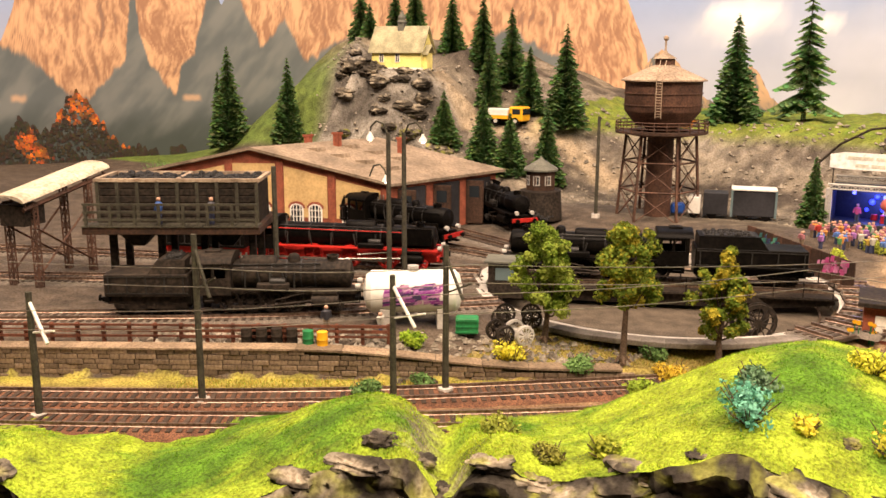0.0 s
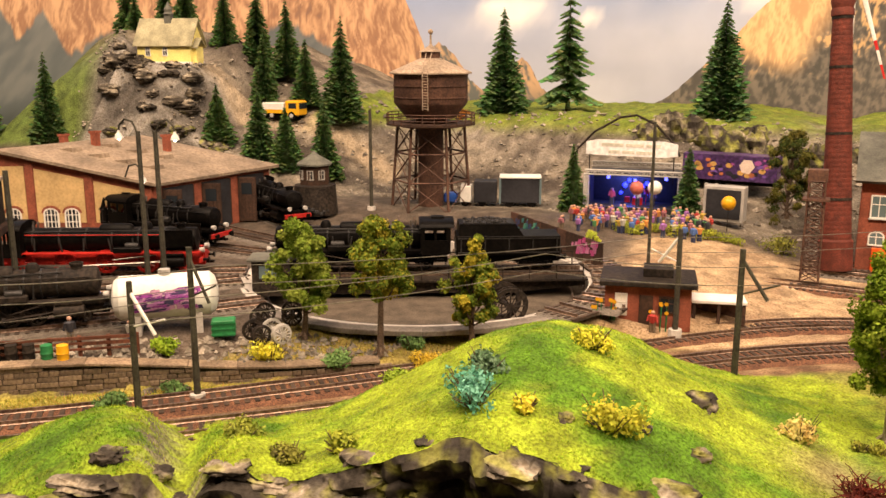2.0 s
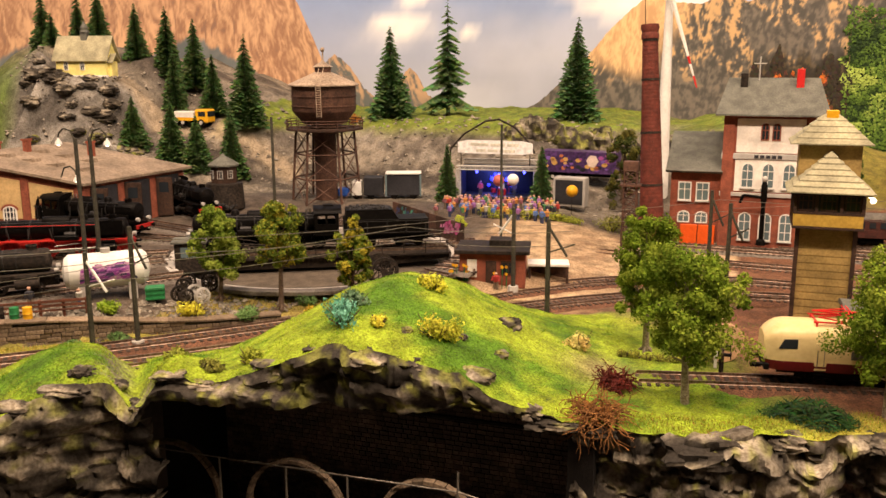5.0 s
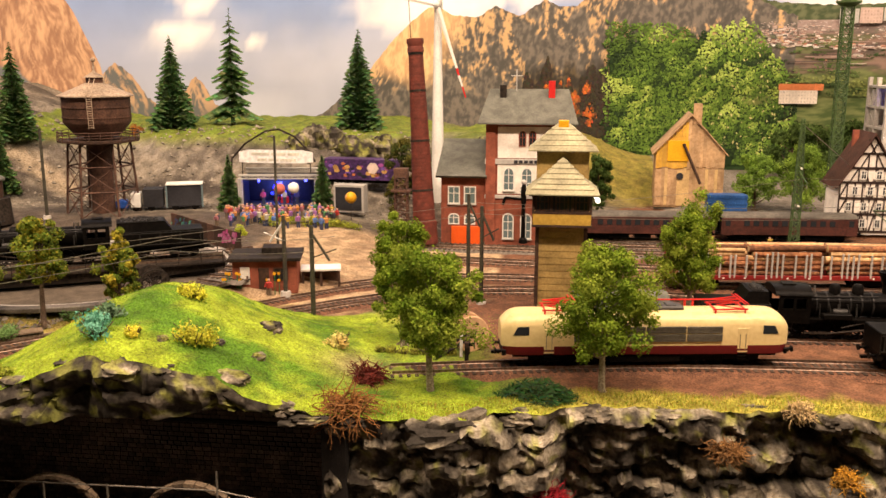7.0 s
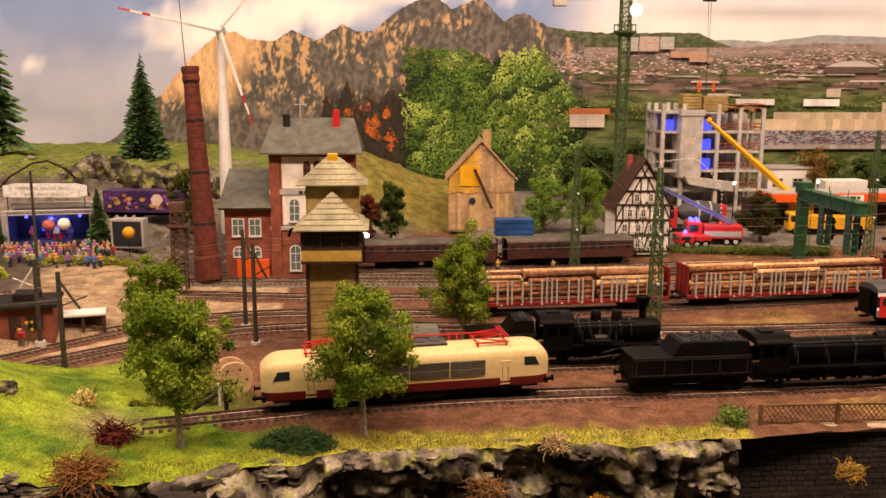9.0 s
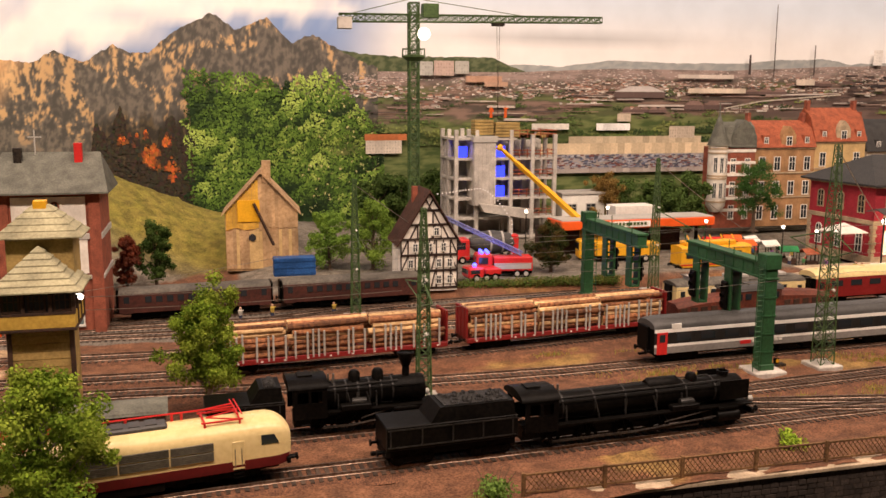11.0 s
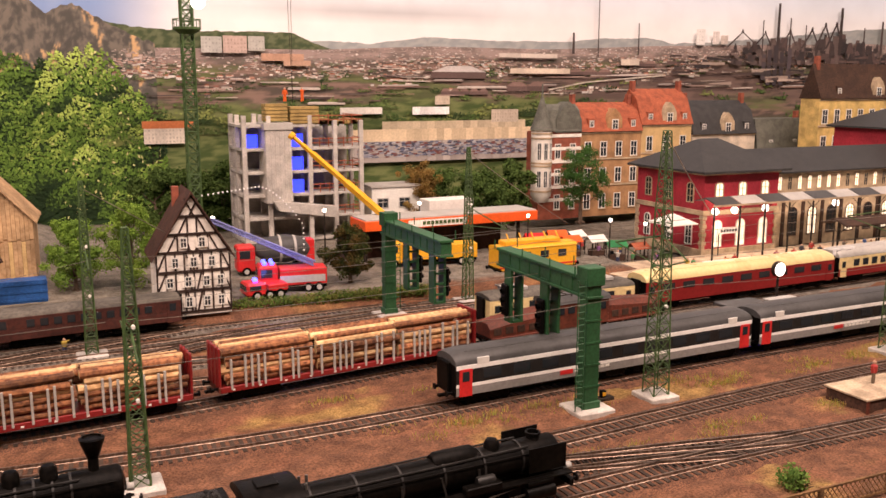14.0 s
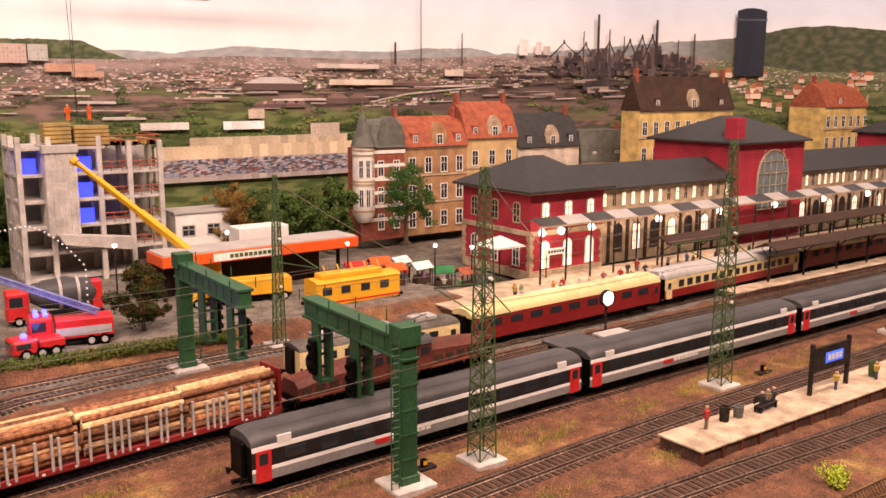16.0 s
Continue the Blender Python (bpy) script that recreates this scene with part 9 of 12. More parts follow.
def stage():
    root = thing("concert_stage", -43.6, 52.6, 2.55, 8, "black open-air stage with white truss and blue lights", "stage")
    ms = Mesh()
    ms.box(-5.0, 5.0, 0, 4.6, -0.6, 0.7, 0.03)
    part("platform", ms, INK, root)
    ms = Mesh()
    ms.box(-5.0, 5.0, 4.4, 4.6, 0.7, 4.4)
    for s in (-1, 1):
        ms.box(s * 5.0 - 0.1, s * 5.0 + 0.1, 0.5, 4.6, 0.7, 4.4)
    ms.box(-5.1, 5.1, 0, 4.7, 4.4, 4.55)
    part("backcloth", ms, INK, root, "black stage cloth")
    for p, q in (((-5.2, -0.2, -0.5), (-5.2, -0.2, 4.4)), ((5.2, -0.2, -0.5), (5.2, -0.2, 4.4)), ((-5.4, -0.2, 4.6), (5.4, -0.2, 4.6)), ((-5.0, 3.0, 5.2), (5.0, 3.0, 5.2))):
        part("truss", truss(Mesh(), p, q, 0.5), LIGHTGREY, root, "silver lighting truss")
    for x, z, m in ((-2.8, 4.0, BLUELED), (3.6, 4.0, BLUELED), (0.2, 3.7, BLUELED)):
        ms = Mesh()
        ms.ball(x, 0.5, z, 0.2, 8)
        part("spotlight", ms, m, root, "blue stage spotlight")
    for k in range(7):
        ms = Mesh()
        ms.ball(RNG.uniform(-2.2, 1.6), 4.2, RNG.uniform(1.4, 3.6), RNG.uniform(0.15, 0.4), 6)
        part("backdrop_lamp", ms, BLUEGLOW, root, "blue backdrop lamp")
    ms = Mesh()
    ms.lathe(0.4, 2.2, [(0.6, 0.7), (0.6, 1.5)], n=14)
    ms.lathe(-0.8, 2.6, [(0.35, 0.9), (0.35, 1.5)], n=12)
    ms.rod((1.3, 2.4, 0.7), (1.4, 2.4, 2.2), 0.04, n=4)
    ms.rod((1.2, 2.3, 2.2), (1.7, 2.5, 2.1), 0.3, 0.3, n=10)
    part("drum_kit", ms, REDPAINT, root, kind="stuff")
    for x, c in ((-2.4, (0.6, 0.1, 0.3)), (0.5, (0.7, 0.7, 0.7)), (2.2, (0.1, 0.1, 0.4))):
        p = root.matrix_world @ Vector((x * CM, 1.3 * CM, 0.72 * CM))
        solid("figurine", figure_mesh(c), FIGURE, "small painted musician figurine on the stage", "figurine", "figurines", at=tuple(p / CM))
    d = bpy.data.lights.new("stage_light", "POINT")
    d.energy, d.color, d.shadow_soft_size = 0.12, (0.12, 0.18, 1.0), 0.01
    lo = new("stage_light_source", d)
    lo.matrix_world = root.matrix_world @ spot(-0.5, 2.5, 3.6)
    # banner with an arch of cable behind it
    b = thing("banner", -44.2, 53.6, 8.9, 0, "white festival banner above the stage", "banner")
    ms = Mesh()
    n = 16
    ms.prism([(-5.2, 0.1), (-3.8, 0.0), (3.8, 0.0), (5.2, 0.2), (5.2, 1.5), (3.8, 1.8), (-3.8, 1.8), (-5.2, 1.5)], -0.05, 0.05, "y")
    part("cloth", ms, WHITESIGN, b)
    ms = Mesh()
    for x0, x1 in ((-3.4, -0.9), (-0.6, 1.4), (1.7, 3.3)):
        ms.box(x0, x1, -0.075, -0.04, 1.05, 1.4)
    part("lettering", ms, BANNERINK, b, "pale unreadable writing")
    ms = Mesh()
    for x0, x1 in ((-2.6, -1.3), (-1.0, 0.4), (0.6, 2.8)):
        ms.box(x0, x1, -0.075, -0.04, 0.25, 0.6)
    part("small_lettering", ms, BANNERINK, b, "pale unreadable writing")
    ms = Mesh()
    for s in (-4.8, 4.8):
        ms.rod((s, 0.1, -3.0), (s, 0.1, 1.6), 0.07, n=5)
    part("banner_pole", ms, SOOT, b)
    ms = Mesh()
    pts = [(-6.8, -4.5), (-6.4, 0.5), (-4.4, 2.6), (-1.5, 4.3), (0.4, 4.6), (2.6, 3.6), (4.6, 1.6), (5.4, 0.2)]
    for (x0, z0), (x1, z1) in zip(pts, pts[1:]):
        ms.rod((x0, 0.4, z0), (x1, 0.4, z1), 0.13, n=6)
    part("cable_arch", ms, SOOT, b, "thick dark cable bent into an arch")


stage()


def container_truck():
    root = thing("box_truck", -58.6, 51.5, 2.6, 20, "parked truck with black and white box bodies", "truck")
    for x0, x1, z1, m, n in ((-5.2, -3.9, 2.4, WHITE, "cab"), (-3.6, -0.9, 3.0, INK, "dark_box"), (-0.5, 4.2, 3.4, INK, "open_box")):
        ms = Mesh()
        ms.box(x0, x1, -1.3, 1.3, 0.5, z1, 0.08)
        part(n, ms, m, root)
    ms = Mesh()
    ms.box(-0.6, 4.3, -1.45, 1.45, 3.4, 3.6, 0.04)
    part("roof", ms, WHITE, root)
    ms = Mesh()
    for x in (-0.5, 4.2):
        ms.box(x - 0.12, x + 0.12, -1.45, -1.25, 0.4, 3.5)
    part("frame_post", ms, glass_blue, root, "pale green frame")
    for x in (-4.6, -2.6, 0.6, 3.2):
        for s in (-1, 1):
            ms = Mesh()
            ms.lathe(x, 0.5, [(0.5, s * 1.1 - 0.15), (0.5, s * 1.1 + 0.15)], n=14, axis="y")
            part("wheel", ms, BLACK, root)
    ms = Mesh()
    ms.box(-7.2, -5.6, -0.8, 0.8, 0.3, 1.5, 0.2)
    part("blue_front", ms, mat("blue_paint", (0.02, 0.08, 0.35), None, 400, 0.4), root)


container_truck()


def show_trailer():
    root = thing("semi_trailer", -34.6, 64.2, 4.4, -6, "dark purple show trailer with painted scene", "trailer")
    ms = Mesh()
    ms.box(-5.4, 5.6, -1.4, 1.4, 1.1, 4.2, 0.08)
    part("body", ms, mat("purple_print", (0.10, 0.045, 0.16), (0.035, 0.02, 0.06), 260, 0.4), root)
    ms = Mesh()
    for _ in range(46):
        x, z, r = RNG.uniform(-5, 5), RNG.uniform(1.5, 3.8), RNG.uniform(0.15, 0.5)
        ms.col = RNG.choice(((0.5, 0.16, 0.06), (0.35, 0.08, 0.3), (0.6, 0.35, 0.1), (0.02, 0.02, 0.03), (0.2, 0.1, 0.4)))
        ms.add([(x + r * math.cos(a), -1.43, z + 0.7 * r * math.sin(a)) for a in (0, 1, 2, 3, 4, 5)], [(0, 1, 2, 3, 4, 5)])
    ms.col = (0.75, 0.6, 0.5)
    ms.add([(2.2 + 0.9 * math.cos(a), -1.44, 2.9 + 0.9 * math.sin(a)) for a in (0, 1, 2, 3, 4, 5)], [(0, 1, 2, 3, 4, 5)])
    part("painted_scene", ms, FIGURE, root, "purple, orange and black painted scene", kind="stuff", smooth=0)
    for x in (-1.8, -0.6, 0.6):
        for s in (-1, 1):
            ms = Mesh()
            ms.lathe(x - 1.8, 0.5, [(0.5, s * 1.1 - 0.15), (0.5, s * 1.1 + 0.15)], n=14, axis="y")
            w = part("wheel", ms, BLACK, root)
            ms = Mesh()
            ms.lathe(x - 1.8, 0.5, [(0.25, s * 1.3 - 0.05), (0.25, s * 1.3 + 0.02)], n=10, axis="y")
            part("rim", ms, LIGHTGREY, w)
    ms = Mesh()
    ms.box(-5.2, 5.4, -1.0, 1.0, 0.7, 1.1)
    part("chassis", ms, BLACK, root)
    r2 = thing("video_screen", -33.4, 50.6, 2.5, -6, "dark framed video screen beside the stage", "screen")
    ms = Mesh()
    ms.box(-2.1, 2.1, -0.2, 1.6, 0.3, 4.0, 0.05)
    part("body", ms, LIGHTGREY, r2)
    ms = Mesh()
    ms.box(-1.8, 1.8, -0.26, -0.18, 0.6, 3.7)
    part("panel", ms, INK, r2)


show_trailer()


def graffiti_fence():
    root = thing("board_fence", -52.5, 37.6, 2.3, -38, "brown hoarding fence with pink and teal graffiti", "fence")
    for k in range(11):
        ms = Mesh()
        ms.box(k * 1.4, k * 1.4 + 1.36, -0.06, 0.06, -0.4, 2.2 - 0.04 * k, 0.02)
        part("panel", ms, DARKBROWN if k % 3 else RUST, root)
    ms = Mesh()
    for _ in range(70):
        far = RNG.random() < 0.5
        x, z = (RNG.gauss(12.6, 0.9), RNG.gauss(1.1, 0.3)) if far else (RNG.gauss(3.6, 1.4), RNG.gauss(1.2, 0.3))
        ms.col = RNG.choice(((0.62, 0.10, 0.30), (0.7, 0.25, 0.45))) if far else RNG.choice(((0.04, 0.2, 0.2), (0.05, 0.06, 0.15), (0.1, 0.35, 0.25)))
        r = RNG.uniform(0.1, 0.35)
        ms.quad((x - r, -0.1, z - r), (x + r * 0.7, -0.1, z - r * 0.8), (x + r, -0.1, z + r), (x - r * 0.5, -0.1, z + r * 0.7))
    part("graffiti", ms, FIGURE, root, "pink and teal spray paint", kind="stuff", smooth=0)


graffiti_fence()
COATS = ((0.45, 0.05, 0.04), (0.6, 0.42, 0.08), (0.1, 0.2, 0.5), (0.55, 0.52, 0.46), (0.35, 0.14, 0.16), (0.1, 0.3, 0.12), (0.05, 0.05, 0.06), (0.7, 0.3, 0.08), (0.35, 0.15, 0.4))
FIGDATA = [figure_mesh(c, h=1.75, legs= RNG.choice(((0.05, 0.06, 0.12), (0.2, 0.15, 0.1), (0.3, 0.3, 0.32))), pose_k=k % 2).data("figurine", FIGURE) for k, c in enumerate(COATS)]


def figurine(x, y, z, rz=0, label="small painted standing figurine", k=None):
    ob = new("figurine", RNG.choice(FIGDATA) if k is None else FIGDATA[k])
    ob.matrix_world = spot(x, y, z, rz) @ Matrix.Diagonal((1, 1, RNG.uniform(0.78, 1.05), 1))
    return tagged(ob, label, "figurine", "figurines")


for k in range(95):
    x, y = -43 + RNG.uniform(-5.6, 9), 44.2 + RNG.uniform(-2.4, 4.6)
    figurine(x, y, height(x, y), RNG.uniform(0, 360), "small painted figurine in the concert crowd")
for x, y, z, r, c in ((-40.2, 48.0, 6.1, 0.75, PLASTER), (-42.2, 48.4, 5.9, 0.75, mat("balloon_pink", (0.75, 0.2, 0.15), None, 300, 0.4)), (-32.6, 48.2, 5.4, 0.75, YELLOW)):
    root = thing("balloon", x, y, height(x, y), 0, "round balloon on a thin stick", "balloon", "balloons")
    ms = Mesh()
    ms.ball(0, 0, z - 2.4, r, 14)
    part("ball", ms, c, root)
    ms = Mesh()
    ms.rod((0, 0, 0), (0, 0, z - 3), 0.04, n=5)
    part("stick", ms, SOOT, root)


# ---------------------------------------------------------------- poles and wires
def pole(x, y, z, h, arm=0, label="dark wooden overhead line pole with bracket", r=0.22, white=False):
    root = thing("line_pole", x, y, z, 0, label, "pole", "line poles")
    ms = Mesh()
    ms.rod((0, 0, -0.5), (0, 0, h), r, r * 0.8, n=8)
    part("shaft", ms, POLE, root)
    ms = Mesh()
    ms.lathe(0, 0, [(r * 2.4, -0.3), (r * 2.2, 0.25)], n=8)
    part("base", ms, CONCRETE, root)
    if arm:
        ms = Mesh()
        ms.rod((0, 0, h * 0.93), (arm * 0.72, -arm * 0.1, h * 0.66), 0.11, n=6)
        ms.rod((0, 0, h * 0.68), (arm, -arm * 0.1, h * 0.78), 0.06, n=6)
        part("bracket", ms, WHITE if white else POLE, root)
    return root


pole(-71.6, -24.6, 0, 7.4, 3.0, "dark pole with pale bracket arm by the track", white=True)
pole(-65.9, -17.6, 0.1, 10.2, 2.0)
pole(-56.4, -11.2, 0.1, 8.0, 2.6, "dark pole with pale bracket arm by the track", white=True)
pole(-55.6, -7.2, 0.1, 9.2, 2.0)
pole(-26.6, 7.2, 0.4, 8.6, 2.2)
pole(-31.8, 16.2, 0.6, 7.6, -2.0, "dark pole with pale bracket arm by the hut", white=True)
pole(-36.8, 30.0, 1.6, 13.0, 0, "thin dark lamp pole in the yard", 0.16)
pole(-13.0, 17.0, 0, 9.4, 1.6)
pole(-14.8, 23.0, 0, 9.6, 1.6)
pole(-72.2, 43.5, 2.5, 11.5, 0, "tall grey wooden lamp pole near the tower")
for x, y in ((-74.6, -3.6), (-72.4, 7.0), (-71.4, 7.8)):
    pole(x, y, 1.7, 12.6 if y > 0 else 10.6, 0, "dark timber lamp pole in the engine yard", 0.24)
for (x, y, z), s in (((-72.4, 7.0, 14.4), -1), ((-71.4, 7.8, 14.4), 1), ((-79.5, 12.5, 10.0), 1)):
    root = thing("yard_lamp", x, y, z, 0, "white enamel yard lamp on a curved arm", "lamp", "yard lamps")
    ms = Mesh()
    pts = [(0, 0, -0.4), (s * 0.5, 0, 0.6), (s * 1.3, 0, 0.8), (s * 1.9, 0, 0.3), (s * 2.0, 0, -0.2)]
    for a, b in zip(pts, pts[1:]):
        ms.rod(a, b, 0.08, n=6)
    part("arm", ms, POLE, root)
    ms = Mesh()
    ms.lathe(s * 2.0, 0, [(0.36, -0.75), (0.3, -0.5), (0.12, -0.25), (0.1, -0.1)], n=12)
    part("shade", ms, WHITE, root)
    ms = Mesh()
    ms.ball(s * 2.0, 0, -0.72, 0.18, 8)
    part("bulb", ms, LAMPGLOW, root)


def wire(pts, r=0.024, sag=0.35, label="thin grey overhead wire"):
    root = thing("overhead_wire", 0, 0, 0, 0, label, "wire", "overhead wires")
    for a, b in zip(pts, pts[1:]):
        ms = Mesh()
        A, B = Vector(a), Vector(b)
        d = (B - A).normalized()
        u1 = d.orthogonal().normalized()
        u2 = d.cross(u1)
        rings = []
        for k in range(9):
            u = k / 8
            p = A.lerp(B, u) - Vector((0, 0, sag * 4 * u * (1 - u)))
            rings.append([tuple(p + (u1 * math.cos(q) + u2 * math.sin(q)) * r) for q in (0, 1.57, 3.14, 4.71)])
        ms.loft(rings)
        part("span", ms, WIRE, root)


for dz, dx in ((0, 0), (1.1, 0.1)):
    wire([(-90, -38, 6.2 + dz), (-69.2 + dx, -24.4, 5.6 + dz), (-54.2, -11.2, 6.2 + dz), (-38, 5, 7.0 + dz), (-24.6, 7.4, 7.0 + dz)], 0.028)
    wire([(-90, -30, 7.6 + dz), (-64.4, -17.6, 7.4 + dz), (-54.0, -7.0, 7.2 + dz), (-33.4, 16.2, 6.4 + dz), (-14, 23.4, 7.6 + dz), (22, 18, 8.8 + dz)], 0.028)
wire([(-13, 23, 8.0), (23.2, 45, 9.0), (62.8, 41, 9.6), (130, 40, 9.6)])
wire([(23.2, 22, 8.8), (62.2, 21.4, 9.8), (89.6, 21.4, 9.8), (120, 21.4, 9.8)])
wire([(23.2, 12, 8.6), (62.2, 11.6, 9.8), (89.6, 11.6, 9.8), (120, 11.6, 9.8)])
wire([(22.4, 45.0, 15.4), (30.8, 52.5, 9.5)], 0.05, 0.0, "slanting mast stay wire")
wire([(62.8, 49.6, 17.0), (84, 62, 6)], 0.05, 0.2, "slanting mast stay wire")
wire([(62.2, 15, 20.6), (89.6, 40, 9.5)], 0.05, 0.3, "slanting mast stay wire")
for y in (27.8, 33.2, 39.9):
    wire([(23, y, 8.8), (62.5, y, 9.6), (90, y, 9.6), (121, y, 9.6)])


# ---------------------------------------------------------------- small things of the yard
def water_column(x, y, z):
    root = thing("water_column", x, y, z, 0, "black locomotive water column with swivelling spout", "water column")
    ms = Mesh()
    ms.lathe(0, 0, [(0.55, -0.2), (0.5, 0.3), (0.28, 0.5), (0.24, 4.6), (0.34, 4.8), (0.34, 6.6), (0.2, 7.0)], n=12)
    part("column", ms, BLACK, root)
    ms = Mesh()
    ms.rod((0, 0, 5.2), (-2.2, -0.6, 5.5), 0.16, n=8)
    ms.rod((-2.2, -0.6, 5.5), (-2.5, -0.7, 4.6), 0.18, n=8)
    part("spout", ms, BLACK, root)
    ms = Mesh()
    ms.ball(0, 0, 7.3, 0.35, 8)
    part("lantern", ms, LIGHTGREY, root)


water_column(-10, 43.3, 0.9)
crate(-16.9, 46.0, 0.9, 1.3, 0.7, 2.4, mat("tan_orange_board", (0.62, 0.27, 0.08), (0.5, 0.2, 0.06), 300, 0.7), "orange-brown box standing by the railway house", "cabinet")
root = thing("lattice_tower", -23.9, 36.5, 0.9, 0, "rusty lattice hoist tower beside the chimney", "tower")
part("frame", lattice(Mesh(), (0, 0, -0.3), (0, 0, 8.6), 1.5, 1.3, 11, 0.12, 0.07), RUST, root)
ms = Mesh()
ms.box(-1.1, 1.1, -0.9, 0.9, 6.9, 7.1)
ms.box(-0.8, 0.8, -0.65, 0.65, 8.5, 9.6, 0.04)
part("cabin", ms, RUST, root)
crate(16.6, 57.6, 2.9, 2.6, 1.0, 2.3, mat("blue_skip", (0.02, 0.09, 0.28), (0.015, 0.06, 0.2), 400, 0.5), "blue steel skip beside the old barn", "skip")
for k, (x, y) in enumerate(((52.6, 88.6), (55.4, 89.4))):
    f = figure_mesh((0.8, 0.14, 0.02), (0.8, 0.14, 0.02), pose_k=k)
    solid("figurine", f, FIGURE, "small orange-clad worker figurine on the concrete frame", "figurine", "figurines", at=(x, y, 22.0))
for x, y, c in ((-63.2, -4.6, 3), (-72.0, 1.0, 2), (-33.4, 16.0, 0), (-66.6, -6.4, 6), (13.0, 46.6, 1), (20.2, 47.4, 1), (9.4, 45.9, 3)):
    figurine(x, y, height(x, y), 40 * c, "small painted railway worker figurine", c)
root = thing("sunflower_bed", -34.4, 16.0, height(-34.4, 16.0), 12, "sunflowers in front of the low hut", "flowers")
for k in range(16):
    x = RNG.choice((-2.6, 1.6)) + RNG.uniform(-0.8, 0.9)
    y, h = RNG.uniform(-0.2, 0.5), RNG.uniform(1.0, 2.1)
    ms = Mesh()
    ms.rod((x, y, -0.2), (x + 0.05, y - 0.05, h), 0.03, n=4)
    part("stalk", ms, GREENPAINT, root)
    ms = Mesh()
    ms.lathe(x, h, [(0.15, y - 0.08), (0.13, y - 0.04), (0.05, y)], n=10, axis="y")
    part("flower", ms, YELLOW, root)
for x, y in ((77.0, 8.4), (96.0, 15.6), (58.0, 16.2)):
    root = thing("switch_lantern", x, y, 0, 0, "small black and yellow switch lantern in the yard", "switch lantern", "switch lanterns")
    ms = Mesh()
    ms.box(-0.9, 0.9, -0.35, 0.35, 0.0, 0.25, 0.03)
    part("base", ms, SOOT, root)
    ms = Mesh()
    ms.box(-0.2, 0.2, -0.2, 0.2, 0.25, 0.8, 0.03)
    part("lantern", ms, BLACK, root)
    ms = Mesh()
    ms.box(-0.15, 0.15, -0.23, -0.19, 0.4, 0.7)
    part("signal_plate", ms, YELLOW, root)


# ---------------------------------------------------------------- station and town
CRIMSON = mat("crimson_plaster", (0.42, 0.035, 0.05), (0.32, 0.025, 0.035), 300, 0.8, bump=0.2, stain=0.2)
SANDSTONE = mat("sandstone", (0.52, 0.40, 0.26), (0.40, 0.3, 0.19), 500, 0.85, bump=0.3)
PLATFORM = mat("platform_sand", (0.55, 0.43, 0.30), (0.42, 0.32, 0.21), 600, 0.9, bump=0.3)


def head_building():
    root = thing("station_house", 103.0, 57.0, 0.9, 0, "crimson station house with sandstone trim and slate roof", "building")
    W, D, H = 13.6, 15.0, 11.8
    ms = Mesh()
    ms.box(0, W, 0, D, -0.5, H)
    part("wall", ms, CRIMSON, root, "crimson plaster walls")
    for z0, z1, o in ((5.6, 6.3, 0.2), (11.2, 11.8, 0.25), (-0.5, 0.8, 0.12)):
        ms = Mesh()
        ms.box(-o, W + o, -o, D + o, z0, z1, 0.05)
        part("cornice", ms, SANDSTONE, root)
    for x, y in ((0, 0), (W, 0), (0, D)):
        for k in range(8):
            ms = Mesh()
            s = 0.62 if k % 2 else 0.42
            ms.box(x - s * (x > 0) - 0.16 * (x == 0), x + s * (x == 0) + 0.16 * (x > 0), y - 0.16 - s * (y > 0), y + 0.16 * (y > 0) + s * (y == 0), 0.8 + k * 0.6, 1.34 + k * 0.6, 0.03)
            part("quoin", ms, SANDSTONE, root)
    for x in (2.6, 6.8, 11.0):
        window(root, x, 1.0, 1.7, 3.9, side(0, -0.02, 0), WHITE, WARMWIN, arch=0.85, cross=2, deep=0.12)
        window(root, x, 7.2, 1.5, 3.0, side(0, -0.02, 0), SANDSTONE, WARMWIN, arch=0.5, cross=2, deep=0.14)
    for y in (2.8, 7.5, 12.2):
        m = pose(0, y, 0, 0, 0, -90)
        window(root, 0, 1.2, 1.5, 3.4, m @ pose(0, -0.02, 0), WHITE, WINDOW, arch=0.7, cross=2, deep=0.12)
        window(root, 0, 7.2, 1.5, 2.9, m @ pose(0, -0.02, 0), SANDSTONE, WINDOW, arch=0.5, cross=2, deep=0.14)
    part("roof", hip_roof(0, W, 0, D, H, H + 4.0, 6.2, 1.2, 0.3), DARKSLATE, root, "dark grey slate roof")


head_building()


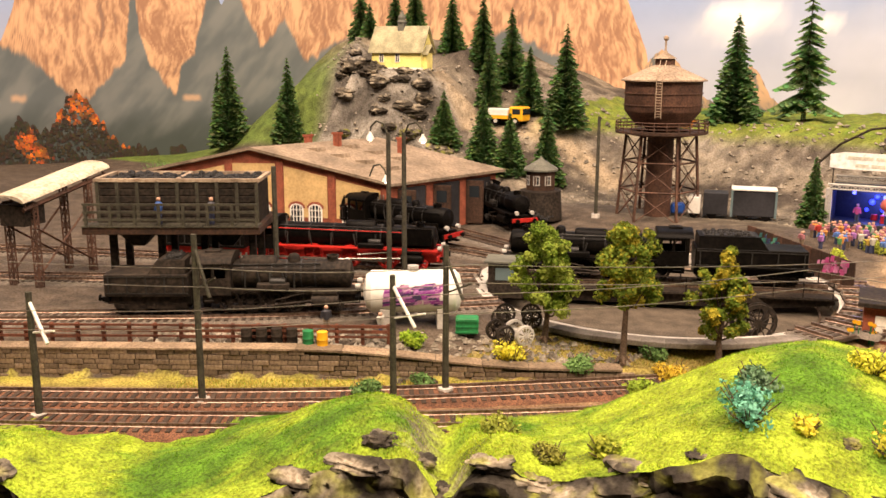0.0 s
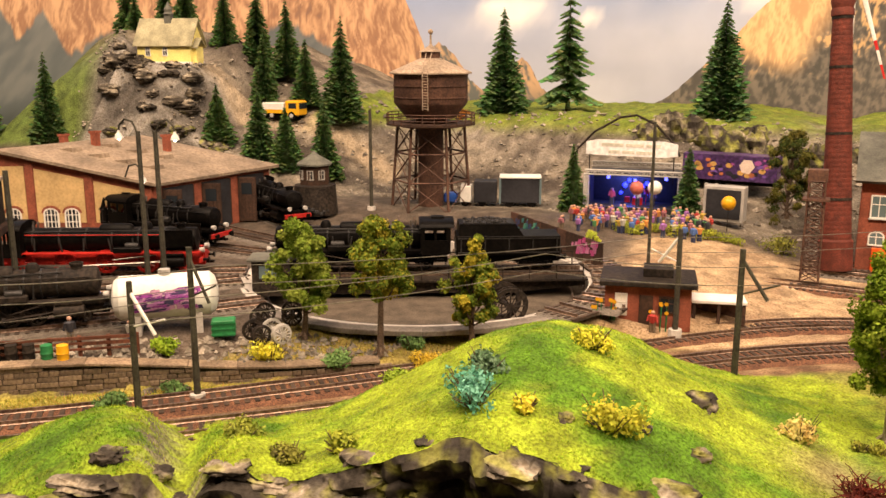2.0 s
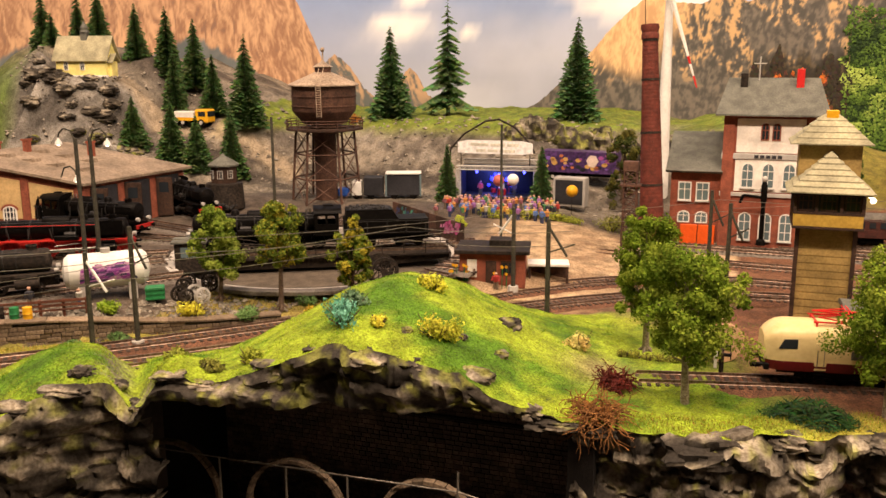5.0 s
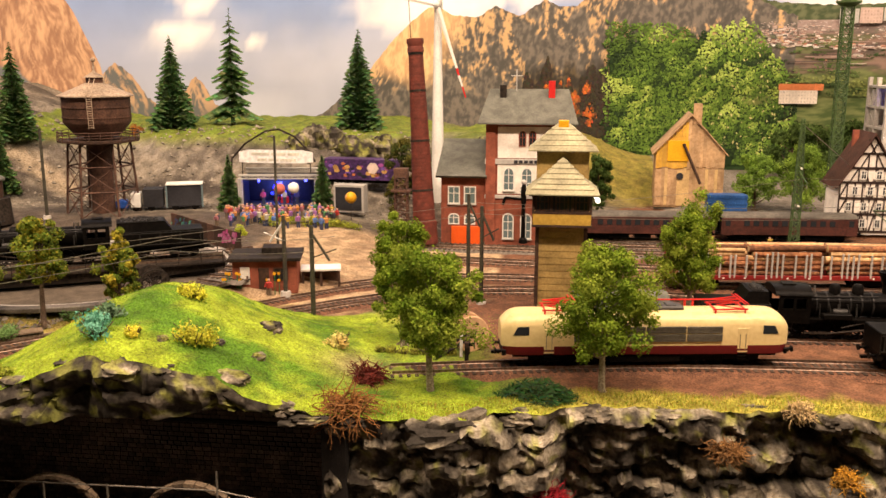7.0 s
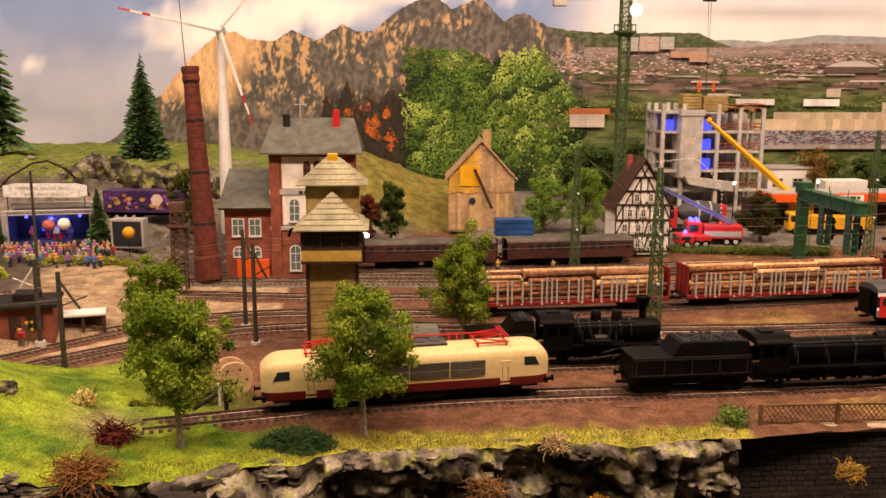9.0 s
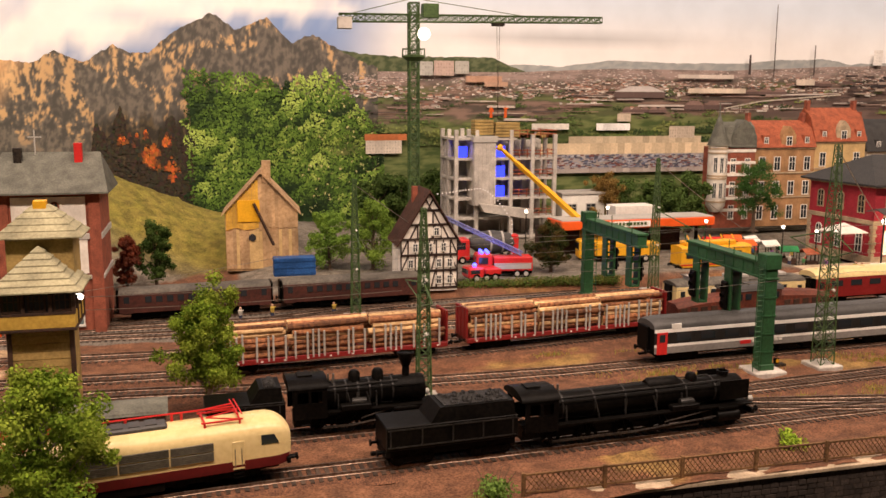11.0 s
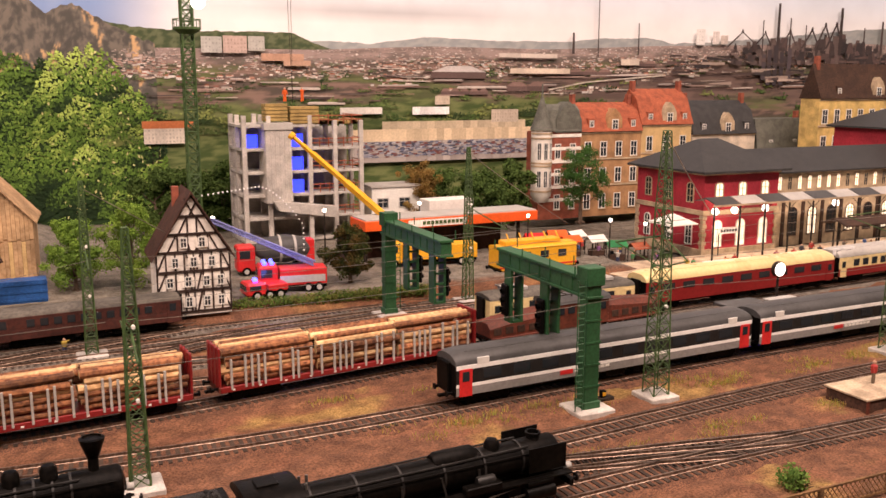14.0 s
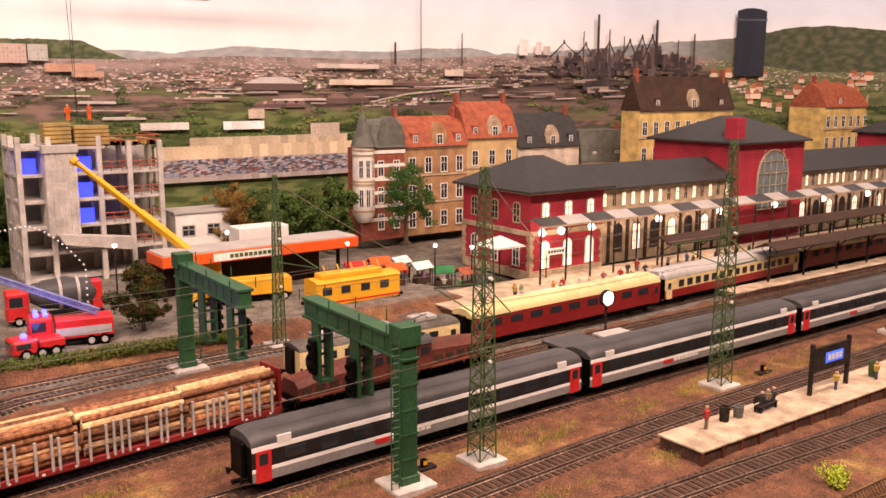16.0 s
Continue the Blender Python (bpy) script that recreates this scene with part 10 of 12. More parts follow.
def station_wing(x0, x1, label):
    root = thing("station_wing", x0, 60.0, 0.9, 0, label, "building", "station wings")
    L = x1 - x0
    ms = Mesh()
    ms.box(0, L, 0, 11, -0.5, 10.8)
    part("wall", ms, SANDSTONE, root)
    part("roof", gable_roof(0, L, 0, 11, 11.0, 13.6, "x", 0.8, 0.25), DARKSLATE, root, "dark slate roof")
    n = int(L / 1.9)
    for i in range(n):
        window(root, (i + 0.5) * L / n, 8.0, 0.95, 2.2, side(0, -0.02, 0), SANDSTONE, WARMWIN if i % 2 or 2 < i < 8 else WINDOW, arch=0.4, cross=1)
    n = int(L / 4.0)
    for i in range(n):
        window(root, (i + 0.5) * L / n, 1.0, 1.9, 4.4, side(0, -0.02, 0), DARKBROWN, WARMWIN if i % 2 == 0 else WINDOW, arch=0.9, bars=2, cross=2)
        ms = Mesh()
        ms.box(i * L / n - 0.3, i * L / n + 0.3, -0.2, 0.05, -0.5, 7.0, 0.03)
        part("pilaster", ms, DARKBROWN, root)


station_wing(116.9, 149.0, "long sandstone station wing with lit arched windows")
station_wing(168.0, 215.0, "long sandstone station wing with lit arched windows")


def main_hall():
    root = thing("station_hall", 149.5, 59.0, 0.9, 0, "large crimson station hall with great arched window", "building")
    ms = Mesh()
    ms.box(0, 18.4, 0, 18, -0.5, 16.6)
    part("wall", ms, CRIMSON, root)
    window(root, 9.5, 5.0, 8.6, 10.2, side(0, -0.05, 0), SANDSTONE, glass_blue, arch=4.3, bars=4, cross=4, deep=0.3)
    part("roof", hip_roof(0, 18.4, 0, 18, 16.6, 20.6, 7.5, 1.0, 0.3), DARKSLATE, root)
    ms = Mesh()
    ms.box(0, 2.2, 0.5, 3, 16, 20.5, 0.05)
    part("chimney", ms, CRIMSON, root)
    r2 = thing("station_pavilion", 216, 61.0, 0.9, 0, "crimson end pavilion of the station", "building")
    ms = Mesh()
    ms.box(0, 16, 0, 16, -0.5, 16.0)
    part("wall", ms, CRIMSON, r2)
    part("roof", hip_roof(0, 16, 0, 16, 16.0, 20, 6, 1.0, 0.3), DARKSLATE, r2)
    for x in (3, 8, 13):
        window(r2, x, 9, 1.8, 4, side(0, -0.05, 0), SANDSTONE, WARMWIN, arch=0.8)


main_hall()


def platform(name, x0, x1, y0, y1, z, label):
    root = thing(name, 0, 0, 0, 0, label, "platform", kind="structure")
    ms = Mesh()
    ms.box(x0, x1, y0, y1, z - 0.16, z, 0.03)
    part("slab", ms, PLATFORM, root)
    ms = Mesh()
    ms.box(x0 + 0.15, x1, y0 + 0.15, y1 - 0.15, -0.3, z - 0.15)
    part("base", ms, RUST, root)
    n = int((x1 - x0) / 2.2)
    for i in range(min(n, 30)):
        ms = Mesh()
        ms.box(x0 + i * 2.2 + 0.1, x0 + i * 2.2 + 0.35, y0 + 0.02, y0 + 0.16, -0.2, z - 0.15)
        part("pier", ms, BROWN, root)


platform("platform_1", 74.4, 190, 5.4, 9.5, 1.05, "sand-coloured island platform with brown edge")
platform("platform_2", 84, 215, 42.4, 56.9, 1.0, "wide pale station platform")
platform("platform_3", 118, 215, 35.0, 37.6, 1.0, "narrow pale platform between the tracks")


def canopy(x0, x1, y0, y1, z, label, lit=True, step=8.0, up=0.8):
    root = thing("platform_canopy", x0, y0, 1.0, 0, label, "canopy", "platform canopies")
    L, D = x1 - x0, y1 - y0
    ms = Mesh()
    ms.prism([(0, z), (D / 2, z + up), (D, z), (D, z + 0.2), (D / 2, z + up + 0.2), (0, z + 0.2)], 0, L, "x")
    part("roof", ms, DARKBROWN if not lit else ROOFGREY, root)
    n = int(L / step)
    for i in range(n + 1):
        ms = Mesh()
        x = 1.0 + i * (L - 2) / max(1, n)
        ms.rod((x, D / 2, -0.1), (x, D / 2, z + 0.3), 0.14, n=8)
        ms.beam((x, D / 2, z - 1.2), (x, 0.4, z), 0.1)
        ms.beam((x, D / 2, z - 1.2), (x, D - 0.4, z), 0.1)
        part("column", ms, SOOT, root)
    if lit:
        for i in range(n):
            ms = Mesh()
            x = 3.5 + i * L / n
            ms.ball(x, D * 0.35, z - 0.7, 0.36, 8)
            part("lamp", ms, LAMPGLOW, root)


canopy(117.5, 200, 45.4, 49.6, 4.6, "brown pitched platform canopy", lit=False)
canopy(126, 200, 35.0, 38.4, 4.4, "dark pitched canopy over the narrow platform", lit=False)


def front_canopy():
    root = thing("glass_canopy", 101.2, 52.6, 1.0, 0, "iron and glass canopy along the station front", "canopy")
    for i in range(20):
        x = i * 4.5
        ms = Mesh()
        ms.prism([(0, 7.5), (2.2, 8.3), (4.3, 7.7), (4.3, 7.8), (2.2, 8.4), (0, 7.6)], x + 0.1, x + 4.4, "x")
        part("roof_bay", ms, LIGHTGREY if i % 2 else ROOFGREY, root)
        ms = Mesh()
        ms.rod((x, 0.2, -0.1), (x, 0.2, 7.5), 0.13, n=6)
        ms.beam((x, 0.2, 6.3), (x + 1.4, 0.2, 7.5), 0.08)
        ms.beam((x, 0.2, 6.3), (x - 1.4 if x > 2 else x, 0.2, 7.5), 0.08)
        part("column", ms, SOOT, root)
    ms = Mesh()
    ms.box(-0.3, 90, -0.1, 0.15, 7.35, 7.6)
    part("edge_beam", ms, SANDSTONE, root)
    for x in (1.4, 4.8, 10.4, 24, 38, 52, 66, 80):
        ms = Mesh()
        ms.ball(x, 1.6, 6.5, 0.5, 10)
        part("lamp", ms, LAMPGLOW, root)


front_canopy()
for x, e in ((106.0, 0.10), (118, 0.07), (135, 0.07)):
    d = bpy.data.lights.new("platform_light", "POINT")
    d.energy, d.color, d.shadow_soft_size = e, (1.0, 0.8, 0.5), 0.02
    lo = new("platform_light_source", d)
    lo.matrix_world = spot(x, 54.0, 7.0)


def town_house(x, y, z, w, d, h, roof_h, wall, roof, label, style=0):
    root = thing("town_house", x, y, z, 0, label, "house", "town houses")
    ms = Mesh()
    ms.box(0, w, 0, d, -0.5, h)
    part("wall", ms, wall, root)
    ms = Mesh()
    if style == 3:
        ms.prism([(-0.3, h), (0.9, h + roof_h), (d - 1, h + roof_h), (d + 0.3, h)], -0.2, w + 0.2, "x")
    else:
        ms.prism([(-0.4, h), (1.6, h + roof_h * 0.72), (d / 2, h + roof_h), (d + 0.4, h)], -0.1, w + 0.1, "x")
    part("roof", ms, roof, root)
    rows = max(2, int((h - 1) / 4.2))
    cols = max(2, int(w / 3.0))
    for r in range(rows):
        z0 = 0.8 + r * (h - 0.6) / rows
        for c in range(cols):
            window(root, (c + 0.5) * w / cols, z0, 1.45, 2.7, side(0, -0.03, 0), WHITE if wall is not PLASTER else BRICK, WINDOW, arch=0.0, cross=1, sill=SANDSTONE)
        ms = Mesh()
        ms.box(-0.05, w + 0.05, -0.16, 0.02, z0 + (h - 0.6) / rows - 0.55, z0 + (h - 0.6) / rows - 0.25, 0.03)
        part("string_course", ms, SANDSTONE if wall is not BRICK else PLASTER, root)
    # dormers
    if style in (0, 1):
        q = Mesh()
        cx = w * 0.55
        prof = [(cx - 1.6, h - 0.2), (cx + 1.6, h - 0.2), (cx + 1.5, h + 2.2), (cx + 0.9, h + 3.2), (cx, h + 4.0), (cx - 0.9, h + 3.2), (cx - 1.5, h + 2.2)]
        q.prism(prof, -0.1, 2.2, "y")
        dm = part("gable", q, wall if style == 0 else SANDSTONE, root, "curved dormer gable")
        window(root, cx, h + 0.3, 1.3, 1.8, side(0, -0.14, 0), WHITE, WINDOW)
    for c in (0.18, 0.86) if style < 3 else (0.25, 0.7):
        q = Mesh()
        q.box(w * c - 0.7, w * c + 0.7, 0.1, 1.9, h + 0.5, h + 2.3, 0.04)
        part("dormer", q, roof, root)
        window(root, w * c, h + 0.75, 0.9, 1.2, side(0, 0.05, 0), WHITE, WINDOW)
    for c in (0.04, 0.96):
        q = Mesh()
        q.box(w * c - 0.35, w * c + 0.35, d * 0.4, d * 0.4 + 1, h + roof_h - 1.2, h + roof_h + 1.4, 0.04)
        part("chimney", q, BRICK, root)
    return root


TERRA = mat("terracotta_facade", (0.44, 0.25, 0.115), (0.34, 0.185, 0.085), 400, 0.85, bump=0.2)
STONEGREY = mat("grey_stone_facade", (0.42, 0.37, 0.29), (0.32, 0.28, 0.22), 400, 0.85, bump=0.2)
PALESTONE = mat("pale_stone_facade", (0.66, 0.57, 0.45), (0.54, 0.45, 0.34), 400, 0.85, bump=0.2)
YELLOWSTONE = mat("yellow_stone_facade", (0.70, 0.50, 0.17), (0.58, 0.40, 0.13), 400, 0.85, bump=0.2)
town_house(105.6, 92, 2.0, 13.0, 8, 14.4, 5.0, TERRA, TILEROOF, "terracotta town house with red tiled roof", 0)
town_house(118.8, 92.4, 2.0, 11.4, 8, 15.4, 6.4, OCHRE, TILEROOF, "ochre town house with red mansard roof", 1)
town_house(130.4, 92.2, 2.0, 15.2, 8, 13.4, 6.2, PALESTONE, DARKSLATE, "pale stone town house with slate roof", 1)
town_house(146.8, 92.6, 2.0, 13.8, 8, 10.0, 6.0, STONEGREY, SLATE, "low stone house with steep grey roof", 3)
town_house(151.4, 82.5, 2.0, 27.5, 4.5, 20.0, 6.4, YELLOWSTONE, DARKBROWN, "large yellow corner house with brown mansard roof", 1)
town_house(214, 84, 2.0, 34, 9, 20.0, 5.6, YELLOWSTONE, TILEROOF, "large yellow house with red roof", 1)


def corner_turret():
    root = thing("corner_house", 96.2, 91.6, 2.0, 0, "red and white corner house with round turret", "house", "town houses")
    ms = Mesh()
    ms.box(0.8, 9.2, 0, 4, -0.5, 14.6)
    part("wall", ms, BRICK, root)
    for z in (2.6, 4.8, 7.0, 9.2, 11.4, 13.6):
        ms = Mesh()
        ms.box(0.7, 9.3, -0.12, 0.02, z, z + 0.55)
        part("white_band", ms, PLASTER, root)
    ms = Mesh()
    ms.prism([(-0.3, 14.6), (0.8, 18.2), (2.2, 19.2), (4.3, 14.6)], 2.4, 9.3, "x")
    part("roof", ms, SLATE, root)
    q = Mesh()
    q.prism([(4.0, 14.4), (9.3, 14.4), (9.2, 16.6), (8.2, 18.4), (6.7, 19.6), (5.2, 18.4), (4.2, 16.6)], -0.2, 3.0, "y")
    part("gable", q, SLATE, root)
    for z in (1.2, 5.6, 9.9):
        for x in (4.6, 7.6):
            window(root, x, z, 1.2, 2.6, side(0, -0.05, 0), WHITE, WINDOW, sill=PLASTER)
    ms = Mesh()
    ms.lathe(1.6, 0.4, [(1.0, 2.6), (1.75, 3.8), (1.75, 14.8), (1.95, 15.0)], n=16)
    part("turret", ms, PLASTER, root, "white round turret")
    for z in (4.4, 8.7, 9.2, 13.4, 14.2):
        ms = Mesh()
        ms.lathe(1.6, 0.4, [(1.86, z), (1.86, z + 0.3)], n=16)
        part("turret_band", ms, SANDSTONE, root)
    ms = Mesh()
    ms.lathe(1.6, 0.4, [(2.05, 14.9), (1.2, 17.2), (0.4, 19.8), (0.14, 20.6), (0.12, 22.6)], n=16)
    part("turret_roof", ms, SLATE, root)
    for z in (5.2, 9.9):
        for a in (-42, -5, 32):
            window(root, 0, z, 0.8, 2.9, pose(1.6, 0.4, 0, 0, 0, a) @ pose(0, -1.72, 0), WHITE, WINDOW)


corner_turret()


def street_lamp(x, y, z, h=4.2):
    root = thing("street_lamp", x, y, z, 0, "black street lamp with white glowing head", "street lamp", "street lamps")
    ms = Mesh()
    ms.rod((0, 0, 0), (0, 0, h), 0.12, 0.08, n=8)
    part("post", ms, SOOT, root)
    ms = Mesh()
    ms.lathe(0, 0, [(0.1, h), (0.2, h + 0.08), (0.28, h + 0.35), (0.14, h + 0.48), (0.05, h + 0.5)], n=16)
    part("head", ms, LAMPGLOW, root)


for x, y, h in ((88.5, 58.5, 5.0), (95.5, 60, 5.2), (79, 64, 5), (66.5, 72, 6.5), (37.5, 66, 7), (52.5, 70.5, 6.5)):
    street_lamp(x, y, height(x, y), h)


def station_clock():
    root = thing("platform_clock", 90.9, 31.0, 0, 0, "round glowing platform clock on a dark post", "clock")
    ms = Mesh()
    ms.rod((0, 0, 0), (0, 0, 4.6), 0.14, n=8)
    part("post", ms, SOOT, root)
    ms = Mesh()
    ms.lathe(0, 4.9, [(0.75, -0.25), (0.85, -0.2), (0.85, 0.2), (0.75, 0.25)], n=24, axis="y")
    part("case", ms, SOOT, root)
    ms = Mesh()
    ms.lathe(0, 4.9, [(0.72, -0.3), (0.72, -0.24)], n=24, axis="y")
    part("dial", ms, LAMPGLOW, root, "glowing white dial")


station_clock()


def orange_market():
    root = thing("fuel_station", 56.4, 66.0, 1.7, 1, "fuel station with long orange canopy", "fuel station")
    ms = Mesh()
    ms.box(0, 25.6, 0, 5.5, 4.3, 5.6, 0.08)
    part("canopy", ms, ORANGE, root, "bright orange canopy")
    ms = Mesh()
    ms.box(0.2, 25.4, 0.2, 5.3, 5.6, 5.75)
    part("canopy_top", ms, LIGHTGREY, root)
    ms = Mesh()
    ms.box(6.0, 14.5, -0.08, 0.0, 4.5, 5.4)
    part("sign_panel", ms, WHITESIGN, root)
    ms = Mesh()
    for k in range(10):
        ms.box(8.0 + k * 0.6, 8.45 + k * 0.6, -0.12, -0.08, 4.75, 5.2)
    part("lettering", ms, GREENMAST, root)
    for x in (1, 8, 16, 24):
        ms = Mesh()
        ms.box(x - 0.2, x + 0.2, 2.4, 2.8, -0.2, 4.4, 0.03)
        part("column", ms, SOOT, root)
    ms = Mesh()
    ms.box(-1, 22, 4.0, 8, -0.2, 4.2, 0.05)
    part("shop", ms, DARKBROWN, root)
    ms = Mesh()
    ms.box(13, 20, 8.6, 12, -0.2, 6.6, 0.05)
    part("rear_hall", ms, WHITE, root)


orange_market()


def road_vehicle(x, y, z, rz, L, body, label, name="truck", cab=None, extra=None, h=3.0):
    root = thing(name, x, y, z, rz, label, "truck", "road vehicles")
    ms = Mesh()
    ms.box(L / 2 - 2.2, L / 2, -1.3, 1.3, 0.5, h, 0.2)
    part("cab", ms, cab or body, root)
    ms = Mesh()
    ms.box(L / 2 - 1.6, L / 2 - 0.3, -1.33, 1.33, h * 0.58, h * 0.88, 0.05)
    ms.box(L / 2 - 0.2, L / 2 + 0.03, -1.1, 1.1, h * 0.56, h * 0.88, 0.02)
    part("window", ms, WINDOW, root)
    ms = Mesh()
    ms.box(-L / 2, L / 2 - 0.1, -1.0, 1.0, 0.5, 0.9, 0.04)
    part("chassis", ms, BLACK, root)
    if extra != "none":
        ms = Mesh()
        ms.box(-L / 2, L / 2 - 2.4, -1.3, 1.3, 0.9, h * 0.86, 0.08)
        part("load_bed", ms, body, root)
    for x0 in (-L / 2 + 0.9, -L / 2 + 2.1, L / 2 - 1.1):
        for s in (-1, 1):
            ms = Mesh()
            ms.lathe(x0, 0.55, [(0.55, s * 1.15 - 0.18), (0.55, s * 1.15 + 0.18)], n=16, axis="y")
            w = part("wheel", ms, BLACK, root)
            ms = Mesh()
            ms.lathe(x0, 0.55, [(0.3, s * 1.36 - 0.04), (0.3, s * 1.36 + 0.02)], n=10, axis="y")
            part("rim", ms, LIGHTGREY, w)
    return root


fire = road_vehicle(44.2, 56.6, 1.6, 172, 7.6, REDPAINT, "red fire engine with flashing blue lights", "fire_engine", h=3.2)
for x in (2.2, 3.0):
    for s in (-0.7, 0.7):
        ms = Mesh()
        ms.ball(x, s, 3.4, 0.26, 8)
        part("beacon", ms, BLUELED, fire, "flashing blue beacon")
ms = Mesh()
ms.box(-3.6, 1.4, -1.34, 1.34, 1.2, 2.0)
part("silver_panel", ms, LIGHTGREY, fire)
ms = lattice(Mesh(), (-2.6, 0, 3.0), (8.6, 0, 8.4), 0.55, 0.4, 20, 0.1, 0.07)
part("turntable_ladder", ms, mat("ladder_blue", (0.2, 0.22, 0.45), None, 400, 0.4), fire, "raised silver-blue ladder")
car = road_vehicle(40.6, 54.6, 1.6, 185, 4.6, REDPAINT, "small red command car with blue light", "command_car", h=1.9)
ms = Mesh()
ms.ball(1.0, 0, 2.05, 0.3, 8)
part("beacon", ms, BLUELED, car)
for x, y, z in ((43, 54.5, 5.4), (40.2, 53.6, 4.0)):
    d = bpy.data.lights.new("beacon_light", "POINT")
    d.energy, d.color, d.shadow_soft_size = 0.02, (0.2, 0.25, 1.0), 0.01
    new("beacon_light_source", d).matrix_world = spot(x, y, z)
mixer = road_vehicle(45.0, 66.8, 1.7, 176, 9.6, REDPAINT, "red concrete mixer truck with grey drum", "concrete_mixer", extra="none", h=3.6)
ms = Mesh()
ms.lathe(0, 2.9, [(0.5, -4.6), (1.3, -3.6), (1.75, -1.2), (1.5, 1.2), (0.7, 2.4)], n=24, axis="x")
drum = part("drum", ms, ROOFGREY, mixer, "grey and white mixing drum")
ms = Mesh()
for k in range(3):
    ms.lathe(0, 2.9, [(1.62 + 0.05 * k, -2.4 + k * 0.9), (1.66 + 0.05 * k, -2.1 + k * 0.9)], n=24, axis="x")
part("stripe", ms, LIGHTGREY, drum)
ms = Mesh()
ms.box(-4.7, -3.6, -0.9, 0.9, 1.0, 4.0, 0.1)
part("chute", ms, REDPAINT, mixer)


def mobile_crane():
    root = road_vehicle(64.2, 63.4, 1.7, 170, 12.0, YELLOW, "yellow mobile crane with raised telescopic boom", "mobile_crane", h=3.2)
    a, b = Vector((60.5, 70.0, 7.4)), Vector((50.1, 77.0, 17.9))
    m = root.matrix_world.inverted()
    A, B = m @ (a * CM) / CM, m @ (b * CM) / CM
    base = Vector((0.5, -1.0, 3.0))
    d = (B - A).normalized()
    s = A - d * 3.0
    for u0, u1, w in ((0.0, 0.5, 0.86), (0.46, 0.8, 0.66), (0.77, 1.0, 0.5)):
        ms = Mesh()
        ms.rod(tuple(s.lerp(B, u0)), tuple(s.lerp(B, u1)), w * 0.62, n=4)
        part("boom", ms, YELLOW, root, "yellow telescopic boom")
    ms = Mesh()
    ms.box(s.x - 1.6, s.x + 1.6, s.y - 1.2, s.y + 1.2, 1.0, s.z + 0.6, 0.1)
    part("superstructure", ms, YELLOW, root)
    ms = Mesh()
    ms.rod(tuple(B), tuple(B - d * 0.6), 0.55, n=8)
    part("boom_head", ms, YELLOW, root)


mobile_crane()
truck = road_vehicle(-95.7, 60.0, height(-95.7, 60.0) + 0.1, 4, 6.4, WHITE, "yellow and white lorry on the mountain road", "lorry", cab=YELLOW, h=2.6)
ms = Mesh()
ms.box(-3.25, 0.85, -1.34, 1.34, 0.85, 1.35)
part("yellow_band", ms, YELLOW, truck)


def yellow_wagon(x, label):
    root = thing("maintenance_wagon", x, 56.8, 0.3 + RT, 0.5, label, "railway wagon", "trains")
    ms = Mesh()
    ms.box(-5.6, 5.6, -1.5, 1.5, 1.0, 3.7, 0.08)
    part("body", ms, YELLOW, root)
    ms = Mesh()
    ms.loft([coach_ring(xx, 1.55, 3.66, 3.7, 0.35) for xx in (-5.6, 5.6)])
    part("roof", ms, YELLOW, root)
    for s in (-1, 1):
        for xx in (-4.2, -1.8, 0.8, 3.4):
            ms = Mesh()
            ms.box(xx - 0.6, xx + 0.6, s * 1.52 - 0.03, s * 1.52 + 0.03, 2.3, 3.2, 0.02)
            part("window", ms, WINDOW, root)
        ms = Mesh()
        ms.box(-5.6, 5.6, s * 1.51 - 0.02, s * 1.51 + 0.02, 1.3, 1.5)
        part("stripe", ms, REDPAINT, root)
    ms = Mesh()
    ms.box(-4.6, 3.5, -0.9, 0.9, 4.0, 4.6, 0.1)
    for k in range(5):
        ms.rod((-4 + k * 1.8, -0.9, 4.5), (-3.4 + k * 1.8, 0.9, 5.2), 0.1, n=5)
    part("roof_platform", ms, YELLOW, root)
    for c in (-3.4, 3.4):
        bogie(root, c, 0.5, 1.0)
    buffers(root, ((-5.6, -1), (5.6, 1)))


yellow_wagon(75.6, "yellow track maintenance car with work platform")

# market stalls and small things before the station
for k in range(9):
    x, y = 80 + (k % 5) * 3.6 + RNG.uniform(-0.5, 0.5), 60.5 + (k // 5) * 4.2
    root = thing("market_stall", x, y, height(x, y), RNG.uniform(-20, 20), "small market stall with coloured awning", "stall", "market stalls")
    c = (REDPAINT, ORANGE, WHITE, GREENPAINT, TILEROOF)[k % 5]
    part("awning", gable_roof(-1.2, 1.2, -0.9, 0.9, 2.1, 2.7, "x", 0.2, 0.08), c, root)
    for sx in (-1.1, 1.1):
        for sy in (-0.8, 0.8):
            ms = Mesh()
            ms.rod((sx, sy, -0.1), (sx, sy, 2.2), 0.07, n=5)
            part("post", ms, SOOT, root)
    ms = Mesh()
    ms.box(-1.1, 1.1, -0.8, 0.2, 0, 0.9, 0.04)
    part("counter", ms, DARKBROWN, root)
root = thing("parasol", 98.6, 58.0, 1.6, 0, "large white square parasol by the station", "parasol")
ms = Mesh()
ms.lathe(0, 0, [(3.4, 4.0), (3.4, 4.15), (0.1, 5.4)], n=4)
part("canopy", ms, WHITE, root)
ms = Mesh()
ms.rod((0, 0, 0), (0, 0, 5), 0.1, n=6)
part("pole", ms, SOOT, root)
for k in range(46):
    x, y = RNG.uniform(88, 160), RNG.uniform(43.5, 52)
    figurine(x, y, 1.0, RNG.uniform(0, 360), "small painted passenger figurine on the platform")
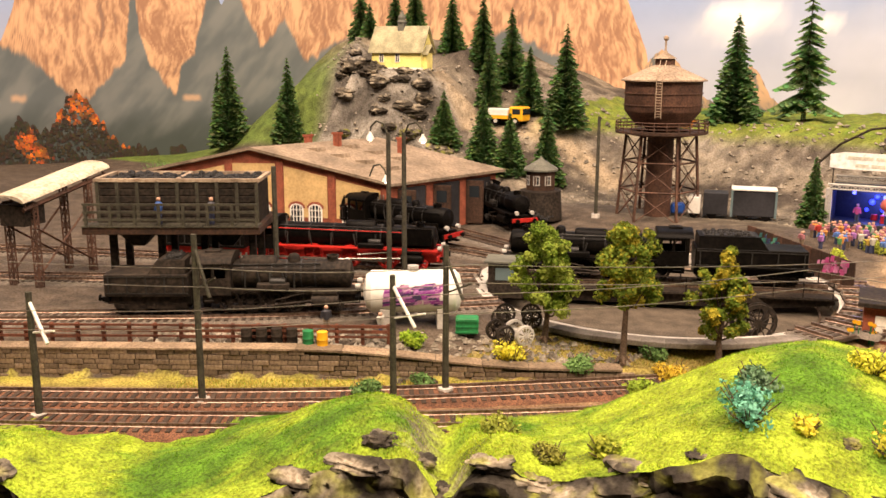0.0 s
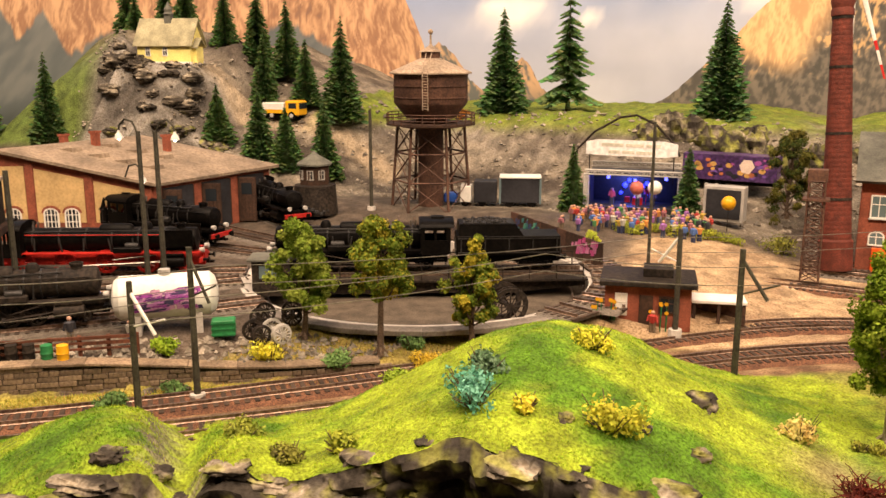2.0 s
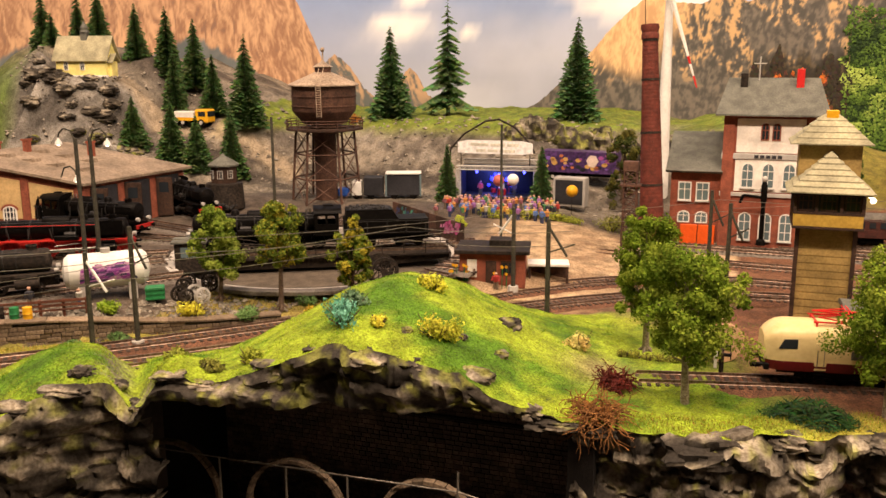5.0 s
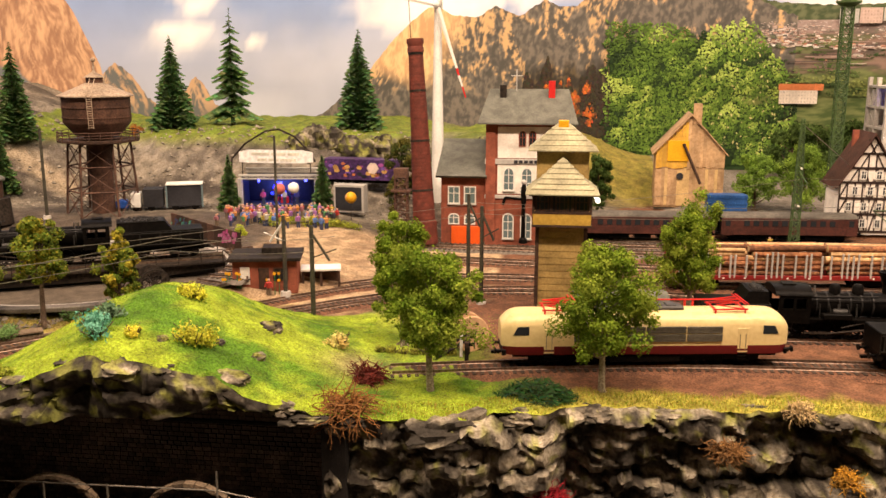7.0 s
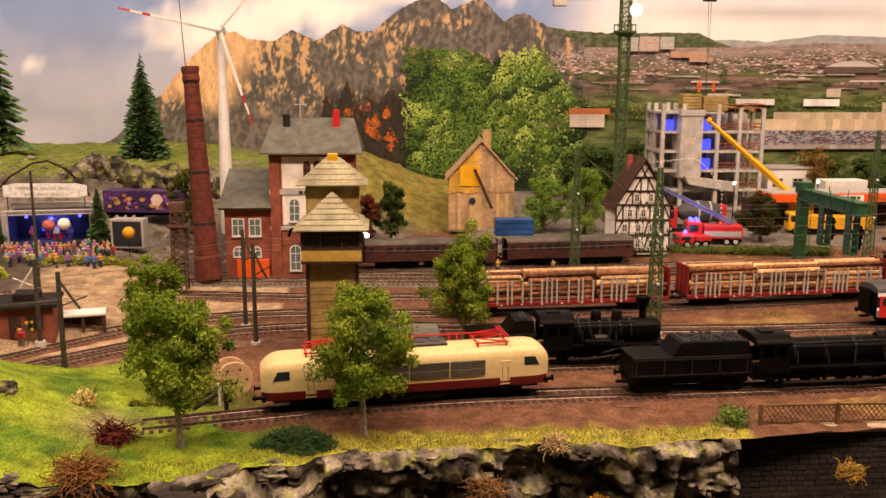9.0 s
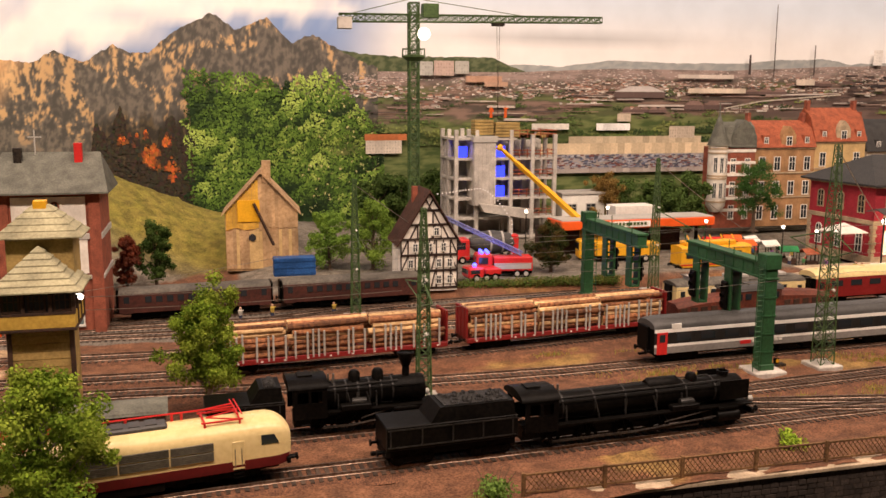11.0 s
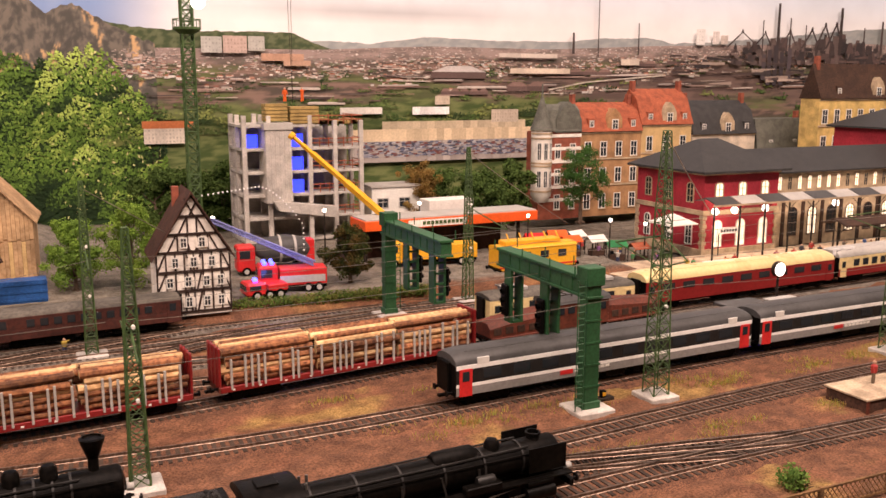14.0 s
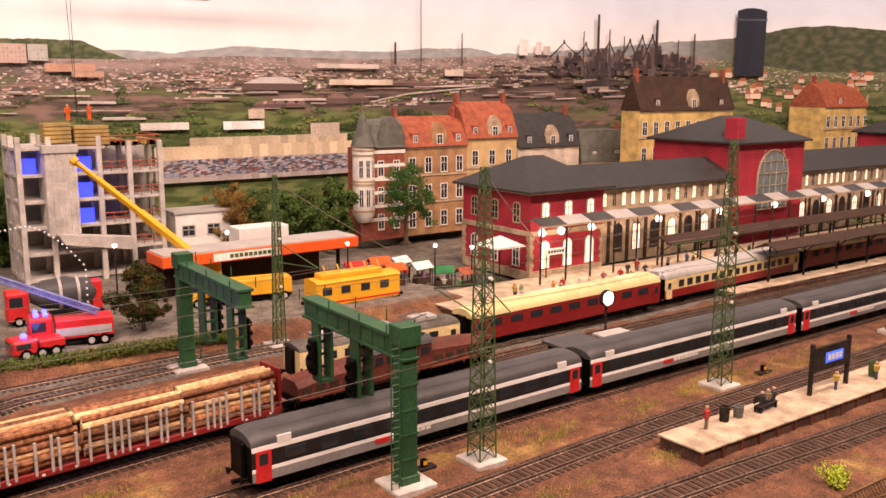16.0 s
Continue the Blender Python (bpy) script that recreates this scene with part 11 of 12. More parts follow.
for k in range(22):
    x, y = RNG.uniform(78, 100), RNG.uniform(58.5, 66)
    figurine(x, y, height(x, y), RNG.uniform(0, 360), "small painted figurine in the market square")
for x, y in ((78.2, 8.1), (94.5, 7.5), (100, 7.0)):
    figurine(x, y, 1.05, 30, "small painted passenger figurine on the island platform")
for k in range(5):
    figurine(39 + k * 0.8, 54.3 + 0.3 * (k % 2), 1.6, k * 50, "small painted firefighter figurine", 6)


def bench(x, y, z, rz):
    root = thing("platform_bench", x, y, z, rz, "dark bench with seated figurines and bags", "bench", "benches")
    ms = Mesh()
    for k in range(3):
        ms.box(-1.3, 1.3, -0.35 + k * 0.22, -0.18 + k * 0.22, 0.5, 0.56)
        ms.box(-1.3, 1.3, 0.3, 0.36, 0.65 + k * 0.2, 0.8 + k * 0.2)
    part("slats", ms, DARKBROWN, root)
    for x0 in (-1.1, 1.1):
        ms = Mesh()
        ms.box(x0 - 0.06, x0 + 0.06, -0.35, 0.35, 0, 0.52)
        part("leg", ms, SOOT, root)
    for x0, c in ((-0.8, (0.03, 0.03, 0.03)), (0.1, (0.25, 0.18, 0.1)), (0.9, (0.05, 0.06, 0.05))):
        f = figure_mesh(c, h=1.6)
        p = root.matrix_world @ Vector((x0 * CM, -0.1 * CM, 0.12 * CM))
        solid("figurine", f, FIGURE, "small painted figurine seated on the bench", "figurine", "figurines", at=tuple(p / CM), rz=rz)


bench(85.4, 8.0, 1.05, 5)
for x, y, h, m in ((80.6, 8.3, 1.2, SOOT), (82.2, 8.2, 0.9, SLATE), (100.5, 7.6, 1.4, GREENMAST)):
    ms = Mesh()
    ms.lathe(0, 0, [(0.35, 0), (0.42, h), (0.3, h), (0.28, h - 0.2)], n=12)
    solid("litter_bin", ms, m, "dark round platform bin", "bin", at=(x, y, 1.05))
root = thing("station_sign", 94.0, 7.9, 1.05, 0, "dark framed station sign with blue panel", "sign")
for x in (-2.7, 2.7):
    ms = Mesh()
    ms.box(x - 0.16, x + 0.16, -0.16, 0.16, -0.1, 4.4, 0.03)
    part("post", ms, SOOT, root)
ms = Mesh()
ms.box(-2.6, 2.6, -0.12, 0.12, 1.9, 4.0, 0.04)
part("board", ms, SOOT, root)
ms = Mesh()
ms.box(-0.9, 1.7, -0.16, -0.1, 2.5, 3.4)
panel = part("blue_panel", ms, glow("blue_sign", (0.05, 0.14, 0.7), 0.8), root)
ms = Mesh()
for k in range(4):
    ms.box(-0.6 + k * 0.55, -0.2 + k * 0.55, -0.19, -0.16, 2.7, 3.2)
part("lettering", ms, WHITE, panel)
for x, y, w in ((106.5, 55.6, 4.2), (88.0, 37.6, 3.6), (108, 37.4, 3.6)):
    root = thing("name_board", x, y, 1.0, 0, "white station name board on posts", "sign", "station name boards")
    ms = Mesh()
    ms.box(-w / 2, w / 2, -0.06, 0.06, 3.0, 3.9, 0.02)
    part("board", ms, WHITESIGN, root)
    ms = Mesh()
    for k in range(6):
        ms.box(-w * 0.36 + k * w * 0.12, -w * 0.28 + k * w * 0.12, -0.09, -0.06, 3.25, 3.65)
    part("lettering", ms, INK, root)
    for s in (-1, 1):
        ms = Mesh()
        ms.rod((s * w * 0.42, 0, -0.2), (s * w * 0.42, 0, 3.2), 0.08, n=6)
        part("post", ms, SOOT, root)
root = thing("platform_kiosk", 85.2, 24.6, 0, 0, "small grey kiosk with blue sign between the tracks", "kiosk")
ms = Mesh()
ms.box(-1.6, 1.6, -0.7, 0.7, 0, 3.4, 0.06)
part("body", ms, SLATE, root)
ms = Mesh()
ms.box(-1.8, 1.8, -0.9, 0.9, 3.4, 3.65, 0.04)
part("roof", ms, LIGHTGREY, root)


def water_jet():
    """A string of white beads arching down from the roof of the half-timbered house."""
    root = thing("water_jet", 34.1, 52.5, 13.3, 0, "white beaded arc from the roof to the fire engine", "water jet")
    ms = Mesh()
    A, B = Vector((0, 0, 0)), Vector((12.9, 8.6, -9.5))
    for k in range(34):
        u = k / 33
        p = Vector((B.x * min(1, u * 1.25) ** 0.9, B.y * min(1, u * 1.25), 0.15 * math.sin(min(1, u * 1.6) * math.pi * 0.9) - 9.5 * max(0, u - 0.38) ** 1.6 / 0.465))
        ms.ball(p.x, p.y, p.z, 0.11, 5)
    part("bead_string", ms, WHITESIGN, root, kind="stuff")


water_jet()


def track_shelter(x, y):
    root = thing("track_shelter", x, y, 0, 0, "small dark grey shelter with a blue sign between the tracks", "shelter")
    ms = Mesh()
    ms.box(-2.0, 2.0, -1.1, 1.1, -0.1, 3.3, 0.04)
    part("body", ms, SOOT, root)
    ms = Mesh()
    ms.box(-2.4, 2.4, -1.5, 1.5, 3.3, 3.6, 0.05)
    part("roof", ms, ROOFGREY, root)
    ms = Mesh()
    ms.box(-0.9, 0.9, -1.2, -1.1, 1.2, 2.4, 0.02)
    part("sign", ms, BLUEGLOW, root, "blue lit sign")


track_shelter(80.4, 25.0)


# ---------------------------------------------------------------- plants
def leaves(ms, c, r, n, size, tones, flat=1.0, mid=None):
    """A clump of small leaves round c, most of them lying along its outside."""
    main = RNG.choice(tones)
    for _ in range(n):
        d = Vector((RNG.gauss(0, 1), RNG.gauss(0, 1), RNG.gauss(0, 1) * flat))
        if d.length < 1e-3:
            continue
        d.normalize()
        p = Vector(c) + d * r * (RNG.random() ** 0.3) * (0.82 + 0.35 * noise.noise(d * 2.2 + Vector(c)))
        face = (d + Vector((RNG.gauss(0, 0.55), RNG.gauss(0, 0.55), RNG.gauss(0, 0.55) + 0.25))).normalized()
        a = Matrix.Rotation(RNG.uniform(0, 6.28), 3, face) @ face.orthogonal().normalized()
        b = face.cross(a)
        s = size * RNG.uniform(0.6, 1.35)
        ms.col = mixc(main, RNG.choice(tones), 0.45)
        ms.quad(tuple(p - a * s), tuple(p + b * s * 0.62), tuple(p + a * s), tuple(p - b * s * 0.62))


def leafy_tree(x, y, z, h, w, tones, label, trunk=0.32, low=0.3, bark=BARK, n=80, leaf=0.125, lean=0.0, per=170):
    """Limbs leave the trunk and end in tufts of foliage, with air between the tufts."""
    root = thing("tree", x, y, z, RNG.uniform(0, 360), label, "tree", "trees")
    ms = Mesh()
    top = Vector((lean, 0, h * 0.86))
    pts = [Vector((0, 0, -0.5)), Vector((0.14, 0.05, h * low)), Vector((lean * 0.6 - 0.15, 0.12, h * 0.58)), top]
    for k in range(3):
        ms.rod(tuple(pts[k]), tuple(pts[k + 1]), trunk * (1 - 0.3 * k), trunk * (0.7 - 0.28 * k), n=8)
    for k in range(5):
        a = k * 1.26 + 0.4
        ms.rod((0, 0, 0.25), (trunk * 2.2 * math.cos(a), trunk * 2.2 * math.sin(a), -0.25), trunk * 0.5, trunk * 0.25, n=5)
    crown = Mesh()
    limbs = max(9, n // 6)
    for k in range(limbs):
        u = (k + RNG.uniform(0.1, 0.9)) / limbs
        env = math.sin(math.pi * min(1.0, 0.2 + 0.74 * u)) ** 0.75
        a = k * 2.4 + RNG.uniform(-0.5, 0.5)
        rr = w / 2 * env * RNG.uniform(0.36, 0.76)
        c = Vector((rr * math.cos(a) + lean * u, rr * math.sin(a), h * (low + 0.07 + (0.88 - low) * u)))
        start = pts[1].lerp(top, max(0.0, u - 0.22))
        elbow = start.lerp(c, 0.55) + Vector((0, 0, -0.04 * h))
        ms.rod(tuple(start), tuple(elbow), trunk * 0.34, trunk * 0.22, n=5, caps=False)
        ms.rod(tuple(elbow), tuple(c), trunk * 0.22, trunk * 0.1, n=5, caps=False)
        for j in range(n // limbs):
            q = Vector((RNG.gauss(0, 0.105) * w, RNG.gauss(0, 0.105) * w, RNG.gauss(0, 0.055) * h))
            leaves(crown, c + q, w * RNG.uniform(0.085, 0.165), per, leaf, tones, 0.8)
    part("trunk", ms, bark, root)
    part("crown", crown, LEAF, root, smooth=0)
    return root


LIME = ((0.17, 0.27, 0.02), (0.24, 0.34, 0.03), (0.10, 0.18, 0.014), (0.31, 0.38, 0.045))
GREENS = ((0.18, 0.27, 0.03), (0.25, 0.34, 0.045), (0.11, 0.19, 0.02), (0.33, 0.38, 0.07))
AUTUMN = ((0.16, 0.22, 0.03), (0.10, 0.15, 0.02), (0.55, 0.42, 0.04), (0.13, 0.2, 0.025), (0.24, 0.30, 0.04))
DARKG = ((0.10, 0.18, 0.06), (0.13, 0.22, 0.075), (0.07, 0.13, 0.045))


def conifer(x, y, z, h, w, label="dark green model spruce", sparse=False, tone=DARKG):
    root = thing("conifer", x, y, z, RNG.uniform(0, 360), label, "tree", "conifers")
    ms = Mesh()
    ms.rod((0, 0, -0.8), (0, 0, h * 0.97), w * 0.06, 0.03, n=6)
    part("trunk", ms, BARK, root)
    ms = Mesh()
    levels = 14 if sparse else 30
    low = 0.10 if sparse else 0.05
    for k in range(levels):
        u = k / (levels - 1)
        zz0 = h * (low + (0.985 - low) * u)
        r = w / 2 * (1.08 if not sparse else 1.0) * (1 - u) ** 0.85 * RNG.uniform(0.85, 1.1) + 0.10
        nb = 11 if sparse else max(7, int(20 * (1 - u) + 5))
        off = RNG.uniform(0, 6)
        for j in range(nb):
            a = off + 2 * math.pi * j / nb + RNG.uniform(-0.2, 0.2)
            rr = r * RNG.uniform(0.72, 1.15)
            zz = zz0 + RNG.uniform(-0.6, 0.6) * h / levels
            d = Vector((math.cos(a), math.sin(a), 0))
            s = Vector((-math.sin(a), math.cos(a), 0))
            up = Vector((0, 0, 1))
            base = up * (zz + 0.25 * rr)
            tip = up * (zz - (0.22 if sparse else 0.34) * rr) + d * rr
            steps = 6 if sparse else 4
            for q in range(steps):
                f = (q + 0.7) / steps
                m = base.lerp(tip, f)
                wd = rr * (0.38 if sparse else 0.34) * (1.15 - 0.75 * f) + 0.10
                t = RNG.choice(tone)
                for e in (-1, 1):
                    ms.col = tuple(v * RNG.uniform(0.75, 1.3) for v in t)
                    fw = d * (0.22 * rr + 0.1)
                    dn = up * (-0.25 * wd)
                    ms.quad(tuple(m - fw * 0.4), tuple(m + s * e * wd * 0.6 - fw * 0.1 + dn), tuple(m + s * e * wd + fw * 0.9 + dn * RNG.uniform(0.6, 2.0)), tuple(m + fw * 0.8))
                ms.quad(tuple(m - fw * 0.3), tuple(m + fw * 0.4 - up * wd * 0.5), tuple(m + fw * 1.1), tuple(m + fw * 0.3 + up * wd * 0.35))
    part("needles", ms, LEAF, root, smooth=0)
    return root


def bush(x, y, z, r, tones, label, n=1000, leaf=0.115, flat=0.75, name="bush"):
    root = thing(name, x, y, z, RNG.uniform(0, 360), label, "bush", "bushes")
    ms = Mesh()
    for _ in range(12):
        a = RNG.uniform(0, 6.28)
        ms.rod((0, 0, -0.2), (r * 0.7 * math.cos(a), r * 0.7 * math.sin(a), r * RNG.uniform(0.3, 1.0)), 0.05, 0.02, n=4)
    part("branchwork", ms, BARK, root, kind="stuff")
    ms = Mesh()
    for _ in range(12):
        a, q = RNG.uniform(0, 6.28), r * RNG.uniform(0, 0.62)
        leaves(ms, (q * math.cos(a), q * math.sin(a), r * RNG.uniform(0.2, 0.85) * flat), r * 0.42, n // 12, leaf, [tuple(min(0.8, 1.75 * v) for v in t) for t in tones], flat)
    part("foliage", ms, LEAF, root, smooth=0)
    return root


def twig_bush(x, y, z, r, col, label, n=130, up=0.7):
    root = thing("shrub", x, y, z, 0, label, "shrub", "bushes")
    m = mat("twigs", col, tuple(c * 0.45 for c in col), 700, 0.85, island=0.4)
    ms = Mesh()
    for _ in range(int(n * 1.5)):
        a = RNG.uniform(0, 6.28)
        p = Vector((RNG.uniform(-0.4, 0.4) * r, RNG.uniform(-0.4, 0.4) * r, RNG.uniform(0, 0.5) * r))
        d = Vector((math.cos(a), math.sin(a), RNG.uniform(-0.1, 1.2) * up)).normalized()
        for k in range(6):
            q = p + d * r * 0.17
            ms.rod(tuple(p), tuple(q), 0.06 - 0.007 * k, 0.053 - 0.007 * k, n=4, caps=False)
            p = q
            d = (d + Vector((RNG.uniform(-0.9, 0.9), RNG.uniform(-0.9, 0.9), RNG.uniform(-0.8, 0.55)))).normalized()
    part("branchwork", ms, m, root, kind="stuff")
    ms = Mesh()
    for _ in range(10):
        a, q = RNG.uniform(0, 6.28), r * RNG.uniform(0, 0.7)
        leaves(ms, (q * math.cos(a), q * math.sin(a), r * RNG.uniform(0.15, 0.7) * min(1.2, 0.5 + up * 0.6)), r * 0.36, 40, 0.09, (col, tuple(c * 0.6 for c in col), tuple(min(0.8, c * 1.3) for c in col)))
    part("dry_leaves", ms, LEAF, root, kind="stuff", smooth=0)
    return root


# trees of the foreground and the yard
leafy_tree(-14.6, -6.4, -0.1, 10.2, 6.8, LIME, "bright green leafy model tree with slim trunk", 0.3, 0.28, BIRCH, n=104, leaf=0.11, per=260)
leafy_tree(-18.2, 3.4, 0.3, 9.8, 5.6, LIME, "bright green leafy model tree with pale trunk", 0.28, 0.3, BIRCH, n=104, leaf=0.11, per=260, lean=0.4)
leafy_tree(-2.8, -4.7, -0.1, 10.3, 7.2, LIME, "bright green leafy model tree with pale trunk", 0.3, 0.24, BIRCH, n=104, leaf=0.11, per=260)
leafy_tree(5.8, 15.3, 0.1, 10.2, 6.6, LIME, "bright green leafy model tree beside the signal box", 0.3, 0.2, BIRCH, n=104, leaf=0.11, per=260)
leafy_tree(-54.2, 2.2, 1.5, 7.6, 4.4, GREENS, "green leafy model tree by the turntable", 0.25, 0.2)
leafy_tree(-48.4, 2.4, 1.2, 9.0, 4.6, AUTUMN, "leafy model tree with yellowing crown", 0.25, 0.36)
leafy_tree(-43.3, 6.0, 1.0, 7.2, 3.9, AUTUMN, "leafy model tree with yellowing crown", 0.25, 0.2)
leafy_tree(51.4, 57.4, 1.6, 6.6, 6.2, ((0.05, 0.075, 0.02), (0.12, 0.07, 0.02), (0.035, 0.05, 0.015)), "dark round bushy tree behind the hedge", 0.3, 0.15)
leafy_tree(101.4, 85.0, 2.0, 12.2, 9.4, ((0.05, 0.13, 0.03), (0.08, 0.18, 0.045)), "tall dark green street tree", 0.4, 0.25)
leafy_tree(73.8, 89.0, 2.0, 10.4, 7.0, ((0.30, 0.18, 0.05), (0.38, 0.25, 0.08), (0.2, 0.11, 0.03)), "straw-coloured autumn tree by the office", 0.35, 0.2)
leafy_tree(28.0, 64.5, 1.8, 9.5, 8.0, ((0.20, 0.34, 0.05), (0.28, 0.42, 0.06), (0.12, 0.2, 0.03)), "green leafy tree behind the half-timbered house", 0.35, 0.12)
leafy_tree(22.2, 66.0, 1.8, 8.0, 6.6, ((0.16, 0.28, 0.05), (0.22, 0.36, 0.05)), "green leafy tree beside the barn", 0.3, 0.1)
leafy_tree(-0.2, 60.0, 0.8, 9.0, 5.4, ((0.05, 0.1, 0.02), (0.08, 0.13, 0.03)), "dark green tree behind the railway house", 0.3, 0.2)
leafy_tree(-3.4, 58.0, 0.8, 8.0, 3.6, ((0.25, 0.06, 0.03), (0.16, 0.05, 0.03)), "reddish leafy tree behind the railway house", 0.25, 0.2)
for x, y, h, w in ((82, 84, 9, 11), (90, 88, 9.5, 9), (78, 96, 8, 12), (40, 101, 9, 12), (35, 98, 10, 10), (46, 104, 10, 12)):
    leafy_tree(x, y, 2.0, h, w, ((0.07, 0.12, 0.03), (0.10, 0.16, 0.04)), "dark green leafy tree behind the town", 0.4, 0.05, n=60, leaf=0.24)
leafy_tree(-27.4, 57.0, 3.0, 9.0, 5.0, ((0.05, 0.08, 0.02), (0.16, 0.14, 0.03)), "ivy-green bushy tree under the rock", 0.3, 0.05)

# conifers of the mountain side
for x, y, z, h, w in ((-129.4, 66, 21, 12.0, 5.0), (-122.0, 60, 20, 8.9, 4.4), (-125.2, 70, 24, 9.4, 4), (-119.2, 68, 22.4, 10.9, 4.4), (-110.1, 66, 19.6, 11.0, 4.4), (-104.9, 67, 18.6, 11.4, 4.4),
                      (-99.6, 67, 17.0, 10.8, 4.2), (-94.4, 64, 14.2, 7.8, 3.8), (-88.4, 64, 12.2, 12.9, 5.4), (-100.3, 62, 16.0, 6.6, 3.4), (-101.0, 52, 8.2, 7.8, 4.0), (-94.2, 52, 6.7, 8.8, 4.2),
                      (-89.2, 51, 5.6, 7.8, 4.0), (-85.2, 54, 7.1, 7.0, 3.8), (-139.1, 45, 11.0, 11.0, 5.6), (-125.3, 45, 9.8, 10.4, 4.2), (-144.1, 47, 10.4, 7.6, 3.0)):
    conifer(x, y, min(z, height(x, y) + 0.2), h + max(0, z - height(x, y)), w)
conifer(-68.2, 75.6, height(-68.2, 75.6), 26.6 - height(-68.2, 75.6), 6.2, tone=((0.10, 0.20, 0.07), (0.15, 0.27, 0.10), (0.08, 0.15, 0.06)))
conifer(-60.8, 83.0, height(-60.8, 83.0), 30.8 - height(-60.8, 83), 7.2, "tall open-branched model fir", True, ((0.14, 0.26, 0.10), (0.20, 0.33, 0.13)))
conifer(-38.2, 79.5, height(-38.2, 79.5), 27.6 - height(-38.2, 79.5), 6.4, tone=((0.10, 0.20, 0.07), (0.15, 0.27, 0.10), (0.08, 0.15, 0.06)))
for x, y, h in ((-50.2, 51.4, 3.9), (-37.4, 52.2, 4.2)):
    conifer(x, y, height(x, y), 7.6, 2.6, "small dark conifer beside the stage")

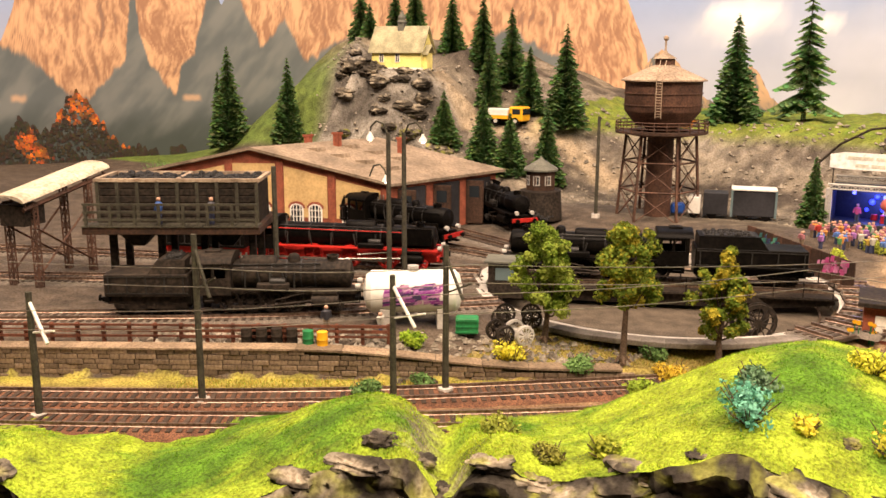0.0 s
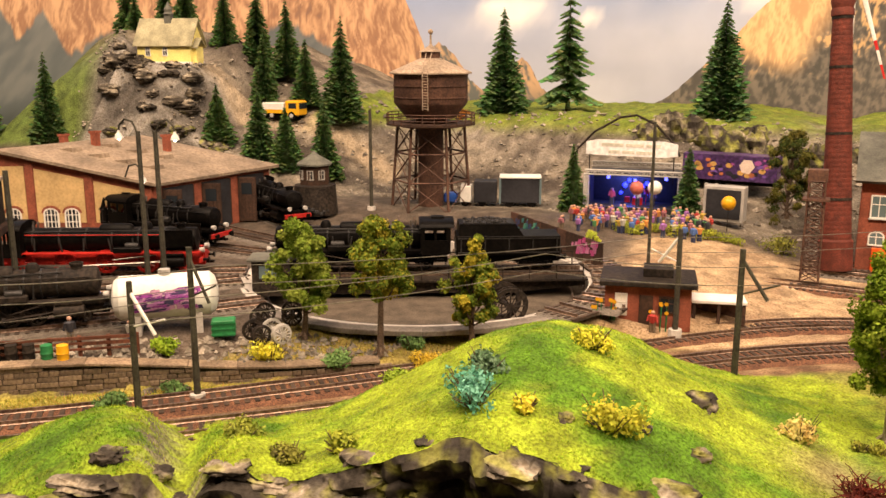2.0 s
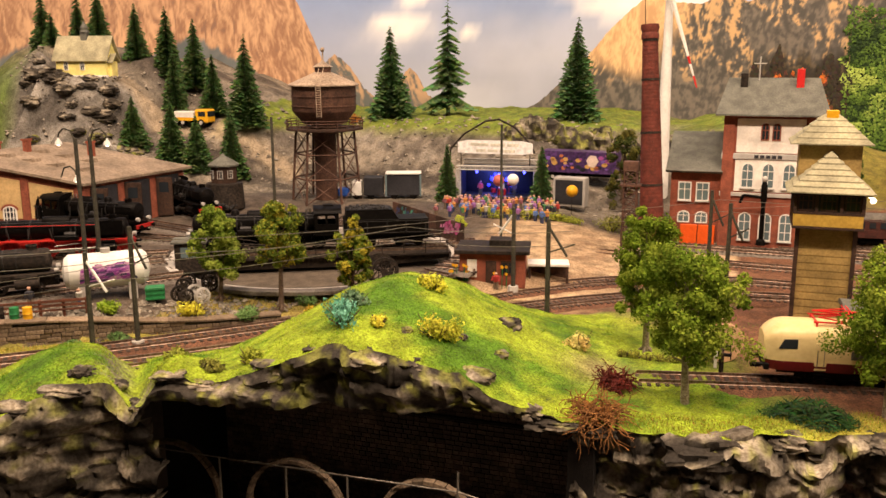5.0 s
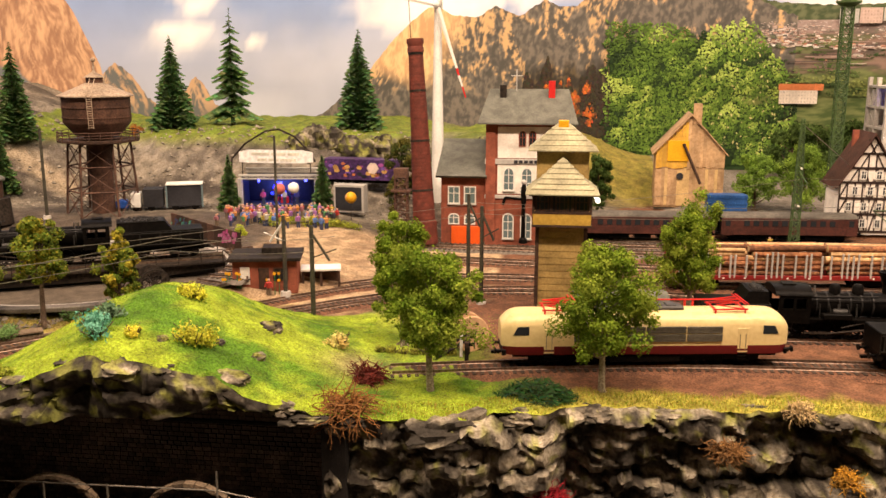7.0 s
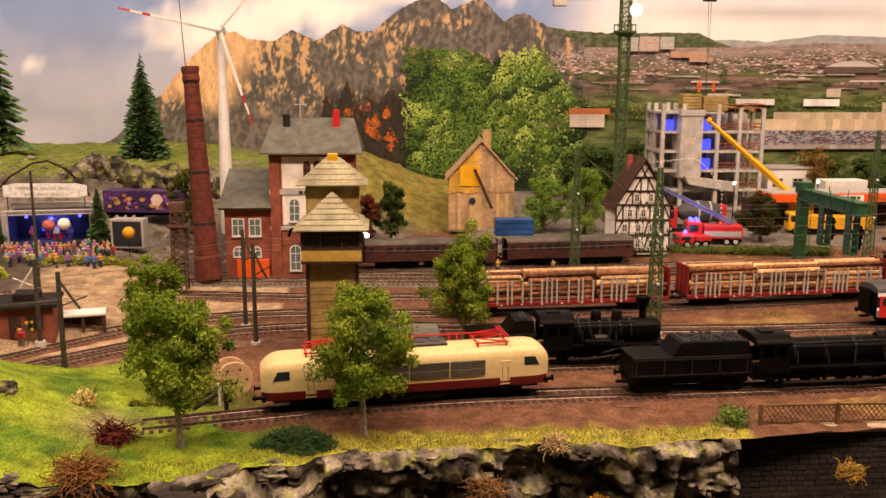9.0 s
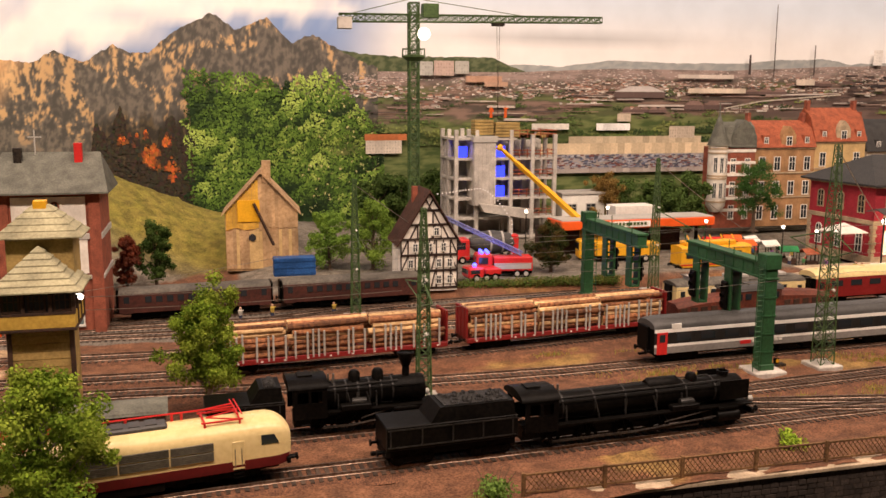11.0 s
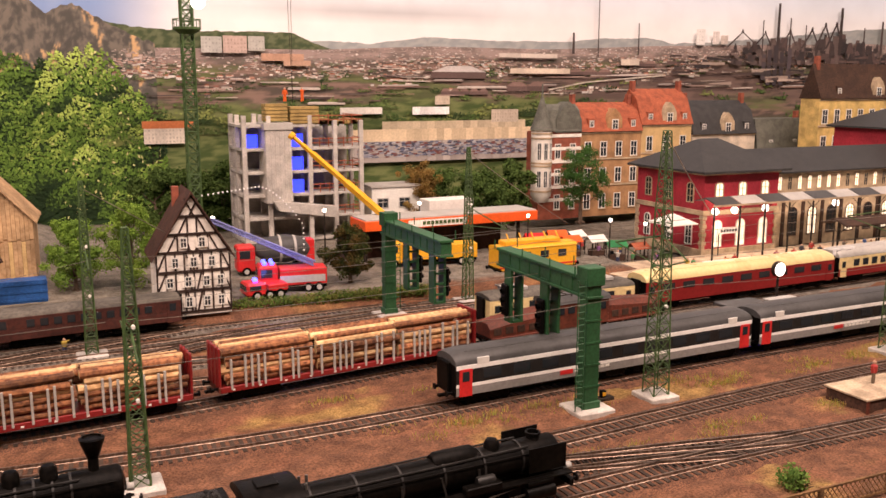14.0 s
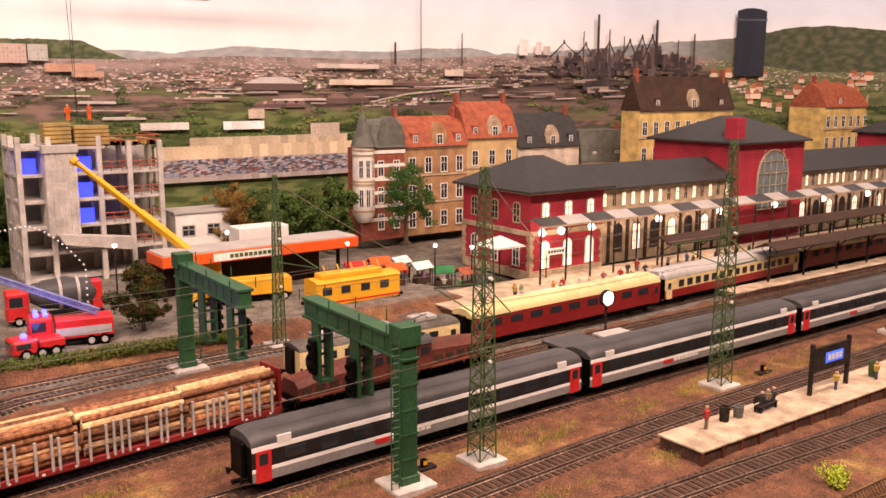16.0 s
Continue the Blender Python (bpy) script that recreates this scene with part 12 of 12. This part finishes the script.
# bushes
TEAL = ((0.10, 0.30, 0.22), (0.16, 0.38, 0.30), (0.06, 0.2, 0.14))
YEL = ((0.55, 0.42, 0.03), (0.45, 0.38, 0.04), (0.62, 0.5, 0.06))
BUSHES = [(-118, 33, 3.4, ((0.3, 0.26, 0.05), (0.2, 0.2, 0.04)), "olive bush behind the engine shed"), (-126, 34, 3.8, DARKG, "dark green bush behind the engine shed"), (-134, 36, 3.6, ((0.42, 0.16, 0.03), (0.3, 0.12, 0.03)), "rust-red bush at the mountain's foot"), (-107, 33, 2.4, YEL, "yellow bush behind the engine shed"), (-142, 34, 3.6, DARKG, "dark green bush at the mountain's foot"), (-35.2, -13.0, 1.8, TEAL, "teal-green bush on the grassy hill"), (-36.0, -9.6, 1.3, ((0.06, 0.12, 0.06), (0.1, 0.16, 0.1)), "dark green bush on the grassy hill"),
          (-29.6, -11.2, 1.9, ((0.4, 0.36, 0.04), (0.28, 0.3, 0.03)), "yellow-green bush on the grassy hill"), (-32.2, -4.6, 1.3, ((0.45, 0.42, 0.04), (0.34, 0.36, 0.04)), "yellow-green bush on the hill top"),
          (-33.0, -12.6, 0.8, YEL, "small yellow-flowered bush on the hill"), (-41.0, -14.6, 1.1, ((0.3, 0.32, 0.04), (0.18, 0.22, 0.03)), "yellow-green bush at the rock edge"),
          (-22.4, -1.0, 1.4, ((0.55, 0.42, 0.16), (0.45, 0.33, 0.12)), "straw-coloured bush by the track"), (-54.3, -1.6, 1.6, YEL, "bright yellow bush on the terrace"),
          (-45.4, 3.4, 1.3, ((0.5, 0.34, 0.03), (0.42, 0.3, 0.04)), "orange-yellow bush on the terrace"), (-50.3, 0.4, 1.3, DARKG, "dark green bush on the terrace"),
          (-47.3, 5.0, 1.2, DARKG, "dark green bush on the terrace"), (-46.0, 0.2, 1.2, ((0.25, 0.34, 0.04), (0.17, 0.25, 0.03)), "yellow-green bush at the wall's end"),
          (-59.3, -10.4, 1.3, DARKG, "dark bush at the foot of the wall"), (-57.4, -7.2, 1.0, DARKG, "dark bush at the foot of the wall"), (-60.4, -4.6, 1.3, LIME, "light green bush before the tank"),
          (-43.2, -15.6, 1.0, ((0.1, 0.1, 0.03), (0.2, 0.2, 0.04)), "brownish bush in the rock cleft"), (-47.6, -13.0, 1.2, ((0.14, 0.17, 0.03), (0.22, 0.24, 0.04)), "olive bush between the hills"),
          (23.2, -4.2, 1.9, ((0.08, 0.14, 0.03), (0.12, 0.19, 0.04)), "green bush at the end of the fence"), (79.0, -2.0, 1.7, ((0.4, 0.45, 0.04), (0.3, 0.36, 0.04)), "yellow-green bush behind the fence"),
          (59.6, -1.9, 1.5, ((0.05, 0.1, 0.02), (0.09, 0.15, 0.03)), "dark green bush by the fence"), (46.6, -1.6, 1.5, LIME, "light green bush by the fence"), (-44.2, 38.6, 1.4, ((0.35, 0.38, 0.04), (0.25, 0.3, 0.04)), "yellow-green bush before the crowd"),
          (-37.0, 43.4, 1.6, ((0.3, 0.3, 0.04), (0.2, 0.24, 0.04)), "yellow-green hedge bush before the crowd"), (-34.0, 43.8, 1.3, ((0.3, 0.3, 0.04), (0.2, 0.24, 0.04)), "yellow-green hedge bush before the crowd"),
          (-41.0, 42.8, 1.3, ((0.3, 0.3, 0.04), (0.2, 0.24, 0.04)), "yellow-green hedge bush before the crowd"), (-27.2, 46.0, 2.4, ((0.2, 0.2, 0.04), (0.12, 0.14, 0.03)), "olive bush beside the screen"),
          (-116, 24, 2.6, YEL, "yellow bush behind the engine shed"), (-122, 27, 3.0, DARKG, "dark green bush behind the engine shed"), (-111, 25, 2.0, ((0.12, 0.1, 0.03), (0.2, 0.14, 0.03)), "brown bush behind the engine shed"),
          (-108, 47, 1.3, DARKG, "small dark bush under the rock face"), (-73.6, 73, 1.9, ((0.35, 0.14, 0.03), (0.25, 0.1, 0.03)), "rust-brown bush on the ridge"), (99.5, 60.0, 1.3, DARKG, "potted dark bush by the station")]
for x, y, r, tones, label in BUSHES:
    bush(x, y, height(x, y) - 0.1, r, tones, label)
for i in range(7):
    x = -19.6 + i * 0.9
    bush(x, 0.9 + 0.12 * i, height(x, 1.0) - 0.1, 0.65, ((0.2, 0.2, 0.03), (0.14, 0.15, 0.03)), "low clipped yellow-green hedge bush", 300, 0.09)
twig_bush(-19.6, -11.0, -0.4, 2.5, (0.30, 0.13, 0.035), "sprawling rust-brown dry shrub at the rock edge", 170, 0.5)
twig_bush(-19.2, -5.6, 0.1, 1.6, (0.18, 0.03, 0.02), "maroon dry shrub on the grass")
twig_bush(9.8, -7.4, -0.3, 1.1, (0.62, 0.45, 0.22), "pale straw-coloured shrub at the cliff edge", 110, 1.6)
twig_bush(-6.4, -9.2, -6.6, 1.7, (0.40, 0.02, 0.03), "crimson dry shrub on the cliff")
twig_bush(12.6, -9.0, -4.2, 1.1, (0.55, 0.28, 0.03), "orange-yellow dry shrub on the cliff", 90, 1.2)
twig_bush(5.2, -8.6, -2.6, 1.4, (0.30, 0.15, 0.05), "brown dry shrub hanging on the cliff", 120, 0.2)
twig_bush(30.5, -7.2, -3.0, 1.1, (0.5, 0.3, 0.05), "yellow-brown dry shrub before the stone wall", 90, 1.2)
# dark needle mat
root = thing("shrub", -7.2, -6.4, -0.3, 0, "low dark green needle shrub at the cliff edge", "shrub", "bushes")
ms = Mesh()
for _ in range(900):
    a, q = RNG.uniform(0, 6.28), RNG.random() ** 0.5
    p = Vector((3.1 * q * math.cos(a), 1.7 * q * math.sin(a), 1.5 * (1 - q * q) * RNG.uniform(0.4, 1.05)))
    d = Vector((RNG.gauss(0, 1), RNG.gauss(0, 1), RNG.gauss(0, 0.5))).normalized() * 0.5
    ms.col = tuple(v * RNG.uniform(0.6, 1.3) for v in (0.035, 0.085, 0.03))
    s = d.orthogonal().normalized() * 0.06
    ms.quad(tuple(p - d), tuple(p + s), tuple(p + d), tuple(p - s))
part("needles", ms, LEAF, root, smooth=0)

# hedge along the yard
root = thing("hedge", 0, 0, 0, 0, "clipped dark green hedge along the tracks", "hedge")
ms = Mesh()
for i in range(62):
    x = 36.6 + i * 0.36
    leaves(ms, (x, 52.9 - 0.02 * i, 1.5), 0.95, 120, 0.13, ((0.08, 0.14, 0.03), (0.13, 0.2, 0.04), (0.2, 0.2, 0.05)), 0.8)
part("foliage", ms, LEAF, root, smooth=0)
root = thing("hedge", 0, 0, 0, 0, "low yellow-green hedge by the concert ground", "hedge")
ms = Mesh()
for i in range(30):
    x = -43 + i * 0.42
    leaves(ms, (x, 43.4 + 0.03 * i, height(x, 43.6) + 0.5), 0.7, 90, 0.12, ((0.36, 0.4, 0.05), (0.25, 0.3, 0.04)), 0.8)
part("foliage", ms, LEAF, root, smooth=0)

# grass and tufts
ms = Mesh()
for _ in range(110000):
    x = RNG.uniform(-70, -8)
    e = edge_y(x)
    y = e + RNG.random() ** 1.3 * 24 + 0.1
    d = wall_d(x, y)
    if d > -6.2 or (x > -20 and y > -3 and RNG.random() < 0.75) or x > -10 and y > e + 3:
        continue
    if bell(x, y, -20.5, -3.5, 2.2, 2.6) > 0.5:
        continue
    z = height(x, y)
    n1 = noise.noise((x * 0.16, y * 0.16, 11.0))
    n5 = noise.noise((x * 1.9, y * 1.9, 2.0))
    n2 = noise.noise((x * 0.7, y * 0.7, 4.0))
    t = mixc((0.11, 0.25, 0.013), (0.39, 0.52, 0.035), sm(-0.35, 0.3, n1 + 0.4 * n2 + 0.3 * n5 + RNG.uniform(-0.1, 0.1)))
    if n5 + 0.5 * n2 > 0.5 and RNG.random() < 0.6:
        continue
    ms.col = tuple(v * RNG.uniform(0.8, 1.15) for v in t)
    a, h = RNG.uniform(0, 6.28), RNG.uniform(0.03, 0.10)
    w = 0.026
    ms.tri((x - w * math.cos(a), y - w * math.sin(a), z - 0.04), (x + w * math.cos(a), y + w * math.sin(a), z - 0.04), (x + RNG.uniform(-0.12, 0.12), y + RNG.uniform(-0.12, 0.12), z + h))
solid("grass", ms, LEAF, "bright green static grass on the foreground hills", "grass", kind="stuff", smooth=0)
ms = Mesh()
for _ in range(15000):
    k = RNG.random()
    if k < 0.42:
        x = RNG.uniform(-18, 23)
        y = edge_y(x) + RNG.uniform(0.1, 2.6)
        t = ((0.38, 0.38, 0.04), (0.45, 0.36, 0.09), (0.28, 0.32, 0.04))
    elif k < 0.7:
        x, y = RNG.uniform(-70, -46), 0
        y = -22.4 + (x + 80) * 0.745 - RNG.uniform(0.6, 3.0)
        t = ((0.42, 0.38, 0.05), (0.5, 0.4, 0.1), (0.3, 0.32, 0.05))
    else:
        x = RNG.uniform(-57, -41)
        y = -22.4 + (x + 80) * 0.745 + RNG.uniform(1.0, 9)
        t = ((0.3, 0.26, 0.04), (0.45, 0.34, 0.08), (0.22, 0.24, 0.04))
        if math.hypot(x - TT[0], y - TT[1]) < 15.6:
            continue
    z = height(x, y)
    ms.col = tuple(v * RNG.uniform(0.7, 1.2) for v in RNG.choice(t))
    a, h, w = RNG.uniform(0, 6.28), RNG.uniform(0.1, 0.3), 0.03
    ms.tri((x - w * math.cos(a), y - w * math.sin(a), z - 0.04), (x + w * math.cos(a), y + w * math.sin(a), z - 0.04), (x + RNG.uniform(-0.15, 0.15), y + RNG.uniform(-0.15, 0.15), z + h))
solid("dry_grass", ms, LEAF, "straw-coloured dry grass fringe", "grass", kind="stuff", smooth=0)
ms = Mesh()
for _ in range(80):
    cx, cy = RNG.uniform(36, 110), RNG.choice((15.4, 16.4, 7.6, 24.4, 17.2)) + RNG.uniform(-0.8, 0.8)
    for _ in range(70):
        x, y = cx + RNG.gauss(0, 0.9), cy + RNG.gauss(0, 0.35)
        ms.col = tuple(v * RNG.uniform(0.7, 1.2) for v in RNG.choice(((0.45, 0.36, 0.08), (0.34, 0.34, 0.06), (0.5, 0.38, 0.12))))
        h, w = RNG.uniform(0.12, 0.5), 0.03
        ms.tri((x - w, y, 0), (x + w, y, 0), (x + RNG.uniform(-0.2, 0.2), y + RNG.uniform(-0.2, 0.2), h))
solid("yard_weeds", ms, LEAF, "dry yellow weed tufts between the tracks", "weeds", kind="stuff", smooth=0)

# loose stones
ms = Mesh()
for _ in range(2600):
    k = RNG.random()
    if k < 0.55:
        x, y = RNG.uniform(-106, -20), RNG.uniform(50, 76)
    elif k < 0.8:
        x, y = RNG.uniform(-75, -48), 0
        y = -22.4 + (x + 80) * 0.745 + RNG.uniform(0.8, 6)
    else:
        x, y = RNG.uniform(-122, -100), RNG.uniform(42, 56)
    z = height(x, y)
    r = RNG.uniform(0.1, 0.42) * (1.5 if k < 0.55 and RNG.random() < 0.12 else 1)
    g = RNG.uniform(0.5, 1.3)
    ms.col = (0.36 * g, 0.32 * g, 0.26 * g)
    a = [tuple(Vector((RNG.gauss(0, 1), RNG.gauss(0, 1), RNG.gauss(0, 1))).normalized() * r * 0.3) for _ in range(6)]
    c = [(x + r * dx + o[0], y + r * dy + o[1], z + r * dz * 0.7 + o[2]) for (dx, dy, dz), o in zip(((1, 0, 0), (-1, 0, 0), (0, 1, 0), (0, -1, 0), (0, 0, 1), (0, 0, -0.8)), a)]
    ms.add(c, [(0, 2, 4), (2, 1, 4), (1, 3, 4), (3, 0, 4), (2, 0, 5), (1, 2, 5), (3, 1, 5), (0, 3, 5)])
solid("loose_stones", ms, ROCK, "scattered grey stones on the slopes", "stones", kind="stuff", smooth=0)


def boulder(x, y, z, r, label="grey boulder set into the grass", sq=0.7, rz=0.0, long=1.0, name="boulder"):
    ms = Mesh()
    n, k = 26, 16
    for j in range(k + 1):
        for i in range(n):
            a, b = 2 * math.pi * i / n, math.pi * j / k
            d = Vector((math.sin(b) * math.cos(a), math.sin(b) * math.sin(a), math.cos(b)))
            a1, b1 = slab(d * 1.6 + Vector((x, y, z)), 1.0)
            f = 0.9 + 0.35 * a1 + 0.15 * b1 + 0.22 * noise.fractal(d * 2.5 + Vector((x, y, z)), 0.9, 2, 4)
            p = d * r * f
            ms.v.append((p.x * long, p.y, p.z * sq))
            ms.c.append(rock_tone((p.x + x, p.y + y, p.z + z - 5), -0.12))
    ms.f = [(j * n + i, j * n + (i + 1) % n, (j + 1) * n + (i + 1) % n, (j + 1) * n + i) for j in range(k) for i in range(n)]
    ms.m = [0] * len(ms.f)
    return solid(name, ms, ROCK, label, "rock", "boulders", at=(x, y, z), rz=rz, smooth=35)


for x, y, r in ((-27.2, -3.0, 1.7), (-26.2, -8.6, 1.0), (-59, -7.6, 1.0), (-57.4, -6.4, 0.9), (-62.6, -5.6, 1.2), (-61.4, -4.2, 1.1), (-49.0, -17.8, 1.2), (-47.6, -18.0, 1.5), (-50.4, -19.2, 1.3), (-31.5, -11.8, 0.8), (-28.6, -9.4, 0.7)):
    boulder(x, y, height(x, y) - 0.12 * r, 0.62 * r, sq=0.5)
for k in range(46):
    x, y = -118 + k * 0.42 + RNG.uniform(-0.5, 0.5), 45.5 + 7.5 * RNG.random()
    boulder(x, y, height(x, y) - 0.2, RNG.uniform(0.6, 1.5), "pale grey boulder in the rock face under the chapel", 0.62, RNG.uniform(-40, 40), 1.35)
for k in range(11):
    x, y = -113 + k * 1.3, 30.5 + RNG.uniform(-1.5, 1.5)
    boulder(x, y, height(x, y), RNG.uniform(1.2, 2.2), "dark grey boulder behind the engine shed")
for k in range(12):
    x, y = -46 + k * 2.6, 71.5 + RNG.uniform(-1, 1)
    boulder(x, y, height(x, y) - 0.8, RNG.uniform(1.8, 3.2), "grey boulder of the quarry face", 1.1)

# slabs of the broken rock edge
for x0, x1, step in ((-66, -50.5, 3.0), (-45, -21, 2.6), (-19, 18, 4.2)):
    x = x0
    while x < x1:
        r = RNG.uniform(0.6, 1.1) if RNG.random() < 0.6 else RNG.uniform(1.2, 2.0)
        y = edge_y(x) + RNG.uniform(-0.2, 0.8) + 0.3 * r
        boulder(x, y, height(x, y + 0.6) - RNG.uniform(0.35, 0.6) * r - 0.2, r, "flat grey rock slab breaking through the grass edge", RNG.uniform(0.4, 0.7), RNG.uniform(-30, 40), RNG.uniform(1.2, 2.0), "rock_slab")
        x += step * RNG.uniform(0.6, 1.6)


# ---------------------------------------------------------------- stone walls, piece by piece
retaining_wall()


def stone_face(name, x0, x1, y, z0, z1, label, sw, sh, limit, depth=1.2, stone=DARKSTONE, core=DARKMORTAR, px0=None, px1=None):
    """An upright wall of coursed stones facing -y."""
    root = thing(name, 0, 0, 0, 0, label, "wall", kind="structure")
    ms = Mesh()
    ms.box(x0, x1, y + 0.05, y + depth, z0, z1)
    part("core", ms, core, root)
    widths = [sw * k for k in (0.75, 0.9, 1.0, 1.15)]
    datas = []
    for w in widths:
        q = Mesh()
        q.box(0, w - 0.05, -0.1, 0.08, 0, sh - 0.05, 0.03)
        datas.append((w, q.data("stone", stone)))
    rest, count, row, z = Mesh(), 0, 0, z1 - sh
    while z > z0:
        x = x0 - RNG.uniform(0, sw * 0.5)
        while x < x1 - sw:
            w, me = RNG.choice(datas)
            if count < limit and (px0 is None or px0 < x < px1):
                ob = new("stone", me)
                ob.parent = root
                ob.matrix_basis = spot(max(x, x0), y + RNG.uniform(-0.04, 0.03), z)
                count += 1
            else:
                rest.box(max(x, x0), x + w - 0.05, y - 0.08, y + 0.06, z, z + sh - 0.05)
            x += w
        z -= sh
        row += 1
    part("stones", rest, stone, root, kind="stuff")
    return root


stone_face("stone_wall", 22.4, 92, -5.2, -16, -0.35, "dark sooty stone wall below the lattice fence", 0.8, 0.4, 300, px0=23, px1=46)
ms = Mesh()
ms.box(22.2, 92, -5.5, -4.3, -0.36, -0.05, 0.05)
solid("coping", ms, PLATFORM, "pale sandstone coping of the dark wall", "coping", kind="structure")
stone_face("hollow_wall", -49, -19.5, -6.5, -16, -0.6, "dark stone wall inside the hollow", 0.62, 0.36, 300, stone=HOLLOWSTONE, px0=-36, px1=-21)
ms = Mesh()
ms.box(-36, -19.5, -6.75, -6.4, -3.0, -2.75, 0.04)
solid("ledge", ms, DARKSTONE, "stone ledge on the dark wall", "ledge", kind="structure")
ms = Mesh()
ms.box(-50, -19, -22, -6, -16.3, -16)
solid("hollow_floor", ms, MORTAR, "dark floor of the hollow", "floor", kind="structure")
# Plain near-black blocks close the hollow on both sides.
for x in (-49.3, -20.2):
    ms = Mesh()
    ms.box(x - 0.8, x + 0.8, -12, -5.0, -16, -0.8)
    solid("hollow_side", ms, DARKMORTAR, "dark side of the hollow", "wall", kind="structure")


def arches():
    root = thing("viaduct_arches", 0, 0, 0, 0, "pale arch rims of a low viaduct in the hollow", "viaduct")
    for cx in (-48.0, -38.6, -29.2):
        for k in range(15):
            ms = Mesh()
            a, b = math.pi * (k + 0.04) / 15, math.pi * (k + 0.96) / 15
            ms.prism([(cx + r * math.cos(q), -7.6 + r * math.sin(q)) for r, q in ((3.4, a), (3.65, a), (3.65, b), (3.4, b))], -14.2, -13.7, "y")
            part("arch_stone", ms, WALLSTONE, root)
    for p, q in (((-50, -14.4, -4.5), (-27.2, -14.4, -4.2)), ((-27.2, -14.4, -4.2), (-20.6, -14.2, -5.4))):
        ms = Mesh()
        ms.rod(p, q, 0.05, n=5)
        part("hand_rail", ms, WIRE, root)
    for x, top in ((-44.0, -4.4), (-39.0, -4.3), (-34.6, -4.2), (-27.2, -2.9)):
        ms = Mesh()
        ms.rod((x, -14.4, -8.0), (x, -14.4, top), 0.07, n=5)
        part("rail_post", ms, WIRE, root)
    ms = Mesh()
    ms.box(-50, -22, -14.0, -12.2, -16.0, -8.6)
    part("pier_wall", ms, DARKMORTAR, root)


arches()


def lattice_fence():
    root = thing("lattice_fence", 0, 0, 0, 0, "brown lattice fence along the top of the wall", "fence")
    brown = mat("fence_ochre", (0.22, 0.12, 0.05), (0.13, 0.07, 0.03), 500, 0.8)
    for k in range(12):
        ms = Mesh()
        x = 25.0 + k * 5.6
        ms.box(x - 0.12, x + 0.12, -4.75, -4.5, -0.1, 1.55, 0.02)
        part("post", ms, brown, root)
    for z in (0.15, 1.35):
        ms = Mesh()
        ms.box(25, 88, -4.7, -4.56, z, z + 0.12)
        part("rail", ms, brown, root)
    ms = Mesh()
    for k in range(170):
        x = 25 + k * 0.37
        ms.beam((x, -4.63, 0.2), (x + 1.0, -4.63, 1.4), 0.05)
        ms.beam((x + 1.0, -4.6, 0.2), (x, -4.6, 1.4), 0.05)
    part("lattice", ms, brown, root, kind="stuff")


lattice_fence()
# paving before the turntable, slab by slab
root = thing("pavement", 0, 0, 1.72, 0, "grey paving slabs before the turntable", "pavement", kind="structure")
slab = Mesh()
slab.box(-0.85, 0.85, -0.6, 0.6, -0.25, 0.12, 0.04)
me = slab.data("paving_slab", PAVING)
for ring in range(1):
    rr = TT[2] + 1.4 + ring * 1.3
    for k in range(26):
        a = radians(-112 + k * 5.6 * 16 / rr)
        if a > radians(10):
            continue
        ob = new("paving_slab", me)
        ob.parent = root
        ob.matrix_basis = spot(TT[0] + rr * math.cos(a), TT[1] + rr * math.sin(a), RNG.uniform(-0.04, 0.0), math.degrees(a) + 90)
